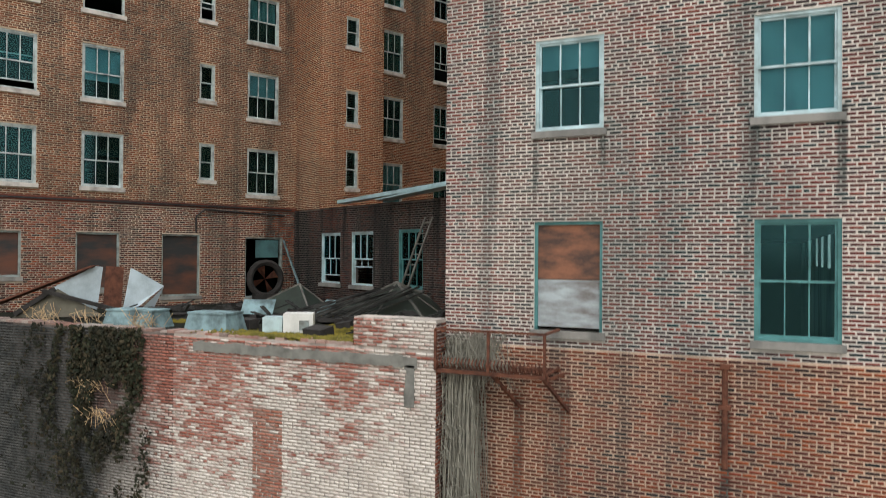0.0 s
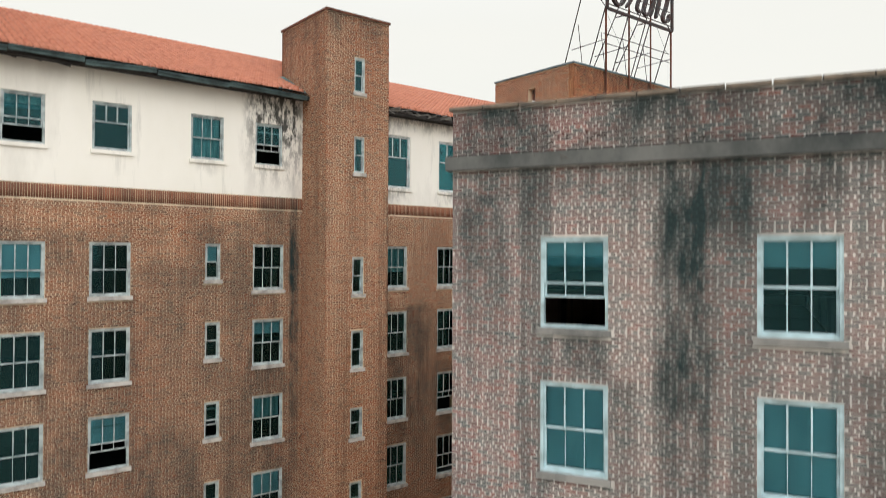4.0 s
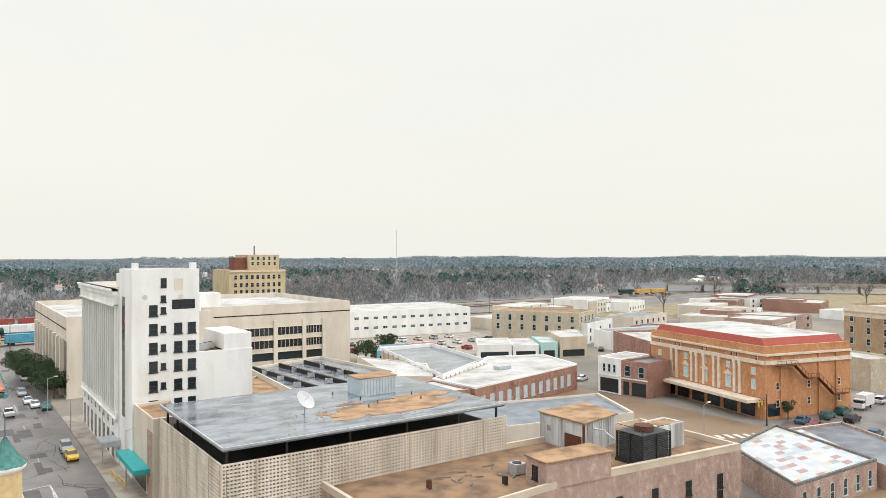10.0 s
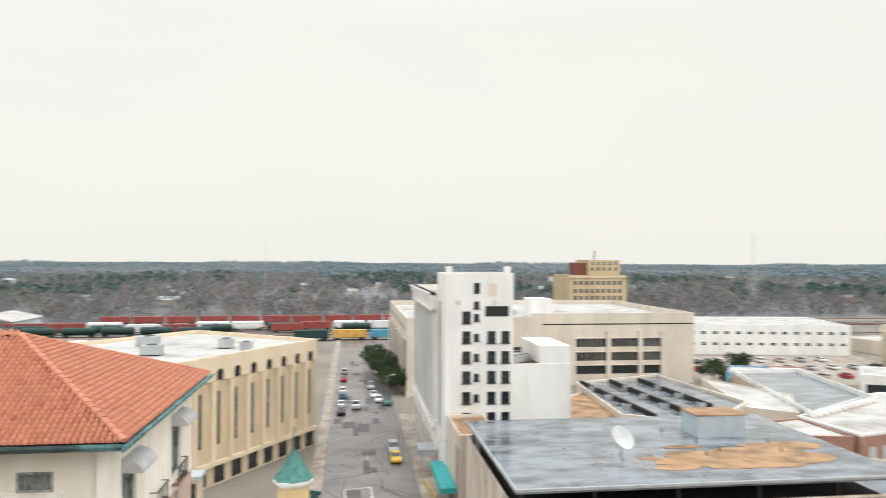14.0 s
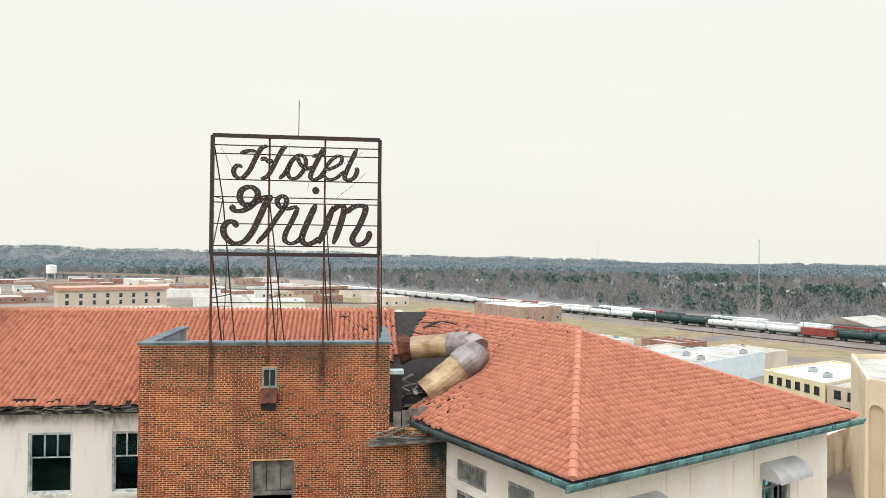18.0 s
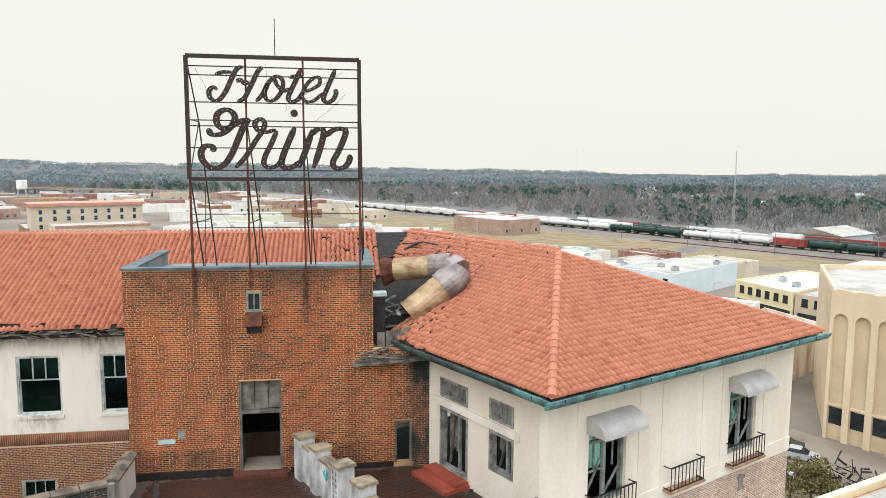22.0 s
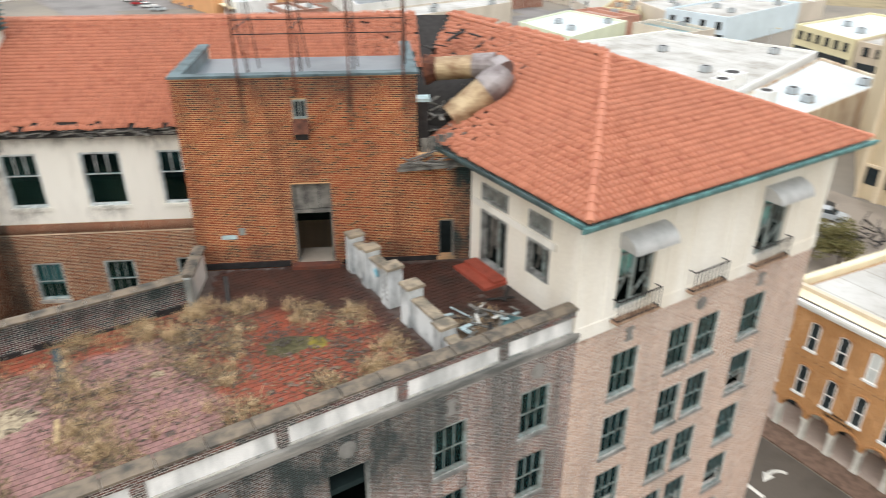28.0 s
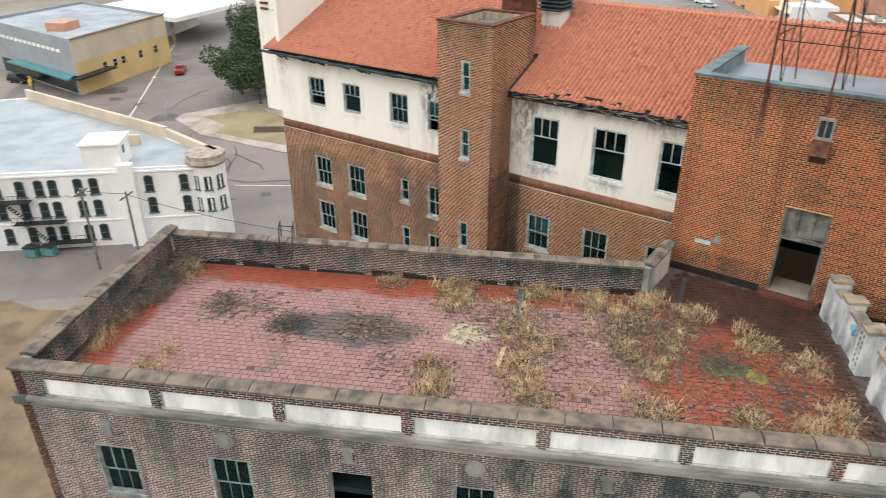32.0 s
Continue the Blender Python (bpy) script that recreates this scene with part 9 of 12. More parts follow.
for u in (12.0, 18.3, 25.6):
    far_window(th_, FRT[0], u, 5.2, 1.7, 2.6, CREAMT, PAINT_WHITE)
    part("pediment", MB(FRT[0]).add([(u - 0.4, 0, 7.9), (u + 2.1, 0, 7.9), (u + 0.85, 0, 9.0), (u - 0.4, 0.3, 7.9), (u + 2.1, 0.3, 7.9), (u + 0.85, 0.3, 9.0)], [(0, 2, 1), (3, 4, 5), (0, 1, 4, 3), (1, 2, 5, 4), (2, 0, 3, 5)]), CREAMT, th_)
    far_window(th_, FRT[0], u + 0.2, 9.4, 1.2, 1.3, CREAMT, PAINT_WHITE)
for u in (2.8, 33):
    far_window(th_, FRT[0], u, 6.0, 1.2, 2.0, CREAMT, PAINT_WHITE)
    far_window(th_, FRT[0], u, 9.0, 1.2, 1.4, CREAMT, PAINT_WHITE)
for u in (3, 9, 10.4, 18, 19.5, 27, 28.5, 34):
    far_window(th_, FRT[0], u, 12.05, 0.7, 0.9, CREAMT, None, False, False)
part("marquee", MB(FRT[0]).box((1.5, 0.0, 3.5), (L - 1.0, 3.6, 4.15)), CREAMT, th_, "long cream street canopy")
for u in (5, 10, 15, 20, 25, 30):
    part("shop_bay", MB(FRT[0]).box((u, 0, 0.2), (u + 4, 0.05, 3.2)), GLASS_DARK, th_)
    part("canopy_rod", MB(FRT[0]).bar((u, 0.1, 6.2), (u, 3.4, 4.2), 0.05), CREAMT, th_)
esc = MB(tfr[0][0])
pts = [(2, 0.9, 11.0), (7, 0.9, 11.0), (10.5, 0.9, 8.0), (13.5, 0.9, 8.0), (18, 0.9, 4.2), (22, 0.9, 4.2)]
for a, b in zip(pts, pts[1:]):
    esc.bar(a, b, 1.0, 0.15)
    esc.bar((a[0], 1.35, a[2] + 1.0), (b[0], 1.35, b[2] + 1.0), 0.06)
    for k in range(5):
        q = Vector(a).lerp(Vector(b), k / 4)
        esc.bar((q.x, 1.35, q.z), (q.x, 1.35, q.z + 1.0), 0.05)
part("fire_escape", esc, RUST, th_, "dark brown iron fire escape stair")
for u in (4, 14.5, 19.5):
    part("buttress", MB(tfr[0][0]).box((u, 0, 0), (u + 0.5, 0.3, 13)), ORANGE_BRICK, th_)
win_grid(th_, tfr[0], 3, (6.0, 2.5), 0.9, 1.4, 3, frame=CREAMT)
part("corner_shop", MB(tfr[0][0]).box((0.8, 0, 0.6), (4.5, 0.05, 3.2)), GLASS_DARK, th_)
WHITE_TRIM_A = plain("white_shop_trim", (0.8, 0.79, 0.76), 0.7, 0, 0.1, 2, 0.05)
aw2, awf = poly_building("painted_shop", [(133.9, 124.3), (134.3, 117.4), (146.6, 118.8), (146, 126)], 8.6, WHITE_BRICK, MEMBRANE, "white painted two-storey shop with arched windows", 0.5)
win_grid(aw2, awf[0], 3, (5.2,), 0.8, 1.6, 1.5, arch=True)
part("shopfront", MB(awf[0][0]).box((0.7, 0, 0.3), (6.2, 0.05, 3.6)), GLASS_DARK, aw2)
aw3, awf3 = poly_building("red_shop", [(134.3, 117.3), (135.4, 110.2), (144.2, 110.6), (146, 117.2)], 8.4, RED_BRICK, TAR, "red brick shop with arched upper windows", 0.5)
win_grid(aw3, awf3[0], 2, (4.8,), 1.5, 2.0, 1.0, arch=True)
band(aw3, awf3[0], 4.0, 0.3, 0.15, WHITE_TRIM_A)
band(aw2, awf[0], 4.2, 0.25, 0.15, WHITE_TRIM_A)
part("shopfront", MB(awf3[0][0]).box((0.6, 0, 0.3), (2.2, 0.05, 3.4)), GLASS_DARK, aw3)
part("shopfront", MB(awf3[0][0]).box((2.9, 0, 0.3), (6.6, 0.05, 3.4)), GLASS_DARK, aw3)
rb, rbf = poly_building("brick_warehouse", [(152, 123), (178, 112), (190, 134), (164, 146)], 11, RED_BRICK, MEMBRANE, "red brick warehouse behind the theatre", 0.6)
th2, t2 = poly_building("tan_hotel", [(209, 79), (253, 69), (261, 95), (217, 105)], 19, facade_mat("brown_hotel_brick", (0.36, 0.23, 0.13), (0.5, 0.38, 0.25)), MEMBRANE, "tan brick hotel with stone bands", 0.8)
for fl in (t2[0], t2[3]):
    win_grid(th2, fl, 8 if fl is t2[0] else 5, (4.6, 7.8, 11, 14.2), 1.3, 1.8, 2)
    band(th2, fl, 3.6, 0.5, 0.3, CREAMT)
    band(th2, fl, 17, 0.5, 0.4, CREAMT)
part("stair_house", MB().box((219, 85, GROUND + 18), (227, 93, GROUND + 21.5)), YELLOW_BRICK, th2)
for fl in (t2[0], t2[3]):
    band(th2, fl, 15.6, 3.4, 0.1, CREAMT, "attic_facing")
poly_building("low_tan_annex", [(186, 84), (196, 82), (200, 96), (190, 98)], 8, YELLOW_BRICK, MEMBRANE, "low tan brick annex", 0.5)

# ---- building with patchwork membrane roof ----
qb, qf = poly_building("patchwork_roof_building", [(91, 51), (111.5, 50.2), (119.5, 70), (101, 66.8)], 4.4, BROWN_BRICK, MEMBRANE, "low brick building with patched roof sheets", 0.4, WOOD_GREY)
cols = [plain("roof_sheet_%s" % n, c, 0.7, 0, 0.12, 0.5, 0.03) for n, c in (("white", (0.52, 0.51, 0.49)), ("red", (0.38, 0.25, 0.23)), ("blue", (0.4, 0.45, 0.48)), ("grey", (0.36, 0.35, 0.34)), ("cream", (0.5, 0.46, 0.38)), ("pale", (0.48, 0.5, 0.52)))]
q0, qa, qb_ = Vector((91.6, 51.4)), Vector((20, -0.8)) / 10, Vector((9.2, 15.6)) / 14
for i in range(10):
    for j in range(14):
        a = q0 + qa * i + qb_ * j
        c = rg6.choice(cols[:1] * 5 + cols[5:] * 4 + cols[1:5])
        v = [a, a + qa * 0.98, a + qa * 0.98 + qb_ * 0.98, a + qb_ * 0.98]
        part("roof_sheet", MB().add([(*p, GROUND + 4.06) for p in v], [(0, 1, 2, 3)]), c, qb)
win_grid(qb, qf[0], 6, (0.8,), 1.0, 2.0, 1.5, arch=True)
lowr, _ = poly_building("low_black_roof", [(112, 49), (124, 48), (134, 66), (121, 69)], 3.6, BROWN_BRICK, TAR, "low building with black roof", 0.5)

# ---- buildings between garage and theatre ----
wr, wf = poly_building("long_brick_store", [(91.3, 119), (131, 128.6), (136, 146), (121, 152), (90, 133)], 6.4, RED_BRICK, MEMBRANE, "long brick store with white roof and boarded windows", 0.4, WHITE_WALL)
for i in range(12):
    far_window(wr, wf[0][0], 2 + i * 3.1, 1.6, 1.5, 2.6, PAINT_WHITE, plain("grey_boards", (0.5, 0.52, 0.53), 0.8, 0, 0.2, 2, 0.1) if "grey_boards" not in bpy.data.materials else bpy.data.materials["grey_boards"], False, True)
part("skylight", MB().box((110, 134, GROUND + 6.1), (114, 136, GROUND + 6.9)), GALV, wr)
poly_building("small_red_annex", [(82, 121), (90.5, 119.5), (90, 133), (82, 131)], 6.0, RED_BRICK, MEMBRANE, "small red annex with pale roof", 0.3)
poly_building("grey_roof_store", [(67, 96), (104, 88), (112, 104), (72, 114)], 5.2, CREAM_WALL, TAR, "low store with pale grey wet roof", 0.5)
tb2, tbf = poly_building("pilastered_hall", [(92, 131.5), (114, 143.5), (121, 179), (103.6, 179)], 7.2, TAN_WALL, SKY_TINT_ROOF, "tan hall with dark pilasters and sunken wet roof", 1.0, WHITE_WALL)
for i in range(10):
    part("pilaster", MB(tbf[3][0]).box((2 + i * 4.6, 0, 0), (2.5 + i * 4.6, 0.15, 6.6)), BROWN_BRICK, tb2)
    part("pilaster", MB(tbf[0][0]).box((1.2 + i * 2.4, 0, 0), (1.5 + i * 2.4, 0.15, 6.6)), BROWN_BRICK, tb2)
tr, trf = poly_building("wet_roof_block", [(57.5, 134), (70, 126), (86, 142), (82, 174), (60, 166)], 7.2, CREAM_WALL, SKY_TINT_ROOF, "block with wet black roofs divided by walls", 0.6)
for i in range(3):
    part("fire_wall", MB().bar((61 + i * 7, 166 + i, GROUND + 7.0), (63 + i * 7, 132 + i * 3.5, GROUND + 7.0), 0.5, 1.0), WOOD_DARK, tr)
for i in range(9):
    roof_unit(61 + (i % 3) * 7.2, 140 + (i // 3) * 9, GROUND + 6.6, 1.2, 1.2, 1.0)
poly_building("pale_roof_shed", [(84, 140), (91, 134), (100, 150), (92, 172)], 6.6, CREAM_WALL, MEMBRANE, "shed with a pale roof", 0.3)
poly_building("tan_roof_shed", [(48, 130), (58, 133), (60, 160), (50, 150)], 6.4, CREAM_WALL, GRAVEL, "low building with tan roof", 0.4)

# ---- federal office ----
fo, ff = poly_building("office_block", [(24.5, 190), (59, 190), (59, 201), (105, 201), (105, 262), (24.5, 262)], 19.4, CREAM_WALL, MEMBRANE, "large cream concrete office block with deep window bays", 1.6)
for u0, u1 in ((12.4, 20.8), (21.9, 29.8), (30.9, 36.3)):
    for z in (10.3, 6.6, 3.0):
        part("window_bay", MB(ff[2][0]).box((u0, 0.0, z), (u1, 0.04, z + 2.3)), GLASS_DARK, fo)
        part("sun_shelf", MB(ff[2][0]).box((u0, 0, z + 2.3), (u1, 0.55, z + 2.5)), CREAM_WALL, fo)
        for k in range(1, 6 if z > 4 else 1):
            x = u0 + (u1 - u0) * k / 6
            part("mullion", MB(ff[2][0]).box((x - 0.06, 0.04, z), (x + 0.06, 0.1, z + 2.2)), CREAM_WALL, fo)
    part("bay_pier", MB(ff[2][0]).box((u1, 0, 0.3), (u1 + 1.2, 0.6, 14.6)), CREAM_WALL, fo)
band(fo, ff[2], 16.3, 0.3, 0.05, WOOD_DARK, "shadow_joint")
band(fo, ff[5], 16.3, 0.3, 0.05, WOOD_DARK, "shadow_joint")
for i in range(9):
    part("pier", MB(ff[5][0]).box((6 + i * 7.4, 0, 0.3), (8 + i * 7.4, 0.8, 14)), CREAM_WALL, fo)
    part("recess_glazing", MB(ff[5][0]).box((8.4 + i * 7.4, 0, 0.8), (13 + i * 7.4, 0.05, 13.6)), GLASS_DARK, fo)
far_window(fo, ff[0][0], 24, 10, 6, 2, CREAM_WALL, None, False, False, 3)
part("stair_house", MB().box((60, 206, GROUND + 18), (66, 214, GROUND + 23)), WHITE_WALL, fo)
for i in range(6):
    roof_unit(32 + i * 5, 200 + (i % 3) * 8, GROUND + 17.9, 2, 2, 1.4)

# ---- tall yellow hotel, far ----
HOTEL_TAN = plain("tan_yellow_brick", (0.56, 0.45, 0.28), 0.9, 0, 0.2, 0.25, 0.05, (0.44, 0.34, 0.2), (1, 1, 0.4))
yh, yf = poly_building("yellow_brick_hotel", rect(132.5, 402, 166.5, 432), 25, HOTEL_TAN, GRAVEL, "tall yellow brick hotel with stepped tower", 0.8)
win_grid(yh, yf[0], 9, (3, 7, 11, 15, 19.5), 1.8, 2.4, 3, sill=False)
yt, ytf = poly_building("hotel_tower_storeys", rect(144, 403, 163, 425), 8.6, HOTEL_TAN, GRAVEL, "stepped upper storeys of yellow brick", 0.6, None, GROUND + 25)
win_grid(yt, ytf[0], 5, (2.5, 5.6), 1.5, 2, 2, sill=False)
part("penthouse", MB().box((137, 405, GROUND + 25), (144, 415, GROUND + 32)), plain("dark_red_penthouse", (0.2, 0.08, 0.06), 0.9, 0, 0.3, 0.6, 0.1), yh)
for z in (1.5, 23.6):
    band(yh, yf[0], z, 0.7, 0.5, CREAMT)
part("spire", MB().tube([(151, 412, GROUND + 33.6), (151, 412, GROUND + 39)], 0.35, 6), RUST, yt)

# ---- far white warehouse and small blocks ----
lwh, lwf = poly_building("white_warehouse", [(130, 258), (188, 248), (196, 285), (134, 292)], 10.8, WHITE_WALL, MEMBRANE, "long white warehouse with two rows of small windows", 0.5)
for i in range(14):
    for z in (3.4, 7.4):
        far_window(lwh, lwf[0][0], 2 + i * 4.1, z, 2.0, 1.0, PAINT_WHITE, None, False, False, 2)
b3, b3f = poly_building("corner_brick_store", [(179, 222), (195, 190), (212, 198), (196, 232)], 11.6, YELLOW_BRICK, GRAVEL, "three-storey tan brick corner store", 0.8)
for fl, n in ((b3f[0], 7), (b3f[1], 4)):
    win_grid(b3, fl, n, (4.4, 8.0), 1.4, 2.2, 2)
SHOPS = [((140, 181), (150, 176), (160, 190), (150, 195), 5.0, WHITE_WALL), ((150.5, 176), (158, 172), (168, 188), (160.5, 190), 4.6, WHITE_WALL), ((159, 172), (164, 169.5), (174, 184), (168.5, 187), 5.2, plain("aqua_render", (0.42, 0.62, 0.58), 0.8, 0, 0.1, 0.5, 0)), ((165, 169.5), (174, 166), (188, 184), (175, 186), 6.8, TAN_WALL), ((120, 190), (128, 186), (136, 198), (128, 202), 4.4, plain("pink_metal", (0.5, 0.28, 0.26), 0.7, 0, 0.3, 0.5, 0)), ((110, 193), (119, 189), (127, 201), (118, 205), 4.2, plain("blue_metal", (0.2, 0.38, 0.5), 0.7, 0, 0.2, 0.5, 0))]
for a, b, c, e, h, mt in SHOPS:
    s, sfm = poly_building("small_shop", [a, b, c, e], h, mt, MEMBRANE, "small flat-roofed shop with glazed front", 0.4)
    part("shopfront", MB(sfm[0][0]).box((1, 0, 0.4), (sfm[0][1] - 1, 0.05, 2.6)), GLASS_DARK, s)
for i in range(46):
    x, y = rg6.uniform(205, 430), rg6.uniform(120, 300)
    if i > 30:
        x, y = rg6.uniform(250, 460), rg6.uniform(20, 130)
    w, d, h = rg6.uniform(14, 40), rg6.uniform(12, 26), rg6.uniform(4, 8)
    rot = radians(rg6.choice([10, -14, 20]))
    pp = [(x + math.cos(rot) * a - math.sin(rot) * b, y + math.sin(rot) * a + math.cos(rot) * b) for a, b in ((-w / 2, -d / 2), (w / 2, -d / 2), (w / 2, d / 2), (-w / 2, d / 2))]
    s, sfm = poly_building("far_store", pp, h, rg6.choice([WHITE_WALL, RED_BRICK, CREAM_WALL, BROWN_BRICK, WHITE_WALL, CREAM_WALL]), rg6.choice([MEMBRANE, TAR, MEMBRANE, MEMBRANE]), "distant low commercial building with flat roof", 0.4)
    win_grid(s, sfm[0], rg6.randint(3, 6), (1.2,) if h < 6 else (1.2, 4.2), 1.4, 1.6, 2)

# ---- arched office ----
def arch_bay(b, u0, u1, z0, zs, z1, a, y0, y1, n=8):
    """A bay of wall from y0 to y1 with a round-headed opening of half width a, springing at zs."""
    c = (u0 + u1) / 2
    b.box((u0, y0, z0), (c - a, y1, z1)).box((c + a, y0, z0), (u1, y1, z1))
    arc = [(c + a * math.cos(math.pi * k / n), zs + a * math.sin(math.pi * k / n)) for k in range(n + 1)]
    for (xa, za), (xb, zb) in zip(arc, arc[1:]):
        b.face((xa, y1, za), (xb, y1, zb), (xb, y1, z1), (xa, y1, z1))
        b.face((xa, y0, za), (xb, y0, zb), (xb, y1, zb), (xa, y1, za))
    return b


OCHRE_WALL = plain("cream_panel", (0.74, 0.62, 0.45), 0.85, 0, 0.12, 0.2, 0.1, (0.62, 0.51, 0.36), (1, 1, 0.3))
OCHRE_RECESS = plain("recess_panel", (0.6, 0.49, 0.33), 0.85, 0, 0.15, 0.3, 0.1)
ao, aof = poly_building("arched_office", [(-27, 118), (-13.8, 118), (4.6, 147), (-20, 165), (-40, 140)], 19.3, OCHRE_RECESS, MEMBRANE, "cream office with tall blind arches and flat white roof", 0.7, OCHRE_WALL)
for i in range(5):
    u0, u1 = i * 13.2 / 5, (i + 1) * 13.2 / 5
    part("blind_arch", arch_bay(MB(aof[0][0]), u0, u1, 0, 15.4, 19.2, 0.92, 0, 0.45), OCHRE_WALL, ao)
    part("panel_joint", MB(aof[0][0]).box((u0 + 0.4, 0.02, 4.4), (u1 - 0.4, 0.3, 4.7)), OCHRE_WALL, ao)
    part("ground_opening", MB(aof[0][0]).box((u0 + 0.45, 0, 2.0), (u1 - 0.45, 0.04, 4.2)), GLASS_DARK, ao)
for i in range(9):
    L = aof[1][1] / 9
    m = aof[1][0]
    part("pilaster", MB(m).box((i * L, 0, 3.6), (i * L + 0.75, 0.6, 15.6)).box((i * L - 0.1, 0, 14.9), (i * L + 0.85, 0.75, 15.6)), OCHRE_WALL, ao)
    part("top_arch", arch_bay(MB(m), i * L, (i + 1) * L, 15.6, 16.6, 19.2, 0.75, 0, 0.3), OCHRE_WALL, ao)
    part("arched_pane", MB(m).box((i * L + 0.9, 0.0, 15.6), ((i + 1) * L - 0.9, 0.05, 17.6)), GLASS_DARK, ao)
    part("slit_window", MB(m).box((i * L + 1.6, 0, 6), (i * L + 2.1, 0.05, 14)), GLASS_DARK, ao)
    part("ground_opening", MB(m).box((i * L + 1.0, 0, 0.3), (i * L + 3.2, 0.05, 3.0)), GLASS_DARK, ao)
band(ao, aof[1], 3.0, 0.6, 0.5, OCHRE_WALL)
for x, y, w in ((-20, 132, 3), (-10, 140, 2.4), (-6, 135, 2), (-24, 145, 3.4)):
    roof_unit(x, y, GROUND + 18.7, w, w * 0.8, 1.6)

# ---- orange brick hall on the corner ----
HALL_BRICK = facade_mat("ochre_brick", (0.5, 0.24, 0.09), (0.56, 0.33, 0.17), 1, 0.3)
PALE_STONE = plain("pale_limestone", (0.62, 0.6, 0.54), 0.85, 0, 0.2, 1.5, 0.2)
WHITE_TRIM = plain("white_trim", (0.86, 0.85, 0.82), 0.6, 0, 0.08, 2, 0.05)
CREAM_COAT = plain("cream_roof_coating", (0.8, 0.7, 0.48), 0.8, 0, 0.15, 0.5, 0.05)
mh = group_of("corner_hall", (0, 78, GROUND), "orange brick hall with arcade and arched white windows", "building")
HB = 2.03
part("ground_floor_wall", MB().poly([(-7.1, 73.4), (5.8, 73.4), (5.8, 86), (-5.6, 86)], GROUND, 6.7), BROWN_BRICK, mh)
part("upper_wall", MB().poly([(-7.33, 70.4), (6, 70.4), (6.2, 86.2), (-5.6, 86.2)], 6.7, 13.9), HALL_BRICK, mh)
part("corner_wall", MB().box((4.85, 70.4, GROUND), (6, 73.4, 6.7)), HALL_BRICK, mh)
part("roof", MB().poly([(-6.6, 71.9), (5.4, 71.9), (5.6, 85.6), (-5.0, 85.6)], 13.9, 14.02), MEMBRANE, mh)
part("upstand", MB().box((-6.9, 71.5, 13.9), (5.8, 71.9, 14.4)), TAN_WALL, mh)
part("gutter_shelf", MB().box((-7.5, 70.2, 13.9), (6.2, 71.5, 14.12)), CREAM_COAT, mh, "cream coated roof shelf")
HS = frame_m((-7.33, 70.4, GROUND), (1, 0), (0, -1))
for z, h, d in ((10.3, 0.2, 0.1), (10.5, 0.25, 0.25), (10.72, 0.2, 0.45)):
    part("cornice", MB(HS).box((-d * 0.5, 0, z), (13.33 + d * 0.5, d, z + h)), WHITE_TRIM, mh)
part("side_coping", MB().poly([(-7.5, 70.4), (-7.0, 70.4), (-5.2, 86.5), (-5.8, 86.5)], 13.9, 14.5), CREAM_COAT, mh)
BLIND = plain("drawn_white_blind", (0.6, 0.62, 0.6), 0.5, 0, 0.1, 1, 0)
for i in range(7):
    u = 0.6 + i * 2.1
    if u > 12.4:
        continue
    for z, h in ((7.45, 1.94), (3.75, 2.1)):
        w = far_window(mh, HS, u, z, 0.75, h, WHITE_TRIM, PANE_FAR if z < 5 or i % 3 else BLIND, True)
        hd = MB(HS)
        for k in range(6):
            a0, a1 = math.pi * k / 6, math.pi * (k + 1) / 6
            hd.bar((u + 0.375 + 0.47 * math.cos(a0), 0.05, z + h + 0.32 * math.sin(a0)), (u + 0.375 + 0.47 * math.cos(a1), 0.05, z + h + 0.32 * math.sin(a1)), 0.13, 0.1, (0, 1, 0))
        part("brick_hood", hd, HALL_BRICK, w)
for i in range(6):
    u0, u1 = i * HB, (i + 1) * HB
    part("arch_wall", arch_bay(MB(HS), u0, u1, 1.9, 2.05, 3.5, 0.86, -0.45, 0), HALL_BRICK, mh)
    rim = MB(HS)
    c = (u0 + u1) / 2
    for k in range(8):
        a0, a1 = math.pi * k / 8, math.pi * (k + 1) / 8
        rim.bar((c + 0.94 * math.cos(a0), 0.03, 2.05 + 0.94 * math.sin(a0)), (c + 0.94 * math.cos(a1), 0.03, 2.05 + 0.94 * math.sin(a1)), 0.15, 0.1, (0, 1, 0))
    part("arch_rim", rim, HALL_BRICK, mh)
    part("shop_panel", MB().box((-6.9 + u0, 73.2, GROUND + 0.3), (-7.6 + u1, 73.38, GROUND + 2.4)), PALE_STONE if i % 2 else GLASS_DARK, mh)
for i in range(7):
    u = i * HB
    p = part("pier", MB(HS).box((u - 0.18, -0.47, 0), (u + 0.18, 0.02, 1.8)), PALE_STONE, mh, "pale stone arcade pier")
    part("capital", MB(HS).box((u - 0.27, -0.52, 1.8), (u + 0.27, 0.08, 1.98)), PALE_STONE, p)
    part("plinth", MB(HS).box((u - 0.26, -0.5, 0), (u + 0.26, 0.07, 0.25)), PALE_STONE, p)
part("arcade_floor", MB().box((-7.33, 70.5, GROUND), (6, 73.4, GROUND + 0.16)), BROWN_BRICK, mh)
for i in range(26):
    if i % 3:
        part("wall_anchor", MB(HS).box((0.4 + i * 0.46, 0, 6.6), (0.52 + i * 0.46, 0.03, 6.68)), BLACK_IRON, mh)
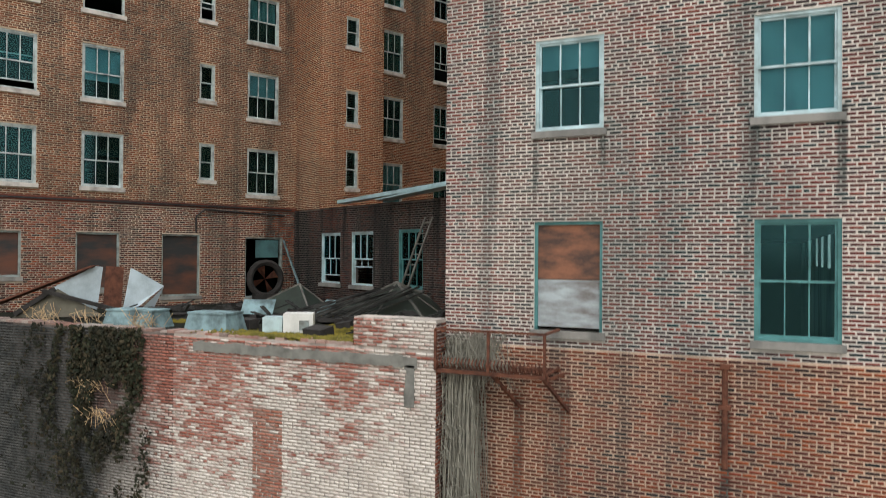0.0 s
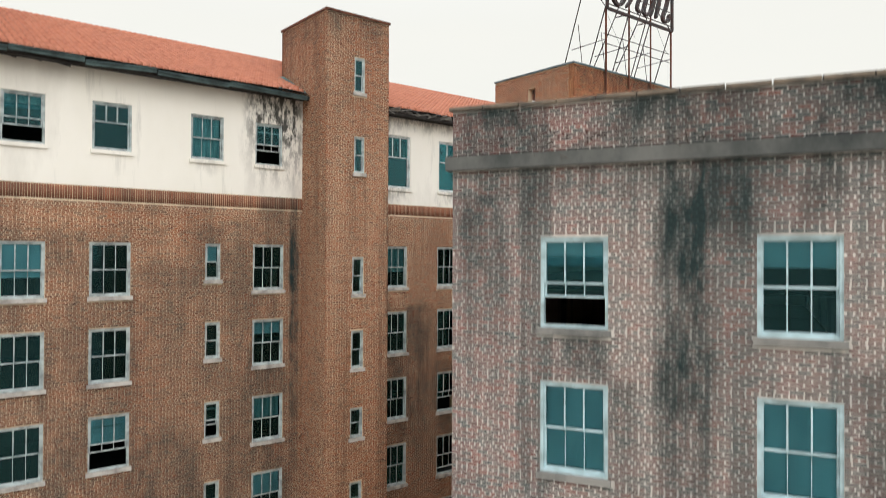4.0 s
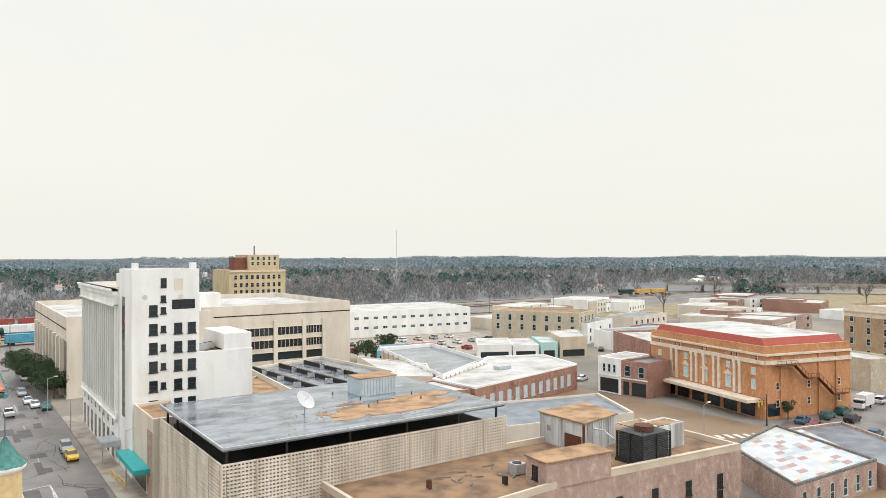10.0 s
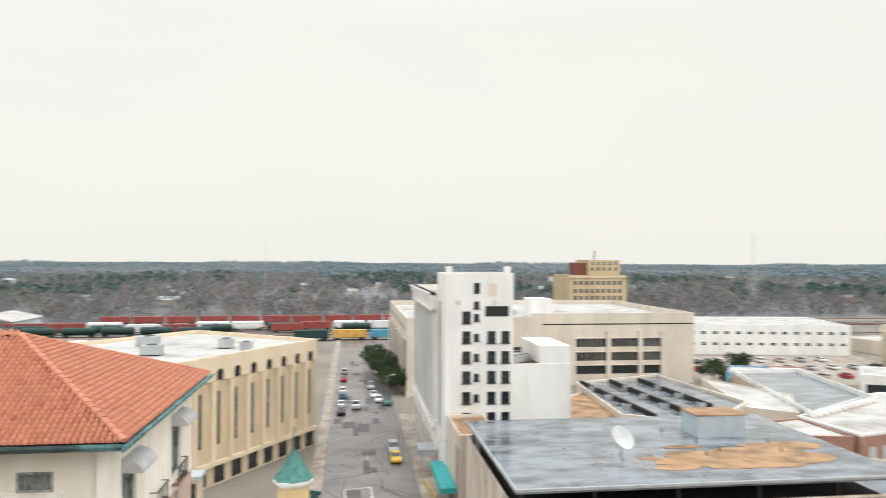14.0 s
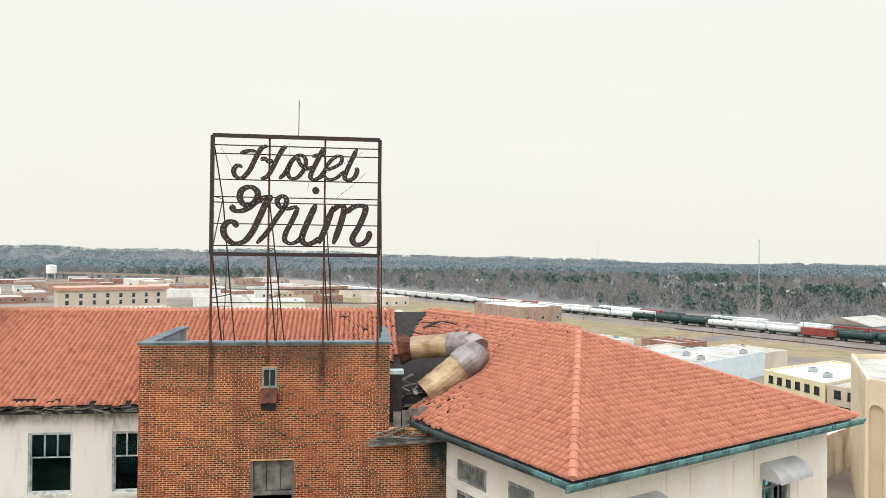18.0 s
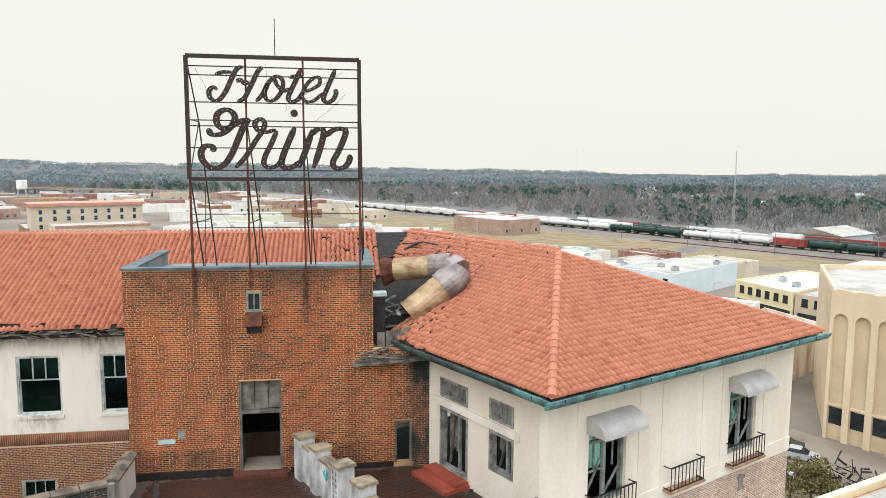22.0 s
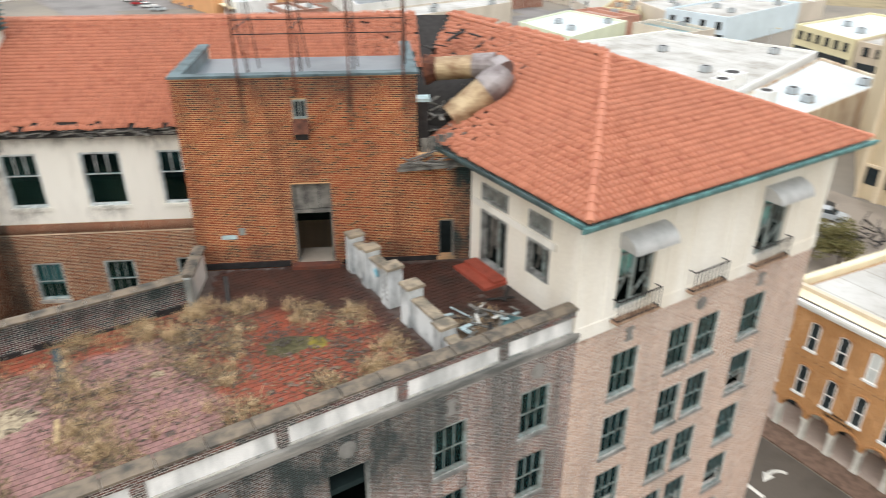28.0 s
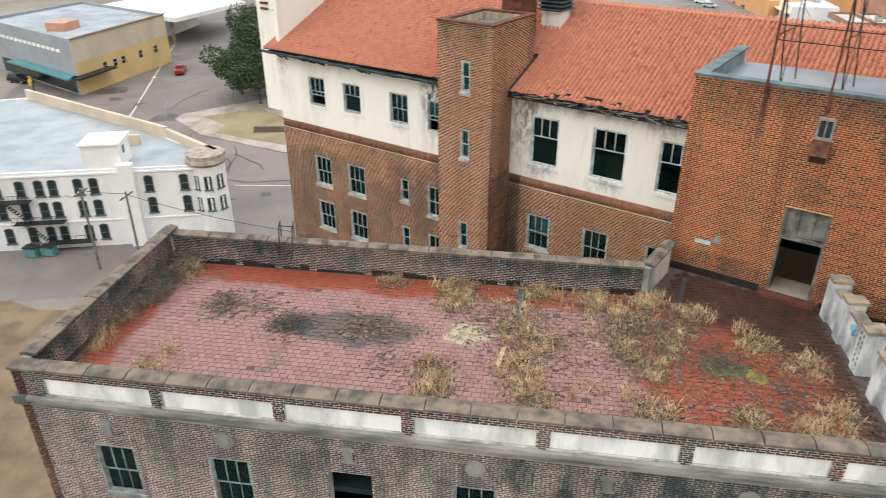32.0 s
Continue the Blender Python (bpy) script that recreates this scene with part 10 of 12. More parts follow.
for k, words in enumerate(("Museum of", "Regional History")):
    cu = bpy.data.curves.new("lettering", "FONT")
    cu.body, cu.size, cu.extrude, cu.align_x = words, 0.32, 0.015, "CENTER"
    tmp = bpy.data.objects.new("lettering", cu)
    me = bpy.data.meshes.new_from_object(tmp)
    bpy.data.objects.remove(tmp)
    part("lettering", me, BLACK_IRON, mh, "black metal letters", HS @ Matrix.Translation((6.2, 0.03, 3.5 if k == 0 else 3.2)) @ Matrix.Rotation(radians(90), 4, "X"))
for x, y in ((-1.6, 77.7), (-1.6, 79.8), (-1.8, 82)):
    g = group_of("roof_condenser", (x, y, 14.02), "round-topped grey condenser on the white roof", "air conditioner")
    part("case", MB().tube([(x, y, 14.02), (x, y, 14.8)], 0.44, 14), PAINT_GREY, g)
    part("grille", MB().tube([(x, y, 14.8), (x, y, 14.86)], 0.37, 14), BLACK_IRON, g)
    part("cap", MB().tube([(x, y, 14.86), (x, y, 14.92)], 0.18, 10), GALV, g)
bx = group_of("roof_chimney", (-3.9, 84.8, 13.9), "tan brick roof housing with a dark louvre", "chimney")
part("shaft", MB().box((-4.8, 84.0, 13.9), (-2.9, 85.8, 16.6)), TAN_WALL, bx)
part("cap", MB().box((-5.0, 83.8, 16.6), (-2.7, 86.0, 16.95)), GALV, bx)
for k in range(7):
    part("louvre_blade", MB().box((-4.5, 83.93, 14.9 + k * 0.2), (-3.2, 84.0, 15.05 + k * 0.2)), WOOD_DARK, bx)
tt = group_of("corner_turret", (6.4, 80, GROUND), "small brick corner turret with green copper dome", "turret")
part("drum", MB().tube([(6.0, 80, GROUND), (6.0, 80, 17.6)], 1.4, 16), plain("buff_turret_render", (0.66, 0.5, 0.27), 0.85, 0, 0.2, 1, 0.1), tt)
part("cornice", MB().tube([(6.0, 80, 17.2), (6.0, 80, 17.5), (6.0, 80, 17.75)], [1.5, 1.75, 1.8], 16), WHITE_TRIM, tt)
DOME_GREEN = plain("dark_green_copper_roof", (0.075, 0.22, 0.19), 0.55, 0.1, 0.4, 1.5, 0.1, (0.03, 0.1, 0.09))
part("dome", MB().tube([(6.0, 80, 17.75), (6.0, 80, 18.0), (6.0, 80, 18.7), (6.0, 80, 19.5), (6.0, 80, 20.4)], [1.85, 1.62, 1.1, 0.6, 0.06], 8), DOME_GREEN, tt)
for i in range(8):
    c, s = math.cos(i * math.pi / 4), math.sin(i * math.pi / 4)
    part("roof_rib", MB().tube([(6.0 + c * r * 0.93, 80 + s * r * 0.93, z) for r, z in ((1.85, 17.8), (1.62, 18.03), (1.1, 18.73), (0.6, 19.53), (0.1, 20.38))], 0.035, 4), COPPER, tt)
part("finial", MB().tube([(6.0, 80, 20.3), (6.0, 80, 22.2)], 0.05, 6), COPPER, tt)


# ---- traffic lights, lamps, poles ----
SIGNAL_YELLOW = plain("signal_yellow", (0.75, 0.45, 0.05), 0.5, 0, 0.1, 2, 0)


def traffic_light(x, y, dx, dy, n=2):
    g = group_of("traffic_light", (x, y, GROUND), "yellow traffic signals on a dark mast arm", "traffic light")
    part("mast", MB().tube([(x, y, GROUND), (x, y, GROUND + 6.2)], [0.14, 0.09], 8), BLACK_IRON, g)
    d = Vector((dx, dy, 0))
    top = Vector((x, y, GROUND + 5.6))
    part("arm", MB().tube([top, top + d + Vector((0, 0, 0.4))], 0.06, 6), BLACK_IRON, g)
    for k in range(n):
        c = top + d * (1 - 0.42 * k) + Vector((0, 0, -0.3))
        h = part("signal_head", MB().box(c - Vector((0.18, 0.16, 0.5)), c + Vector((0.18, 0.16, 0.5))), SIGNAL_YELLOW, g)
        for j in range(3):
            part("lens_hood", MB().tube([c + Vector((0, -0.16, 0.32 - 0.32 * j)), c + Vector((0, -0.36, 0.32 - 0.32 * j))], 0.12, 8), BLACK_IRON, h)


traffic_light(6.6, 69.2, -0.8, -6.2, 2)
traffic_light(-98, -66, 5.5, 4, 2)
traffic_light(134, 80.2, -6, -2, 2)


def pole(x, y, h, arms=1, lamp=False, label="wooden utility pole with cross-arm"):
    g = group_of("street_lamp" if lamp else "utility_pole", (x, y, GROUND), label, "lamp post" if lamp else "pole")
    part("shaft", MB().tube([(x, y, GROUND), (x, y, GROUND + h)], [0.15, 0.1] if not lamp else [0.09, 0.05], 8), GALV if lamp else WOOD_GREY, g)
    if lamp:
        part("arm", MB().tube([(x, y, GROUND + h - 0.1), (x + 1.4, y, GROUND + h + 0.3)], 0.04, 6), GALV, g)
        part("lantern", MB().box((x + 1.2, y - 0.14, GROUND + h + 0.2), (x + 1.9, y + 0.14, GROUND + h + 0.38)), CREAM_COAT, g)
    for k in range(arms):
        part("cross_arm", MB().box((x - 1.1, y - 0.06, GROUND + h - 0.5 - k), (x + 1.1, y + 0.06, GROUND + h - 0.36 - k)), WOOD_GREY, g)
        for j in (-0.95, -0.35, 0.35, 0.95) if y < 200 else ():
            part("insulator", MB().tube([(x + j, y, GROUND + h - 0.36 - k), (x + j, y, GROUND + h - 0.2 - k)], 0.05, 6), WHITE_TRIM, g)


def wire(a, b, sag=0.6):
    pts = [Vector(a).lerp(Vector(b), k / 10) - Vector((0, 0, sag * 4 * (k / 10) * (1 - k / 10))) for k in range(11)]
    tagged(part("overhead_cable", MB().tube(pts, 0.025, 4), BLACK_IRON), "thin black sagging overhead cable", "cable")


pole(-42.2, -18.6, 9.2)
pole(-41.2, -13.0, 9.6)
wire((-42.2, -18.6, 12.2), (-41.2, -13, 12.6), 0.1)
wire((-42.2, -18.6, 11.8), (-46.5, -24, 9.5), 0.3)
wire((-41.2, -13, 12.5), (-36, 12, 12), 0.6)
for x, y, h in ((18.9, 173, 8), (19.9, 146.5, 8), (22.3, 128.8, 8.5), (23.4, 116, 8), (116.5, 82.2, 6), (-93, -38, 7), (-80, 172, 8), (-190, 240, 9), (-260, 242, 9)):
    pole(x, y, h, 0, True, "slim grey street lamp beside the road")
for i in range(12):
    pole(-420 + i * 40, 300 + (i % 2) * 2, 10, 1)
for i in range(8):
    pole(150 + i * 42, 300 - i * 4, 10, 1)

# ---- white painted corner building ----
wp, wpf = poly_building("painted_corner_building", [(-36, -60), (-43, -36), (-50.5, -10), (-53, -9), (-59, -18), (-72, -46), (-62, -66)], 9.0, WHITE_BRICK, plain("pale_roof_coating", (0.34, 0.37, 0.385), 0.6, 0, 0.2, 0.25, 0.05, (0.24, 0.265, 0.275)), "white painted three-storey brick building with rounded corner", 0.25)
m, L = wpf[1]
FRAME_DK = plain("dark_sash", (0.1, 0.15, 0.15), 0.6, 0, 0.3, 2, 0)
for u in (3.4, 5.4, 7.8, 9.7, 11.1, 13.7, 15.3, 21.0, 24.7):
    for z in (0.9, 3.8, 6.3):
        if z < 1 and u > 16:
            continue
        far_window(wp, m, u, z, 0.95, 1.5, FRAME_DK, PANE_FAR, True)
part("chimney_breast", MB(m).box((18.6, -0.2, 0), (20.2, 0.7, 9.6)), WHITE_BRICK, wp)
band(wp, wpf[1], 8.5, 0.2, 0.12, WHITE_TRIM)
band(wp, wpf[1], 3.1, 0.12, 0.1, WHITE_TRIM, "string_course")
rf = part("roof_house", MB(m).box((15.2, -4.2, 8.8), (19.0, -0.2, 11.6)), WHITE_BRICK, wp)
part("roof_house_window", MB(m).box((19.0, -2.2, 10.2), (19.05, -1.5, 11.0)), GLASS_DARK, rf)
part("roof_house_cap", MB(m).box((15.0, -4.4, 11.6), (19.2, 0.0, 11.75)), WHITE_TRIM, rf)
part("inner_wall", MB(m).box((13.0, -8.6, 8.8), (19.0, -8.2, 10.0)), TAN_WALL, wp)
part("street_parapet", MB(wpf[4][0]).box((0, -0.35, 8.8), (wpf[4][1], 0.1, 10.2)), TAN_WALL, wp)
part("street_parapet", MB(wpf[3][0]).box((0, -0.35, 8.8), (wpf[3][1], 0.1, 10.0)), TAN_WALL, wp)
tu = part("turret", MB().tube([(-52.0, -9.9, GROUND), (-52.0, -9.9, 12.4)], 1.9, 18), WHITE_BRICK, wp, "rounded white corner turret")
part("turret_cornice", MB().tube([(-52.0, -9.9, 12.0), (-52.0, -9.9, 12.35), (-52.0, -9.9, 12.8), (-52, -9.9, 13.2)], [1.95, 2.3, 2.1, 2.1], 18), plain("stained_cornice", (0.35, 0.3, 0.24), 0.9, 0, 0.5, 1.5, 0.2), tu)
for a in (-62, -20, 22, 64):
    for z in (GROUND + 3.8, GROUND + 6.3):
        fm = frame_m((-52 + 1.86 * math.cos(radians(a)), -9.9 + 1.86 * math.sin(radians(a)), 0), (-math.sin(radians(a)), math.cos(radians(a))), (math.cos(radians(a)), math.sin(radians(a))))
        far_window(tu, fm, -0.4, z, 0.8, 1.5, FRAME_DK, PANE_FAR, False)
for k, (u0, u1, z) in enumerate(((5.5, 9.2, 5.9), (7.0, 12.2, 3.4), (10.5, 14.5, 0.95))):
    lp = part("fire_escape_platform", MB(m).box((u0, 0.05, z), (u1, 1.1, z + 0.07)), BLACK_IRON, wp)
    rb_ = MB(m).bar((u0, 1.08, z + 0.95), (u1, 1.08, z + 0.95), 0.04).bar((u0, 1.08, z + 0.5), (u1, 1.08, z + 0.5), 0.03)
    for j in range(9):
        u = u0 + (u1 - u0) * j / 8
        rb_.bar((u, 1.08, z), (u, 1.08, z + 0.95), 0.03)
    part("railing", rb_, BLACK_IRON, lp)
    if k < 2:
        st = MB(m).bar((u0 + 1.0, 0.5, z), (u0 + 3.4, 0.5, z - 2.5), 0.06).bar((u0 + 1.0, 0.95, z), (u0 + 3.4, 0.95, z - 2.5), 0.06)
        for j in range(11):
            st.box((u0 + 1.0 + j * 0.23, 0.5, z - j * 0.24), (u0 + 1.22 + j * 0.23, 0.95, z - j * 0.24 + 0.03))
        part("stair", st, BLACK_IRON, lp)
for k, (x, y) in enumerate(((-43.8, -27.5), (-44.3, -25.8))):
    g = group_of("refuse_bin", (x, y, GROUND), "green metal refuse bin by the white wall", "bin")
    part("body", MB().box((x - 0.5, y - 0.7, GROUND + 0.12), (x + 0.5, y + 0.7, GROUND + 1.1)), PAINT_GREEN, g)
    part("lid", MB().box((x - 0.55, y - 0.75, GROUND + 1.1), (x + 0.55, y + 0.75, GROUND + 1.2)), BLACK_IRON, g)

# ---- commercial corner and fuel canopy ----
GREY_WALL = plain("grey_render", (0.3, 0.32, 0.34), 0.85, 0, 0.15, 0.3, 0.1)
cb, cbf = poly_building("corner_store", [(-121, -92), (-103.7, -60.9), (-132, -57.5), (-146, -86)], 10.4, GREY_WALL, plain("blue_grey_roof", (0.33, 0.37, 0.39), 0.6, 0, 0.25, 0.2, 0.05, (0.2, 0.23, 0.245)), "grey and tan corner store with flat roof", 0.6, GREY_WALL)
m, L = cbf[1]
part("tan_facing", MB(m).box((-0.05, 0, 0), (L, 0.12, 6.0)), plain("ochre_render", (0.62, 0.44, 0.2), 0.85, 0, 0.15, 0.3, 0.1), cb)
part("pink_facing", MB(m).box((-0.05, 0, 6.0), (L, 0.12, 10.4)), TAN_WALL, cb)
band(cb, (m, L), 10.2, 0.35, 0.3, plain("brown_coping", (0.3, 0.2, 0.14), 0.9, 0, 0.3, 1, 0.1))
for u in (7, 10, 12.5, 18, 23):
    far_window(cb, m @ Matrix.Translation((0, 0.12, 0)), u, 3.2, 1.3, 1.5, TAN_WALL, GLASS_DARK, False, False)
part("canopy", MB(m).box((-1.8, -0.3, 3.4), (8.5, 2.2, 3.7)), BLACK_IRON, cb)
part("canopy", MB(cbf[0][0]).box((12, 0, 3.4), (L + 8, 2.4, 3.7)), PAINT_GREEN, cb)
part("shopfront", MB(cbf[0][0]).box((4, 0, 0.3), (cbf[0][1] - 1, 0.05, 3.1)), GLASS_DARK, cb)
for k in range(14):
    part("sign_bar", MB(cbf[0][0]).box((5 + k * 1.9, 0, 7.4), (6.2 + k * 1.9, 0.06, 8.0)), WHITE_TRIM, cb)
part("roof_stack", MB().box((-118, -72, 13), (-113, -68, 14.6)), plain("salmon_stack", (0.55, 0.3, 0.2), 0.9, 0, 0.2, 1, 0.1), cb)
can = group_of("fuel_canopy", (-165, -75, GROUND), "large white flat canopy on steel posts", "canopy")
part("roof", MB().poly([(-145, -62), (-172, -56), (-186, -84), (-158, -92)], GROUND + 6.2, GROUND + 7.2), WHITE_WALL, can)
for x, y in ((-150, -66), (-170, -60), (-180, -82), (-160, -86)):
    part("post", MB().box((x - 0.3, y - 0.3, GROUND), (x + 0.3, y + 0.3, GROUND + 6.2)), BROWN_BRICK, can)
poly_building("station_shop", rect(-176, -82, -160, -72), 4.2, WHITE_WALL, TAR, "low shop under the white canopy", 0.3)

# ---- town west and north of the hotel ----
PALE_GREEN = plain("pale_green_render", (0.72, 0.76, 0.58), 0.85, 0, 0.1, 0.3, 0.05)
YELLOW_WALL = plain("yellow_render", (0.74, 0.66, 0.42), 0.85, 0, 0.1, 0.3, 0.05)
LIGHT_BLUE = plain("pale_blue_render", (0.66, 0.76, 0.82), 0.85, 0, 0.1, 0.3, 0.05)
SALMON = facade_mat("salmon_brick", (0.52, 0.25, 0.18), (0.55, 0.34, 0.26), 1, 0.2)
ORANGE_WALL = plain("orange_render", (0.68, 0.36, 0.17), 0.85, 0, 0.15, 0.2, 0.05)
STAINED = plain("rust_stained_wall", (0.66, 0.58, 0.46), 0.9, 0, 0.5, 0.35, 0.1, (0.36, 0.17, 0.07), (1, 1, 0.5))
GREY_ROOF = plain("pale_blue_roof", (0.6, 0.66, 0.68), 0.5, 0, 0.15, 0.2, 0.05)
WEST = [
    ([(-93, 128), (-50, 119), (-62, 161), (-92, 153)], 7.6, WHITE_WALL, MEMBRANE, "low stores joined under white flat roofs", 0, 0),
    ([(-49.6, 119), (-40, 123), (-44.5, 155), (-61, 161)], 6.6, STAINED, GREY_ROOF, "low store with stained tan side wall", 0, 0),
    ([(-124, 137), (-103, 135), (-111, 160), (-131, 159)], 6.2, PALE_GREEN, GREY_ROOF, "pale green store with grey roof", 0, 0),
    ([(-84, 187), (-66, 181), (-68, 216), (-84, 218)], 7.0, YELLOW_WALL, GREY_ROOF, "yellow two-storey store with dark square windows", 6, 4.2),
    ([(-65.6, 181), (-55, 180), (-58, 222), (-67.6, 218)], 6.8, TAN_WALL, MEMBRANE, "tan two-storey corner store", 3, 4.2),
    ([(-116, 179), (-98, 181), (-104, 219), (-120, 211)], 7.0, LIGHT_BLUE, MEMBRANE, "white and blue two-storey shop", 4, 3.9),
    ([(-134, 187), (-116.4, 180), (-120.6, 211), (-136, 216)], 6.0, CREAM_WALL, MEMBRANE, "cream low shop with awning", 0, 0),
    ([(-136, 176), (-125, 179), (-136, 190), (-146, 191)], 5.0, YELLOW_WALL, GRAVEL, "small yellow flat-roofed shop", 2, 1.4),
    ([(-164, 189), (-150, 184), (-140, 200), (-160, 207)], 6.0, WHITE_WALL, GREY_ROOF, "white shop with a grid window", 2, 2.0),
    ([(-193, 193), (-168, 191), (-168, 217), (-188, 217)], 5.0, CREAM_WALL, TAR, "cream low shop with dark roof", 4, 1.6),
    ([(-88, 236), (-74, 229), (-64, 240), (-80, 277), (-92, 271)], 5.6, BROWN_BRICK, GREY_ROOF, "low shed with pale blue roof", 0, 0),
    ([(-243, 82), (-208, 87), (-214, 114), (-262, 108)], 5.0, ORANGE_WALL, GREY_ROOF, "long low orange rendered store", 0, 0),
    ([(-340, 112), (-308, 136), (-330, 178), (-366, 150)], 5.4, WHITE_WALL, MEMBRANE, "long white windowless warehouse building", 0, 0),
    ([(-217, 115), (-213, 150), (-240, 164), (-262, 124)], 5.4, SALMON, SALMON, "salmon brick building with red flat roof", 0, 0),
    ([(-212, 127), (-174, 118), (-181, 160), (-203, 166)], 5.2, WHITE_WALL, TAR, "white walled shed with dark roof", 0, 0),
    ([(-250, 184), (-233, 196), (-262, 222), (-282, 200)], 5.6, WHITE_WALL, MEMBRANE, "plain white warehouse by the field", 0, 0),
    ([(-160, 117), (-146, 118), (-152, 156), (-166, 164)], 5.8, CREAM_WALL, MEMBRANE, "long store with white roof", 0, 0),
    ([(-640, 70), (-600, 72), (-606, 110), (-644, 108)], 9, BROWN_BRICK, GRAVEL, "distant brown brick block", 5, 4),
    ([(-480, 150), (-440, 140), (-430, 176), (-470, 190)], 6, WHITE_WALL, MEMBRANE, "distant white flat-roofed warehouse", 0, 0),
    ([(-420, 170), (-385, 160), (-380, 190), (-410, 200)], 6, PALE_GREEN, GREY_ROOF, "distant pale green flat-roofed store", 0, 0),
    ([(-600, 150), (-540, 140), (-530, 190), (-590, 200)], 6, WHITE_WALL, MEMBRANE, "distant pale flat-roofed store", 0, 0),
    ([(-300, 186), (-285, 182), (-290, 205), (-310, 205)], 6, WHITE_WALL, GREY_ROOF, "small white store with windows", 3, 2),
    ([(-300, 20), (-270, 26), (-276, 40), (-304, 34)], 5, WHITE_WALL, MEMBRANE, "white flat-roofed roadside store", 3, 1.5),
]
for pts, h, wl, rf_, lab, n, z in WEST:
    s, sfm = poly_building("town_store", pts, h, wl, rf_, lab, 0.5)
    if n:
        win_grid(s, sfm[0], n, (z,), 1.5, 1.7, 1.6, frame=BLACK_IRON)
        part("shopfront", MB(sfm[0][0]).box((0.8, 0, 0.3), (sfm[0][1] - 0.8, 0.05, 2.6)), GLASS_DARK if z > 3 else CREAM_WALL, s)
    zr = GROUND + h - 0.5
    c = Vector((sum(p[0] for p in pts) / len(pts), sum(p[1] for p in pts) / len(pts)))
    for k in range(3):
        q = c.lerp(Vector(pts[k]), 0.25 + 0.2 * k)
        roof_unit(q.x, q.y, zr + 0.03, 1.5, 1.5, 1.1)
for x, y, w in ((-56, 128, 3.2), (-54, 123, 2.6), (-48, 126, 2.4)):
    roof_unit(x, y, GROUND + 7.0 if x < -50 else GROUND + 6.1, w, w, 2.0, "white box unit on the flat roof", WHITE_WALL)
TAN_INST = plain("tan_limestone", (0.6, 0.52, 0.42), 0.85, 0, 0.12, 0.2, 0.05)
ins, inf = poly_building("tan_institution", [(-372, 58), (-352, 58), (-354, 106), (-374, 106)], 15.5, TAN_INST, RED_BRICK, "tan institutional building with red tile roof", 0.2)
part("red_roof", MB().poly([(-373, 57), (-351, 57), (-353, 107), (-375, 107)], GROUND + 15.5, GROUND + 16.9), SALMON, ins)
win_grid(ins, inf[1], 8, (5.2, 8.8, 12), 1.6, 2.0, 3)
iw, iwf = poly_building("institution_wing", [(-345, 64), (-322, 64), (-320, 102), (-345, 102)], 8.6, TAN_INST, MEMBRANE, "lower tan wing with red eaves band", 0.6)
band(iw, iwf[1], 8.0, 0.7, 0.5, SALMON)
for i in range(7):
    for z in (0.9, 3.9):
        far_window(iw, iwf[1][0], 3 + i * 5.0, z, 2.6, 1.9, WHITE_TRIM, plain("teal_glazing", (0.05, 0.13, 0.14), 0.2, 0, 0.2, 1, 0) if "teal_glazing" not in bpy.data.materials else bpy.data.materials["teal_glazing"], False, True, 2)
LOT = plain("grey_lot_asphalt", (0.2, 0.185, 0.175), 0.7, 0, 0.35, 0.1, 0.1, (0.12, 0.11, 0.105))
for zf, (nm, pts, mt, lab) in enumerate((("car_park", [(-304, 58), (-236, 56), (-226, 84), (-296, 96)], LOT, "asphalt car lot with small trees"), ("road", [(-140, 62), (-250, 47), (-420, 38), (-420, 48), (-250, 60), (-140, 76)], LOT, "wide grey street through the town"),
                         ("road", [(-150, 66), (-138, 66), (-166, 300), (-176, 300)], LOT, "side street towards the rail yard"), ("car_park", [(-205, 66), (-152, 66), (-158, 112), (-204, 112)], LOT, "grey lot behind the stores"),
                         ("road", [(-40, 165), (-40, 176), (-300, 182), (-300, 172)], LOT, "street between the stores"), ("field", [(-300, 205), (-196, 222), (-180, 300), (-320, 300)], DRY_GRASS, "dry yellow grass lot"))):
    flat(nm, pts, mt, lab, "field" if nm == "field" else "road", 0.04 + 0.005 * zf)
TEAL_ROOF = plain("teal_grey_wet_roof", (0.2, 0.3, 0.31), 0.35, 0, 0.4, 0.3, 0.05, (0.09, 0.13, 0.135))
PINK_ROOF = plain("faded_red_roof", (0.45, 0.3, 0.25), 0.8, 0, 0.25, 0.3, 0.05)
rgs = random.Random(88)
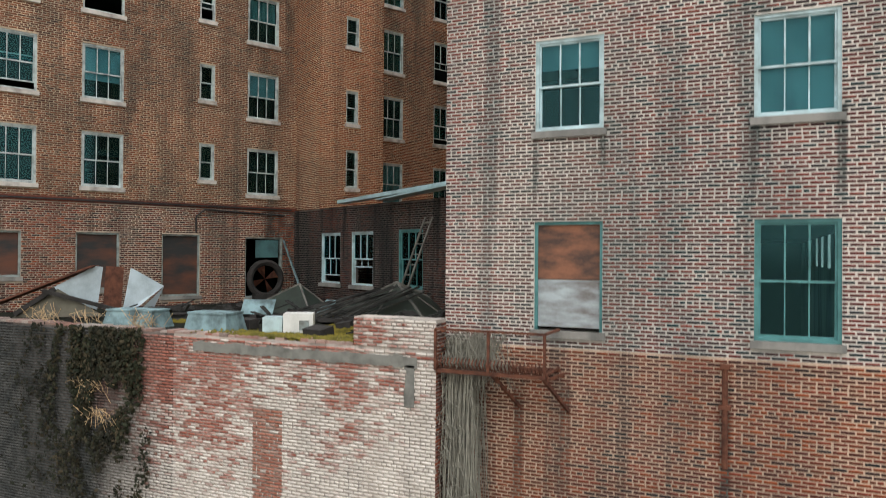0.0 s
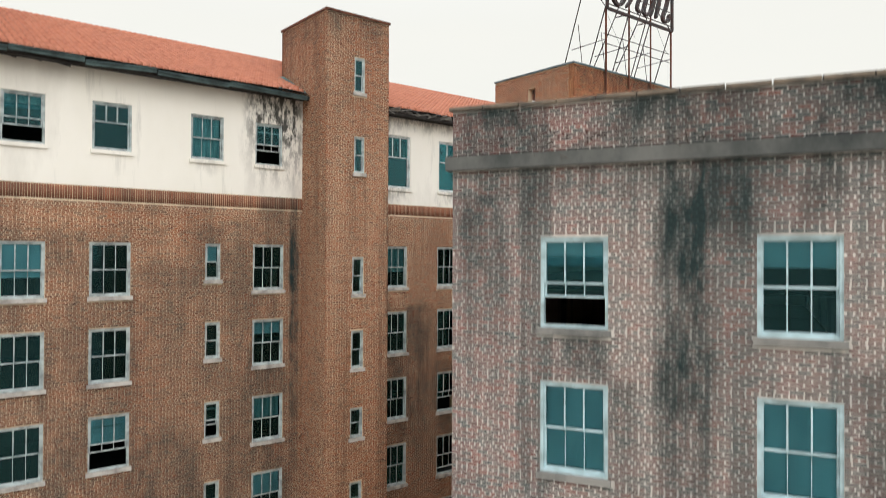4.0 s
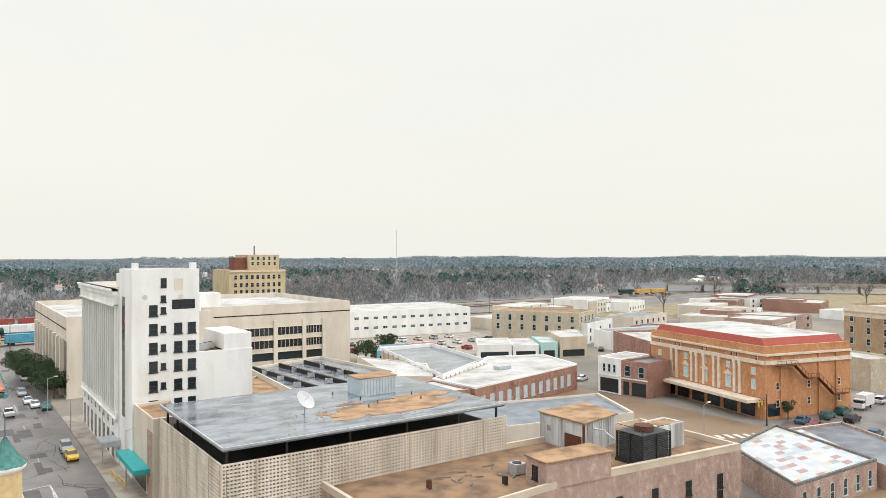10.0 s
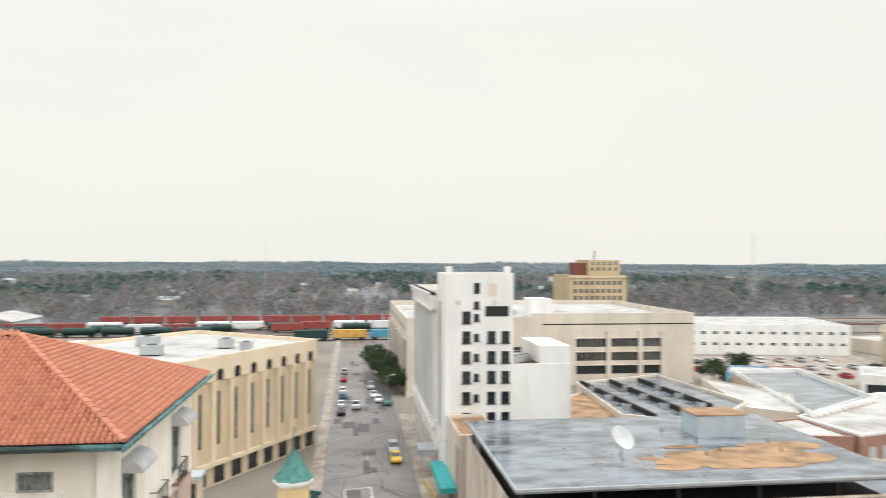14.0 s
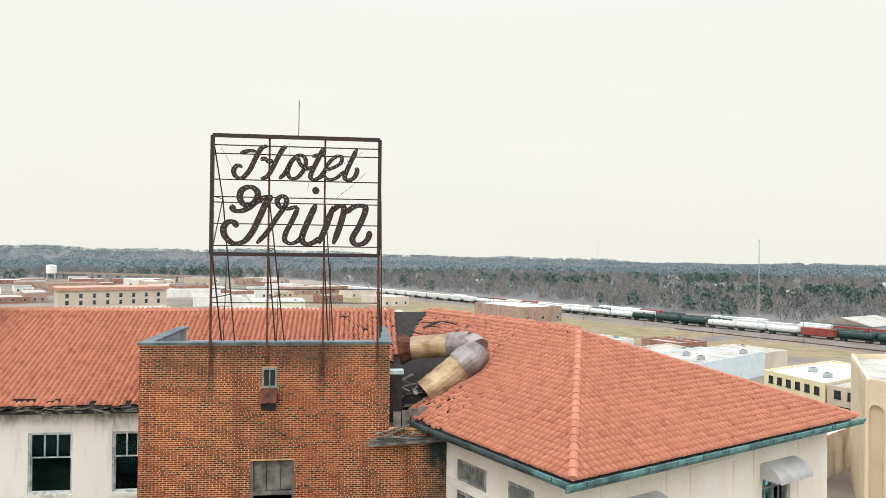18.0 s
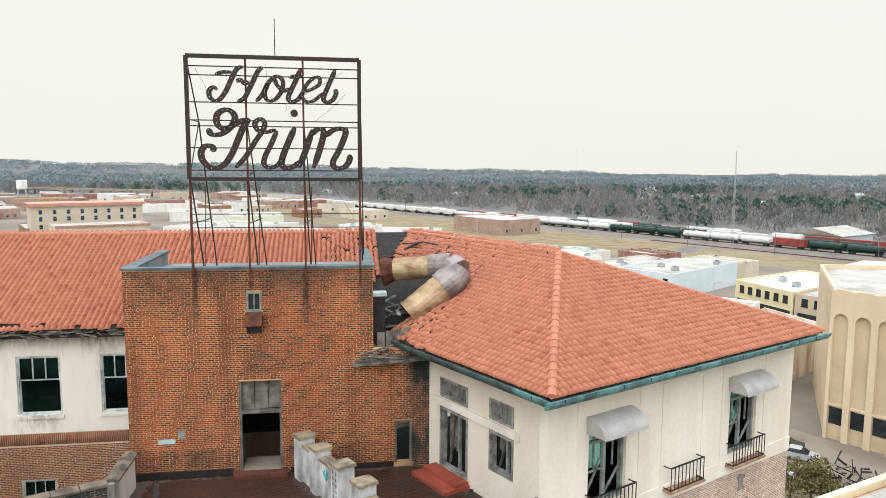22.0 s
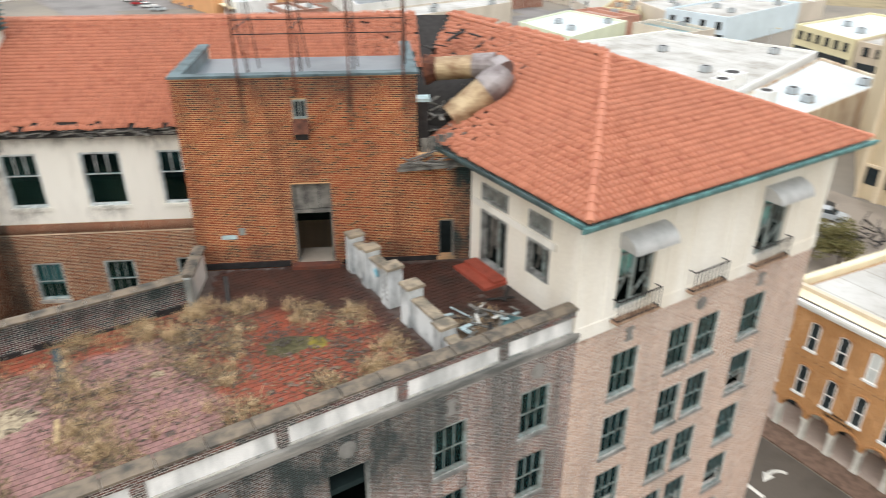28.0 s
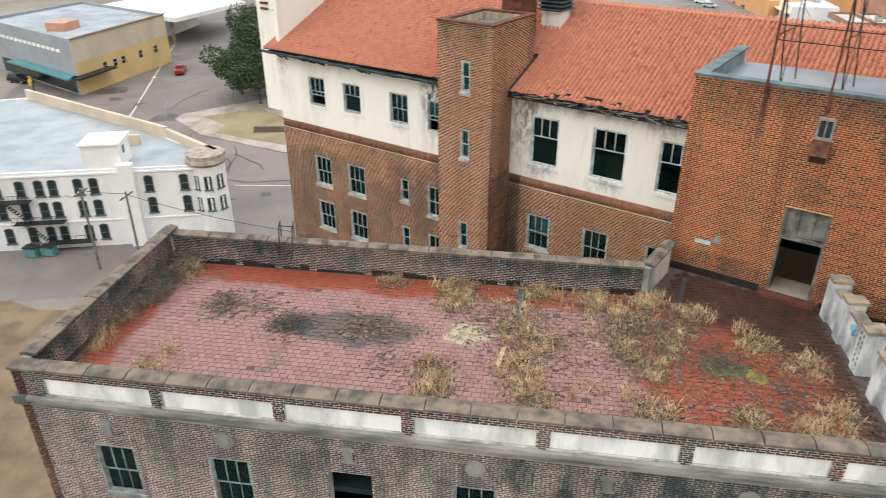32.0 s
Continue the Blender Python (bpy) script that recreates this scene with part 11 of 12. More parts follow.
for x, y, w, d, h, wl, rf_ in ((-196, 140, 22, 16, 5.4, WHITE_WALL, TEAL_ROOF), (-228, 170, 26, 15, 5.0, CREAM_WALL, TEAL_ROOF), (-180, 176, 18, 14, 5.6, RED_BRICK, PINK_ROOF), (-206, 96, 20, 12, 5.2, WHITE_WALL, GREY_ROOF), (-184, 104, 16, 12, 4.8, RED_BRICK, MEMBRANE), (-226, 100, 14, 10, 5.0, CREAM_WALL, TAR),
                                (-246, 132, 22, 14, 5.0, WHITE_WALL, PINK_ROOF), (-272, 152, 24, 12, 5.4, WHITE_WALL, MEMBRANE), (-300, 168, 30, 14, 5.0, CREAM_WALL, GREY_ROOF), (-164, 214, 18, 14, 5.2, WHITE_WALL, TEAL_ROOF), (-142, 226, 16, 14, 6.0, RED_BRICK, MEMBRANE), (-118, 232, 18, 14, 5.4, CREAM_WALL, GREY_ROOF),
                                (-100, 164, 16, 10, 6.4, CREAM_WALL, TEAL_ROOF), (-124, 166, 15, 9, 6.0, SALMON, PINK_ROOF), (-60, 234, 16, 20, 6.5, RED_BRICK, MEMBRANE), (-40, 226, 14, 18, 6.0, CREAM_WALL, GREY_ROOF), (-40, 190, 14, 16, 6.2, BROWN_BRICK, TAR), (-38, 250, 18, 12, 5.2, WHITE_WALL, MEMBRANE)):
    s, sfm = poly_building("town_store", rect(x - w / 2, y - d / 2, x + w / 2, y + d / 2), h, wl, rf_, "low flat-roofed town store", 0.6)
    win_grid(s, sfm[0], 4, (1.3,), 1.6, 1.7, 1.6, frame=BLACK_IRON)
    part("shop_awning", MB(sfm[0][0]).box((1.0, 0, 3.2), (w - 1.0, 1.4, 3.45)), rgs.choice([GALV, CREAM_COAT, RUST]), s)
    part("parapet_step", MB().box((x - w / 2, y - 0.2, GROUND + h - 0.6), (x + w / 2, y + 0.2, GROUND + h + 0.25)), wl, s)
    roof_unit(x + rgs.uniform(-4, 4), y + rgs.uniform(1.5, 4), GROUND + h - 0.57, 1.6, 1.4, 1.1)
rgw = random.Random(21)
for i in range(70):
    x, y = rgw.uniform(-900, -300), rgw.uniform(-60, 290)
    if -390 < x and 50 < y < 210 or (-420 < x < -120 and abs(y - (62 + (x + 120) * 0.115)) < 26):
        continue
    w, d, h = rgw.uniform(14, 44), rgw.uniform(12, 30), rgw.uniform(4, 8)
    s, sfm = poly_building("far_store", rect(x, y, x + w, y + d), h, rgw.choice([WHITE_WALL, RED_BRICK, TAN_WALL, CREAM_WALL, WHITE_WALL, BROWN_BRICK]), rgw.choice([MEMBRANE, GREY_ROOF, MEMBRANE, TAR]), "distant low commercial building with flat roof", 0.4)
    win_grid(s, sfm[1], 3, (1.4,), 1.6, 1.6, 2)
for i in range(60):
    x, y = rgw.uniform(-1100, 900), rgw.uniform(430, 1150)
    w, d, h = rgw.uniform(8, 16), rgw.uniform(8, 12), rgw.uniform(3, 4.5)
    g = group_of("far_house", (x, y, GROUND), "distant small house with pitched roof among trees", "house")
    part("wall", MB().box((x - w / 2, y - d / 2, GROUND), (x + w / 2, y + d / 2, GROUND + h)), rgw.choice([WHITE_WALL, TAN_WALL, CREAM_WALL, RED_BRICK]), g)
    part("roof", MB().add([(x - w / 2 - .4, y - d / 2 - .4, GROUND + h), (x + w / 2 + .4, y - d / 2 - .4, GROUND + h), (x + w / 2 + .4, y + d / 2 + .4, GROUND + h), (x - w / 2 - .4, y + d / 2 + .4, GROUND + h), (x - w / 2, y, GROUND + h + 2.4), (x + w / 2, y, GROUND + h + 2.4)], [(0, 1, 5, 4), (2, 3, 4, 5), (1, 2, 5), (3, 0, 4), (0, 3, 2, 1)]), rgw.choice([GREY_ROOF, TAR, BROWN_BRICK, MEMBRANE]), g)


def overpass(a, b, n):
    a, b = Vector((*a, GROUND + 6.5)), Vector((*b, GROUND + 6.5))
    g = group_of("overpass", a, "distant pale concrete road overpass on piers", "bridge")
    part("deck", MB().bar(a, b, 12, 1.2), CONCRETE, g)
    for s in (-6, 6):
        o = (b - a).normalized().cross(Vector((0, 0, 1))) * s + Vector((0, 0, 1.1))
        part("guard_rail", MB().bar(a + o, b + o, 0.3, 1.0), CONCRETE, g)
    for k in range(n):
        p = a.lerp(b, k / (n - 1))
        part("pier", MB().box((p.x - 0.8, p.y - 0.8, GROUND), (p.x + 0.8, p.y + 0.8, GROUND + 6)), CONCRETE, g)


overpass((-1010, 100), (-800, 234), 9)
overpass((520, 400), (640, 230), 8)


def mast(x, y, h, label="thin lattice radio mast"):
    g = group_of("radio_mast", (x, y, GROUND), label, "mast")
    for k in range(3):
        a = k * 2.094
        part("leg", MB().tube([(x + 0.7 * math.cos(a), y + 0.7 * math.sin(a), GROUND), (x + 0.12 * math.cos(a), y + 0.12 * math.sin(a), GROUND + h)], 0.045, 4), GALV, g)
    b = MB()
    n = int(h / 2)
    for j in range(n):
        for k in range(3):
            r0, r1 = 0.7 - 0.58 * j / n, 0.7 - 0.58 * (j + 1) / n
            b.bar((x + r0 * math.cos(k * 2.094), y + r0 * math.sin(k * 2.094), GROUND + h * j / n), (x + r1 * math.cos((k + 1) * 2.094), y + r1 * math.sin((k + 1) * 2.094), GROUND + h * (j + 1) / n), 0.035)
    part("lacing", b, GALV, g)


mast(-158, 300, 42)
mast(-700, 760, 62)
mast(285, 470, 52)
mast(-60, 620, 45)
wt = group_of("water_tower", (-760, 86, GROUND), "distant white elevated water tank on legs", "water tower")
part("tank", MB().tube([(-760, 86, 15), (-760, 86, 16), (-760, 86, 23), (-760, 86, 24)], [3, 4.6, 4.6, 2], 16), WHITE_WALL, wt)
for k in range(4):
    a = k * 1.571 + 0.6
    part("leg", MB().tube([(-760 + 6 * math.cos(a), 86 + 6 * math.sin(a), GROUND), (-760 + 4 * math.cos(a), 86 + 4 * math.sin(a), 16)], 0.4, 6), GALV, wt)

# ---- rail yard ----
TANK_WHITE = plain("white_tank_steel", (0.74, 0.76, 0.75), 0.5, 0.1, 0.2, 0.5, 0.02)
TANK_BLACK = plain("dark_green_tank_steel", (0.022, 0.05, 0.045), 0.5, 0.1, 0.2, 0.5, 0.02)
BOX_RED = plain("oxide_red_steel", (0.3, 0.07, 0.06), 0.6, 0.1, 0.3, 0.5, 0.02)
BOX_YELLOW = plain("yellow_container_steel", (0.6, 0.36, 0.1), 0.6, 0.1, 0.3, 0.5, 0.02)
BOX_BLUE = plain("blue_container_steel", (0.08, 0.3, 0.42), 0.6, 0.1, 0.3, 0.5, 0.02)
RAILM = {}


def rail_car(x, y, rot, kind, mat):
    if not RAILM:
        r = 1.45
        tk = MB().tube([(-6.9, 0, 2.6), (-6.5, 0, 2.6), (6.5, 0, 2.6), (6.9, 0, 2.6)], [0.7, r, r, 0.7], 12)
        hp = MB().add([(sx * lx, sy * wy, z) for z, lx, wy in ((1.2, 4.6, 1.3), (2.2, 7, 1.5), (4.1, 7, 1.5), (4.5, 6.8, 1.0)) for sx, sy in ((-1, -1), (1, -1), (1, 1), (-1, 1))], [(0, 3, 2, 1), (12, 13, 14, 15)] + [(4 * k + i, 4 * k + (i + 1) % 4, 4 * k + 4 + (i + 1) % 4, 4 * k + 4 + i) for k in range(3) for i in range(4)])
        xs = [-7 + i * 0.5 for i in range(29)]
        bx_ = MB().poly([(x, -1.5 - 0.06 * (i % 2)) for i, x in enumerate(xs)] + [(x, 1.5 + 0.06 * (i % 2)) for i, x in reversed(list(enumerate(xs)))], 1.1, 4.2)
        bo = MB().box((-1.1, -1.0, 0.3), (1.1, 1.0, 0.9))
        for sx in (-0.8, 0.8):
            bo.tube([(sx, -0.85, 0.45), (sx, 0.85, 0.45)], 0.42, 8)
        fr = MB().box((-7.2, -1.2, 0.9), (7.2, 1.2, 1.15))
        dm_ = MB().tube([(0, 0, 4.0), (0, 0, 4.35)], 0.5, 8)
        for k, v in (("tank", tk), ("hopper", hp), ("box", bx_), ("bogie", bo), ("frame", fr), ("dome", dm_)):
            RAILM[k] = v.mesh(k)
    m = Matrix.Translation((x, y, GROUND + 0.2)) @ Matrix.Rotation(radians(rot), 4, "Z")
    names = {TANK_WHITE: "white", TANK_BLACK: "dark green", BOX_RED: "oxide red", BOX_YELLOW: "yellow", BOX_BLUE: "blue"}
    g = group_of("rail_car", m, names[mat] + " railway " + kind + " car standing on the tracks", "rail car", "rail cars in the yard")
    group_part(kind, RAILM[kind], mat, g, m)
    group_part("frame", RAILM["frame"], TANK_BLACK, g, m)
    for s in (-5, 5):
        group_part("bogie", RAILM["bogie"], TANK_BLACK, g, m @ Matrix.Translation((s, 0, 0)))
    if kind == "tank":
        group_part("dome", RAILM["dome"], mat, g, m)


TRACKS = [((-600, 318), (-40, 332)), ((-420, 330), (60, 346)), ((-5, 311), (150, 318)), ((-120, 384), (160, 392)), ((-300, 345), (150, 356))]
rl = MB()
for a, b in TRACKS + [((-900, 340), (700, 372)), ((-900, 352), (700, 380))]:
    for s in (-0.75, 0.75):
        rl.bar((a[0] - 200, a[1] + s - 5, GROUND + 0.12), (b[0] + 200, b[1] + s + 5, GROUND + 0.12), 0.16, 0.2)
tagged(part("rails", rl, RUST), "steel rails of the yard", "rails", "", "stuff")
MIX = [[("hopper", TANK_WHITE)] * 14 + [("tank", TANK_WHITE)] * 9 + [("tank", TANK_BLACK)] * 3 + [("tank", TANK_WHITE)] * 3 + [("box", BOX_RED)] * 1 + [("tank", TANK_BLACK)] * 7,
       [("tank", TANK_BLACK), ("tank", TANK_BLACK), ("hopper", TANK_WHITE), ("box", TANK_WHITE), ("box", BOX_RED)],
       [("box", BOX_YELLOW), ("box", BOX_YELLOW), ("box", BOX_YELLOW), ("box", BOX_BLUE), ("box", TANK_BLACK)],
       [("box", BOX_RED)],
       [("box", TANK_WHITE), ("box", BOX_RED), ("hopper", TANK_WHITE), ("tank", TANK_BLACK)]]
for (a, b), mix in zip(TRACKS, MIX):
    v = Vector(b) - Vector(a)
    n = int(v.length / 15.2)
    for k in range(n):
        p = Vector(a) + v * (k / n)
        if len(mix) < 20:
            kd, mt = mix[rgw.randrange(len(mix))]
            if rgw.random() < (0.03 if len(mix) == 1 else 0.2):
                continue
        else:
            kd, mt = mix[min(k, len(mix) - 1)]
        rail_car(p.x, p.y, math.degrees(math.atan2(v.y, v.x)), kd, mt)
for k in range(3):
    rail_car(450 + k * 16, 386 - k * 3, -10, "box" if k else "hopper", BOX_YELLOW if k else TANK_BLACK)
sh = group_of("metal_shed", (-150, 368, GROUND), "white metal shed with low pitched roof in the yard", "shed")
part("wall", MB().box((-164, 352, GROUND), (-138, 382, GROUND + 5)), plain("pale_blue_cladding", (0.55, 0.66, 0.7), 0.6, 0, 0.15, 0.5, 0.05), sh)
part("roof", MB().add([(-165, 351, GROUND + 5), (-137, 351, GROUND + 5), (-137, 383, GROUND + 5), (-165, 383, GROUND + 5), (-151, 351, GROUND + 8), (-151, 383, GROUND + 8)], [(0, 4, 5, 3), (1, 2, 5, 4), (0, 1, 4), (2, 3, 5)]), MEMBRANE, sh)
part("door_opening", MB().box((-158, 351.9, GROUND), (-152, 351.99, GROUND + 4)), GLASS_DARK, sh)

# ---- vehicles ----
CARM = {}


def prism(profile, w0, w1=None):
    """A body drawn by its side profile (x, z, half width)."""
    k = len(profile)
    vs = [(x, -h, z) for x, z, h in profile] + [(x, h, z) for x, z, h in profile]
    return MB().add(vs, [tuple(range(k)), tuple(range(2 * k - 1, k - 1, -1))] + [(i, k + i, k + (i + 1) % k, (i + 1) % k) for i in range(k)])


def car_meshes():
    lo = 0.9
    CARM["sedan"] = (prism([(-2.3, 0.35, lo), (-2.35, 0.75, lo), (-2.2, 0.95, 0.86), (-1.5, 1.0, 0.86), (0.9, 1.0, 0.86), (2.05, 0.88, 0.84), (2.3, 0.65, 0.84), (2.3, 0.32, lo)], 1),
                     prism([(-1.75, 0.97, 0.84), (-1.0, 1.4, 0.64), (0.35, 1.42, 0.64), (1.15, 0.97, 0.82)], 1), prism([(-1.0, 1.4, 0.66), (-0.95, 1.46, 0.62), (0.3, 1.47, 0.62), (0.38, 1.42, 0.66)], 1))
    CARM["suv"] = (prism([(-2.3, 0.4, lo), (-2.35, 1.05, lo), (-2.2, 1.12, 0.88), (0.9, 1.12, 0.88), (2.1, 1.02, 0.86), (2.35, 0.75, 0.86), (2.35, 0.38, lo)], 1),
                   prism([(-2.2, 1.1, 0.86), (-1.95, 1.66, 0.7), (0.2, 1.68, 0.7), (1.0, 1.1, 0.84)], 1), prism([(-2.0, 1.66, 0.72), (-1.9, 1.74, 0.68), (0.15, 1.74, 0.68), (0.25, 1.68, 0.72)], 1))
    CARM["pickup"] = (prism([(-2.7, 0.45, lo), (-2.75, 1.05, lo), (-0.6, 1.08, 0.9), (1.3, 1.1, 0.88), (2.4, 1.02, 0.86), (2.6, 0.75, 0.86), (2.6, 0.42, lo)], 1),
                      prism([(-0.7, 1.06, 0.86), (-0.55, 1.62, 0.7), (0.5, 1.64, 0.7), (1.25, 1.08, 0.84)], 1), prism([(-0.6, 1.62, 0.72), (-0.5, 1.7, 0.68), (0.45, 1.7, 0.68), (0.55, 1.64, 0.72)], 1))
    CARM["truck"] = (MB().box((-3.4, -1.15, 0.8), (1.4, 1.15, 3.1)).box((1.45, -1.0, 0.5), (3.1, 1.0, 1.5)), MB().box((1.5, -0.95, 1.5), (2.7, 0.95, 2.1)), MB().box((1.45, -0.97, 2.1), (2.6, 0.97, 2.3)))
    CARM["wheel"] = MB().tube([(0, -0.12, 0), (0, 0.12, 0)], 0.33, 12)
    CARM["rim"] = MB().tube([(0, -0.13, 0), (0, 0.13, 0)], 0.19, 8)
    CARM["lamp"] = MB().box((-0.04, -0.17, -0.07), (0.04, 0.17, 0.07))
    for k, v in list(CARM.items()):
        CARM[k] = tuple(x.mesh("body") for x in v) if isinstance(v, tuple) else v.mesh(k)


car_meshes()
TYRE = plain("tyre_rubber", (0.025, 0.025, 0.025), 0.9, 0, 0.2, 4, 0)
TAIL = plain("red_lamp", (0.35, 0.02, 0.02), 0.3, 0, 0.1, 2, 0)
LAMP = plain("clear_lamp", (0.75, 0.75, 0.72), 0.2, 0, 0.1, 2, 0)
CARPAINT = {n: plain("car_paint_" + n, c, 0.28, 0.2, 0.08, 1, 0, None, (1, 1, 1), 0.5) for n, c in (("white", (0.75, 0.75, 0.74)), ("black", (0.02, 0.022, 0.025)), ("silver", (0.42, 0.45, 0.47)), ("red", (0.42, 0.025, 0.03)), ("blue", (0.04, 0.11, 0.2)), ("yellow", (0.8, 0.5, 0.02)), ("green", (0.02, 0.12, 0.11)), ("beige", (0.5, 0.42, 0.32)))}


def car(x, y, rot, kind, tint, near_by=True):
    m = Matrix.Translation((x, y, GROUND + 0.03)) @ Matrix.Rotation(radians(rot), 4, "Z")
    g = group_of("box_truck" if kind == "truck" else "car", m, "%s %s parked by the street" % (tint, {"truck": "box truck", "sedan": "saloon car", "suv": "estate car", "pickup": "pickup truck"}[kind]), "truck" if kind == "truck" else "car")
    b, c, r = CARM[kind]
    group_part("body", b, CARPAINT[tint], g, m)
    group_part("glazing", c, GLASS_DARK, g, m)
    group_part("roof", r, CARPAINT[tint], g, m)
    wx = {"sedan": 1.4, "suv": 1.4, "pickup": 1.65, "truck": 2.1}[kind]
    for sx in (-wx, wx):
        for sy in (-0.82, 0.82):
            at = m @ Matrix.Translation((sx, sy, 0.33))
            w = group_part("wheel", CARM["wheel"], TYRE, g, at)
            if near_by:
                group_part("rim", CARM["rim"], GALV, w, at)
    if kind != "truck" and near_by:
        for sy in (-0.62, 0.62):
            group_part("headlight", CARM["lamp"], LAMP, g, m @ Matrix.Translation((2.3, sy, 0.72)))
            group_part("tail_light", CARM["lamp"], TAIL, g, m @ Matrix.Translation((-2.34, sy, 0.8)))


for x, y, r, k, t in [(18.6, 135.3, -90, "sedan", "yellow"), (18.5, 140.8, -90, "suv", "silver"), (16.3, 201.8, -90, "suv", "silver"), (16.7, 190.7, -90, "sedan", "white"), (17.6, 185, -90, "sedan", "white"), (19.5, 181, -95, "suv", "green"),
                      (9.0, 172, 90, "sedan", "black"), (9.0, 180, 90, "sedan", "white"), (9.2, 188, 90, "suv", "blue"), (9.0, 197, 90, "sedan", "white"), (12.2, 178, 90, "pickup", "white"), (9.1, 214, 90, "sedan", "red"), (9.2, 226, 90, "suv", "silver"), (18.8, 226, -90, "sedan", "white"), (18.8, 240, -90, "sedan", "red"),
                      (3.0, 112, 30, "suv", "black"), (6.0, 108, 60, "sedan", "black"), (0.6, 104, 30, "sedan", "red"), (5, 117, 60, "sedan", "green"),
                      (-27.8, 110, 20, "sedan", "black"), (-25, 108.1, 20, "sedan", "silver"), (-21.9, 103.7, 60, "sedan", "white"),
                      (141.1, 136.6, 20, "sedan", "white"), (142.0, 77.4, 10, "sedan", "blue"), (139.6, 73.6, 12, "sedan", "red"), (149.8, 76.3, 8, "suv", "green"), (156.4, 76.4, 5, "suv", "green"), (165.6, 76.6, 185, "truck", "white"), (174.6, 76.7, 5, "suv", "white"), (141.6, 63.6, 10, "suv", "blue"), (151, 72, 5, "suv", "black"), (182, 77, 5, "suv", "white"),
                      (177.1, 173, 40, "suv", "silver"), (188.2, 172.9, 40, "sedan", "black"), (196.4, 170.6, 40, "sedan", "black"), (192, 186.6, 40, "pickup", "beige"), (201, 178, 40, "sedan", "red"),
                      (-123, -50.7, 200, "pickup", "red"), (-110.8, -79.1, 80, "suv", "black")]:
    car(x, y, r, k, t)
for i in range(16):
    car(-282 + (i % 8) * 8 + rgw.uniform(-1, 1), 66 + (i // 8) * 12 + (i % 8) * 1.2, 60, rgw.choice(["sedan", "suv", "pickup"]), rgw.choice(["white", "black", "silver", "red", "blue", "green", "beige"]), False)
for i in range(26):
    car(116 + (i % 9) * 7.4, 204 + (i // 9) * 16, 90, rgw.choice(["sedan", "suv"]), rgw.choice(["white", "black", "silver", "silver", "white", "red", "blue", "beige"]), False)
hv = MB()
for i in range(46):
    c = Vector((rgw.uniform(-22, -16), rgw.uniform(103.5, 110.5), GROUND + rgw.uniform(0.1, 0.8)))
    v = Vector((rgw.uniform(-1, 1), rgw.uniform(-1, 1), rgw.uniform(-0.3, 0.5))).normalized()
    hv.bar(c, c + v * rgw.uniform(0.8, 2.2), rgw.uniform(0.06, 0.2))
tagged(part("scrap_heap", hv, BLACK_IRON), "heap of twisted black scrap in the lot", "scrap", "", "stuff")
yr = group_of("stair_railing", (22.4, 116.8, GROUND), "yellow painted steel stair railing on the pavement", "railing")
part("top_rail", MB().bar((22.1, 121, GROUND + 1.2), (22.7, 112.8, GROUND + 1.2), 0.08), SIGNAL_YELLOW, yr)
part("mid_rail", MB().bar((22.1, 121, GROUND + 0.7), (22.7, 112.8, GROUND + 0.7), 0.06), SIGNAL_YELLOW, yr)
for k in range(7):
    part("post", MB().box((22.06 + 0.1 * k, 121 - 1.36 * k - 0.04, GROUND + 0.15), (22.14 + 0.1 * k, 121 - 1.36 * k + 0.04, GROUND + 1.2)), SIGNAL_YELLOW, yr)

# ---- trees ----
def leaf_mat(name, lo, hi):
    k = Mat(name, 0.8, 0, 0.2)
    k.color(k.ramp(k.geo.outputs["Random Per Island"], [(0, lo), (0.6, hi), (1, tuple(min(1, c * 1.3) for c in hi))]))
    return k.m


LEAF = leaf_mat("evergreen_leaf", (0.018, 0.035, 0.015), (0.06, 0.085, 0.04))
LEAF_OLIVE = leaf_mat("olive_leaf", (0.06, 0.06, 0.02), (0.17, 0.15, 0.06))
BARK = plain("grey_bark", (0.14, 0.12, 0.1), 0.95, 0, 0.4, 3, 0.4)
# blue cast in PINE and the far tones stands in for distance haze
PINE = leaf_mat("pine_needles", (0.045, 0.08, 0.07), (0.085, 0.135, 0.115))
PINE_FAR = leaf_mat("hazed_pine", (0.135, 0.19, 0.205), (0.185, 0.24, 0.258))
TWIG_FAR = leaf_mat("hazed_winter_wood", (0.2, 0.225, 0.24), (0.255, 0.275, 0.29))
TWIG = leaf_mat("bare_winter_twigs", (0.135, 0.137, 0.137), (0.2, 0.199, 0.196))
TWIG_PALE = leaf_mat("pale_winter_twigs", (0.19, 0.172, 0.158), (0.265, 0.238, 0.212))


def quads(c, size, rng, flat_=0.0):
    """Small leaf blades of random turn at the points c."""
    k = len(c)
    a, b = rng.normal(size=(k, 3)), rng.normal(size=(k, 3))
    a /= np.linalg.norm(a, axis=1)[:, None]
    b -= a * (a * b).sum(1)[:, None]
    b /= np.linalg.norm(b, axis=1)[:, None]
    s = (size * rng.uniform(0.6, 1.3, k))[:, None]
    v = np.stack([c - a * s, c - b * s * 0.5, c + a * s, c + b * s * 0.5], 1).reshape(-1, 3)
    return v, np.arange(4 * k).reshape(-1, 4)


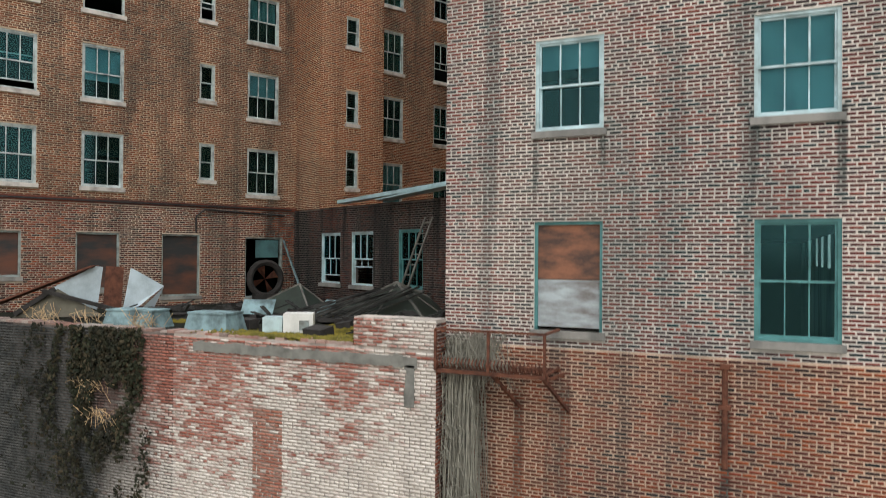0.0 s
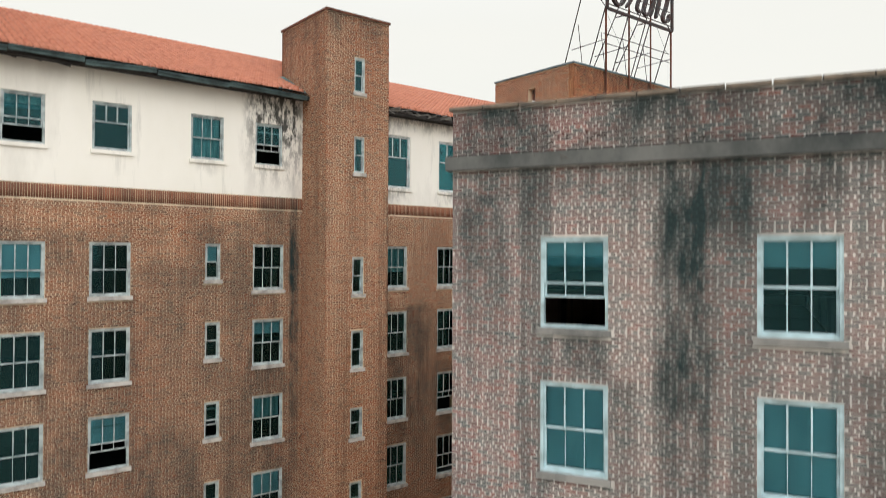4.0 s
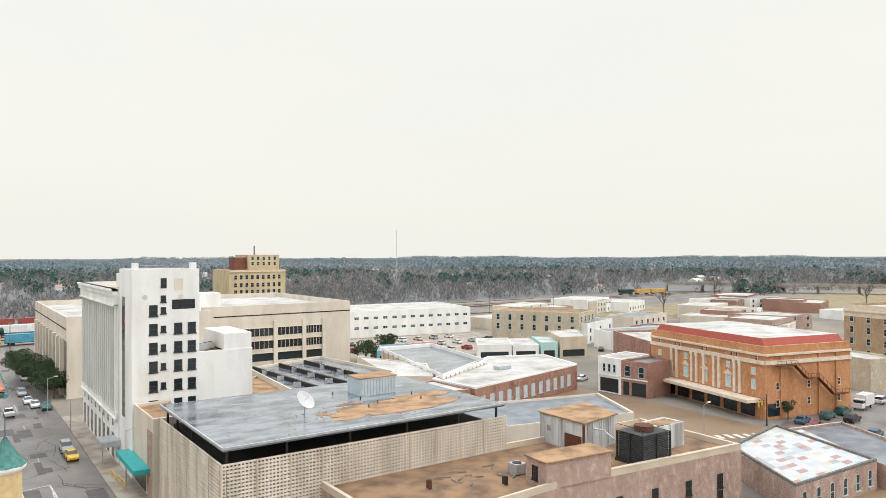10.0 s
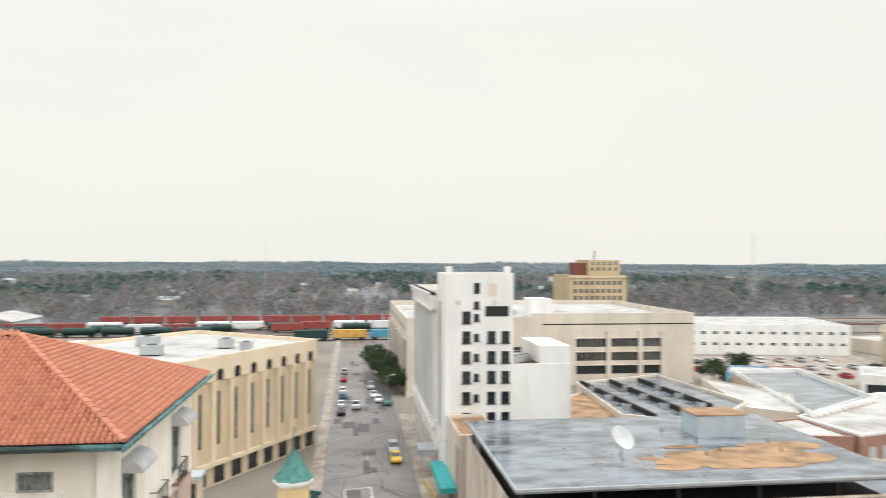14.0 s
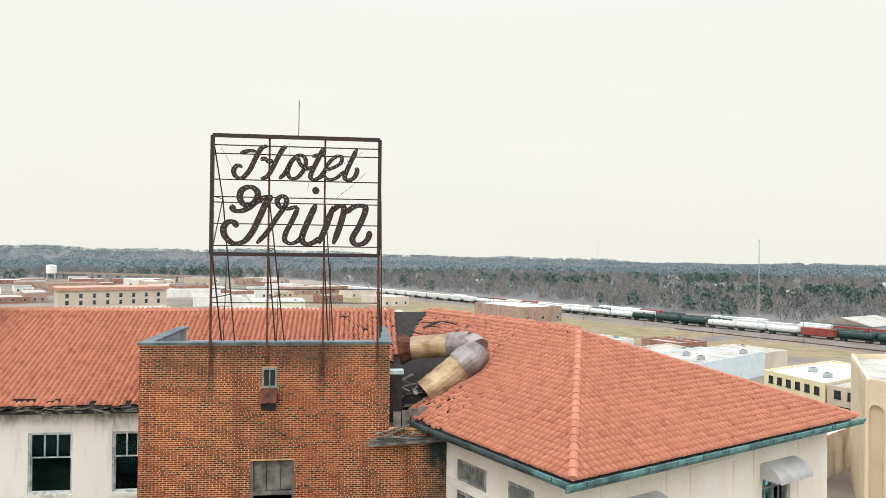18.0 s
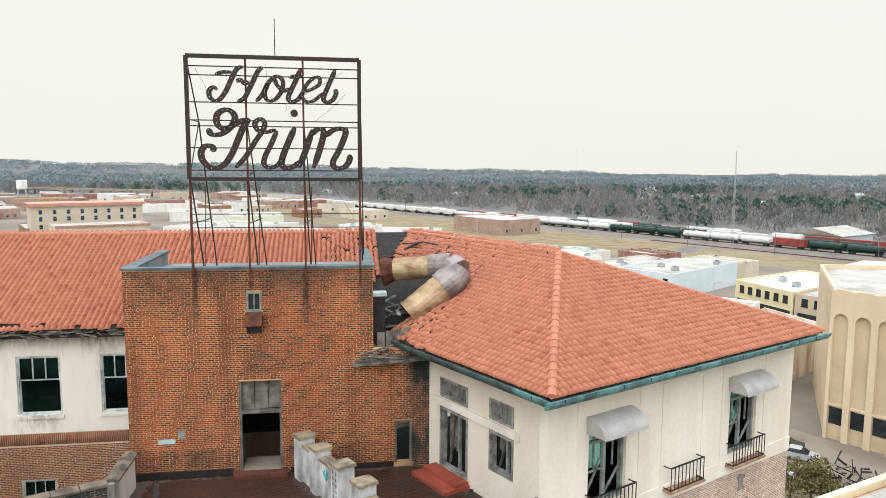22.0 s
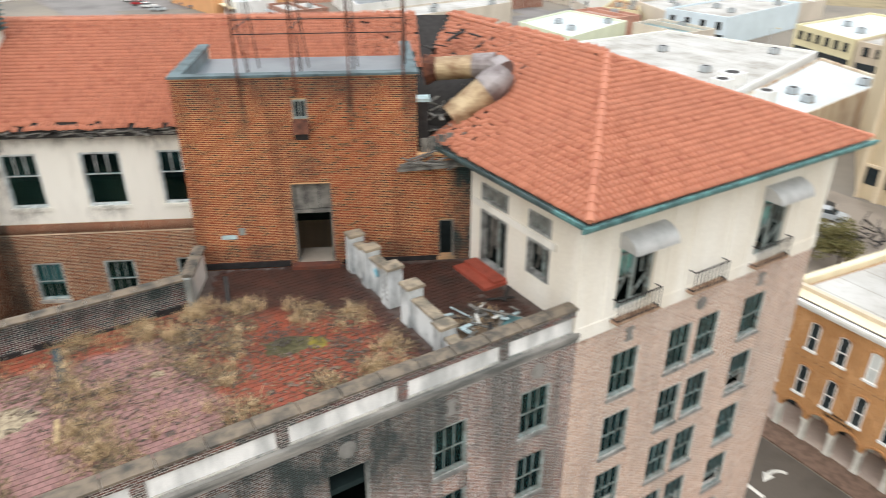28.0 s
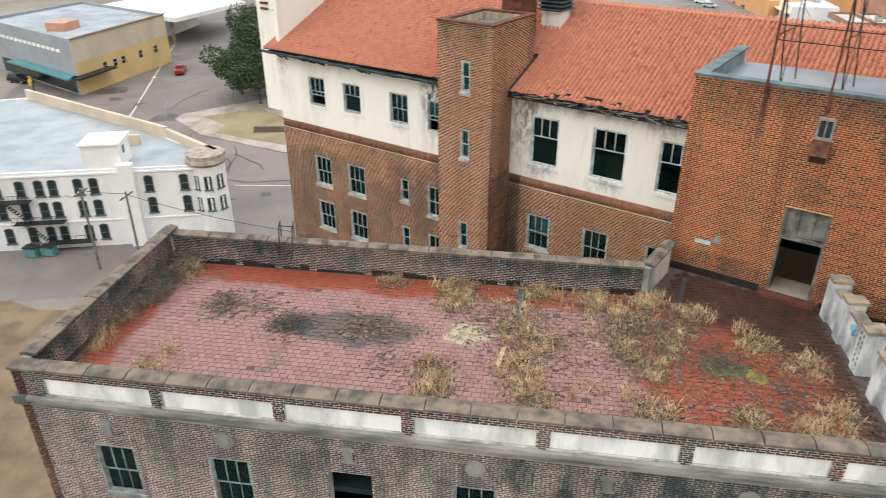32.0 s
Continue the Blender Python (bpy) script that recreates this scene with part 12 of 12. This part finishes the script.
def tree(x, y, h, r, mat, seed, label, blades=2200, size=0.2, z=GROUND):
    rng = np.random.RandomState(seed)
    g = group_of("tree", (x, y, z), label, "tree")
    tr_ = MB().tube([(x, y, z), (x + 0.1, y, z + h * 0.25), (x, y + 0.1, z + h * 0.6)], [h * 0.03, h * 0.024, h * 0.012], 7)
    part("trunk", tr_, BARK, g)
    lobes = []
    for k in range(11):
        a, rr = k * 2.4 + rng.uniform(-0.4, 0.4), r * rng.uniform(0.25, 0.72)
        p = np.array([x + rr * math.cos(a), y + rr * math.sin(a), z + h * rng.uniform(0.42, 0.85)])
        lobes.append((p, r * rng.uniform(0.28, 0.46)))
        part("limb", MB().tube([(x, y, z + h * 0.25), tuple((p + np.array([x, y, z + h * 0.35])) / 2), tuple(p)], [h * 0.014, h * 0.01, 0.02], 5), BARK, g)
    pts = []
    for p, rr in lobes:
        d = rng.normal(size=(blades // 11, 3))
        d /= np.linalg.norm(d, axis=1)[:, None]
        pts.append(p + d * (rr * rng.uniform(0.45, 1.08, len(d)) ** 0.7)[:, None] * np.array([1, 1, 0.75]))
    v, f = quads(np.concatenate(pts), size, rng)
    part("crown", np_mesh("crown", v, f), mat, g)


for k, (x, y, h, r) in enumerate([(-103, -25, 9, 6.5), (-109, -31, 9.5, 6.5), (-112, -22, 10.5, 8), (-104, -16, 9, 6.5), (-120, -32, 12, 7.5), (-128, -34, 13, 8), (-122, -20, 11, 8), (-136, -37, 13, 8)]):
    tree(x, y, h, r, LEAF, 30 + k, "dark evergreen oak on the traffic island", 5000, 0.26)
for k, (x, y, h, r) in enumerate([(20.6, 209, 7.2, 5.0), (21.4, 201, 7.4, 5.0), (22.2, 193, 7.2, 4.8), (19.6, 217, 7.4, 5.0), (18.6, 227, 7.4, 5.0), (17.6, 238, 7.2, 4.8), (110, 200, 7, 4.5), (124, 211, 7, 4.5)]):
    tree(x, y, h, r, LEAF, 50 + k, "dense evergreen street tree", 3400, 0.24)
for k, (x, y, h, r) in enumerate([(142.4, 80.6, 4.2, 1.6), (152.3, 81.9, 4, 1.5), (163.7, 82.7, 4, 1.6)]):
    tree(x, y, h, r, LEAF, 70 + k, "small street tree beside the theatre", 900, 0.16)
for k, (x, y, h, r) in enumerate([(-19.4, 96, 5.0, 2.6), (-19.0, 99.5, 4.6, 2.4), (-17, 97.5, 4.2, 2.2)]):
    tree(x, y, h, r, LEAF_OLIVE, 80 + k, "olive-brown shrubby tree at the lot's edge", 1800, 0.16)
for k in range(9):
    x, y = -306 + k * 7 + rgw.uniform(-2, 2), 76 + rgw.uniform(-6, 8)
    tree(x, y, rgw.uniform(4, 7), rgw.uniform(2, 3.4), LEAF_OLIVE if k % 3 else LEAF, 90 + k, "small tree by the car lot", 500, 0.32)


def bare_tree(x, y, h, seed):
    rng = random.Random(seed)
    g = group_of("bare_tree", (x, y, GROUND), "bare grey winter tree with fine twigs", "tree")
    tw = MB()
    base = Vector((x, y, GROUND))
    part("trunk", MB().tube([base, base + Vector((0, 0, h * 0.55))], [h * 0.025, h * 0.014], 6), BARK, g)

    def grow(p, d, L, lev):
        q = p + d * L
        tw.tube([p, q], [0.05 * (3.4 - lev), 0.03 * (3.2 - lev)], 3, False, False)
        if lev < 3:
            for _ in range(4):
                e = (d + Vector((rng.uniform(-1, 1), rng.uniform(-1, 1), rng.uniform(-0.3, 0.9))) * 0.75).normalized()
                grow(p.lerp(q, rng.uniform(0.5, 1)), e, L * rng.uniform(0.5, 0.75), lev + 1)

    for k in range(6):
        a = k * 1.05 + rng.uniform(-0.3, 0.3)
        grow(base + Vector((0, 0, h * rng.uniform(0.3, 0.55))), Vector((math.cos(a) * 0.6, math.sin(a) * 0.6, 0.8)).normalized(), h * 0.24, 0)
    part("branches", tw, BARK, g)


for k, (x, y, h) in enumerate([(472, 320, 20), (484, 311, 18), (322, 250, 14), (434, 196, 18), (192, 261, 12), (186, 256, 9), (500, 300, 20)]):
    bare_tree(x, y, h, k)


# ---- woods to the horizon ----
def ease(v, a, b):
    t = np.clip((v - a) / (b - a), 0, 1)
    return t * t * (3 - 2 * t)


def rise(x, y):
    """Height of the wooded hills that close the view, mainly in the west."""
    az, d = np.degrees(np.arctan2(-x, y)), np.hypot(x, y)
    return (46 * ease(az, 30, 80) + 5 * np.sin(az * 0.3) + 3 * np.sin(az * 0.9)) * ease(d, 1900, 4000)


def woods(name, label, xy, hs, rs, mat, blades, seed, spike, wide=1.0):
    """Many crowns in one mesh: upright sprays of blades."""
    rng = np.random.RandomState(seed)
    k = len(xy)
    base = np.concatenate([xy, (GROUND + rise(xy[:, 0], xy[:, 1]))[:, None]], 1)
    c = np.repeat(base, blades, 0)
    h, r = np.repeat(hs, blades), np.repeat(rs, blades)
    t = rng.uniform(0.12, 1.0, len(c))
    a = rng.uniform(0, 2 * np.pi, len(c))
    prof = np.sin(np.pi * np.clip(t * 0.9 + 0.08, 0, 1)) ** 0.7 if not spike else np.sqrt(np.clip(1.04 - (1.7 * t - 0.72) ** 2, 0, 1))
    rad = r * prof * np.sqrt(rng.uniform(0.1, 1, len(c)))
    c = c + np.stack([rad * np.cos(a), rad * np.sin(a), t * h], 1)
    up = np.stack([np.cos(a) * 0.5, np.sin(a) * 0.5, np.full(len(c), 1.0)], 1) + rng.normal(size=(len(c), 3)) * (0.35 if not spike else 0.6)
    up /= np.linalg.norm(up, axis=1)[:, None]
    sd = np.cross(up, rng.normal(size=up.shape))
    sd /= np.linalg.norm(sd, axis=1)[:, None]
    L = (h * (0.12 if not spike else 0.09) * rng.uniform(0.7, 1.4, len(c)))[:, None]
    w = (r * wide * (0.11 if not spike else 0.26))[:, None]
    v = np.stack([c - up * L - sd * w, c - up * L + sd * w, c + up * L], 1).reshape(-1, 3)
    tagged(part(name, np_mesh(name, v, np.arange(3 * len(c)).reshape(-1, 3)), mat), label, "woods", "", "stuff")


def sector(n, d0, d1, seed, a0=-76, a1=100, power=1.0):
    rng = np.random.RandomState(seed)
    az = np.radians(rng.uniform(a0, a1, n))
    d = d0 + (d1 - d0) * rng.uniform(0, 1, n) ** power
    xy = np.stack([-np.sin(az) * d, np.cos(az) * d], 1)
    return xy, rng


def outside(xy):
    """Keeps the woods out of the town, the yard and the fields."""
    x, y = xy[:, 0], xy[:, 1]
    town = (y < 396 + 0.02 * x) & (x > -900) & (x < 520) | (y < 300) & (x < 700) & (x > -1000) & (y > -100) & (x > -950)
    clear = (np.sin(x * 0.011 + 1.3) + np.sin(y * 0.013 + x * 0.004) > 1.45)
    return ~(town | clear)


xy, rng = sector(11000, 380, 1300, 5)
xy = xy[outside(xy)]
n = len(xy)
pale = rng.uniform(size=n) < 0.22
pine = (np.sin(xy[:, 0] * 0.017) + np.sin(xy[:, 1] * 0.02 + 2) + rng.normal(size=n) * 0.8) > 1.15
hs = rng.uniform(7, 13, n)
woods("bare_woods", "brown-grey winter woods beyond the rail yard", xy[~pale & ~pine], hs[~pale & ~pine], hs[~pale & ~pine] * 0.42, TWIG, 72, 1, False, 0.55)
woods("pale_woods", "pale leafless trees among the woods", xy[pale & ~pine], hs[pale & ~pine] * 1.1, hs[pale & ~pine] * 0.4, TWIG_PALE, 64, 2, False, 0.5)
woods("pine_woods", "dark green pines among the bare woods", xy[pine], hs[pine] * 1.05, hs[pine] * 0.45, PINE, 64, 3, True, 0.8)
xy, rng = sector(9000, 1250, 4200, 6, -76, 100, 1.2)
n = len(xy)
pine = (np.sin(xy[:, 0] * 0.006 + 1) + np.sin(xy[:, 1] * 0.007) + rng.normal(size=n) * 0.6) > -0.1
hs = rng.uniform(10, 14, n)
woods("distant_bare_woods", "distant bare woods to the horizon, blue-grey with painted haze", xy[~pine], hs[~pine], hs[~pine] * 1.5, TWIG_FAR, 40, 7, False, 0.6)
woods("distant_pine_woods", "distant pine woods on the horizon, blue-green with painted haze", xy[pine], hs[pine] * 1.1, hs[pine] * 1.4, PINE_FAR, 40, 8, True, 0.6)
# grey instead of brown, so the distant floor takes on the haze tint
LITTER = plain("hazed_leaf_litter", (0.165, 0.168, 0.168), 0.95, 0, 0.4, 0.02, 0.3)
flat("woodland_floor", [(-5000, 395), (-950, 378), (500, 408), (720, 300), (5000, -1200), (5500, 5500), (-5500, 5500)], LITTER, "leaf-littered floor of the winter woods", "ground", 0.01)
flat("woodland_floor", [(-5000, 390), (-960, 370), (-960, -900), (-5000, -900)], LITTER, "leaf-littered floor of the winter woods", "ground", 0.011)

ha, hd_ = np.meshgrid(np.radians(np.linspace(-95, 115, 106)), np.linspace(1850, 4900, 16), indexing="ij")
hx, hy = -np.sin(ha) * hd_, np.cos(ha) * hd_
hz = GROUND - 0.6 + rise(hx, hy)
idx = np.arange(106 * 16).reshape(106, 16)
hf = np.stack([idx[:-1, :-1], idx[:-1, 1:], idx[1:, 1:], idx[1:, :-1]], -1).reshape(-1, 4)[:, ::-1]
tagged(part("hills", np_mesh("hills", np.stack([hx, hy, hz], -1).reshape(-1, 3), hf), LITTER), "low wooded hills on the horizon", "hills", "", "structure")


# ---- single bricks and tiles ----
ONE_BRICK = {}
rng_b = random.Random(77)
for wall_ob, m, pick in SINGLES:
    for ua, ub, za, zb in pick:
        key = round(ub - ua, 2)
        if key not in ONE_BRICK:
            w, h = key, zb - za
            ONE_BRICK[key] = MB().add([(0, -0.02, 0), (w, -0.02, 0), (w, -0.02, h), (0, -0.02, h), (0.002, 0.0, 0.002), (w - 0.002, 0.0, 0.002), (w - 0.002, 0.0, h - 0.002), (0.002, 0.0, h - 0.002)], [(4, 7, 6, 5), (0, 4, 5, 1), (1, 5, 6, 2), (2, 6, 7, 3), (3, 7, 4, 0)]).mesh("brick")
        at = m @ Matrix.Translation((ua, 0.009 + rng_b.uniform(-0.003, 0.004), za))
        group_part("brick", ONE_BRICK[key], BRICK_RAW_SINGLE, wall_ob, at)
me_tile.materials.clear()
for x, y in near:
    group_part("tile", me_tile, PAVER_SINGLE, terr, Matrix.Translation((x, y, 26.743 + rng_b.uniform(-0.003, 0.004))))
